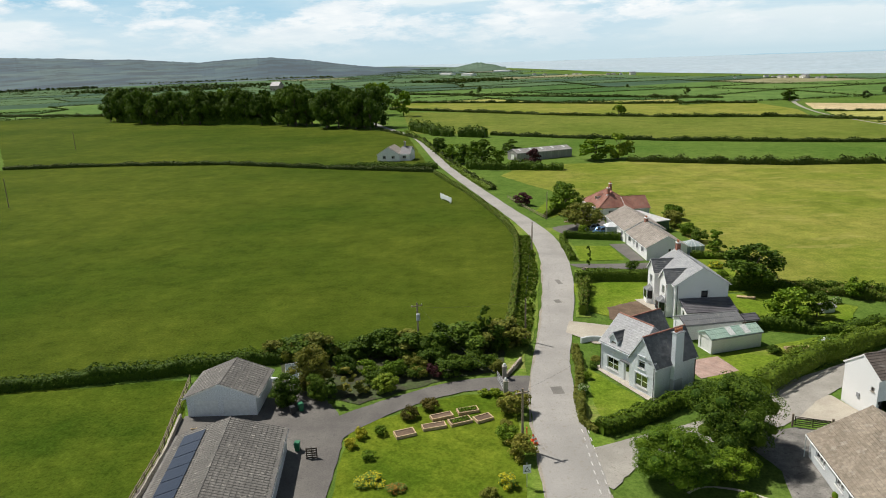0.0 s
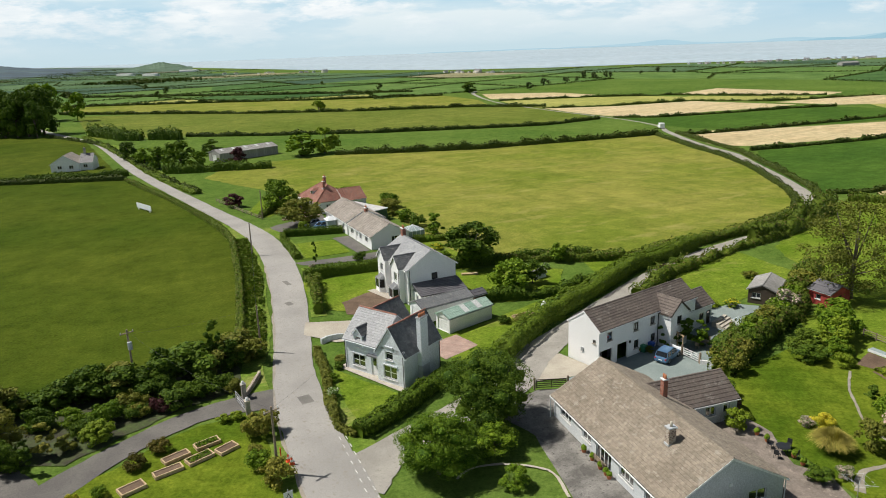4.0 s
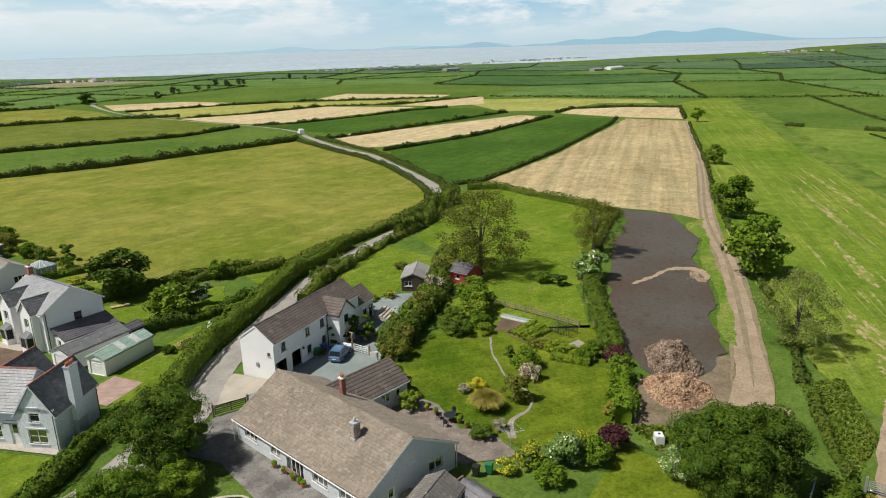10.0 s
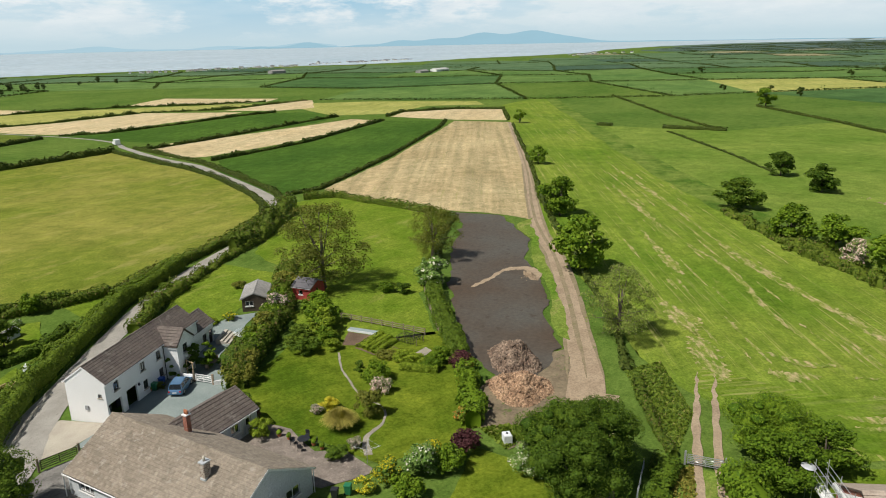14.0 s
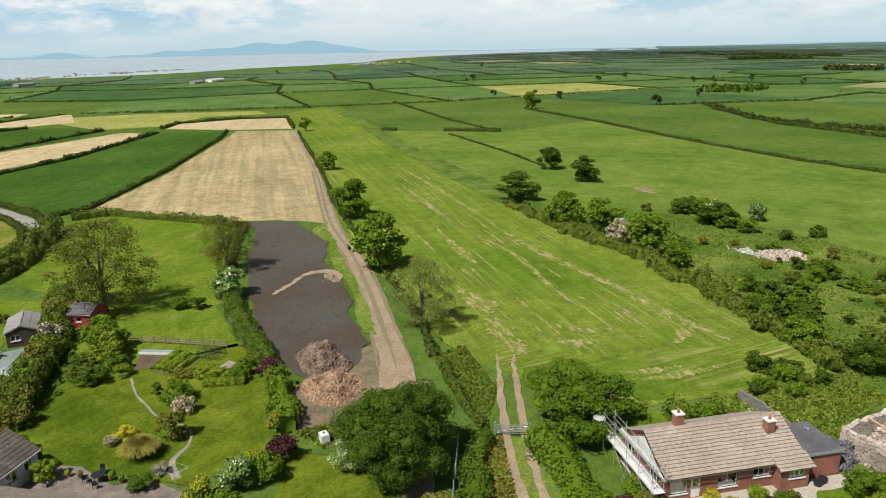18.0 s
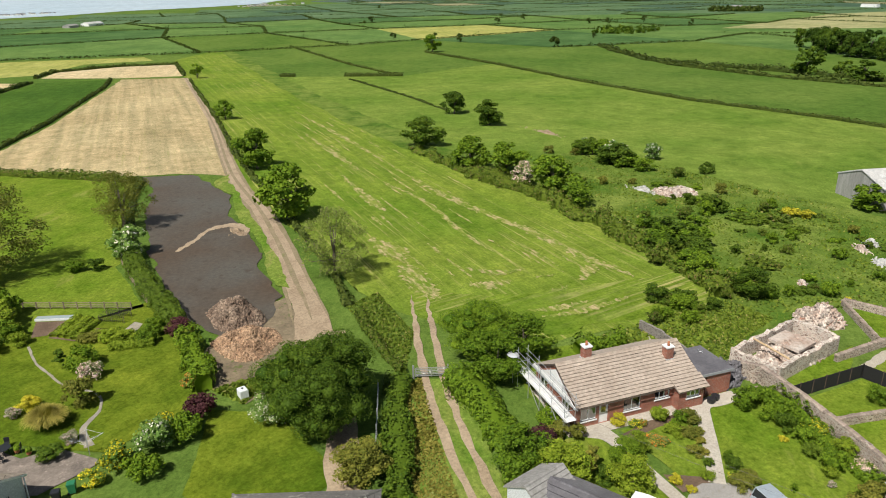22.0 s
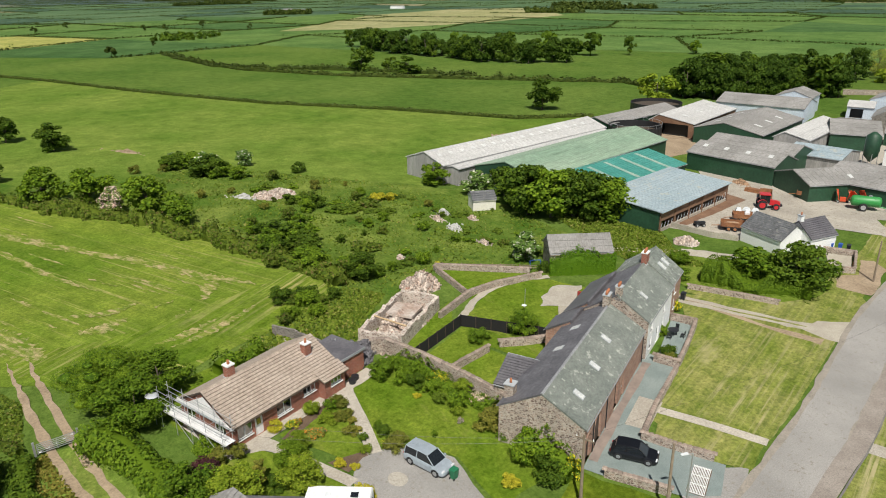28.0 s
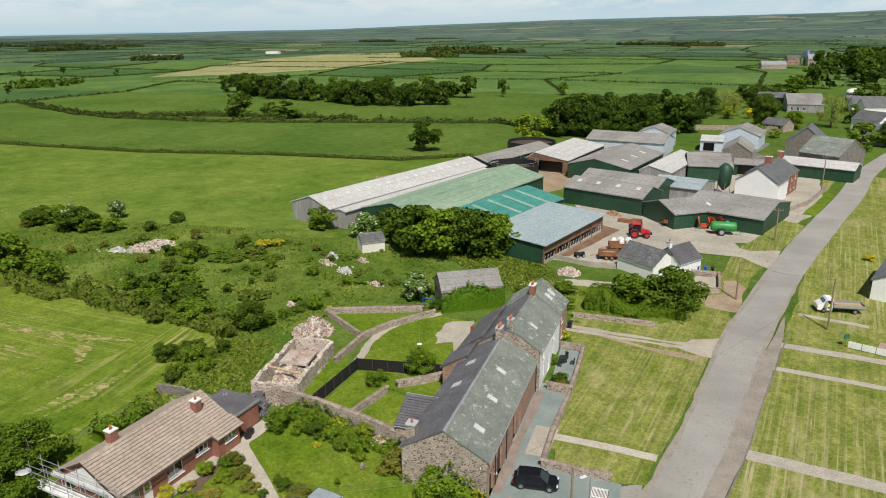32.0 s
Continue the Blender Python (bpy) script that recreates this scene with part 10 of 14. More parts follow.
for i in range(56):
    p = edge[int((i + WOOD.uniform(-0.3, 0.3)) / 56 * len(edge)) % len(edge)] + WOOD.normal(size=2) * (2.0, 9.0)
    hh = float(WOOD.uniform(18, 25))
    plant("tree", "wood", float(p[0]), float(p[1]), hh, hh * float(WOOD.uniform(0.34, 0.48)), "leaf_dark", "tall dark wood tree", "tree", "dark wood")
hedge([(-258, 566), (-246, 546), (-198, 514), (-156, 502), (-120, 484)], 7, 5.0, "leaf_dark", "dark undergrowth along the edge of the wood", 28, 1.2, 0.5, seed=137)
belt("far", [(-180, 560), (-110, 560), (-70, 520)], 18, 16.0, 16, 24, ["leaf_dark", "leaf_mid"], "tall leafy tree of the wood", 38, "tree", "dark wood", 0.42)
for pts, n, side, low, high, label, seed in (
    ([(424, -224), (395, -221), (368, -222), (345, -226), (327, -227), (305, -231), (283, -238), (266, -262)], 40, 3.0, 9, 14, "dark tree of the far wood", 39),
    ([(158, -213), (148, -216), (141, -219), (140, -232), (132, -243), (124, -250)], 26, 3.0, 10, 14, "dense dark tree of the village wood", 40),
    ([(172, -250), (160, -262), (150, -280), (140, -296)], 14, 4.0, 9, 13, "leafy tree of the village wood", 47),
    ([(147, -347), (147, -383), (140, -388)], 9, 4.0, 7, 10, "leafy tree behind the village barn", 48),
):
    row, _, _ = along(pts, 0.5)
    for i in range(n):
        p = row[int((i + WOOD.uniform(0.2, 0.8)) / n * len(row))] + WOOD.normal(size=2) * side
        hh = float(WOOD.uniform(low, high))
        plant("tree", "wood" if i % 3 else "broad", float(p[0]), float(p[1]), hh, hh * float(WOOD.uniform(0.42, 0.58)), "leaf_wood" if i % 4 else "leaf_dark", label, "tree", "far wood" if seed == 39 else "village trees")


belt("far", [(230, -730), (190, -700), (150, -600), (130, -480)], 30, 22.0, 10, 18, ["leaf_wood", "leaf_dark"], "tree on the hill beyond the village", 42, "tree", "village trees", 0.5)
for kind, x, y, hh, rr, mt in (("great", 95.4, -285.8, 7, 4.2, "leaf_mid"), ("airy", 86, -300, 13, 5.5, "leaf_sparse"), ("broad", 60.5, -247, 9, 5, "leaf_mid"), ("broad", 84, -318, 8, 4, "leaf_dark"), ("great", 57, -262, 8, 4.5, "leaf_dark"), ("broad", 93, -376, 12, 7, "leaf_dark"), ("broad", 84, -392, 12, 7, "leaf_mid"), ("broad", 76, -410, 12, 7, "leaf_dark"), ("broad", 66, -330, 9, 5.5, "leaf_mid"), ("airy", 131, -312, 10, 5, "leaf_sparse"), ("airy", 140, -322, 11, 5.5, "leaf_sparse"), ("broad", 128, -300, 6, 3.4, "leaf_light"), ("medium", 100, -262, 4, 3.4, "leaf_mid"), ("medium", 92, -258, 3.4, 2.8, "leaf_light"), ("broad", 164, -510, 11, 7, "leaf_mid"), ("broad", 158, -470, 9, 8, "leaf_dark"), ("broad", 150, -440, 9, 7, "leaf_mid")):
    plant("tree" if kind != "medium" else "shrub", kind, x, y, hh, rr, mt, "leafy tree in a village garden" if kind != "medium" else "garden shrub behind the farm sheds", "tree", "village trees")
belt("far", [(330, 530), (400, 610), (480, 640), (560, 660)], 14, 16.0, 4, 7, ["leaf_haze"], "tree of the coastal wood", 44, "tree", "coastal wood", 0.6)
belt("far", [(700, 60), (900, -40), (700, -140), (520, -200), (520, -30)], 14, 90.0, 3.5, 7, ["leaf_far"], "small dark tree far off", 45, "tree", "far trees", 0.6)
belt("far", [(100, 900), (-120, 800), (-300, 900), (200, 760)], 20, 90.0, 4, 8, ["leaf_far"], "small dark tree far off", 46, "tree", "far trees", 0.6)
plant("tree", "broad", 262, 545, 9, 7, "leaf_dark", "lone dark tree beside the far lane", "tree")

belt("bush", [(167, -26), (143, -42), (114, -44), (92, -41)], 13, 6.0, 1.0, 2.6, ["leaf_mid", "leaf_hedge", "leaf_olive", "leaf_dark"], "scrub bush in the rough ground", 61, group="scrub bushes", spread=0.9)
belt("medium", [(174, -34), (160, -36), (143, -40)], 9, 4.0, 2.4, 4.2, ["leaf_mid", "leaf_dark", "leaf_white"], "hawthorn scrub at the pasture edge", 62, group="scrub bushes")
belt("medium", [(104, -31), (96, -30), (86, -31), (80, -34)], 16, 1.8, 2.2, 3.8, ["leaf_mid", "leaf_dark", "leaf_hedge"], "hawthorn scrub in rough ground", 63, group="scrub bushes")
belt("bush", [(125, -58), (108, -56), (96, -52), (84, -48)], 9, 5.0, 0.9, 2.0, ["leaf_mid", "leaf_hedge", "leaf_olive"], "low scrub bush in the rough ground", 64, group="scrub bushes", spread=0.9)
belt("bush", [(77, -27), (75, -22), (72, -17)], 12, 1.4, 1.2, 2.4, ["leaf_mid", "leaf_hedge", "leaf_dark"], "scrub bush behind the gardens", 65, group="scrub bushes", spread=0.9)
belt("broad", [(205, -284), (195, -294), (186, -300)], 7, 2.0, 5, 8, ["leaf_dark", "leaf_mid"], "tree of the field hedge", 66, "tree", "village trees", 0.6)


belt("far", [(170, -696), (190, -718), (150, -620), (143, -549), (130, -640)], 36, 14.0, 12, 20, ["leaf_wood", "leaf_dark"], "tall tree on the hill beyond the village", 69, "tree", "village trees", 0.5)
belt("far", [(423, -226), (374, -286), (284, -300), (250, -311), (254, -362)], 14, 6.0, 7, 12, ["leaf_dark", "leaf_mid"], "tree of the field hedge", 70, "tree", "far wood", 0.55)
belt("low", [(82, -36), (96, -40), (112, -44), (130, -46)], 26, 6.0, 0.5, 1.0, ["leaf_mid", "leaf_hedge", "leaf_clip"], "low spreading bramble patch", 71, "bramble", "bramble patches", 2.6)
belt("low", [(72, -62), (84, -58), (98, -62), (110, -64)], 18, 4.0, 0.4, 0.9, ["leaf_mid", "leaf_hedge", "leaf_clip"], "low spreading nettle patch", 72, "bramble", "bramble patches", 2.4)
plant("tree", "great", 107, -286, 13, 6.5, "leaf_dark", "dense dark round tree in a village garden", "tree", "village trees")
for x, y, hh in ((144, -329, 5), (122, -307, 4.5), (138, -322, 3)):
    plant("shrub", "medium", x, y, hh, hh * 0.7, "leaf_gold", "golden flowering garden shrub", "shrub", "village trees")

# ---- smaller things: how each kind is made ----
def turned(x, y, dx, dy):
    return math.degrees(math.atan2(dy, dx))


def post_rail(pts, h, rails, gap, label, mat="wood", name="fence", boards=False, group=""):
    """A fence along a line: each post and each rail its own part."""
    top = thing(name, label, "fence", group=group)
    p, d, length = along(pts, gap)
    rng = np.random.default_rng(len(pts) + int(length))
    post = Geo().box(-0.06, 0.06, -0.06, 0.06, 0, h + 0.1).mesh("post", mat)
    for q, e in zip(p, d):
        ob = part("post", post, None, top)
        ob.matrix_basis = pose(float(q[0]), float(q[1]), 0, float(rng.uniform(-2, 2)), float(rng.uniform(-2, 2)), turned(0, 0, *e))
    for a, b in zip(p, p[1:]):
        for z in rails:
            v = Vector((*b, z)) - Vector((*a, z))
            g = Geo()
            side = Vector((-v.y, v.x, 0)).normalized() * 0.03
            up = Vector((0, 0, 0.05))
            c0, c1 = Vector((*a, z)), Vector((*b, z))
            g.loft([[c0 - side - up, c0 + side - up, c0 + side + up, c0 - side + up], [c1 - side - up, c1 + side - up, c1 + side + up, c1 - side + up]])
            part("rail", g, mat, top)
    return top


def stone_wall(pts, h, thick, label, mat="stone", cope=True, name="garden_wall"):
    """A rubble wall with an uneven top and single coping stones."""
    top = thing(name, label, "wall")
    p, d, length = along(pts, 0.8)
    rng = np.random.default_rng(int(length * 10))
    n = np.stack([-d[:, 1], d[:, 0]], 1)
    g = Geo()
    rings = []
    for q, m in zip(p, n):
        hh = h * rng.uniform(0.9, 1.06)
        t = thick / 2 * rng.uniform(0.9, 1.1)
        rings.append([(*(q - m * t * 1.15), 0), (*(q + m * t * 1.15), 0), (*(q + m * t), hh), (*(q - m * t), hh)])
    g.loft(rings)
    part("wall", g, mat, top)
    if cope:
        shapes = []
        for k in range(4):
            s = Geo()
            j = lambda: float(rng.uniform(-0.035, 0.035))
            s.loft([[(x * 0.2 + j(), y * thick * 0.55 + j(), z * 0.2 + j() * 0.5 - 0.03) for y, z in ((-1, 0), (1, 0), (0.8, 0.8), (-0.8, 0.8))] for x in (-1, 1)])
            shapes.append(s.mesh("coping_stone", "rubble" if mat == "sandstone" else "stone_piece"))
        cp, cd, _ = along(pts, 0.42)
        for q, e in zip(cp, cd):
            ob = part("coping_stone", shapes[int(rng.integers(4))], None, top)
            ob.matrix_basis = pose(float(q[0]), float(q[1]), h * 0.97, 0, 0, turned(0, 0, *e) + float(rng.uniform(-8, 8)))
    return top


MAT["stone_piece"] = surface("loose wall stone", (0.26, 0.20, 0.16), (0.38, 0.31, 0.26), 0.8, 6.0, True, 0.92, bump=0.4, vary=0.25)


def wheel_at(parent, x, y, r, w, rim="alloy"):
    ring = lambda rad, yy: [(x + rad * math.cos(i * math.pi / 9), yy, r + rad * math.sin(i * math.pi / 9)) for i in range(18)]
    t = part("wheel", Geo().loft([ring(r * 0.94, y - w / 2), ring(r, y - w * 0.32), ring(r, y + w * 0.32), ring(r * 0.94, y + w / 2)]), "rubber", parent, smooth=False)
    s = 1 if y > 0 else -1
    part("rim", Geo().loft([ring(r * 0.62, y + s * w * 0.46), ring(r * 0.58, y + s * w * 0.53)] if s > 0 else [ring(r * 0.58, y - w * 0.53), ring(r * 0.62, y - w * 0.46)]), rim, t)
    return t


def car(label, x, y, turn, L, W, H, paint, estate=0.0, group=""):
    """A car that faces +x: lofted body and cabin, glass, wheels, lamps."""
    c = thing("car", label, "car", x, y, 0.1, turn, group)
    g = Geo()
    st = [(-0.5, 0.80, 0.42, 0.80), (-0.485, 0.92, 0.28, 0.92), (-0.40, 0.98, 0.22, 0.98), (-0.15, 1.0, 0.2, 0.98), (0.12, 1.0, 0.2, 0.97), (0.26, 0.99, 0.2, 0.92), (0.40, 0.96, 0.22, 0.84), (0.47, 0.88, 0.27, 0.74), (0.5, 0.74, 0.36, 0.58)]
    belt = H * 0.6
    rings = []
    for s, w, lo, hi in st:
        hw, zt = W / 2 * w, belt * hi
        rings.append([(s * L, -hw * 0.9, lo), (s * L, -hw, lo + 0.16), (s * L, -hw, zt * 0.8), (s * L, -hw * 0.9, zt), (s * L, hw * 0.9, zt), (s * L, hw, zt * 0.8), (s * L, hw, lo + 0.16), (s * L, hw * 0.9, lo)])
    g.loft(rings)
    part("body", g, paint, c, smooth=False)
    rear = -0.47 if estate else -0.44
    cab = [(rear, 0.86, belt * 0.97), (rear + 0.07 if not estate else rear + 0.03, 0.74, H * 0.97), (0.02, 0.74, H), (0.08, 0.74, H * 0.985), (0.27, 0.86, belt * 0.93)]
    gl = Geo()
    hw = W / 2
    lower = [(cab[0][0] * L, 0.87 * hw, belt * 0.93), (cab[-1][0] * L, 0.87 * hw, belt * 0.9)]
    ring_of = lambda s, zb, zt, wt: [(s * L, -hw * 0.9, zb), (s * L, hw * 0.9, zb), (s * L, hw * wt, zt), (s * L, -hw * wt, zt)]
    gl.loft([ring_of(cab[0][0], belt * 0.9, belt * 0.98, 0.88), ring_of(cab[1][0], belt * 0.9, H * 0.955, 0.76), ring_of(cab[2][0], belt * 0.9, H * 0.975, 0.76), ring_of(cab[3][0], belt * 0.9, H * 0.96, 0.76), ring_of(cab[4][0], belt * 0.88, belt * 0.93, 0.87)])
    part("glazing", gl, "glass", c, "dark glazed cabin")
    rf = Geo()
    r_of = lambda s, z, w: [(s * L, -hw * w, z - 0.03), (s * L, hw * w, z - 0.03), (s * L, hw * w * 0.94, z + 0.02), (s * L, -hw * w * 0.94, z + 0.02)]
    rf.loft([r_of(cab[1][0] - 0.015, H * 0.95, 0.75), r_of(cab[1][0] + 0.08, H * 0.98, 0.78), r_of(-0.05, H, 0.78), r_of(0.05, H * 0.985, 0.77), r_of(0.095, H * 0.955, 0.75)])
    part("roof", rf, paint, c)
    for s0, z0, s1, z1 in ((cab[4][0], belt * 0.93, 0.09, H * 0.96), (cab[0][0], belt * 0.95, cab[1][0], H * 0.95), (-0.16, belt * 0.95, -0.15, H * 0.97)):
        for sd in (-1, 1):
            part("pillar", Geo().rod((s0 * L, sd * hw * 0.885, z0), (s1 * L, sd * hw * 0.765, z1), 0.045, None, 5), paint, c)
    for s in (-0.31, 0.31):
        for sd in (-1, 1):
            wheel_at(c, s * L, sd * (hw - 0.1), H * 0.215, 0.22)
            part("wheel_arch", Geo().loft([[(s * L + (H * 0.25) * math.cos(a), sd * (hw + 0.008), H * 0.2 + H * 0.25 * math.sin(a)) for a in np.linspace(0, math.pi, 9)], [(s * L + (H * 0.25) * math.cos(a), sd * (hw - 0.05), H * 0.2 + H * 0.25 * math.sin(a)) for a in np.linspace(0, math.pi, 9)]]), "plastic_black", c)
    for sd in (-1, 1):
        part("headlight", Geo().box(0.455 * L, 0.487 * L, sd * hw * 0.68 - 0.17, sd * hw * 0.68 + 0.17, belt * 0.62, belt * 0.76), "lamp_clear", c)
        part("tail_light", Geo().box(-0.502 * L, -0.485 * L, sd * hw * 0.74 - 0.1, sd * hw * 0.74 + 0.1, belt * 0.66, belt * 0.86), "lamp_red", c)
        part("mirror", Geo().box(0.2 * L, 0.235 * L, sd * (hw + 0.09) - 0.09, sd * (hw + 0.09) + 0.09, belt * 0.95, belt * 1.08), paint, c)
    part("number_plate", Geo().box(-0.508 * L, -0.501 * L, -0.26, 0.26, 0.52, 0.63), "plastic_white", c)
    return c


def pole_line(label, x, y, h, cross=False, box=False, group="power poles", mat="wood"):
    p = thing("utility_pole", label, "pole", x, y, 0, 20, group)
    part("shaft", Geo().rod((0, 0, 0), (0.05, 0.03, h), 0.15, 0.1, 8), mat, p)
    if cross:
        part("crossarm", Geo().box(-0.8, 0.8, -0.06, 0.06, h - 0.5, h - 0.38), mat, p)
        for s in (-0.7, 0.0, 0.7):
            part("insulator", Geo().rod((s, 0, h - 0.38), (s, 0, h - 0.18), 0.05, 0.03, 6), "plastic_white", p)
    else:
        for z in (h - 0.3, h - 0.6):
            part("insulator", Geo().rod((0.12, 0, z), (0.12, 0, z + 0.14), 0.05, 0.03, 6), "plastic_white", p)
    if box:
        part("transformer", Geo().rod((0.0, -0.42, h - 2.4), (0.0, -0.42, h - 1.5), 0.28, 0.28, 10), "lead", p, "pale grey transformer drum")
        part("bracket", Geo().box(-0.1, 0.1, -0.3, 0.05, h - 2.2, h - 2.0), "steel", p)
    return p


def wire(a, b, sag=0.5, r=0.009):
    g = Geo()
    a, b = Vector(a), Vector(b)
    pts = [a.lerp(b, t / 10) - Vector((0, 0, sag * 4 * (t / 10) * (1 - t / 10))) for t in range(11)]
    side = (b - a).cross(Vector((0, 0, 1))).normalized() * r
    up = Vector((0, 0, r))
    g.loft([[tuple(p + side), tuple(p + up), tuple(p - side), tuple(p - up)] for p in pts])
    return tagged(new("overhead_wire", g.mesh("overhead_wire", "black_paint")), "thin black overhead service wire", "wire", "overhead wires")


def bin_at(x, y, mat, label, turn=0, group="wheelie bins"):
    b = thing("wheelie_bin", label, "bin", x, y, 0.09, turn, group)
    part("body", Geo().loft([[(-0.22, -0.25, 0.06), (0.22, -0.25, 0.06), (0.22, 0.25, 0.06), (-0.22, 0.25, 0.06)], [(-0.29, -0.33, 0.95), (0.29, -0.33, 0.95), (0.29, 0.33, 0.95), (-0.29, 0.33, 0.95)]]), mat, b)
    part("lid", Geo().loft([[(-0.31, -0.36, 0.95), (0.31, -0.36, 0.95), (0.31, 0.38, 0.95), (-0.31, 0.38, 0.95)], [(-0.28, -0.3, 1.05), (0.28, -0.3, 1.05), (0.28, 0.34, 1.03), (-0.28, 0.34, 1.03)]]), mat, b)
    for s in (-1, 1):
        part("wheel", Geo().rod((s * 0.2, 0.3, 0.1), (s * 0.27, 0.3, 0.1), 0.1, None, 8), "rubber", b)


def raised_bed(x, y, turn, L, W, full):
    b = thing("raised_bed", "pale timber raised bed with dark soil" if not full else "pale timber raised bed full of green vegetables", "raised bed", x, y, 0.07, turn, "raised vegetable beds")
    for x0, x1, y0, y1 in ((-L / 2, L / 2, -W / 2, -W / 2 + 0.12), (-L / 2, L / 2, W / 2 - 0.12, W / 2), (-L / 2, -L / 2 + 0.12, -W / 2 + 0.12, W / 2 - 0.12), (L / 2 - 0.12, L / 2, -W / 2 + 0.12, W / 2 - 0.12)):
        part("side_board", Geo().box(x0, x1, y0, y1, 0, 0.34), "pale_wood", b)
    part("soil", Geo().box(-L / 2 + 0.12, L / 2 - 0.12, -W / 2 + 0.12, W / 2 - 0.12, 0.02, 0.26), "soil", b)
    rng = np.random.default_rng(int(abs(x * 10)))
    n = 420 if full else 0
    if n:
        c = np.stack([rng.uniform(-L / 2 + 0.2, L / 2 - 0.2, n), rng.uniform(-W / 2 + 0.2, W / 2 - 0.2, n), rng.uniform(0.28, 0.45, n)], 1)
        v, q = leaf_quads(c, rng.normal(size=(n, 3)) * 0.6 + (0, 0, 1), rng.uniform(0.1, 0.2, n), rng)
        part("foliage", fast_mesh("foliage", v, q, "leaf_mid"), None, b)


def gate(x0, y0, x1, y1, h, mat, label, bars=5, posts=True, z=0.09, brace=True, name="gate"):
    L = math.hypot(x1 - x0, y1 - y0)
    t = thing(name, label, "gate", x0, y0, z, turned(0, 0, x1 - x0, y1 - y0))
    for i in range(bars):
        zz = 0.2 + (h - 0.25) * i / (bars - 1)
        part("bar", Geo().box(0.1, L - 0.1, -0.025, 0.025, zz, zz + 0.07), mat, t)
    for x in (0.1, L / 2, L - 0.18):
        part("upright", Geo().box(x, x + 0.08, -0.035, 0.035, 0.15, h + 0.02), mat, t)
    if brace:
        part("brace", Geo().rod((0.15, 0.04, 0.25), (L - 0.15, 0.04, h - 0.1), 0.03, None, 4), mat, t)
    if posts:
        for x in (-0.1, L + 0.1):
            part("gate_post", Geo().box(x - 0.1, x + 0.1, -0.1, 0.1, 0, h + 0.3), "wood" if mat != "steel" else "steel", t)
    return t


def heap(name, label, x, y, rx, ry, h, mat, n, size, seed, category="heap", turn=0.0, z=0.0):
    """A heap: a lumpy mound under a coat of loose pieces."""
    rng = np.random.default_rng(seed)
    low = h < 1.0
    core = 0.5 if low else 1.0
    lump = lambda a, b: 0.86 + 0.55 * noise.noise((a * 0.55, b * 0.55, seed)) + 0.3 * noise.noise((a * 1.3, b * 1.3, seed + 7))
    rim = [1 + 0.35 * noise.noise((1.4 * math.cos(i * math.pi / 10), 1.4 * math.sin(i * math.pi / 10), seed)) for i in range(20)]
    g = Geo()
    rings = []
    for a in range(7):
        r = core * (1 - a / 6) ** 0.75
        ring = [(rx * r * rim[i] * math.cos(i * math.pi / 10), ry * r * rim[i] * math.sin(i * math.pi / 10)) for i in range(20)]
        rings.append([(px_, py_, max(0.0, h * (a / 6) * lump(px_, py_))) for px_, py_ in ring])
    g.loft(rings)
    top = thing(name, label, category, x, y, z, turn)
    part("mound", g, mat, top)
    u, w = rng.uniform(0, 1, n), rng.uniform(0, 2 * math.pi, n)
    r = u ** 0.55
    if low:
        r = np.abs(rng.normal(size=n)) * 0.5 * (0.55 + 0.45 * np.sin(2 * w + seed))
    edge = np.interp(w, np.arange(21) * math.pi / 10, rim + rim[:1])
    zc = h * (1 - np.minimum(1, r / core) ** 1.33)
    pts = np.stack([rx * r * edge * np.cos(w), ry * r * edge * np.sin(w), np.maximum(zc, 0.02)], 1)
    pts[:, 2] = pts[:, 2] * [max(0.1, lump(p[0], p[1])) for p in pts] + size * 0.1
    vv, qq = [], []
    for i, p in enumerate(pts):
        s = size * rng.uniform(0.4, 1.4)
        e = Euler(rng.uniform(0, 6.28, 3).tolist()).to_matrix()
        cube = np.array([[-1, -0.6, -0.35], [1, -0.6, -0.35], [1, 0.6, -0.35], [-1, 0.6, -0.35], [-0.8, -0.5, 0.35], [0.8, -0.5, 0.35], [0.8, 0.5, 0.35], [-0.8, 0.5, 0.35]]) * s / 2 * (1.3, 0.8, 0.9)
        vv.append(cube @ np.array(e).T + p)
        qq.append(np.array([(3, 2, 1, 0), (4, 5, 6, 7), (0, 1, 5, 4), (1, 2, 6, 5), (2, 3, 7, 6), (3, 0, 4, 7)]) + i * 8)
    ob = part("debris", fast_mesh("debris", np.concatenate(vv), np.concatenate(qq), mat + "_piece" if mat + "_piece" in MAT else mat), None, top)
    tagged(ob, kind="stuff")
    return top


for key, src in (("chips_piece", "chips"), ("rubble_piece", "rubble"), ("brash_piece", "brash")):
    MAT[key] = MAT[src].copy()
    island_vary(key, 0.55, 1.4)


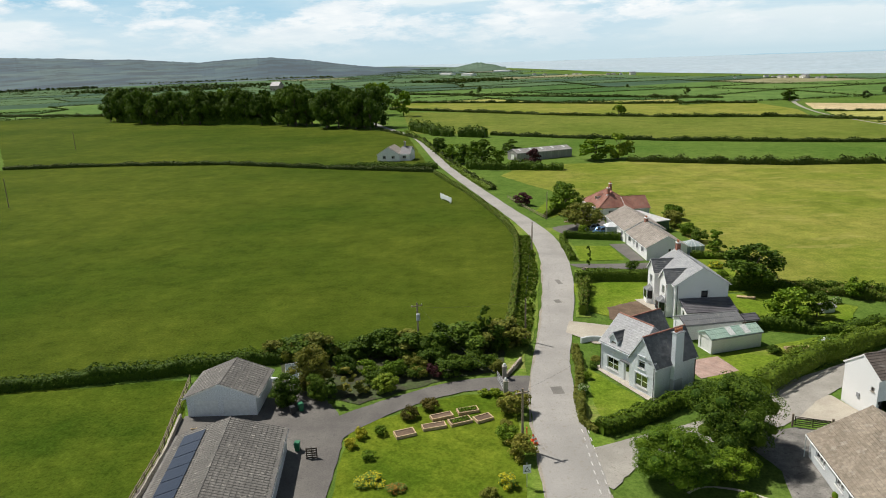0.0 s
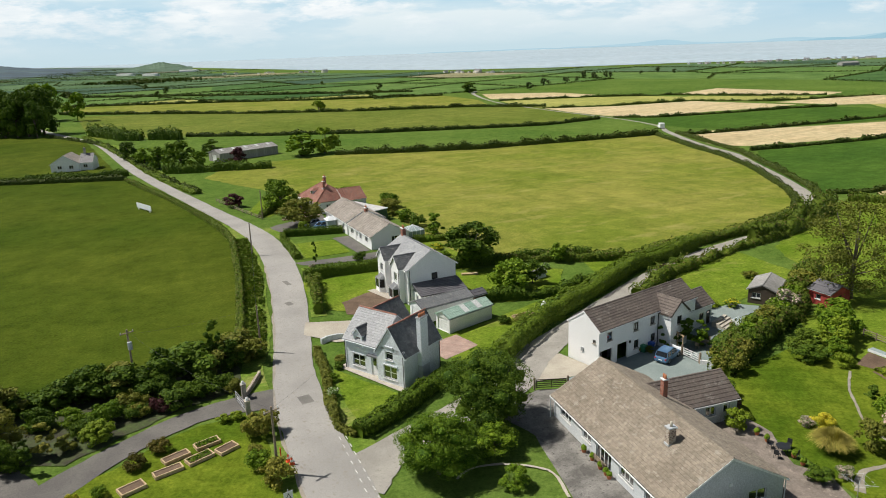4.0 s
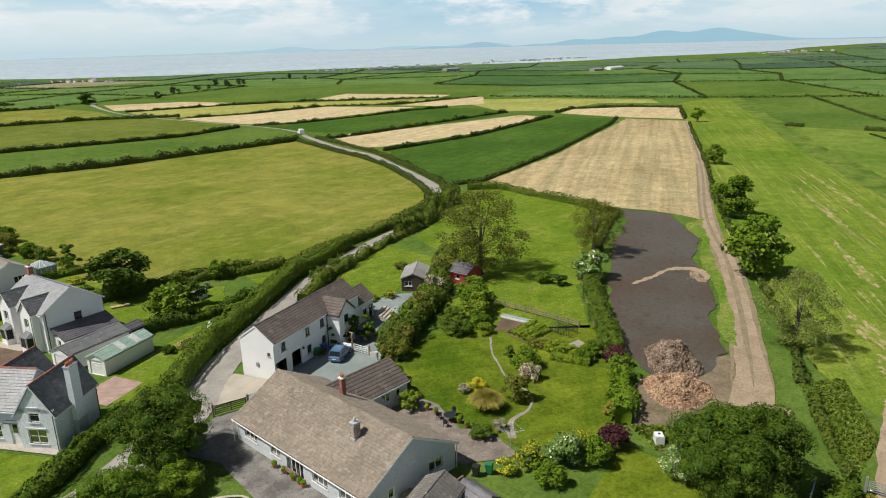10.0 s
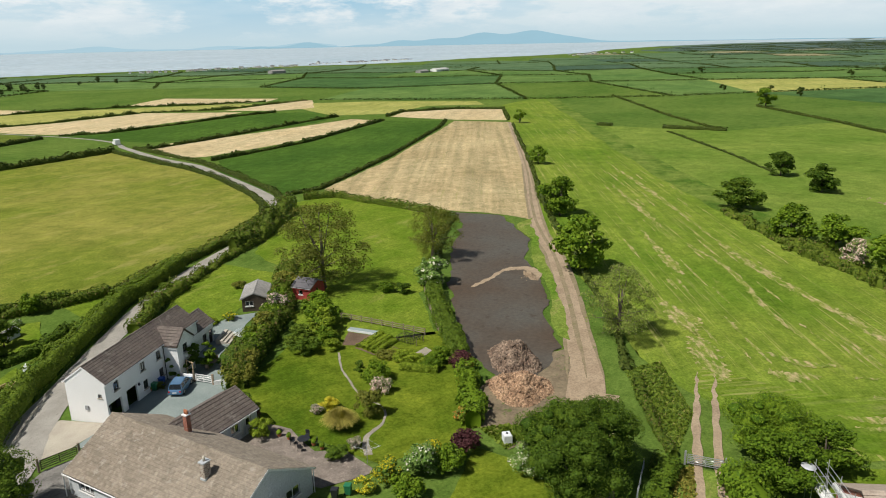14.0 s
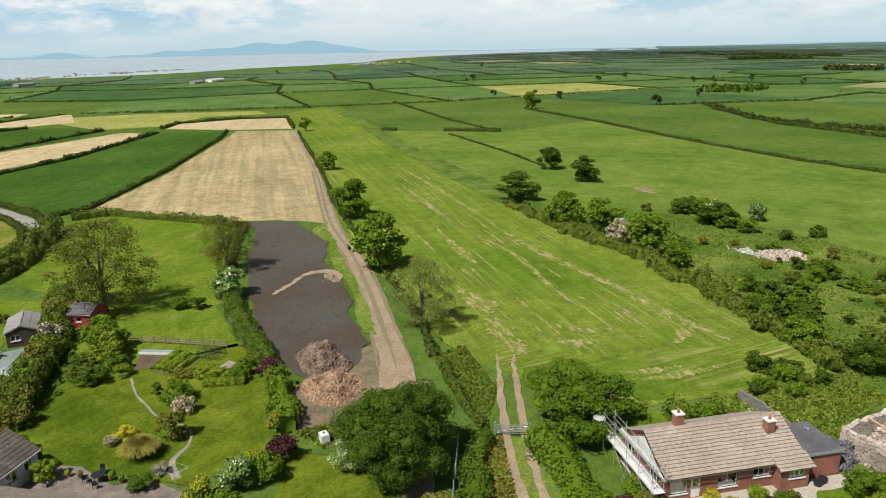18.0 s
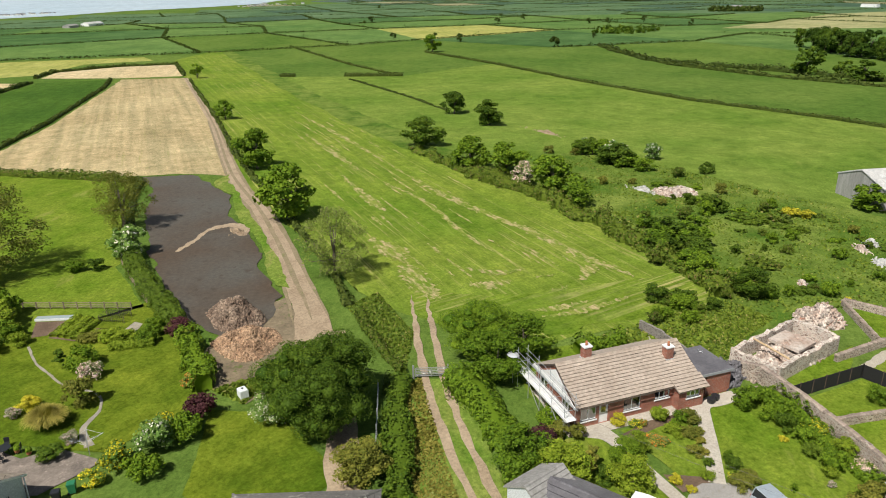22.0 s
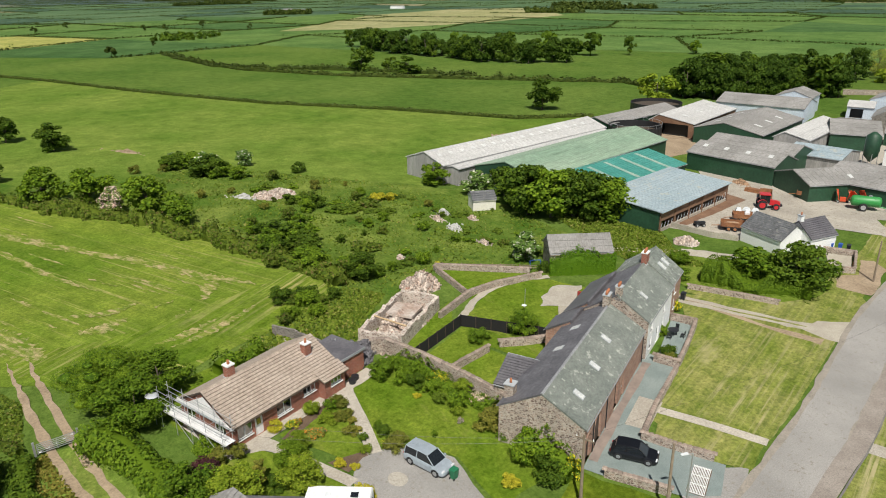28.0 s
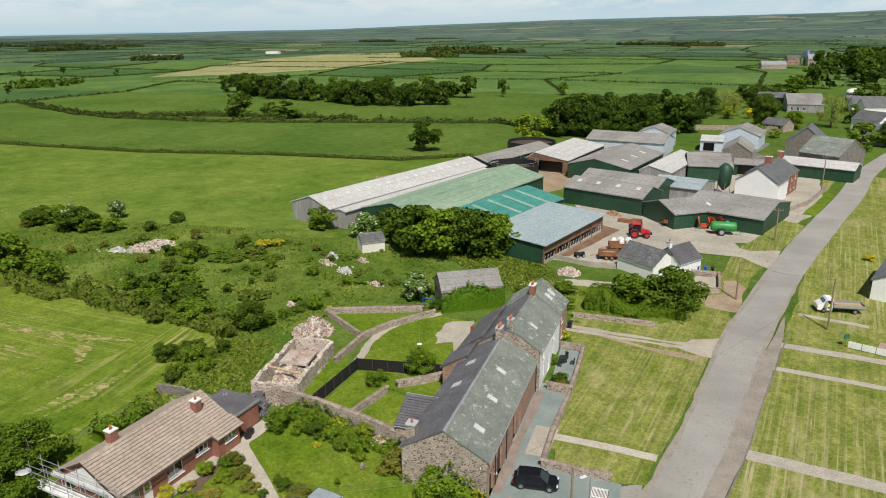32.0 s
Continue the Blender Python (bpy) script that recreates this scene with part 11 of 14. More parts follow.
def scatter(name, label, pts, n, h0, h1, mat, seed, category="grass", size=0.5, lean=0.35):
    """Tall uneven grass or weeds over a stretch of ground, past counting."""
    rng = np.random.default_rng(seed)
    poly = np.array(pts, float)
    lo, hi = poly.min(0), poly.max(0)
    c = rng.uniform(lo, hi, (n * 3, 2))
    inside = np.zeros(len(c), bool)
    j = len(poly) - 1
    for i in range(len(poly)):
        xi, yi, xj, yj = *poly[i], *poly[j]
        inside ^= ((yi > c[:, 1]) != (yj > c[:, 1])) & (c[:, 0] < (xj - xi) * (c[:, 1] - yi) / (yj - yi + 1e-9) + xi)
        j = i
    c = c[inside]
    dens = np.array([noise.noise((p[0] * 0.12, p[1] * 0.12, seed)) for p in c])
    c = c[dens > rng.uniform(-0.75, 0.25, len(c))][:n]
    m = len(c)
    tone = np.array([noise.noise((p[0] * 0.16, p[1] * 0.16, seed + 4)) for p in c])
    hh = rng.uniform(h0, h1, m) * (1 + 0.7 * tone)
    cen = np.concatenate([c, (hh * 0.42)[:, None] + 0.05], 1)
    nrm = np.concatenate([rng.normal(size=(m, 2)), rng.uniform(0.2, 1.1, (m, 1))], 1)
    v, q = leaf_quads(cen, nrm, hh * rng.uniform(0.9, 1.6, m) + size * 0.3, rng)
    return tagged(new(name, fast_mesh(name, v, q, mat)), label, category, "", "stuff")


MAT["blades"] = leaf("tall green grass blades", (0.078, 0.130, 0.014), (0.160, 0.210, 0.028), (0.24, 0.24, 0.07), 0.92)
MAT["blades_dry"] = leaf("dry pale grass blades", (0.15, 0.19, 0.06), (0.29, 0.30, 0.13))

# ---- things along the road and in the gardens ----
for label, x, y, turn, L, W, H, paint, est in (
    ("silver estate car parked on the round drive", 39.3, -18.4, 196, 4.6, 1.9, 1.75, "car_silver", 1),
    ("black hatchback parked on slate chippings", 29.3, -34.0, 212, 4.2, 1.8, 1.5, "car_black", 0),
    ("pale blue hatchback parked in the yard", 55.2, 67.8, 24, 4.1, 1.78, 1.55, "car_blue", 0),
    ("pale blue car on the bungalow forecourt", 34.6, 155.6, 200, 4.2, 1.8, 1.5, "car_blue", 0),
    ("silver car on the bungalow forecourt", 33.0, 158.6, 205, 4.3, 1.8, 1.5, "car_silver", 0),
    ("silver car parked behind the old barn", 57.0, -71.5, 40, 4.2, 1.8, 1.5, "car_silver", 0),
):
    car(label, x, y, turn, L, W, H, paint, est)


def van(label, x, y, turn, L, W, H):
    c = thing("van", label, "van", x, y, 0.1, turn)
    hw = W / 2
    prof = [(-L / 2, 0.35, H * 0.95), (-L / 2 + 0.1, 0.3, H), (L * 0.16, 0.3, H), (L * 0.30, 0.3, H * 0.62), (L * 0.46, 0.32, H * 0.5), (L / 2, 0.42, H * 0.36)]
    part("body", Geo().loft([[(s, -hw, lo), (s, hw, lo), (s, hw * 0.95, hi), (s, -hw * 0.95, hi)] for s, lo, hi in prof]), "car_white", c)
    part("windscreen", Geo().poly([(L * 0.175, -hw * 0.86, H * 0.98), (L * 0.175, hw * 0.86, H * 0.98), (L * 0.305, hw * 0.9, H * 0.64), (L * 0.305, -hw * 0.9, H * 0.64)]), "glass", c)
    for sd in (-1, 1):
        part("side_window", Geo().box(L * 0.02, L * 0.15, sd * hw * 0.97 - 0.02, sd * hw * 0.97 + 0.03, H * 0.62, H * 0.86), "glass", c)
        for s in (-0.3, 0.33):
            wheel_at(c, s * L, sd * (hw - 0.1), 0.34, 0.22)
        part("headlight", Geo().box(L * 0.47, L * 0.5, sd * hw * 0.7 - 0.15, sd * hw * 0.7 + 0.15, 0.62, 0.8), "lamp_clear", c)
    return c


van("white van parked on the lane", 212.6, 252.0, 62, 5.2, 2.0, 2.3)


def motorhome():
    c = thing("motorhome", "white motorhome with overcab and roof light", "motorhome", 37.7, -8.3, 0.1, 52)
    L, hw = 6.0, 1.15
    rows = [(-3.0, 0.45, 2.75), (-2.9, 0.4, 2.9), (1.3, 0.4, 2.9), (2.2, 1.75, 2.75), (2.35, 1.8, 2.35)]
    part("body", Geo().loft([[(s, -hw, lo), (s, hw, lo), (s, hw, hi - 0.1), (s, hw * 0.9, hi), (s, -hw * 0.9, hi), (s, -hw, hi - 0.1)] for s, lo, hi in rows]), "car_white", c)
    part("cab", Geo().loft([[(s, -0.95, 0.4), (s, 0.95, 0.4), (s, 0.9, hi), (s, -0.9, hi)] for s, hi in ((1.2, 2.0), (1.9, 1.9), (2.5, 1.2), (3.1, 0.9))]), "car_white", c)
    part("windscreen", Geo().poly([(1.95, -0.82, 1.84), (1.95, 0.82, 1.84), (2.53, 0.86, 1.24), (2.53, -0.86, 1.24)]), "glass", c)
    for sd in (-1, 1):
        part("cab_window", Geo().box(1.35, 2.0, sd * 0.93 - 0.03, sd * 0.93 + 0.03, 1.25, 1.75), "glass", c)
        part("side_window", Geo().box(-1.0, 0.2, sd * hw - 0.02, sd * hw + 0.02, 1.6, 2.2), "glass", c)
        part("side_stripe", Geo().box(-2.9, 1.2, sd * hw - 0.012, sd * hw + 0.012, 1.0, 1.12), "grey_paint", c)
        part("mirror", Geo().box(2.1, 2.25, sd * 1.2 - 0.12, sd * 1.2 + 0.12, 1.3, 1.6), "plastic_black", c)
        for s in (-1.7, 2.2):
            wheel_at(c, s, sd * 0.95, 0.34, 0.22)
        part("tail_light", Geo().box(-3.02, -2.98, sd * 0.95 - 0.08, sd * 0.95 + 0.08, 0.7, 1.1), "lamp_red", c)
    f = part("roof_hatch", Geo().box(-2.1, -1.3, -0.4, 0.4, 2.9, 2.98), "plastic_white", c)
    part("pane", Geo().box(-2.0, -1.4, -0.3, 0.3, 2.98, 3.0), "glass", f)
    part("roof_vent", Geo().box(0.2, 0.6, -0.2, 0.2, 2.9, 3.0), "plastic_white", c)
    part("rear_window", Geo().box(-3.03, -2.99, -0.6, 0.6, 1.7, 2.3), "glass", c)


motorhome()


def flatbed():
    c = thing("flatbed_truck", "white flatbed truck with open cab door", "truck", 22.6, -97.4, 0.09, 34)
    part("cab", Geo().loft([[(s, -0.98, lo), (s, 0.98, lo), (s, 0.9, hi), (s, -0.9, hi)] for s, lo, hi in ((1.2, 0.45, 2.1), (2.0, 0.4, 2.15), (2.5, 0.4, 1.5), (3.2, 0.45, 1.1))]), "car_white", c)
    part("windscreen", Geo().poly([(2.04, -0.8, 2.08), (2.04, 0.8, 2.08), (2.52, 0.84, 1.52), (2.52, -0.84, 1.52)]), "glass", c)
    part("cab_opening", Geo().box(1.45, 2.1, 0.9, 0.985, 0.7, 1.9), "plastic_black", c)
    part("open_door", Geo().box(2.15, 2.2, 1.0, 1.85, 0.6, 1.9), "car_white", c)
    part("jacket", Geo().dome((1.72, 0.92, 0.95), 0.22, 0.12, 0.6, 8, 4), "hi_vis", c, "yellow work jacket hung in the cab")
    part("bed", Geo().box(-3.2, 1.1, -1.05, 1.05, 0.85, 1.0), "wood", c)
    for x0, x1, y0, y1 in ((-3.2, 1.1, -1.08, -1.03), (-3.2, 1.1, 1.03, 1.08), (-3.25, -3.2, -1.05, 1.05)):
        part("drop_side", Geo().box(x0, x1, y0, y1, 0.95, 1.35), "steel", c)
    part("headboard", Geo().box(1.08, 1.14, -1.05, 1.05, 0.95, 2.0), "steel", c)
    for i, y in enumerate((-0.5, -0.1, 0.35)):
        part("timber_load", Geo().box(-3.0, 0.9 - 0.4 * i, y, y + 0.2, 1.0, 1.15), "pale_wood", c)
    part("chassis", Geo().box(-3.1, 2.0, -0.4, 0.4, 0.5, 0.85), "plastic_black", c)
    for sd in (-1, 1):
        for s in (-1.9, 2.3):
            wheel_at(c, s, sd * 0.88, 0.36, 0.24)


flatbed()


def tractor():
    c = thing("tractor", "red farm tractor with glazed cab", "tractor", 63.4, -111.0, 0.07, 158 + 60)
    part("bonnet", Geo().loft([[(s, -w, lo), (s, w, lo), (s, w * 0.85, hi), (s, -w * 0.85, hi)] for s, w, lo, hi in ((0.4, 0.48, 0.8, 1.75), (1.6, 0.45, 0.8, 1.65), (2.3, 0.38, 0.85, 1.4))]), "tractor_red", c)
    part("cab", Geo().loft([[(s, -w, lo), (s, w, lo), (s, w * 0.9, hi), (s, -w * 0.9, hi)] for s, w, lo, hi in ((-1.2, 0.8, 1.2, 2.7), (0.4, 0.8, 1.2, 2.7))]), "glass", c)
    part("cab_roof", Geo().box(-1.35, 0.5, -0.85, 0.85, 2.7, 2.88), "tractor_red", c)
    for s in (-1.2, -0.4, 0.4):
        for sd in (-1, 1):
            part("cab_post", Geo().rod((s, sd * 0.8, 1.2), (s, sd * 0.73, 2.7), 0.05, None, 5), "plastic_black", c)
    for sd in (-1, 1):
        wheel_at(c, -0.8, sd * 1.0, 0.88, 0.5, "tractor_red")
        wheel_at(c, 1.6, sd * 0.95, 0.6, 0.38, "tractor_red")
        part("mudguard", Geo().loft([[(-0.8 + 1.0 * math.cos(a), sd * 1.0 - 0.28, 0.9 + 1.0 * math.sin(a)) for a in np.linspace(0.4, 2.6, 7)], [(-0.8 + 1.0 * math.cos(a), sd * 1.0 + 0.28, 0.9 + 1.0 * math.sin(a)) for a in np.linspace(0.4, 2.6, 7)]], caps=False), "tractor_red", c)
    part("exhaust", Geo().rod((0.9, 0.5, 1.6), (0.9, 0.5, 2.9), 0.05, None, 6), "steel", c)
    part("front_weight", Geo().box(2.3, 2.7, -0.4, 0.4, 0.6, 1.0), "plastic_black", c)


def tanker():
    c = thing("slurry_tanker", "green slurry tanker trailer on one axle", "trailer", 52.0, -124.4, 0.07, 210)
    ring = lambda s, r: [(s, r * math.cos(i * math.pi / 9), 1.65 + r * math.sin(i * math.pi / 9)) for i in range(18)]
    part("tank", Geo().loft([ring(-2.5, 0.35), ring(-2.3, 0.85), ring(-2.0, 0.98), ring(2.0, 0.98), ring(2.3, 0.85), ring(2.5, 0.35)]), "machine_green", c, smooth=True)
    for s in (-1.4, 0.0, 1.4):
        part("band", Geo().loft([ring(s - 0.06, 1.0), ring(s + 0.06, 1.0)]), "machine_green", c)
    for sd in (-1, 1):
        wheel_at(c, -0.4, sd * 1.15, 0.72, 0.5, "steel")
    part("drawbar", Geo().rod((2.0, 0, 0.8), (4.0, 0, 0.55), 0.1, None, 6), "machine_green", c)
    part("jack", Geo().rod((3.4, 0, 0.0), (3.4, 0, 0.7), 0.06, None, 6), "steel", c)
    part("hatch", Geo().rod((0.6, 0, 2.6), (0.6, 0, 2.78), 0.3, None, 10), "steel", c)


def tip_trailer(label, x, y, turn, L, W, mat, load=None):
    c = thing("farm_trailer", label, "trailer", x, y, 0.07, turn)
    part("floor", Geo().box(-L / 2, L / 2, -W / 2, W / 2, 0.75, 0.85), mat, c)
    for x0, x1, y0, y1 in ((-L / 2, L / 2, -W / 2 - 0.05, -W / 2), (-L / 2, L / 2, W / 2, W / 2 + 0.05), (-L / 2 - 0.05, -L / 2, -W / 2, W / 2), (L / 2, L / 2 + 0.05, -W / 2, W / 2)):
        part("side_panel", Geo().box(x0, x1, y0, y1, 0.8, 1.55), mat, c)
    if load:
        part("load", Geo().dome((0, 0, 0.85), L * 0.44, W * 0.44, 0.6, 12, 5, 0.1, np.random.default_rng(4)), load, c)
    for s in (-0.5, 0.5):
        for sd in (-1, 1):
            wheel_at(c, s, sd * (W / 2 - 0.05), 0.42, 0.28, "rust")
    part("drawbar", Geo().rod((L / 2, 0, 0.7), (L / 2 + 1.5, 0, 0.5), 0.07, None, 6), mat, c)


tractor()
tanker()
tip_trailer("rusty farm trailer in the yard", 66.8, -116.4, 120, 4.2, 2.1, "rust")
tip_trailer("rusty trailer loaded with orange rubble", 60.2, -95.4, 35, 3.6, 2.0, "rust", "chips")
tip_trailer("rusty trailer loaded with fertiliser bags", 61.6, -101.0, 40, 3.6, 2.0, "rust")
tip_trailer("brown farm trailer by the shed", 62.2, -123.0, 20, 3.4, 2.0, "rust")
for i, (x, y) in enumerate(((62.8, -103.6), (61.6, -104.4), (63.6, -102.4), (62.0, -102.4), (60.8, -103.2))):
    solid("bulk_bag", Geo().loft([[(-0.45, -0.45, 0.85), (0.45, -0.45, 0.85), (0.45, 0.45, 0.85), (-0.45, 0.45, 0.85)], [(-0.52, -0.5, 1.3), (0.5, -0.52, 1.3), (0.52, 0.5, 1.3), (-0.5, 0.52, 1.3)], [(-0.35, -0.35, 1.75), (0.35, -0.35, 1.75), (0.35, 0.35, 1.75), (-0.35, 0.35, 1.75)]]), "plastic_white", "white bulk bag of fertiliser on a trailer", "bag", x, y, 0.07, i * 20, "fertiliser bags")
for i, (x, y) in enumerate(((56.6, -125.6), (54.6, -127.0))):
    c = thing("grass_tedder", "folded orange red hay tedder", "implement", x, y, 0.07, 30 + i * 40, "hay tedders")
    for s in (-1, 1):
        part("frame", Geo().rod((s * 0.7, 0, 0.5), (s * 1.1, 0, 2.6), 0.12, 0.08, 6), "machine_red", c)
        part("rotor", Geo().loft([[(s * 1.0 + 0.9 * math.cos(a) * 0.3, 0.9 * math.sin(a), 1.7 + 0.9 * math.cos(a)) for a in np.linspace(0, 6.28, 12, endpoint=False)], [(s * 1.0 + 0.1 + 0.9 * math.cos(a) * 0.3, 0.9 * math.sin(a), 1.7 + 0.9 * math.cos(a)) for a in np.linspace(0, 6.28, 12, endpoint=False)]]), "machine_red", c)
        wheel_at(c, s * 0.8, 0.3 * s, 0.25, 0.15, "steel")
    part("headstock", Geo().box(-0.5, 0.5, -0.2, 0.2, 0.3, 1.1), "machine_red", c)
solid("feed_trough", Geo().box(-1.5, 1.5, -0.6, 0.6, 0, 0.7), "rust", "rusty feed trough in the yard", "trough", 71.0, -119.0, 0.07, 10)
heap("feed_heap", "brown feed heap against the barn", 76.0, -122.6, 4.5, 1.6, 0.9, "chips", 160, 0.4, 61)
g = thing("quad_bike", "dark farm quad bike by the wall", "quad bike", 64.6, -92.6, 0.07, 60)
part("body", Geo().loft([[(s, -w, lo), (s, w, lo), (s, w, hi), (s, -w, hi)] for s, w, lo, hi in ((-0.9, 0.35, 0.5, 0.9), (0.0, 0.25, 0.4, 0.85), (0.9, 0.35, 0.5, 0.95))]), "plastic_black", g)
for s in (-0.6, 0.6):
    for sd in (-1, 1):
        wheel_at(g, s, sd * 0.5, 0.3, 0.25, "steel")
part("handlebar", Geo().rod((0.4, -0.4, 1.1), (0.4, 0.4, 1.1), 0.03, None, 5), "black_paint", g)
stone_wall([(67.4, -88.6), (60, -89.6), (56.4, -91.6)], 1.0, 0.3, "low concrete yard wall", "concrete", cope=False, name="yard_wall")
stone_wall([(49.4, -149.4), (48.2, -160.9), (50.5, -182.2)], 0.9, 0.35, "low stone wall of the farmhouse garden")
stone_wall([(123, -258.6), (112.3, -267.3), (105.7, -272.9), (96, -275)], 1.8, 0.4, "stone garden wall behind the farm sheds")
stone_wall([(45.4, -97.6), (41.6, -99.6), (38.4, -92.6), (40.8, -90.4)], 0.9, 0.35, "low stone garden wall by the street")
sheet("gravel_bed", [(45, -97.2), (41.8, -99), (38.8, -92.8), (41, -91)], "gravel", 0.1, "pale gravel front garden", "gravel")
for i, (x, y) in enumerate(((45.4, -99.6), (44.4, -100.4), (43.4, -101.0))):
    bin_at(x, y, "plastic_blue" if i < 2 else "plastic_black", "blue wheelie bin by the wall" if i < 2 else "black wheelie bin by the wall", 20)
for i in range(7):
    t = i / 6
    solid("flower_pot", Geo().rod((0, 0, 0), (0, 0, 0.35), 0.16, 0.22, 8), "terracotta", "terracotta pot on the wall line", "pot", 38.6 + 2.6 * t, -92.6 - 6.2 * t, 0.1, 0, "pots by the street")

# power poles and wires
P1, P2, P3 = (-5.0, 91.9), (10.4, 94.2), (6.9, 65.4)
pole_line("brown timber pole with transformer in the hedge", *P1, 7.2, True, True)
pole_line("brown timber pole beside the road", *P2, 6.6)
pole_line("brown timber pole beside the garden", *P3, 7.0, True)
pole_line("brown timber pole beside the road hedge", 17.0, 141.5, 6.6)
pole_line("timber pole by the bungalow drive", 24.4, 172.0, 7.0)
pole_line("tall timber pole in the sheep field", -135.3, 209.8, 9.0)
pole_line("tall timber pole in the upper field", -196.0, 368.0, 9.0)
pole_line("timber pole on the front lawn", 27.8, -25.6, 7.0, True)
pole_line("timber pole beside the slate drive", 23.0, -30.4, 6.9)
pole_line("timber pole on the street green", 21.6, -89.4, 7.6)
pole_line("timber pole by the cottage wall", 35.3, -91.6, 6.2)
pole_line("timber pole in the cottage thicket", 39.0, -82.2, 6.6)
pole_line("timber pole by the farm green", 42.8, -127.0, 6.6, True)
pole_line("timber pole by the long shed", 50.6, -178.0, 9.0, True)
for a, b, s in (((*P1, 7.0), (*P3, 6.8), 0.9), ((*P3, 6.8), (20.0, 84.0, 4.2), 0.5), ((*P1, 6.6), (*P2, 6.3), 0.4), ((*P2, 6.4), (17, 141.5, 6.4), 0.8), ((27.8, -25.6, 6.8), (45, -6, 6.4), 0.6), ((27.8, -25.6, 6.6), (44, -5, 6.2), 0.6), ((27.8, -25.6, 6.8), (21.6, -89.4, 7.4), 1.4), ((21.6, -89.4, 7.4), (35.3, -91.6, 6.0), 0.4), ((35.3, -91.6, 6.0), (42.8, -127, 6.4), 0.8)):
    wire(a, b, s)
lamp = thing("street_lamp", "slim grey street lamp by the drive", "street lamp", 22.6, -32.4, 0.1, 70)
part("column", Geo().rod((0, 0, 0), (0, 0, 5.2), 0.09, 0.06, 8), "steel", lamp)
part("arm", Geo().rod((0, 0, 5.2), (0.7, 0, 5.35), 0.04, None, 6), "steel", lamp)
part("lantern", Geo().loft([[(0.5, -0.12, 5.3), (0.5, 0.12, 5.3), (0.5, 0.1, 5.42), (0.5, -0.1, 5.42)], [(1.1, -0.1, 5.32), (1.1, 0.1, 5.32), (1.1, 0.07, 5.4), (1.1, -0.07, 5.4)]]), "lamp_clear", lamp)
sg = thing("road_sign", "small square warning sign on a post", "sign", 6.6, 58.6, 0.1, 10)
part("post", Geo().rod((0, 0, 0), (0, 0, 2.6), 0.04, None, 8), "steel", sg)
pl = part("plate", Geo().box(-0.4, 0.4, -0.06, -0.04, 1.5, 2.4), "plastic_white", sg)
part("triangle", Geo().poly([(-0.28, -0.064, 1.7), (0.28, -0.064, 1.7), (0, -0.064, 2.25)]), "black_paint", pl)
part("triangle_field", Geo().poly([(-0.18, -0.068, 1.77), (0.18, -0.068, 1.77), (0, -0.068, 2.12)]), "plastic_white", pl)
for i, (x, y) in enumerate(((8.2, 66.9), (8.4, 66.2))):
    c = thing("traffic_cone", "orange and white striped traffic cone", "traffic cone", x, y, 0.1, 0, "cones by the verge")
    part("foot", Geo().box(-0.25, 0.25, -0.25, 0.25, 0, 0.06), "orange", c)
    for k in range(4):
        r0, r1 = 0.2 - 0.045 * k, 0.2 - 0.045 * (k + 1)
        part("band", Geo().rod((0, 0, 0.06 + 0.24 * k), (0, 0, 0.06 + 0.24 * (k + 1)), r0, r1, 10), "orange" if k % 2 == 0 else "plastic_white", c)
solid("barrier_plank", Geo().box(-0.05, 0.05, -0.08, 0.08, 0, 1.8), "orange", "leaning orange barrier plank by the pole", "barrier", 7.5, 66.6, 0.09, 0)

# entrance walls, bins and clutter by the garage
stone_wall([(6.6, 82.4), (7.8, 84.6), (9.0, 87.2)], 0.7, 0.3, "low curved stone entrance wall", "stone", cope=False, name="entrance_wall")
for x, y in ((6.4, 82.2), (6.2, 78.0)):
    s = thing("gate_pillar", "pale gate pillar with ball cap", "gate pillar", x, y, 0, 0, "drive entrance pillars")
    part("pillar", Geo().box(-0.25, 0.25, -0.25, 0.25, 0, 1.7), "slab", s)
    part("cap", Geo().box(-0.32, 0.32, -0.32, 0.32, 1.7, 1.82), "slab", s)
    part("ball", Geo().dome((0, 0, 1.82), 0.22, 0.22, 0.4, 10, 5), "white_paint", s)
gate(6.0, 78.6, 5.4, 81.8, 1.3, "steel", "open pale metal drive gate", 4, False)
bin_at(-21.4, 80.4, "plastic_green", "green wheelie bin by the garage", 10)
bin_at(-19.2, 74.2, "plastic_black", "black wheelie bin on the drive", 30)
bin_at(-18.4, 75.0, "plastic_green", "green wheelie bin on the drive", 30)
bin_at(-17.0, 66.2, "plastic_green", "green wheelie bin beside the house", 0)
b = thing("dinghy", "small white upturned dinghy", "boat", -24.2, 83.3, 0.09, 20)
part("hull", Geo().loft([[(-1.2, -0.5, 0), (-1.2, 0.5, 0), (-1.1, 0.3, 0.4), (-1.1, -0.3, 0.4)], [(0.2, -0.55, 0), (0.2, 0.55, 0), (0.2, 0.35, 0.45), (0.2, -0.35, 0.45)], [(1.3, -0.08, 0), (1.3, 0.08, 0), (1.1, 0.05, 0.25), (1.1, -0.05, 0.25)]]), "plastic_white", b)
gh = thing("cold_frame", "tilted glazed greenhouse frame", "cold frame", -21.2, 83.6, 0.09, 15)
part("pane", Geo().loft([[(-0.8, -0.6, 0.3), (0.8, -0.6, 0.3), (0.8, 0.7, 1.9), (-0.8, 0.7, 1.9)], [(-0.8, -0.62, 0.33), (0.8, -0.62, 0.33), (0.8, 0.68, 1.93), (-0.8, 0.68, 1.93)]]), "glass_pale", gh)
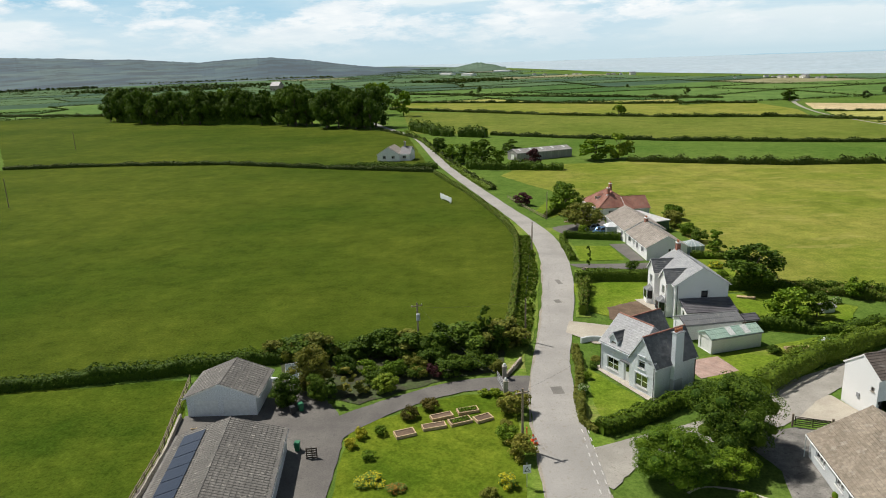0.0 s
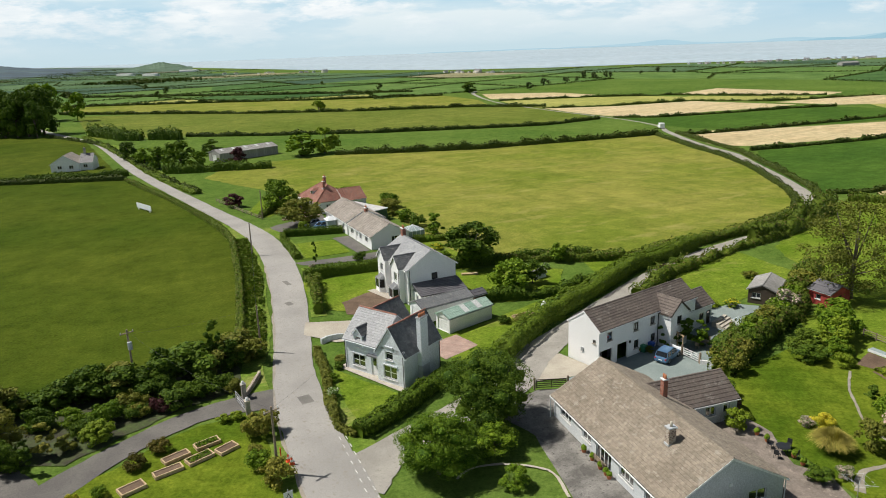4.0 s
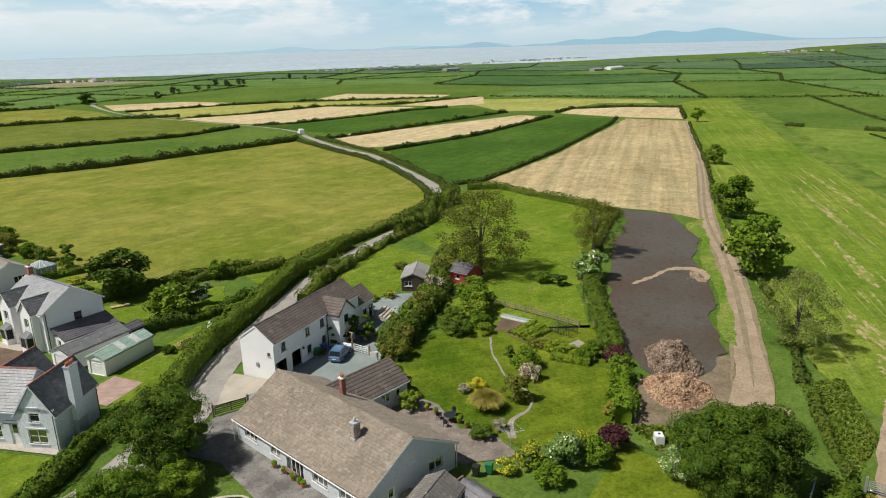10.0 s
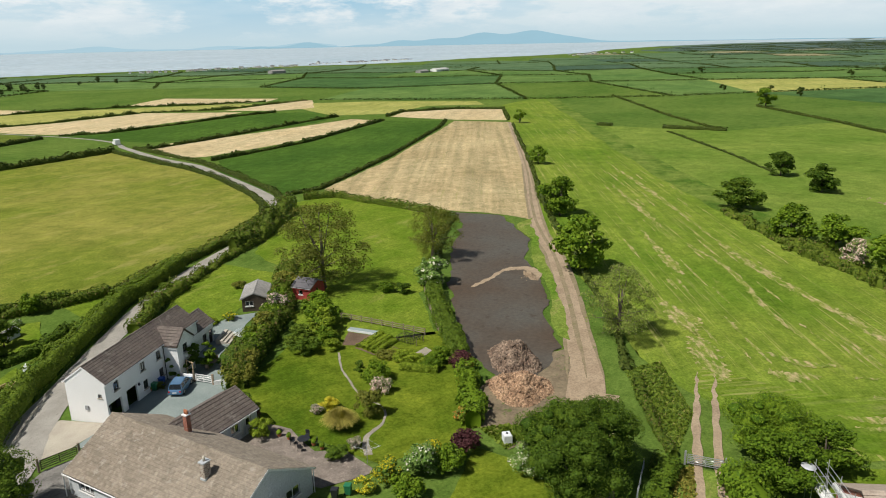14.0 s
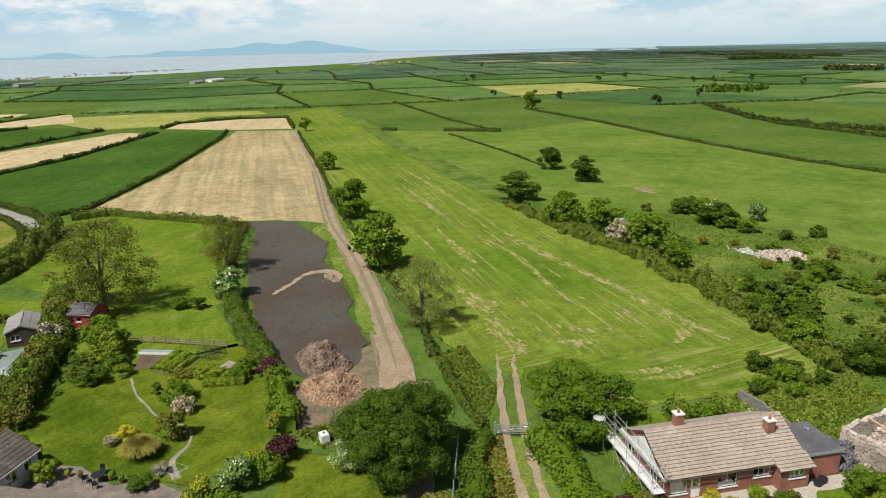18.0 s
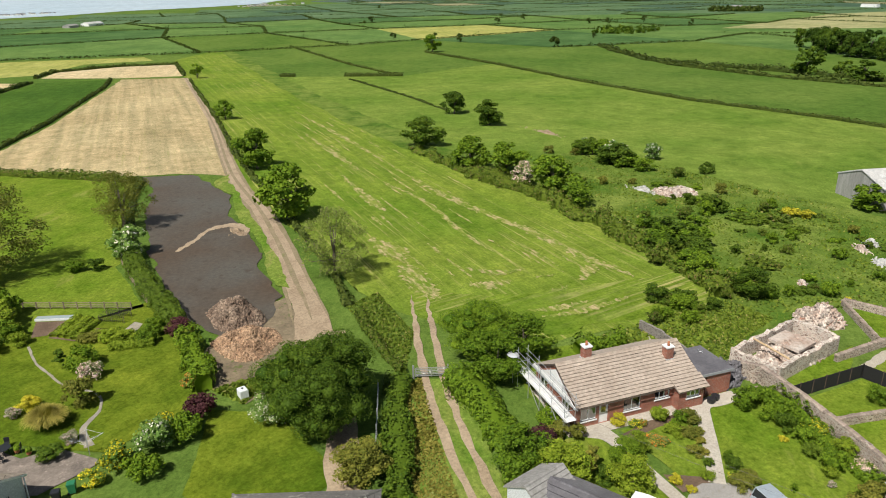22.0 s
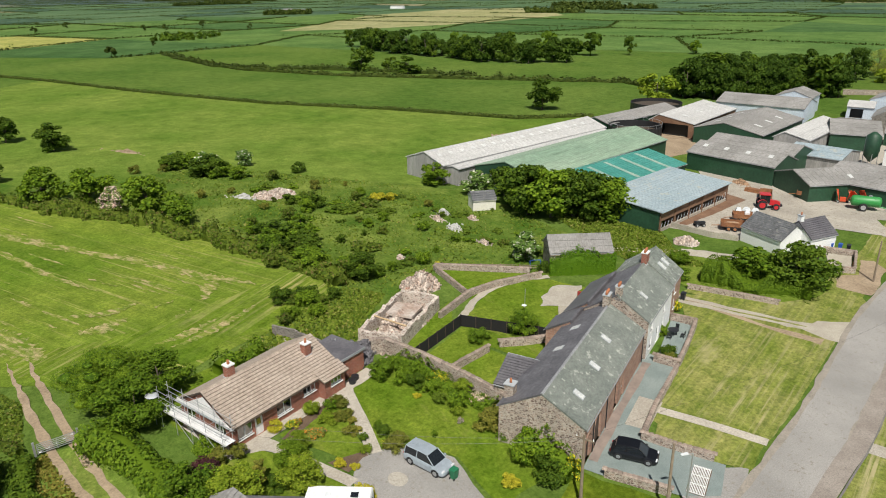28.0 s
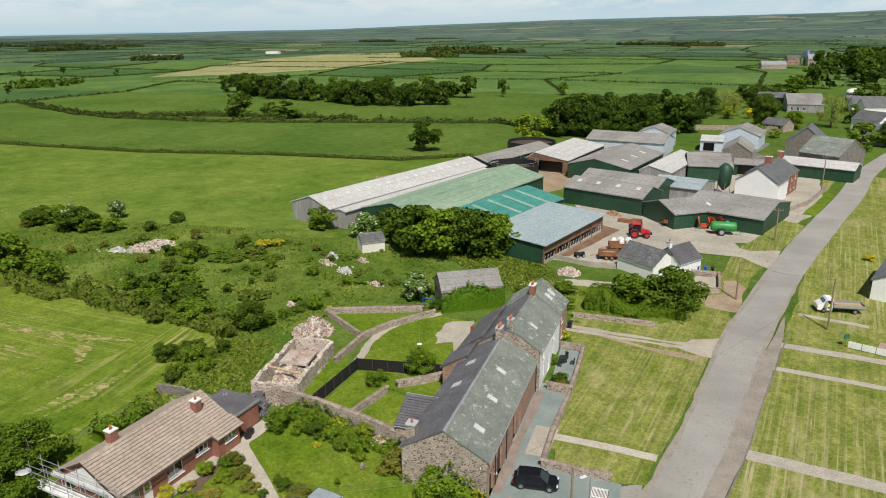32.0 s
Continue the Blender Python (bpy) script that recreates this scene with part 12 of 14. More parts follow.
for x in (-0.8, 0.0, 0.8):
    part("bar", Geo().rod((x, -0.62, 0.33), (x, 0.7, 1.94), 0.035, None, 5), "white_paint", gh)
for y, z in ((-0.62, 0.33), (0.7, 1.94)):
    part("bar", Geo().rod((-0.8, y, z), (0.8, y, z), 0.035, None, 5), "white_paint", gh)
for x in (-0.75, 0.75):
    part("leg", Geo().rod((x, 0.7, 0), (x, 0.7, 1.9), 0.04, None, 5), "wood", gh)
for x, y, mt, lab in ((-15.2, 64.6, "dark_wood", "dark pallet leaning on the drive"), (-28.9, 69.4, "pale_wood", "pale pallet against the fence")):
    p = thing("pallet", lab, "pallet", x, y, 0.09, 5)
    for i in range(5):
        part("slat", Geo().box(-0.6, 0.6, -0.05 + i * 0.03, -0.02 + i * 0.03, 0.05 + i * 0.24, 0.2 + i * 0.24), mt, p)
    for s in (-0.55, 0.0, 0.5):
        part("bearer", Geo().box(s, s + 0.09, 0.0, 0.16, 0, 1.2), mt, p)
post_rail([(-34.6, 83.5), (-33.2, 75), (-31.6, 66), (-30.6, 52)], 1.1, (0.4, 0.8, 1.1), 2.2, "weathered post and rail paddock fence")
stone_wall([(-32.4, 74), (-31.2, 66), (-30.4, 52)], 0.7, 0.25, "low pale concrete kerb wall", "concrete", cope=False, name="kerb_wall")
for i, (x, y, tr, L, W, full) in enumerate(((-5.7, 68.9, 21, 2.3, 1.4, 0), (-2.5, 70.3, 15, 2.7, 1.1, 0), (-1.65, 72.5, 20, 2.6, 1.1, 0), (0.45, 71.3, 22, 2.6, 1.3, 1), (1.4, 73.7, 16, 2.5, 1.2, 1), (3.1, 71.8, 116, 1.3, 2.1, 0))):
    raised_bed(x, y, tr, L, W, full)

# garden shrubs: kind, x, y, height, spread, material, label
SHRUBS = [
    ("clipped", 6.9, 73.2, 2.6, 2.0, "leaf_conifer", "big rounded golden shrub by the road"), ("bush", -10.5, 68.6, 1.1, 0.9, "leaf_gold", "small golden shrub in the garden bed"), ("bush", -8.3, 69.0, 1.0, 0.9, "leaf_mid", "small green shrub on the lawn"),
    ("bush", -5.4, 72.6, 1.3, 1.3, "leaf_bronze", "dark bronze leafed shrub beside the drive"), ("bush", -2.9, 74.4, 1.3, 1.4, "leaf_bronze", "dark bronze leafed shrub beside the drive"), ("medium", -16.8, 77.4, 3.4, 1.9, "leaf_dark", "dark leafy shrub at the drive corner"), ("column", -14.7, 76.2, 2.8, 0.8, "leaf_dark", "dark narrow conifer at the drive corner"), ("medium", -20.6, 76.6, 3.8, 2.2, "leaf_dark", "dark leafy shrub at the drive corner"), ("column", 4.1, 92.6, 4.4, 0.75, "leaf_dark", "dark spire of a small conifer in the belt"), ("bush", -2.5, 83.4, 1.7, 1.3, "leaf_purple", "dark red leafed shrub in the belt"), ("clipped", 3.6, 77.6, 0.9, 0.8, "leaf_light", "yellow green ball shrub"), ("clipped", 5.0, 77.6, 0.9, 0.8, "leaf_light", "yellow green ball shrub"),
    ("clipped", -11.6, 79.2, 1.6, 1.2, "leaf_olive", "grey green rounded shrub"), ("clipped", -8.8, 79.4, 2.2, 1.7, "leaf_light", "pale green rounded shrub"), ("bush", 6.4, 63.8, 2.2, 1.9, "leaf_conifer", "golden brown shrub beside the road"), ("bush", 5.6, 67.2, 1.6, 1.6, "leaf_mid", "leafy green garden shrub"), ("bush", 5.6, 69.6, 1.0, 1.1, "leaf_olive", "grey green garden shrub"),
    ("bush", -11.4, 66.7, 1.0, 0.9, "leaf_gold", "golden rounded shrub in the garden bed"), ("bush", -9.2, 64.2, 0.8, 1.0, "leaf_mid", "low green shrub in the garden bed"), ("bush", -8.6, 60.0, 0.7, 1.8, "leaf_yellow", "low yellow flowering border"), ("bush", -6.0, 58.6, 0.6, 1.2, "leaf_red", "low red flowering border"), ("bush", 4.8, 59.0, 1.2, 1.2, "leaf_yellow", "yellow flowering shrub in the garden bed"), ("bush", 3.0, 57.0, 1.0, 1.2, "leaf_olive", "grey green shrub in the garden bed"), ("column", -15.3, 79.0, 2.4, 0.8, "leaf_dark", "dark conical shrub in the garden bed"),
    ("bush", -21.5, 89.0, 3.0, 2.2, "leaf_olive", "large olive shrub by the hedge"), ("bush", -14.6, 85.4, 2.2, 2.0, "leaf_dark", "dark shrub by the drive"), ("bush", -5.0, 83.4, 1.4, 1.5, "leaf_dark", "dark low shrub by the drive"),
    ("bush", 19.0, 86.4, 0.9, 0.9, "leaf_olive", "small olive shrub by the grey house"), ("bush", 18.2, 84.6, 0.8, 0.8, "leaf_dark", "small dark shrub by the grey house"), ("bush", 15.6, 77.2, 1.2, 1.0, "leaf_white", "pale flowering hedge shrub"), ("bush", 16.6, 81.6, 1.0, 1.0, "leaf_mid", "green shrub by the road"),
    ("bush", 34.6, 127.6, 1.6, 1.5, "leaf_dark", "rounded dark shrub on the drive"), ("clipped", 30.2, 154.6, 2.4, 1.3, "leaf_light", "yellow green clipped shrub"), ("bush", 25.4, 127.6, 0.7, 0.7, "leaf_pink", "small pink flowering shrub"), ("bush", 37.2, 122.6, 1.4, 1.4, "leaf_light", "pale shrub by the hedge"),
    ("bush", 50.0, 127.0, 1.2, 1.6, "leaf_yellow", "yellow flowering shrub in the garden bed"), ("bush", 49.4, 122.0, 1.0, 1.4, "leaf_mid", "garden shrub behind the bungalow"), ("bush", 54.0, 138.0, 2.0, 1.8, "leaf_mid", "garden shrub behind the bungalow"), ("bush", 53.6, 146.0, 2.6, 2.4, "leaf_dark", "dark shrub behind the bungalow"), ("bush", 53.0, 152.0, 2.6, 2.6, "leaf_mid", "large shrub behind the bungalow"), ("bush", 52.6, 160.0, 3.6, 3.4, "leaf_olive", "large olive shrub behind the bungalow"), ("bush", 54.6, 168.0, 3.4, 3.2, "leaf_mid", "large shrub behind the bungalow"),
    ("medium", 66.0, 108.6, 3.4, 2.2, "leaf_mid", "small tree by the meadow hedge"), ("bush", 61.5, 106.0, 1.0, 1.0, "leaf_white", "white flowering shrub on the lawn"), ("bush", 45.6, 86.4, 1.4, 1.6, "leaf_olive", "shrub by the garden shed"), ("bush", 43.4, 87.8, 1.0, 1.2, "leaf_dark", "dark shrub by the garden shed"),
    ("column", 65.4, 48.6, 2.6, 0.9, "leaf_dark", "dark upright shrub on the lawn"), ("bush", 65.8, 46.6, 2.4, 2.2, "leaf_mid", "large green shrub on the lawn"), ("bush", 63.6, 44.8, 2.0, 1.6, "leaf_pink", "shrub covered in pale blossom"), ("bush", 58.2, 43.2, 3.0, 2.0, "leaf_olive", "large olive brown shrub"), ("clipped", 57.9, 48.2, 1.5, 1.2, "leaf_gold", "golden rounded shrub in the garden bed"), ("bush", 56.6, 49.2, 1.0, 1.0, "leaf_pink", "pale pink shrub in the garden bed"),
    ("clipped", 50.2, 52.2, 2.0, 1.5, "leaf_light", "bright green rounded shrub by the patio"), ("bush", 51.8, 55.0, 1.6, 1.6, "leaf_purple", "brown leafed shrub by the wing"), ("bush", 53.6, 57.4, 2.0, 1.8, "leaf_dark", "dark shrub by the wing"), ("bush", 54.2, 59.6, 1.4, 1.2, "leaf_pink", "pale flowering shrub in the garden bed"), ("clipped", 50.0, 42.4, 1.3, 1.6, "leaf_dark", "dark rounded shrub by the patio"), ("bush", 52.0, 41.6, 1.2, 1.0, "leaf_pink", "pale pink flowering shrub"),
    ("bush", 61.4, 33.4, 1.4, 1.2, "leaf_red", "orange flowering shrub in the garden bed"), ("bush", 55.8, 30.6, 2.4, 1.9, "leaf_purple", "large dark purple shrub"), ("bush", 48.4, 35.6, 2.2, 1.7, "leaf_yellow", "yellow flowering shrub in the garden bed"), ("bush", 50.6, 33.2, 3.0, 2.2, "leaf_white", "large white flowering shrub"), ("bush", 47.0, 33.0, 2.0, 1.8, "leaf_mid", "green garden shrub in the garden bed"), ("bush", 52.4, 30.8, 2.6, 1.9, "leaf_mid", "large green garden shrub"), ("bush", 46.2, 37.0, 1.4, 1.2, "leaf_yellow", "yellow flowering shrub in the garden bed"), ("bush", 53.6, 33.4, 2.0, 1.4, "leaf_yellow", "yellow flowering shrub in the garden bed"),
    ("bush", 72.4, 46.0, 1.4, 1.7, "leaf_light", "low green hedge shrub"), ("bush", 72.0, 43.8, 1.4, 1.6, "leaf_light", "low green hedge shrub"), ("bush", 71.6, 41.8, 1.5, 1.6, "leaf_mid", "low green hedge shrub"), ("bush", 72.4, 48.6, 1.0, 1.5, "leaf_olive", "low olive border shrub"), ("bush", 71.0, 61.6, 1.8, 2.2, "leaf_clip", "clipped green garden hedge block"), ("bush", 73.6, 63.4, 1.8, 2.0, "leaf_clip", "clipped green garden hedge block"), ("medium", 78.6, 62.4, 4.0, 2.6, "leaf_mid", "small fruit tree on the lawn"), ("medium", 81.0, 65.0, 4.0, 2.6, "leaf_mid", "small fruit tree by the shed"), ("bush", 74.6, 59.0, 1.4, 1.4, "leaf_light", "pale garden shrub in the garden bed"), ("bush", 73.0, 38.2, 2.4, 1.8, "leaf_purple", "brown leafed hedge shrub"),
    ("bush", 87.4, 85.0, 1.2, 1.6, "leaf_olive", "low shrub on the lawn"), ("bush", 77.0, 93.6, 1.6, 1.5, "leaf_purple", "dark red shrub by the lane"), ("bush", 81.0, 95.2, 1.8, 1.8, "leaf_clip", "clipped shrub by the lane"), ("bush", 66.0, 80.0, 1.8, 1.8, "leaf_dark", "dark shrub behind the barn house"), ("bush", 72.6, 78.6, 1.0, 1.4, "leaf_light", "pale border shrub in the garden bed"), ("bush", 75.0, 77.0, 1.2, 1.4, "leaf_yellow", "yellow border shrub in the garden bed"), ("bush", 69.6, 77.0, 1.2, 1.2, "leaf_purple", "dark red border shrub"), ("column", 59.0, 70.0, 3.6, 1.3, "leaf_dark", "dark climber on the house wall"), ("column", 60.9, 68.4, 3.8, 1.0, "leaf_mid", "green climber on the house wall"),
    ("bush", 53.2, -3.0, 1.4, 1.6, "leaf_mid", "shrub beside the scaffold"), ("bush", 50.4, -3.2, 1.6, 1.3, "leaf_olive", "shrub at the bungalow corner"), ("bush", 49.4, -1.2, 1.9, 1.6, "leaf_purple", "dark purple shrub in the garden bed"), ("medium", 46.4, 0.6, 4.0, 2.8, "leaf_mid", "leafy tree by the scaffold"), ("medium", 44.6, -2.4, 3.6, 2.4, "leaf_light", "pale leafy garden tree"), ("medium", 46.6, -8.6, 2.4, 1.5, "leaf_mid", "young leafy tree in the garden"), ("column", 46.0, -5.4, 2.4, 0.7, "leaf_olive", "small olive conifer in the garden bed"), ("bush", 52.9, -13.6, 1.2, 1.1, "leaf_light", "light green shrub by the brick wall"), ("bush", 52.6, -9.4, 0.9, 1.0, "leaf_gold", "golden shrub by the brick wall"), ("bush", 52.6, -15.6, 1.0, 1.0, "leaf_mid", "border shrub in the garden bed"), ("bush", 51.0, -14.0, 0.8, 1.1, "leaf_light", "low border shrub in the garden bed"), ("bush", 50.2, -15.6, 1.0, 1.0, "leaf_olive", "olive border shrub in the garden bed"), ("bush", 47.6, -15.0, 0.9, 0.9, "leaf_olive", "olive border shrub in the garden bed"), ("bush", 49.4, -12.2, 0.7, 1.1, "leaf_red", "flowering island bed in the garden bed"), ("bush", 44.0, -12.0, 0.7, 0.7, "leaf_gold", "small golden shrub in the garden bed"), ("clipped", 38.4, -11.4, 1.7, 1.3, "leaf_gold", "bright golden rounded shrub"), ("bush", 43.4, -17.2, 0.9, 1.3, "leaf_olive", "low grey green shrub"), ("bush", 46.2, -17.6, 0.8, 0.8, "leaf_dark", "small dark shrub on the lawn"),
    ("clipped", 55.6, -24.6, 1.5, 1.2, "leaf_mid", "big round green shrub by the annex"), ("bush", 40.2, -27.4, 1.9, 1.7, "leaf_olive", "rounded olive shrub by the wall"), ("clipped", 54.6, -36.0, 1.7, 1.4, "leaf_mid", "round shrub in the walled lawn"), ("medium", 53.0, -41.6, 3.2, 2.0, "leaf_mid", "small tree by the net fence"), ("bush", 47.0, -27.8, 1.4, 1.4, "leaf_light", "light green border shrub"), ("bush", 50.2, -27.2, 1.2, 1.4, "leaf_yellow", "yellow flowering border shrub"), ("bush", 44.4, -28.0, 1.0, 1.2, "leaf_pink", "pink flowering border shrub"),
    ("bush", 34.4, -25.6, 2.2, 1.8, "leaf_mid", "shrub below the stone gable"), ("bush", 31.6, -25.6, 2.0, 1.8, "leaf_dark", "dark shrub below the stone gable"), ("bush", 30.6, -27.6, 2.0, 1.0, "leaf_yellow", "yellow flowering climber on the gable"), ("bush", 35.6, -26.8, 2.6, 1.4, "leaf_mid", "shrub below the stone gable"), ("bush", 33.0, -22.6, 0.9, 1.0, "leaf_gold", "golden border shrub in the garden bed"),
    ("clipped", 69.6, 59.4, 1.9, 2.0, "leaf_dark", "low dark clipped mound on the lawn"), ("medium", 76.4, 61.0, 3.6, 2.3, "leaf_light", "small leafy fruit tree by the fence"), ("medium", 73.2, 58.6, 2.6, 1.7, "leaf_mid", "small leafy fruit tree by the fence"), ("medium", 79.6, 64.6, 3.2, 2.0, "leaf_mid", "small leafy fruit tree by the fence"), ("bush", 71.8, 56.6, 1.6, 1.4, "leaf_light", "yellow green shrub at the end of the path"), ("clipped", 74.0, 41.2, 1.9, 1.6, "leaf_mid", "rounded green shrub at the hedge end"), ("bush", 72.8, 37.8, 2.0, 1.9, "leaf_olive", "brown leafed hedge shrub"), ("bush", 94.6, 60.6, 1.6, 1.8, "leaf_mid", "leafy shrub below the tall tree"), ("bush", 94.8, 57.4, 1.8, 1.6, "leaf_dark", "dark shrub below the tall tree"), ("bush", 59.0, 62.0, 2.6, 2.4, "leaf_olive", "large brown green shrub in the border"), ("bush", 62.2, 63.6, 2.8, 2.3, "leaf_conifer", "large olive shrub in the border"), ("medium", 65.6, 65.4, 3.4, 2.2, "leaf_mid", "leafy shrub in the long border"), ("bush", 69.0, 67.0, 3.0, 2.2, "leaf_light", "yellow green shrub in the long border"), ("medium", 72.6, 68.6, 3.4, 2.1, "leaf_olive", "olive shrub in the long border"), ("bush", 76.0, 70.2, 3.0, 2.2, "leaf_mid", "leafy shrub in the long border"), ("medium", 79.6, 71.8, 3.6, 2.2, "leaf_pink", "shrub with faded blossom in the border"), ("bush", 83.0, 73.4, 3.0, 2.2, "leaf_mid", "leafy shrub in the long border"), ("medium", 88.0, 76.0, 3.8, 2.6, "leaf_olive", "shrub with brown leaves by the red shed"),
    ("medium", 43.4, -8.2, 3.0, 1.9, "leaf_light", "young leafy tree in the front garden"), ("medium", 47.9, -9.9, 2.2, 1.2, "leaf_light", "slender young tree beside the path"), ("column", 45.6, -5.2, 2.2, 0.7, "leaf_conifer", "small golden brown conifer on the lawn"), ("bush", 49.0, -1.9, 1.9, 1.6, "leaf_purple", "dark purple shrub by the scaffold"), ("bush", 50.4, -5.2, 1.4, 1.0, "leaf_olive", "olive shrub at the bungalow corner"), ("bush", 46.6, -8.0, 1.5, 1.3, "leaf_mid", "leafy shrub in the front garden"), ("bush", 44.4, -6.4, 1.2, 1.3, "leaf_dark", "dark shrub in the front garden"), ("bush", 51.9, -10.9, 0.8, 0.8, "leaf_yellow", "yellow flowering shrub by the brick wall"), ("bush", 52.0, -11.7, 0.7, 0.5, "leaf_red", "small rust coloured shrub by the wall"), ("clipped", 52.9, -13.5, 1.3, 0.95, "leaf_light", "rounded light green shrub by the wall"), ("bush", 52.5, -16.3, 1.2, 1.1, "leaf_olive", "olive plants in the border"), ("bush", 51.9, -14.6, 0.6, 0.7, "leaf_mid", "low green plant in the island bed"), ("bush", 51.0, -14.0, 0.5, 0.6, "leaf_light", "low green plant in the island bed"), ("bush", 50.2, -14.3, 0.6, 0.6, "leaf_light", "low green plant in the island bed"), ("bush", 50.2, -15.0, 0.5, 0.5, "leaf_olive", "low olive plant in the island bed"), ("bush", 50.6, -16.4, 0.6, 0.7, "leaf_olive", "low olive border plant"), ("bush", 49.2, -16.1, 0.6, 0.6, "leaf_conifer", "low brown border plant"), ("bush", 47.6, -15.8, 0.5, 0.6, "leaf_conifer", "low brown border plant"), ("bush", 46.0, -15.6, 0.7, 0.6, "leaf_dark", "dark low plant in the border"), ("bush", 44.4, -14.9, 0.7, 0.7, "leaf_light", "low green plant at the path end"), ("bush", 42.8, -12.9, 0.6, 0.5, "leaf_gold", "small golden shrub in the earth border"), ("bush", 39.1, -11.6, 1.1, 1.2, "leaf_gold", "broad golden shrub beside the motorhome"), ("bush", 45.5, -17.6, 0.9, 0.8, "leaf_dark", "dark shrub beside the path"), ("bush", 47.4, -17.9, 0.5, 0.4, "leaf_mid", "small green plant beside the path"), ("bush", 43.9, -18.2, 0.8, 1.2, "leaf_olive", "silvery green mound by the drive"), ("bush", 44.4, -16.9, 0.4, 0.5, "leaf_yellow", "small yellow plant at the drive edge"), ("bush", 42.5, -21.2, 0.7, 0.4, "leaf_mid", "young plant on the side lawn"), ("clipped", 54.6, -22.6, 2.2, 1.5, "leaf_mid", "big rounded green shrub by the stone wall"), ("bush", 52.4, -23.9, 1.5, 1.2, "leaf_mid", "leafy shrub by the stone wall"), ("bush", 50.7, -24.6, 1.7, 1.2, "leaf_dark", "dark leafy shrub by the stone wall"), ("bush", 49.1, -23.6, 0.5, 0.5, "leaf_gold", "small golden plant in the border"), ("bush", 48.6, -25.2, 1.5, 1.2, "leaf_mid", "leafy shrub by the stone wall"), ("bush", 46.8, -25.0, 1.1, 1.0, "leaf_clip", "bright green shrub in the border"), ("bush", 45.0, -26.0, 1.8, 1.4, "leaf_mid", "leafy shrub by the stone wall"), ("bush", 44.2, -25.2, 0.9, 0.9, "leaf_light", "pale green shrub in the border"), ("bush", 42.9, -24.6, 0.5, 0.45, "leaf_pink", "small pale pink plant on the lawn edge"), ("bush", 40.5, -26.2, 1.8, 1.7, "leaf_conifer", "olive brown shrub by the stone wall"), ("bush", 38.4, -26.4, 1.2, 1.0, "leaf_mid", "leafy shrub by the stone wall"),
    ("clipped", 25.6, 53.6, 1.9, 1.6, "leaf_mid", "rounded green shrub on the front lawn"), ("bush", 24.6, 58.6, 1.6, 1.4, "leaf_dark", "dark shrub on the front lawn"), ("bush", 21.8, 58.4, 1.4, 1.3, "leaf_mid", "leafy shrub on the front lawn"), ("column", 60.2, 69.8, 3.6, 0.9, "leaf_dark", "dark climber on the barn house front"), ("column", 57.0, 70.8, 3.0, 0.8, "leaf_dark", "dark climber on the barn house front"), ("bush", 62.4, 69.6, 1.6, 1.0, "leaf_mid", "leafy shrub by the barn house"), ("bush", 54.4, 70.4, 0.9, 0.8, "leaf_olive", "potted shrub by the barn wall"),
    ("bush", 39.2, -51.6, 1.2, 1.3, "leaf_dark", "terrace garden shrub in the garden bed"), ("bush", 38.4, -50.6, 1.0, 1.0, "leaf_olive", "terrace garden shrub in the garden bed"), ("bush", 42.8, -55.0, 1.2, 0.9, "leaf_mid", "terrace garden shrub in the garden bed"), ("bush", 46.2, -62.0, 1.4, 0.9, "leaf_yellow", "yellow shrub by the cottage"), ("bush", 112.4, -56.2, 1.4, 2.0, "leaf_gold", "gorse bush in full yellow bloom"), ("bush", 111.0, -58.0, 1.3, 1.8, "leaf_gold", "gorse bush in full yellow bloom"), ("bush", 26.0, -126.0, 1.2, 1.2, "leaf_gold", "golden shrub across the street"),
    ("bush", 66.0, -57.6, 1.4, 1.6, "leaf_dark", "dark shrub by the old barn"), ("bush", 76.6, -45.6, 0.9, 0.9, "leaf_gold", "golden shrub on the wall"), ("medium", 58.8, -68.4, 2.6, 1.4, "leaf_mid", "bush beside the old barn"), ("bush", 52.0, -70.6, 1.8, 1.8, "leaf_mid", "bush beside the access track"), ("bush", 56.0, -76.0, 1.8, 2.2, "leaf_mid", "bush beside the rubble heap"),
]
for kind, x, y, hh, rr, mt, lab in SHRUBS:
    plant("shrub" if kind != "medium" else "small_tree", kind, x, y, hh, rr, mt, lab, "shrub")

def pampas(x, y, h, r, n, seed):
    """A clump of long grass: blades that rise from the middle and hang over."""
    rng = np.random.default_rng(seed)
    vs, qs = [], []
    for i in range(n):
        a, lean = rng.uniform(0, 2 * math.pi), rng.uniform(0.15, 1.0)
        d = np.array((math.cos(a), math.sin(a)))
        side = np.array((-d[1], d[0])) * rng.uniform(0.02, 0.045)
        base = d * rng.uniform(0, 0.25)
        for k in range(4):
            t = k / 3
            c = base + d * r * lean * t ** 0.8
            z = h * rng.uniform(0.85, 1.1) * (1.6 * t - (0.6 + 0.55 * lean) * t * t)
            vs += [(*(c - side * (1 - 0.7 * t)), max(0.05, z)), (*(c + side * (1 - 0.7 * t)), max(0.05, z))]
            if k:
                b = len(vs)
                qs.append((b - 4, b - 3, b - 1, b - 2))
    ob = new("ornamental_grass", fast_mesh("ornamental_grass", np.array(vs), np.array(qs), "blades_pale"))
    ob.matrix_basis = pose(x, y, 0.07)
    return tagged(ob, "large pale clump of arching ornamental grass", "grass")


MAT["blades_pale"] = leaf("pale straw green grass blades", (0.21, 0.24, 0.10), (0.38, 0.40, 0.20))
pampas(54.8, 45.0, 2.5, 2.1, 2200, 12)

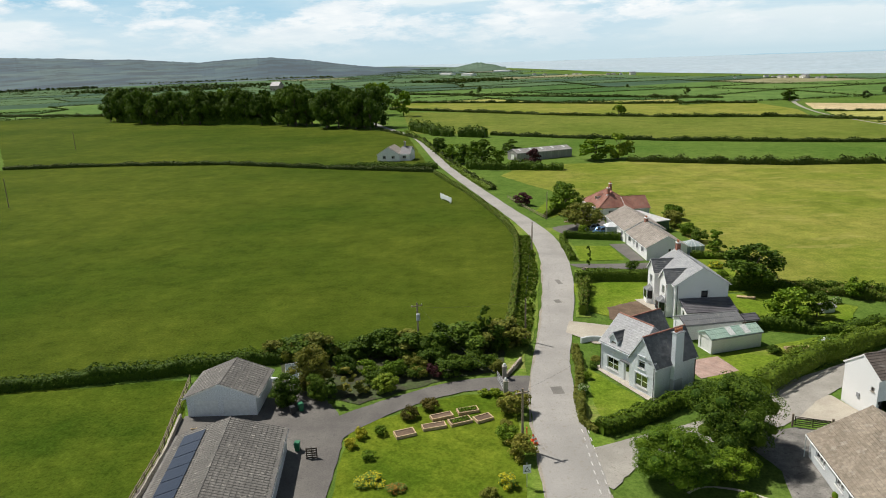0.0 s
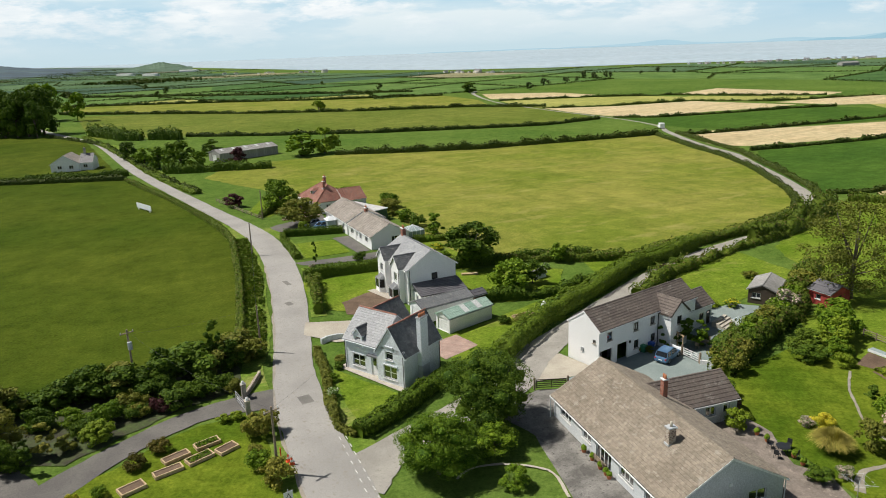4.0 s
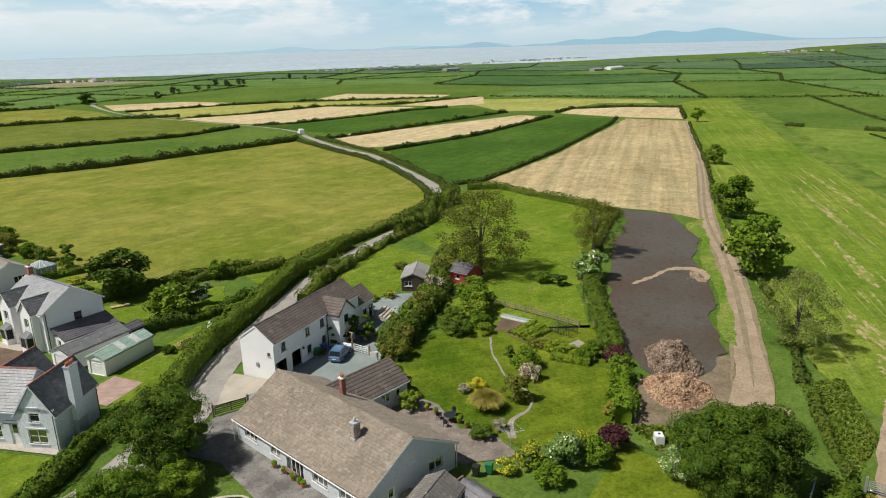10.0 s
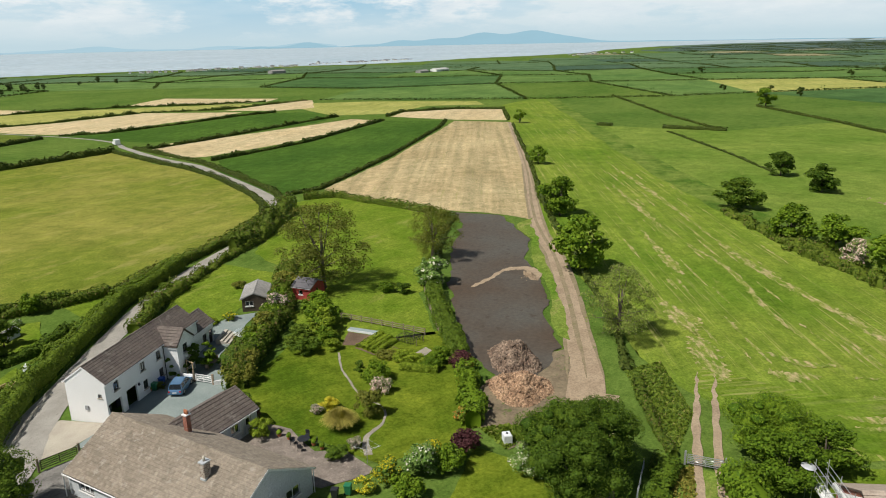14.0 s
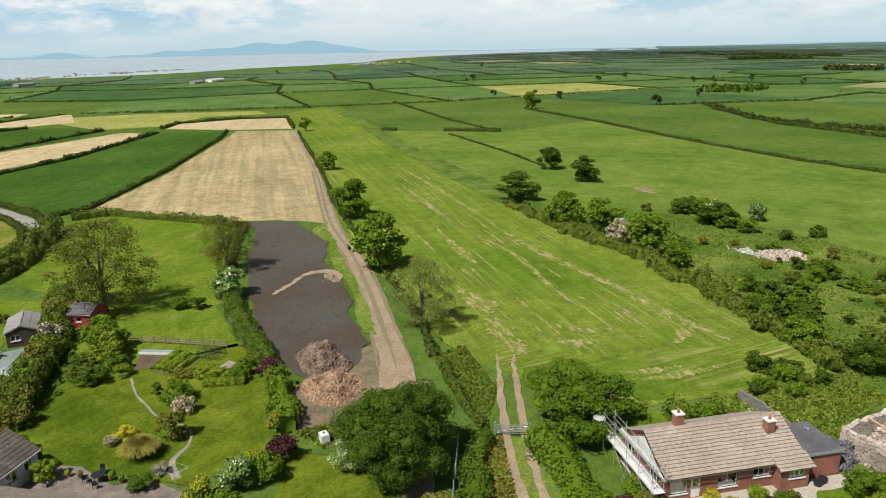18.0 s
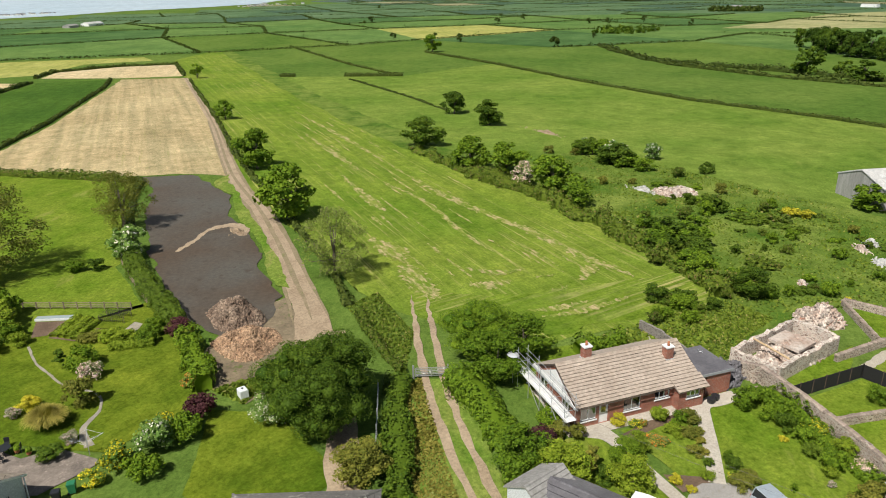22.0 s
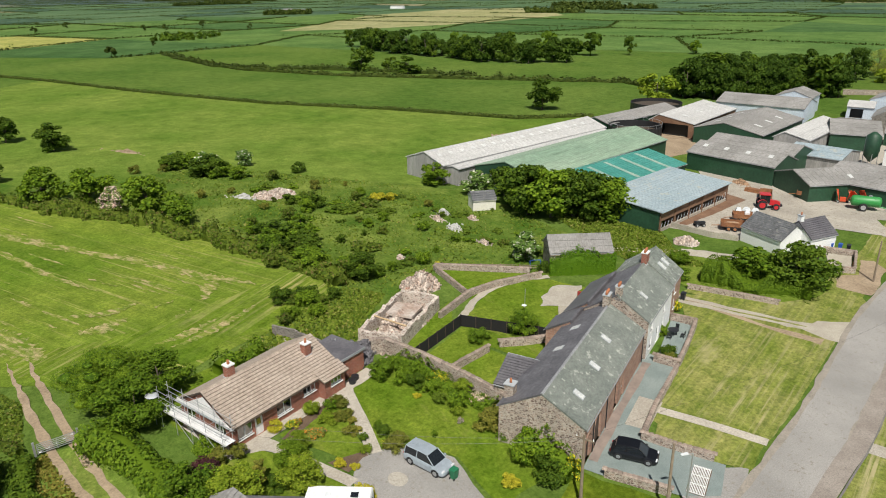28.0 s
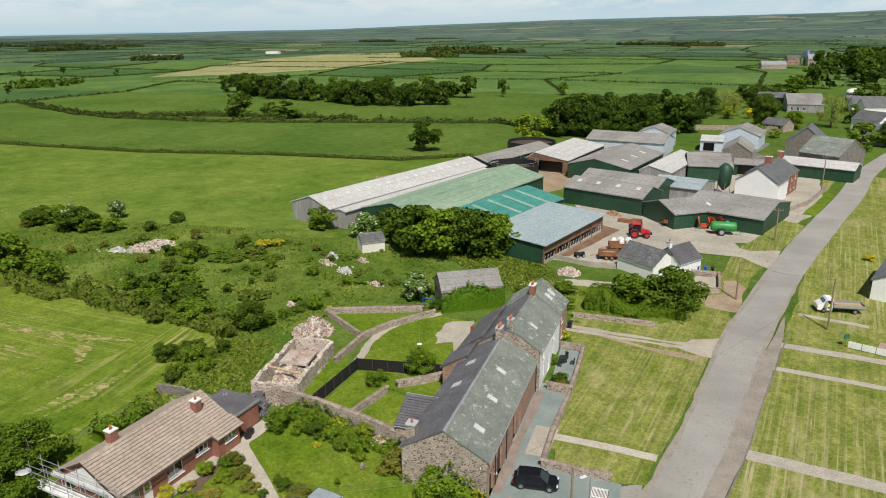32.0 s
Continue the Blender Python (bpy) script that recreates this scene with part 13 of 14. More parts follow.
# vegetable plot and garden bits behind the long bungalow
sheet("vegetable_plot", [(73.2, 54.0), (79.4, 53.4), (78.0, 49.4), (72.2, 50.4)], "soil", 0.1, "dug brown vegetable plot", "vegetable plot", jag=0.15)
sheet("vegetable_plot", [(73.4, 56.2), (77.8, 57.7), (77.8, 54.0), (74.4, 53.4)], "soil", 0.098, "bare brown bed behind the fence", "vegetable plot", jag=0.1)
sheet("vegetable_plot", [(72.2, 50.0), (75.6, 49.4), (74.6, 46.2), (72.0, 46.6)], "soil", 0.096, "planted bed below the net cage", "vegetable plot", jag=0.1)
sheet("bare_patch", [(74.7, 45.6), (77.0, 45.2), (76.4, 43.9), (74.3, 43.9)], "worn_path", 0.1, "bare tan earth in the lawn", "patch", jag=0.2, step=0.6)
for i in range(4):
    hedge([(73.5 - 0.28 * i, 53.5 - 0.92 * i), (79.0 - 0.42 * i, 52.9 - 0.95 * i)], 0.95, 0.62, "leaf_light", "row of green vegetables in the plot", 130, 0.2, 0.3, "vegetable_border", 80 + i, group="vegetable rows")
hedge([(72.4, 50.0), (72.6, 48.2), (73.4, 46.6)], 1.3, 0.9, "leaf_olive", "low dark planting along the bed", 120, 0.2, 0.3, "shrub_border", 86)
hedge([(74.4, 49.2), (74.8, 47.0)], 1.0, 0.5, "leaf_light", "low green crop in the bed", 90, 0.18, 0.3, "vegetable_border", 87, group="vegetable rows")
hedge([(70.3, 45.4), (70.6, 42.8), (71.2, 40.6)], 1.7, 1.2, "leaf_light", "bright green low clipped hedge", 200, 0.2, 0.25, seed=88)
cf = thing("cold_frame", "long pale cold frame", "cold frame", 78.4, 55.6, 0.1, 92)
part("box", Geo().box(-2.4, 2.4, -0.45, 0.45, 0, 0.3), "plastic_white", cf)
part("pane", Geo().box(-2.35, 2.35, -0.4, 0.4, 0.3, 0.34), "glass_pale", cf)
nf = thing("net_cage", "low dark netting cage over the plot", "net cage", 78.0, 47.9, 0.1, 84)
for x in (-1.6, 0, 1.6):
    for y in (-0.9, 0.9):
        part("post", Geo().rod((x, y, 0), (x, y, 0.9), 0.03, None, 5), "wood", nf)
net = Geo()
for i in range(14):
    x = -1.65 + i * 3.3 / 13
    net.box(x - 0.012, x + 0.012, -0.95, 0.95, 0.885, 0.9)
    for y in (-0.95, 0.95):
        net.box(x - 0.012, x + 0.012, y - 0.01, y + 0.01, 0.02, 0.885)
for i in range(9):
    y = -0.95 + i * 1.9 / 8
    net.box(-1.65, 1.65, y - 0.012, y + 0.012, 0.9, 0.912)
for z in (0.25, 0.5, 0.72):
    for y in (-0.95, 0.95):
        net.box(-1.65, 1.65, y - 0.02, y + 0.02, z, z + 0.02)
part("net", net, "net", nf)
ribbon("path", [(71.2, 55.3, 0.3), (67.4, 52.6, 0.3), (64.6, 49.6, 0.26), (62.4, 47.2, 0.26), (60.4, 42.8, 0.26), (57.6, 41.2, 0.3), (54.2, 41.4, 0.6), (51.4, 39.6, 0.9)], 0.3, "worn_path", 0.115, "narrow winding stone path in the lawn", "path", jag=0.06)
post_rail([(81.8, 61.4), (81.4, 54), (80.9, 47.0)], 1.0, (0.35, 0.65, 0.95), 1.8, "weathered post and rail garden fence")
post_rail([(96.6, 54.4), (89, 49.8), (81.8, 45.2)], 1.0, (0.35, 0.65, 0.95), 1.8, "weathered post and rail fence by the hedge")
post_rail([(66.8, -57), (76, -46)], 0.9, (0.4, 0.8), 2.4, "old wire fence by the ruin")
ra = thing("rotary_airer", "open rotary washing line on the lawn", "washing line", 50.2, 39.0, 0.08)
part("mast", Geo().rod((0, 0, 0), (0, 0, 1.9), 0.03, None, 6), "steel", ra)
for i in range(4):
    a = i * math.pi / 2 + 0.4
    part("arm", Geo().rod((0, 0, 1.5), (1.4 * math.cos(a), 1.4 * math.sin(a), 1.95), 0.02, None, 5), "steel", ra)
for r in (0.7, 1.3):
    for i in range(4):
        a, b2 = i * math.pi / 2 + 0.4, (i + 1) * math.pi / 2 + 0.4
        part("line", Geo().rod((r * math.cos(a), r * math.sin(a), 1.5 + 0.32 * r), (r * math.cos(b2), r * math.sin(b2), 1.5 + 0.32 * r), 0.008, None, 4), "plastic_white", ra)


def garden_table(label, x, y, chairs, mat, r=0.65):
    t = thing("garden_table", label, "table", x, y, 0.09)
    part("tabletop", Geo().rod((0, 0, 0.7), (0, 0, 0.75), r, None, 14), mat, t)
    for i in range(4):
        a = i * math.pi / 2 + 0.7
        part("leg", Geo().rod((r * 0.7 * math.cos(a), r * 0.7 * math.sin(a), 0), (r * 0.5 * math.cos(a), r * 0.5 * math.sin(a), 0.7), 0.03, None, 5), mat, t)
    first = None
    for i in range(chairs):
        a = i * 2 * math.pi / chairs + 0.3
        m = pose(x + (r + 0.55) * math.cos(a), y + (r + 0.55) * math.sin(a), 0.09, 0, 0, math.degrees(a))
        if first is None:
            first = thing("garden_chair", "dark slatted garden chair by the table", "chair", group="garden chairs")
            first.matrix_basis = m
            part("seat", Geo().box(-0.22, 0.22, -0.22, 0.22, 0.42, 0.46), mat, first)
            part("backrest", Geo().box(0.2, 0.24, -0.22, 0.22, 0.46, 0.92), mat, first)
            for sx in (-0.2, 0.2):
                for sy in (-0.2, 0.2):
                    part("leg", Geo().box(sx - 0.02, sx + 0.02, sy - 0.02, sy + 0.02, 0, 0.42), mat, first)
        else:
            copy_thing(first, m)


garden_table("dark round garden table on the patio", 50.6, 46.8, 4, "plastic_black")
garden_table("pale garden table in the barn yard", 61.6, 68.6, 4, "wood", 0.7)
garden_table("dark garden table on the cottage terrace", 42.0, -56.0, 4, "plastic_black")
for i, (x, y) in enumerate(((51.0, 50.2), (50.9, 48.9), (50.9, 45.8), (50.6, 44.6), (50.7, 43.4), (34.2, 55.4), (34.1, 53.9), (33.8, 51.4), (33.7, 50.8), (33.9, 52.4), (53.4, 71.0), (52.4, 71.2), (57.0, 69.8))):
    p = thing("flower_pot", "terracotta pot with small green plant", "pot", x, y, 0.09, 0, "terracotta pots")
    part("pot", Geo().rod((0, 0, 0), (0, 0, 0.4), 0.18, 0.27, 10), "terracotta", p)
    part("plant", Geo().dome((0, 0, 0.38), 0.3, 0.3, 0.4, 9, 4, 0.25, np.random.default_rng(i)), "leaf_mid", p)
bn = thing("bench", "weathered timber bench under the window", "bench", 34.2, 52.8, 0.09, 84)
part("seat", Geo().box(-0.8, 0.8, -0.22, 0.22, 0.42, 0.48), "wood", bn)
part("backrest", Geo().box(-0.8, 0.8, 0.2, 0.25, 0.5, 0.95), "wood", bn)
for s in (-0.7, 0.7):
    part("leg", Geo().box(s - 0.04, s + 0.04, -0.2, 0.22, 0, 0.42), "wood", bn)
for x, y, mt, lab in ((53.8, 70.6, "plastic_green", "green wheelie bin by the barn wall"), (55.2, 70.8, "plastic_blue", "blue wheelie bin by the barn wall"), (45.2, 38.2, "plastic_green", "green wheelie bin by the gable"), (44.2, 39.0, "plastic_black", "black wheelie bin by the gable"), (36.6, -19.2, "plastic_green", "green wheelie bin by the estate car"), (47.6, -65.4, "plastic_black", "dark bin by the cottage end")):
    bin_at(x, y, mt, lab, 15)
gate(36.7, 68.4, 40.1, 67.1, 1.2, "dark_wood", "dark timber five bar yard gate", 5)
gate(57.4, 67.6, 57.6, 65.0, 1.1, "white_paint", "white picket garden gate", 4)
stone_wall([(57.2, 69.6), (57.4, 67.8)], 1.0, 0.25, "low white garden wall", "white", cope=False)
stone_wall([(57.6, 64.8), (59.4, 62.6)], 0.6, 0.25, "low white garden wall", "white", cope=False)
sl = thing("slate_steps", "grey terraced steps behind the barn house", "steps", 69.6, 71.6, 0.08, 20)
for i in range(4):
    part("step", Geo().box(-1.8, 1.8, i * 0.5, i * 0.5 + 0.5, 0, 0.18 * (i + 1)), "slab", sl)
c2 = thing("cold_frame", "white framed cold frames on the terrace", "cold frame", 71.2, 70.8, 0.08, 100)
part("box", Geo().box(-1.6, 1.6, -0.7, 0.7, 0, 0.7), "plastic_white", c2)
part("pane", Geo().box(-1.5, 1.5, -0.6, 0.6, 0.7, 0.74), "glass_pale", c2)
pg = thing("garden_arch", "pale timber garden arch by the terrace", "arch", 58.2, 69.0, 0.09, 80)
for s in (-0.6, 0.6):
    part("post", Geo().box(s - 0.05, s + 0.05, -0.05, 0.05, 0, 2.1), "pale_wood", pg)
part("beam", Geo().box(-0.8, 0.8, -0.06, 0.06, 2.1, 2.2), "pale_wood", pg)
heap("wood_chip_heap", "large heap of orange brown wood chips", 70.6, 29.3, 3.7, 3.9, 2.0, "chips", 4200, 0.26, 71)
heap("brash_heap", "heap of grey brown brash and roots", 77.6, 32.6, 4.6, 3.4, 2.7, "brash", 3400, 0.36, 72, turn=40)
heap("spoil_line", "low heap of pale spoil on the muck", 110.6, 40.4, 3.6, 1.5, 0.6, "track", 420, 0.35, 73, turn=62)
ribbon("spoil_line", [(101.7, 48.0, 0.7), (106.7, 46.7, 0.9), (111.7, 45.7, 1.1), (113.8, 44.0, 1.6), (114.2, 42.0, 2.2), (112.4, 40.2, 2.4), (108.6, 39.0, 1.2)], 1, "track", 0.16, "pale scraped line across the muck", "spoil", jag=0.3)
gate(61.7, 9.9, 61.8, 6.4, 1.2, "steel", "galvanised steel field gate", 6)
post_rail([(59.5, 13.6), (54, 13.4), (47, 13.2)], 1.1, (0.5, 1.0), 2.4, "leaning grey field fence", "steel", name="fence")
# frame beds and hen run behind the grey house
rb = thing("garden_bed", "timber framed garden bed behind the house", "garden bed", 47.0, 88.5, 0.09, 5)
for i in range(4):
    part("plank", Geo().box(-1.7, 1.7, -0.85 + i * 0.5, -0.75 + i * 0.5, 0, 0.22), "pale_wood", rb)
for s in (-1.7, 1.6):
    part("plank", Geo().box(s, s + 0.1, -0.85, 0.75, 0, 0.22), "pale_wood", rb)
part("soil", Geo().box(-1.6, 1.6, -0.75, 0.65, 0, 0.12), "soil", rb)
solid("tarpaulin", Geo().dome((0, 0, 0), 1.2, 0.8, 0.9, 10, 4, 0.15, np.random.default_rng(3)), "tarp", "blue tarpaulin over a heap", "tarpaulin", 32.0, 93.4, 0.12)
solid("sheet_tent", Geo().dome((0, 0, 0), 0.6, 0.5, 0.9, 9, 4, 0.1, np.random.default_rng(5)), "plastic_white", "white covered garden heap by the hedge", "cover", 51.8, 90.6, 0.08)
solid("timber_pile", Geo().box(-1.4, 1.4, -0.4, 0.4, 0, 0.25), "pale_wood", "long pale planks on the lawn", "timber", 48.6, 109.6, 0.08, -20)
stone_wall([(18.2, 93.0), (19.6, 93.6), (21.4, 93.4)], 0.8, 0.3, "low pale rendered wall by the drive", "grey_render", cope=False)
solid("trailer_board", Geo().box(-4.2, 4.2, -0.08, 0.08, 0.4, 1.7).box(-3.4, -3.2, -0.1, 0.1, 0, 0.4).box(3.2, 3.4, -0.1, 0.1, 0, 0.4), "plastic_white", "long white board standing in the field", "board", -1.0, 198.5, 0.05, -68)
post_rail([(24, 172), (21, 183), (17, 200)], 1.0, (0.4, 0.8), 2.6, "timber fence by the far drive", "wood")

# brick bungalow: scaffold, dish, ladder
sc = thing("scaffold", "steel scaffold with pale boards at the gable", "scaffold", 51.8, -5.2, 0, turned(0, 0, 4.3, -13.0))
for i in range(5):
    y = -0.8 + i * 2.4
    for x in (-1.7, -0.6):
        part("standard", Geo().rod((x, y, 0), (x, y, 4.6), 0.035, None, 6), "steel", sc)
    for z in (1.9, 2.9):
        part("transom", Geo().rod((-1.9, y, z), (-0.4, y, z), 0.03, None, 5), "steel", sc)
for z in (1.95, 2.95, 3.5, 4.1):
    for x in (-1.7, -0.6):
        part("ledger", Geo().rod((x, -1.2, z), (x, 9.2, z), 0.03, None, 5), "steel", sc)
for k in range(4):
    part("board", Geo().box(-1.68 + k * 0.26, -1.45 + k * 0.26, -1.2, 9.2, 1.98, 2.02), "white_paint", sc)
part("toe_board", Geo().box(-1.75, -1.71, -1.2, 9.2, 2.0, 2.22), "white_paint", sc)
part("guard_board", Geo().box(-0.62, -0.58, 0.6, 7.4, 3.0, 3.35), "white_paint", sc)
for i in range(3):
    part("brace", Geo().rod((-1.72, -0.8 + 2.4 * i, 0.1), (-1.72, 1.6 + 2.4 * i, 1.9), 0.03, None, 5), "steel", sc)
sd_ = thing("satellite_dish", "grey satellite dish on a short mast", "satellite dish", 60.4, -0.4, 0, 40)
part("mast", Geo().rod((0, 0, 0), (0, 0, 3.2), 0.04, None, 6), "steel", sd_)
part("dish", Geo().dome((0, 0, 3.3), 0.7, 0.6, 0.18, 14, 4), "lead", sd_)
la = thing("ladder", "steel ladder leaning on the wall", "ladder", 61.6, -20.6, 0, 60)
for s in (-0.2, 0.2):
    part("stile", Geo().rod((s, 0, 0), (s, 0.9, 3.0), 0.03, None, 5), "steel", la)
for i in range(8):
    part("rung", Geo().rod((-0.2, 0.1 + 0.11 * i, 0.35 + 0.35 * i), (0.2, 0.1 + 0.11 * i, 0.35 + 0.35 * i), 0.02, None, 5), "steel", la)
for i, (x, y) in enumerate(((56.0, -20.1), (55.5, -19.5))):
    solid("planter", Geo().rod((0, 0, 0), (0, 0, 0.5), 0.35, 0.42, 12), "plastic_black", "round dark planter tub by the annex", "planter", x, y, 0.09, 0, "planter tubs")
outbuilding("low building with dark grey felt roof", 39.2, 0.4, 35.0, -5.0, 4.4, 2.3, 3.3, "grey_render", "slate_dark", "x", name="outbuilding", category="outbuilding", course=0.5)
outbuilding("small hut with weathered grey roof", 41.6, 2.4, 38.4, 0.0, 4.0, 2.2, 3.4, "grey_render", "asbestos", "y", name="hut", category="outbuilding", course=0.4)

# walls, net fence and ruin behind the stone row
stone_wall([(60.0, -24.4), (59.2, -26.0), (53.6, -27.6), (47.6, -28.8), (41.8, -29.6), (39.4, -28.2)], 1.9, 0.5, "tall rubble stone garden wall")
stone_wall([(50.6, -28.0), (51.5, -31.6), (52.2, -35.6)], 0.9, 0.4, "low rubble wall across the gardens")
stone_wall([(62.6, -36.0), (65.8, -43.2), (66.0, -48), (64.6, -55.4)], 0.9, 0.4, "low rubble wall round the lawn")
stone_wall([(76.4, -45), (71.6, -50), (66.8, -55.2)], 0.9, 0.4, "low rubble wall by the scrub")
stone_wall([(66.4, -43), (76.2, -44.6)], 0.8, 0.4, "low rubble wall by the ruin")
stone_wall([(52.4, -37.4), (50.8, -40.4), (49.8, -43.0)], 0.9, 0.5, "broken rubble wall below the fence")
stone_wall([(29.2, -30.0), (24.2, -32.6)], 0.8, 0.4, "low stone wall along the drive")
stone_wall([(30.8, -36.8), (27.6, -38.0), (24.8, -39.4)], 0.8, 0.4, "low stone wall along the drive")
stone_wall([(30.8, -37.0), (33.4, -42.2), (36.6, -49.6)], 0.7, 0.4, "low stone wall along the forecourt")
stone_wall([(36.8, -50.2), (39.4, -49.2)], 1.0, 0.4, "stone wall across the forecourt")
stone_wall([(37.0, -50.4), (39.4, -55.4), (42.0, -60.4), (44.8, -59.2)], 0.9, 0.4, "stone wall round the cottage terrace")
stone_wall([(49.5, -69.0), (45.2, -71.1), (41.8, -72.8), (39.1, -74.0)], 0.7, 0.4, "low stone wall beside the access track")
stone_wall([(71.4, -17.1), (68.9, -18.6), (64.7, -19.9), (60.7, -20.8)], 1.3, 0.3, "grey stone wall behind the bungalow", "stone_dark", cope=False)
ribbon("path", [(66.6, -14.0, 0.8), (67.9, -16.2, 1.2), (69.2, -18.3, 1.6)], 1.2, "slab", 0.1, "pale rubble strip behind the bungalow", "path", jag=0.2)
sheet("terrace", [(39.6, -50), (37.4, -50.6), (42, -60), (44.6, -59)], "slate_gravel", 0.1, "slate terrace before the cottage", "terrace")
grid = thing("cattle_grid", "white painted steel cattle grid across the drive mouth", "cattle grid", 22.41, -34.6, 0.1, turned(0, 0, 1.67, -3.4))
part("pit", Geo().box(-0.05, 3.85, -0.06, 1.5, 0, 0.012), "soil", grid, "dark earth under the bars")
for k in range(12):
    part("bar", Geo().box(0, 3.8, 0.02 + k * 0.125, 0.085 + k * 0.125, 0.05, 0.11), "white_paint", grid)
for k in range(4):
    part("beam", Geo().box(0.02 + 1.22 * k, 0.12 + 1.22 * k, 0, 1.46, 0.012, 0.05), "white_paint", grid)
nfence = thing("net_fence", "black netting fence on dark posts", "fence")
for a, b in (((55.4, -26.9), (59.3, -36.9)), ((59.3, -36.9), (49.6, -43.6))):
    n = 6
    for i in range(n + 1):
        t = i / n
        part("post", Geo().box(-0.05, 0.05, -0.05, 0.05, 0, 1.7, 0, (a[0] + (b[0] - a[0]) * t, a[1] + (b[1] - a[1]) * t, 0)), "dark_wood", nfence)
    for i in range(n):
        p, q = Vector(a).lerp(Vector(b), i / n), Vector(a).lerp(Vector(b), (i + 1) / n)
        s = (q - p).normalized()
        o = Vector((-s.y, s.x)) * 0.02
        part("net_panel", Geo().loft([[(*(p - o), 0.05), (*(p + o), 0.05), (*(p + o), 1.6), (*(p - o), 1.6)], [(*(q - o), 0.05), (*(q + o), 0.05), (*(q + o), 1.6), (*(q - o), 1.6)]]), "net", nfence)


def ruin():
    r = thing("ruin", "roofless rubble ruin filled with broken stone", "ruin", 58.8, -27.6, 0, turned(0, 0, 6.4, -9.8))
    rng = np.random.default_rng(9)
    L, W = 11.8, 5.2
    for x0, y0, x1, y1 in ((0, 0, L, 0), (L, 0, L, W), (L, W, 0, W), (0, W, 0, 0)):
        n = int(math.hypot(x1 - x0, y1 - y0) / 0.6)
        rings = []
        u = Vector((x1 - x0, y1 - y0)).normalized()
        o = Vector((-u.y, u.x))
        for i in range(n + 1):
            c = Vector((x0, y0)).lerp(Vector((x1, y1)), i / n)
            hh = rng.uniform(1.55, 1.95)
            rings.append([(*(c - o * 0.3), 0), (*(c + o * 0.3), 0), (*(c + o * 0.27), hh), (*(c - o * 0.27), hh)])
        part("wall", Geo().loft(rings), "ruin_stone", r)
    part("timber_lintel", Geo().rod((2.4, 0.2, 1.9), (3.4, 5.0, 2.0), 0.12, None, 6), "pale_wood", r)
    part("plaster_floor", Geo().box(5.4, 8.8, 0.8, 4.4, 1.3, 1.62), "rubble", r)


ruin()
heap("rubble_heap", "heap of pale and pink rubble inside the ruin", 64.6, -32.0, 6.0, 2.6, 1.5, "rubble", 1500, 0.5, 81, turn=-57)
heap("rubble_heap", "heap of pink rubble at the end of the ruin", 72.6, -39.6, 3.0, 2.6, 2.2, "rubble", 700, 0.5, 82, turn=-57)
heap("rubble_heap", "low rubble before the ruin", 61.0, -25.6, 2.4, 1.6, 0.7, "rubble", 240, 0.45, 83)
heap("rubble_heap", "collapsed slate roof and rubble by the ruin", 60.4, -22.8, 2.9, 2.2, 1.7, "slate_dark", 420, 0.55, 84, turn=-57)
for x, y, rx, ry, hh, mt, n, lab in ((130.4, -35.4, 3.4, 2.2, 0.8, "asbestos_pale", 260, "heap of pale broken sheets and rubble in the rough grass"), (128.0, -39.4, 3.6, 2.4, 1.1, "rubble", 300, "brick and rubble heap in the rough grass"), (128.6, -42.8, 2.8, 2.0, 1.2, "rubble", 240, "pink rubble heap in the rough grass"), (95.4, -58.6, 2.2, 1.5, 0.6, "rubble", 200, "rubble heap by the block shed"), (89.4, -58.0, 3.2, 1.8, 0.7, "asbestos_pale", 200, "heap of white broken sheets"), (97.6, -61.4, 2.6, 1.6, 0.8, "asbestos_pale", 160, "heap of white broken sheets by the block shed"), (91.6, -63.6, 2.0, 1.2, 0.6, "rubble", 150, "rubble by the block shed"), (80.6, -57.6, 2.2, 1.2, 0.5, "rubble", 120, "low rubble heap by the lawn"), (60.8, -83.8, 2.2, 1.6, 1.2, "rubble", 260, "pink rubble heap by the yard wall"), (74.6, -62.6, 2.4, 1.2, 0.8, "rubble", 160, "rubble heap beside the old barn"), (189, -26, 8.0, 2.2, 0.7, "track", 160, "low bare earth bank in the pasture"), (139, -116, 9.0, 3.0, 1.2, "track", 200, "earth bank beside the barn"), (83.2, -43.0, 1.6, 1.0, 0.4, "rubble", 60, "small rubble heap in the scrub")):
    heap("rubble_heap" if mt != "track" else "earth_bank", lab, x, y, rx, ry, hh, mt, n, 0.45, int(x * 3), turn=30)
solid("blue_frame", Geo().rod((-0.8, 0, 0), (-0.8, 0, 1.4), 0.05).rod((-0.8, 0, 1.4), (0.8, 0, 1.4), 0.05).rod((0.8, 0, 0), (0.8, 0, 1.4), 0.05), "plastic_blue", "blue metal frame by the old barn", "frame", 67.6, -57.0, 0, 60)
bird = thing("garden_mast", "slim mast with small dish on the lawn", "mast", 57.6, -46.0, 0.08)
part("mast", Geo().rod((0, 0, 0), (0, 0, 3.2), 0.03, None, 6), "steel", bird)
part("dish", Geo().dome((0, 0.1, 0.9), 0.35, 0.35, 0.1, 12, 3), "plastic_white", bird)
sheet("bare_patch", [(53.4, -47), (57, -52), (54, -55.6), (50.6, -51)], "gravel", 0.1, "bare stony patch in the lawn", "patch", jag=0.5, step=1.0)
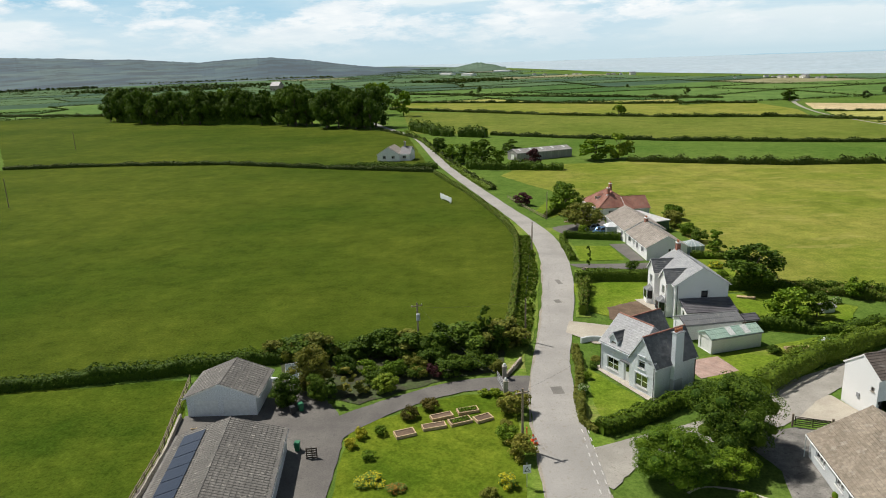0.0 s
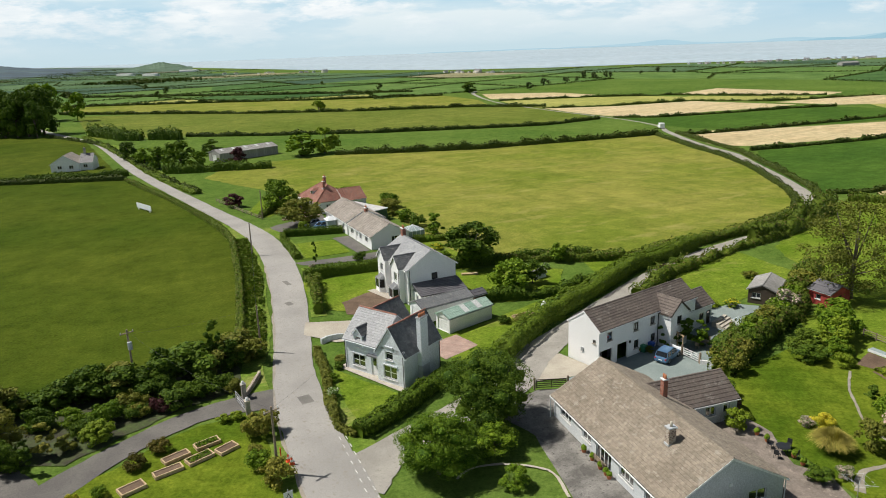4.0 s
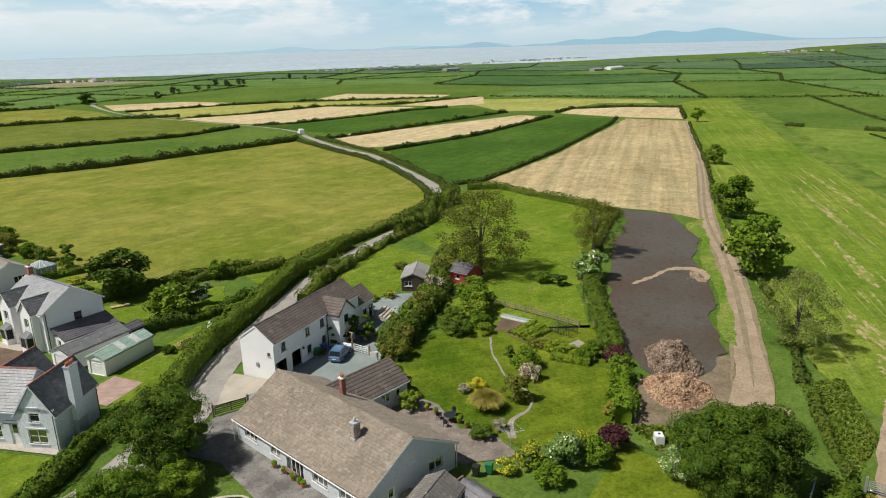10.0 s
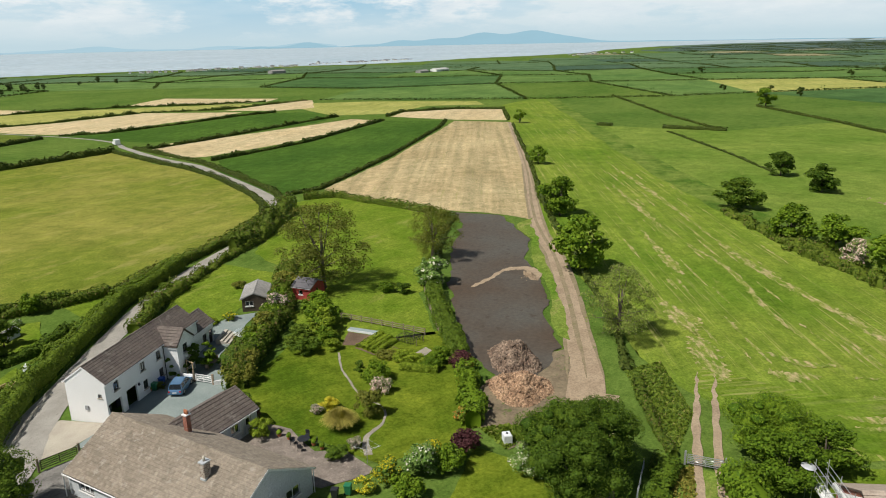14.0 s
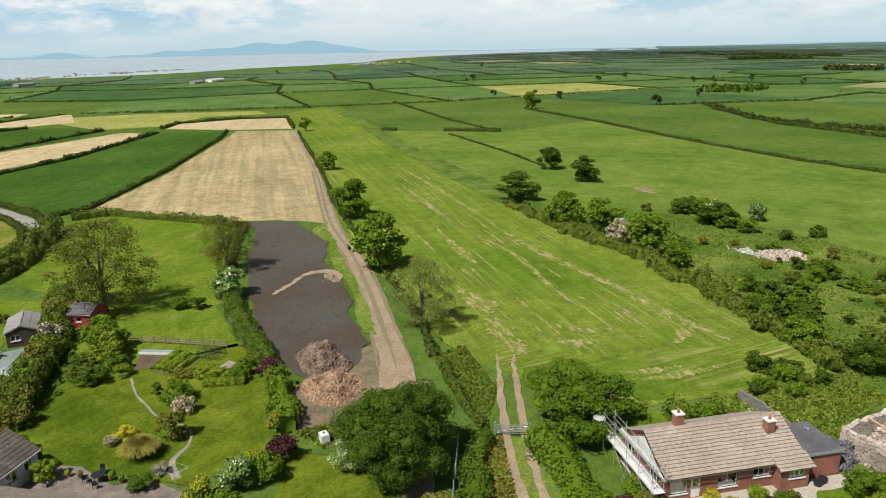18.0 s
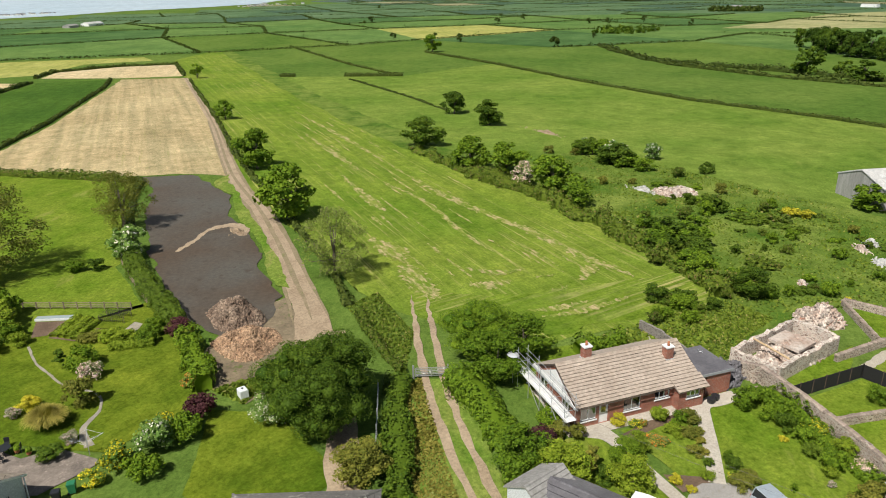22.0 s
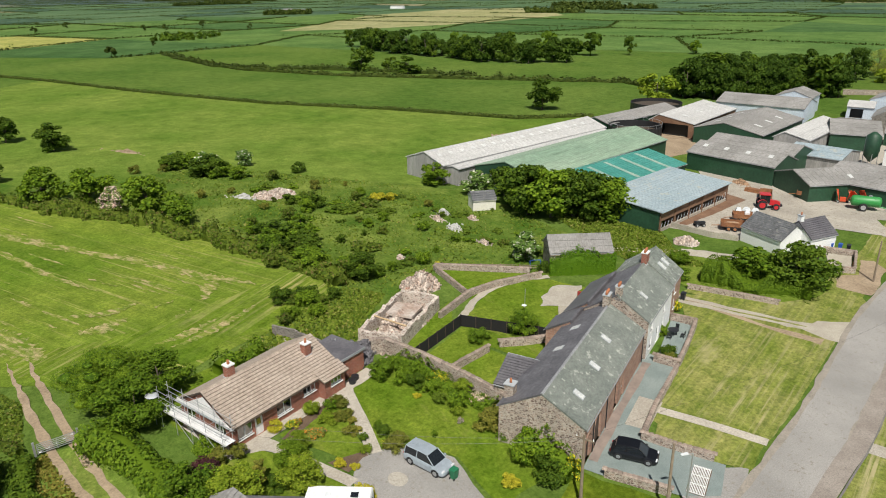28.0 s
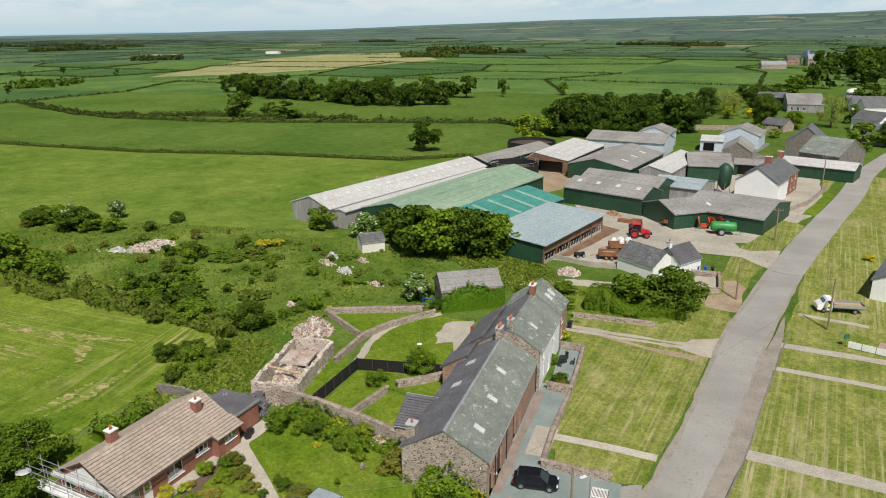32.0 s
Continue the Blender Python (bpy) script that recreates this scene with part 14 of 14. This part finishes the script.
# houses across the street
outbuilding("white house across the street", 12.4, -106.6, 13.6, -120.0, 8.4, 3.2, 5.4, "white", "slate", "x", back=[], name="village_house", category="house", course=0.4)
wb = thing("garden_fence", "white timber garden fence across the street", "fence", 17.8, -85.0, 0.09, -174)
for i in range(8):
    part("panel", Geo().box(i * 1.6, i * 1.6 + 1.5, -0.03, 0.03, 0.1, 1.0), "white_paint", wb)
pt = thing("garden_patio", "brown sunken patio behind the white fence", "patio", 12.0, -88.0, 0.08, -174)
part("paving", Geo().box(-3, 3, -2, 2, 0, 0.05), "paving", pt)
plank = thing("notice_board", "small green notice board by the path", "notice board", 18.2, -85.4, 0.09, 60)
part("post", Geo().rod((0, 0, 0), (0, 0, 1.6), 0.05, None, 6), "wood", plank)
part("board", Geo().box(-0.4, 0.4, -0.04, 0.04, 1.0, 1.7), "plastic_green", plank)

# tall grass and weeds
scatter("tall_grass", "tall lush grass and weeds in rough ground", [(78, -31), (90, -30), (101, -26), (130, -17), (150, -6), (163, -28), (150, -45), (128, -60), (118, -66), (104, -72), (80, -72), (66, -70), (64, -57), (76, -46), (72, -34), (66, -25)], 15000, 0.1, 0.3, "blades", 91, size=0.2)
scatter("tall_grass", "long grass behind the ruin", [(60, -22), (66, -26), (73, -34), (79, -31), (76, -24), (70, -12), (66, -10)], 9000, 0.12, 0.3, "blades", 92, size=0.25)
scatter("tall_grass", "dry long grass beside the farm track", [(36, 9.5), (61, 11), (61.5, 9.2), (51, 7.6), (36, 5)], 5000, 0.1, 0.24, "blades_dry", 93, size=0.25)
scatter("tall_grass", "long verge grass by the road", [(8.4, 92), (10, 104), (13.4, 128), (15.6, 154), (18, 154), (16.6, 130), (12.6, 103), (10.4, 92)], 9000, 0.25, 0.6, "blades", 94)
scatter("tall_grass", "weeds beside the muck patch", [(62, 33), (57.6, 27), (64, 24), (60, 32)], 2000, 0.15, 0.4, "blades", 95, size=0.3)
scatter("tall_grass", "weeds round the farm trees", [(74, -88), (68, -86), (60, -80), (52, -78), (60, -70), (76, -74), (94, -80)], 14000, 0.12, 0.32, "blades", 96, size=0.25)
scatter("tall_grass", "long grass by the field gate", [(62, 11), (80, 19), (84, 15), (72, 10)], 4200, 0.08, 0.22, "blades", 97, size=0.22)

# ---- far country: coastal wood, town, lone farms ----
def canopy(name, label, pts, n, h, size, mat, seed):
    """A low closed wood seen from afar: leafy clumps over an outline."""
    rng = np.random.default_rng(seed)
    pts = np.array(pts, float)
    lo, hi = pts.min(0), pts.max(0)
    nxt = np.roll(pts, -1, 0)
    got = np.zeros((0, 2))
    while len(got) < n:
        q = rng.uniform(lo, hi, (n * 2, 2))
        inside = np.zeros(len(q), bool)
        for a, b in zip(pts, nxt):
            if a[1] != b[1]:
                inside ^= ((a[1] > q[:, 1]) != (b[1] > q[:, 1])) & (q[:, 0] < (b[0] - a[0]) * (q[:, 1] - a[1]) / (b[1] - a[1]) + a[0])
        got = np.concatenate([got, q[inside]])
    got = got[:n]
    tops = h * (0.62 + 0.38 * np.sin(got[:, 0] * 0.31 + 2 * np.sin(got[:, 1] * 0.17)) * np.sin(got[:, 1] * 0.27)) * rng.uniform(0.75, 1.1, n)
    k = 9
    cen = np.repeat(np.concatenate([got, tops[:, None] * 0.5], 1), k, 0)
    out = unit(rng.normal(size=(n * k, 3)) + (0, 0, 0.5))
    cen = cen + out * np.repeat(np.stack([tops * 0.45, tops * 0.45, tops * 0.5], 1), k, 0)
    cen[:, 2] = np.maximum(cen[:, 2], 0.3)
    v, q = leaf_quads(cen, out + rng.normal(size=(n * k, 3)) * 0.35, rng.uniform(0.6, 1.2, n * k) * size, rng)
    return tagged(new(name, fast_mesh(name, v, q, mat)), label, "wood", "", "stuff")


canopy("hill_wood", "dark copse on the western slope", [(-700, 1300), (-560, 1180), (-380, 1250), (-300, 1420), (-480, 1500)], 420, 6.0, 4.5, "leaf_far", 7)
canopy("hill_wood", "dark copse below the western hill", [(-60, 1240), (20, 1170), (130, 1220), (60, 1300)], 320, 5.0, 4.0, "leaf_far", 8)
canopy("field_copse", "dark copse at the field corner", [(560, -160), (600, -190), (615, -150), (580, -130)], 90, 6.0, 3.0, "leaf_dark", 9)


def far_house(label, L, W, e, r, walls, roof, name="far_house", category="house", dark=3):
    """A house seen from a mile off: walls, roof, chimney and a row of dark windows."""
    t = thing(name, label, category)
    g = Geo()
    g.loft([[(-L / 2, -W / 2, 0), (L / 2, -W / 2, 0), (L / 2, W / 2, 0), (-L / 2, W / 2, 0)], [(-L / 2, -W / 2, e), (L / 2, -W / 2, e), (L / 2, W / 2, e), (-L / 2, W / 2, e)]], caps=False)
    for sx in (-L / 2, L / 2):
        g.poly([(sx, -W / 2, e), (sx, W / 2, e), (sx, 0, r)])
    part("wall", g, walls, t)
    for sy in (-1, 1):
        a = [(-L / 2 - 0.3, sy * (W / 2 + 0.3), e - 0.1), (L / 2 + 0.3, sy * (W / 2 + 0.3), e - 0.1), (L / 2 + 0.3, 0, r + 0.05), (-L / 2 - 0.3, 0, r + 0.05)]
        part("roof_slope", Geo().loft([a, [(x, y, z + 0.18) for x, y, z in a]]), roof, t)
    if dark:
        part("chimney", Geo().box(L / 2 - 1.0, L / 2 - 0.2, -0.4, 0.4, r - 0.6, r + 1.0), "brick", t)
        for i in range(dark):
            x = -L / 2 + (i + 0.5) * L / dark
            for sy in (-1, 1):
                y0, y1 = sorted((sy * W / 2, sy * (W / 2 + 0.05)))
                part("window", Geo().box(x - 0.6, x + 0.6, y0, y1, 1.0, 2.3), "glass", t)
    return t


def scatter_houses(protos, line, n, wide, seed, group, turn0):
    rng = random.Random(seed)
    pts, _, _ = along(line, 3.0)
    for i in range(n):
        p = pts[rng.randrange(len(pts))]
        m = pose(float(p[0]) + rng.gauss(0, wide), float(p[1]) + rng.gauss(0, wide * 0.6), 0.0, 0, 0, turn0 + rng.choice((0, 90, 8, -12, 78))) @ Matrix.Scale(0.62, 4)
        if i < len(protos):
            protos[i].matrix_world = m
            ob = protos[i]
        else:
            ob = copy_thing(protos[rng.randrange(len(protos))], m)
        ob["group"] = group


far_set = lambda: [far_house("small white seaside house with slate roof", 11, 8, 3.2, 6.0, "white", "slate"), far_house("small white seaside house with brown roof", 13, 8, 2.6, 5.2, "white", "tile_brown"), far_house("tall pale terraced house by the shore", 18, 9, 5.4, 8.6, "cream", "slate"), far_house("low grey seaside house", 10, 8, 2.8, 5.0, "grey_render", "slate_dark")]
scatter_houses(far_set(), [(778, 838), (840, 800), (900, 800), (990, 743), (1090, 740), (1144, 726), (1229, 702), (1330, 660)], 120, 17.0, 3, "coastal town", 30)
scatter_houses(far_set(), [(440, 1000), (470, 930), (497, 900)], 16, 12.0, 4, "shore houses", 10)
scatter_houses(far_set(), [(180, 1500), (260, 1420), (330, 1300)], 14, 18.0, 5, "shore houses", 10)
scatter_houses(far_set(), [(1560, 380), (1700, 360), (1760, 300)], 26, 26.0, 6, "eastern village", 60)
scatter_houses(far_set(), [(-1150, 2900), (-900, 2800), (-700, 2700)], 30, 60.0, 7, "hill village", 20)
for lab, x, y, tn, L, W, e, r, wl_, rf, nm in (
    ("long pale farm shed far away", -1060, 2330, -45, 150, 30, 9, 13, "grey_clad", "asbestos", "far_shed"),
    ("long pale farm shed far away", -960, 2460, -20, 120, 30, 8, 12, "grey_clad", "asbestos", "far_shed"),
    ("long white works building far away", 5, 1760, -50, 70, 24, 6, 8, "white", "asbestos_pale", "far_shed"),
    ("long white works building far away", 53, 1640, -50, 60, 22, 6, 8, "white", "asbestos_pale", "far_shed"),
    ("white coastal shed far away", 150, 1900, -40, 80, 20, 6, 8, "white", "skylight", "far_shed"),
    ("grey farm barn far away", 795, 600, -15, 36, 16, 5, 7, "grey_clad", "asbestos", "far_shed"),
    ("white farm barn far away", 850, 385, -12, 44, 16, 4.5, 7, "white", "asbestos_pale", "far_shed"),
    ("long grey barn by the coast fields", 812, 392, -12, 26, 14, 4, 6, "grey_clad", "asbestos", "far_shed"),
    ("white farm shed in the far fields", 1012, -455, 40, 28, 14, 5, 7, "white", "asbestos_pale", "far_shed"),
    ("grey farm barn in the far fields", 1030, -440, 40, 24, 14, 5, 8, "rust_wood", "asbestos", "far_shed"),
    ("white farm shed on the far slope", 1010, -620, 30, 36, 14, 5, 7, "white", "asbestos_pale", "far_shed"),
):
    o = far_house(lab, L, W, e, r, wl_, rf, nm, "shed", 0)
    o.matrix_world = pose(x, y, 0, 0, 0, tn) @ Matrix.Scale(0.62, 4)
hall = far_house("dark gabled stone house behind the wood", 18, 12, 7, 13, "stone", "slate_dark", "country_house")
hall.matrix_world = pose(-262, 1110, 0, 0, 0, -30)

for k, (az0, az1, r, seed) in enumerate(((-42, -26, 1750, 31), (-24, -9, 1900, 32), (-33, -18, 2150, 33)  )):
    ring = [(rr * math.sin(radians(a)), rr * math.cos(radians(a))) for rr, aa in ((r, np.linspace(az0, az1, 9)), (r + 55, np.linspace(az1, az0, 9))) for a in aa]
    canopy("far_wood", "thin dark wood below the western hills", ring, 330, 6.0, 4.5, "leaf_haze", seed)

# dark woods and hedgerow copses on the southern farmland
wood_rng = random.Random(77)
for k in range(16):
    az, r = wood_rng.uniform(100, 168), 900 + 1500 * wood_rng.random()
    half, deep = wood_rng.uniform(1.2, 4.0), wood_rng.uniform(20, 55)
    arc = [(rr * math.sin(radians(a)), rr * math.cos(radians(a))) for rr, aa in ((r, np.linspace(az - half, az + half, 7)), (r + deep, np.linspace(az + half, az - half, 7))) for a in aa]
    canopy("far_wood", "dark wood among the southern fields", arc, 200, 7.0, 4.2, "leaf_far", 200 + k)

# ---- pale cut straw left on the mown strip, drill lines on the stubble ----
sheet("headland", [(72.5, 2.5), (70.4, -6), (73, -13.5), (77, -23.6), (80.4, -29), (89, -27.6), (86, -20), (83.5, -10), (82, 0), (84, 9), (80, 11)], "silage_end", 0.096, "mown headland with pale curved swaths", "field", jag=1.0, step=1.5)
MAT["track_green"] = surface("thin worn grass between wheel ruts", (0.205, 0.165, 0.092), (0.265, 0.208, 0.13), 0.35, 3.0, False, 0.97, bump=0.4, c=(0.15, 0.16, 0.05))
ribbon("track_crown", [(76, 22.8, 0.1), (82, 24.6, 0.45), (88, 26.7, 0.7), (94, 28.7, 0.75), (107, 33.2, 0.75), (125.3, 40.2, 0.75), (144.6, 48.9, 0.7), (165, 56.4, 0.65), (219, 74.8, 0.6), (332, 118, 0.5)], 0.6, "track_green", 0.118, "worn thin grass between the wheel ruts", "track", jag=0.05)
for side in (-1, 1):
    ribbon("track_edge", [(76 - side * 0.8, 22.8 + side * 2.1, 0.2), (88 - side * 0.6, 26.7 + side * 1.75, 0.6), (107 - side * 0.65, 33.2 + side * 1.7, 0.7), (125.3 - side * 0.65, 40.2 + side * 1.6, 0.7), (144.6 - side * 0.6, 48.9 + side * 1.45, 0.6), (219 - side * 0.4, 74.8 + side * 1.0, 0.5)], 0.6, "track_green", 0.119, "thin worn grass along the farm track", "track", jag=0.1, seed=6 + side)
ibc = thing("water_container", "white plastic water container in steel cage", "container", 58.8, 27.3, 0.1, 35)
part("tank", Geo().loft([[(x * s, y * s, z) for x, y in ((-0.5, -0.42), (0.5, -0.42), (0.5, 0.42), (-0.5, 0.42))] for s, z in ((0.9, 0.15), (1.0, 0.22), (1.0, 1.02), (0.9, 1.1), (0.3, 1.12))]), "plastic_white", ibc)
part("pallet", Geo().box(-0.55, 0.55, -0.48, 0.48, 0.0, 0.14), "wood", ibc)
for i in range(4):
    part("cage_bar", Geo().box(-0.53, 0.53, -0.45, -0.43, 0.3 + 0.22 * i, 0.32 + 0.22 * i), "steel", ibc)
    part("cage_post", Geo().box(-0.5 + 0.33 * i, -0.48 + 0.33 * i, -0.45, -0.43, 0.14, 1.08), "steel", ibc)
part("cap", Geo().rod((0, 0, 1.1), (0, 0, 1.18), 0.12, None, 10), "plastic_black", ibc)


def scuff_mat():
    """Mown grass with dry tan stalks showing through in broken patches."""
    m, n, l, p = node_mat("dry scuffed mown grass")
    v = coords(n, l, False, (0.35, 1, 1), -23)
    fine = noise_of(n, l, coords(n, l, False), 2.6, 8, 0.8)
    green = mix_of(n, l, ramp_of(n, l, noise_of(n, l, v, 0.6, 5), [(0.35, (0, 0, 0)), (0.65, (1, 1, 1))]), (0.112, 0.185, 0.018), (0.200, 0.235, 0.045))
    col = mix_of(n, l, ramp_of(n, l, noise_of(n, l, v, 1.1, 7, 0.72), [(0.46, (0, 0, 0)), (0.62, (0.9, 0.9, 0.9))]), green, (0.44, 0.35, 0.19))
    col = mix_of(n, l, 0.7, col, ramp_of(n, l, fine, [(0.34, (0.5, 0.52, 0.5)), (0.66, (1.45, 1.42, 1.45))]), "MULTIPLY")
    l.new(col, p.inputs["Base Color"])
    p.inputs["Roughness"].default_value, p.inputs["Specular IOR Level"].default_value = 0.95, 0.02
    return m


MAT["scuff"] = scuff_mat()
for turn, (line, wide) in enumerate([([(149.1, 27.2), (127.1, 18.6), (120.7, 15.7)], 1.1), ([(107.0, 18.2), (99.9, 13.5), (95, 12)], 2.0), ([(95, 12), (90.5, 10.6), (85, 8.6), (81.1, 6.9)], 1.5), ([(151.6, 14.6), (132.1, 5.5), (119.0, -2.0), (109.2, -8.3), (99.6, -13.3), (93.6, -16.7), (87.3, -21.2)], 0.9), ([(141.5, 17.3), (126.2, 8.4), (108.2, 2.4), (97.2, -2.7)], 0.5), ([(86.4, 2.9), (85.6, -0.3), (86.9, -3.5)], 1.3), ([(77.2, -4.1), (77.8, -8.4), (79.8, -13.2)], 0.7), ([(75.3, -6.0), (76.3, -10.2), (78.0, -13.8), (80, -18)], 0.6), ([(75.5, 1.3), (77.1, -2.0)], 0.9), ([(85.8, -12.9), (90.2, -15.2), (92.8, -17.7)], 1.1), ([(83.4, -8.5), (84.5, -11.2)], 1.0), ([(101.3, 7.3), (97.7, 5.9)], 1.2), ([(79.8, -16.2), (80.8, -18.8)], 0.7), ([(92, 3), (90, -2), (91, -6)], 0.8), ([(88, -7), (88.6, -10)], 0.8), ([(104, -2), (98, -5)], 0.7), ([(200, 44), (170, 31), (149, 22)], 0.9), ([(230, 50), (190, 31), (152, 14.6)], 0.8)]):
    n = len(line) - 1
    ribbon("dry_scuff", [(x, y, wide * (0.3 if i in (0, n) else 1.9)) for i, (x, y) in enumerate(line)], wide, "scuff", 0.1245 + 0.0009 * turn, "pale dry scuffed strip in the mown grass", "dry grass", smooth=14, jag=wide * 0.5, seed=len(line))


SCUFF = np.random.default_rng(4)
for k in range(46):
    u, w = float(SCUFF.uniform()) ** 1.6, float(SCUFF.uniform(0.05, 0.95))
    x, y = (86 + u * 130) * (1 - w) + (91 + u * 130) * w, (13 + u * 52) * (1 - w) + (-24 + u * 59) * w
    far = float(SCUFF.uniform(4, 16))
    ribbon("dry_scuff", [(x, y, 0.1), (x + far * 0.46, y + far * 0.195, float(SCUFF.uniform(0.25, 0.7))), (x + far * 0.92, y + far * 0.39, 0.1)], 0.5, "scuff", 0.108 + 0.0003 * k, "thin pale dry line in the mown grass", "dry grass", smooth=8, jag=0.12, seed=k)
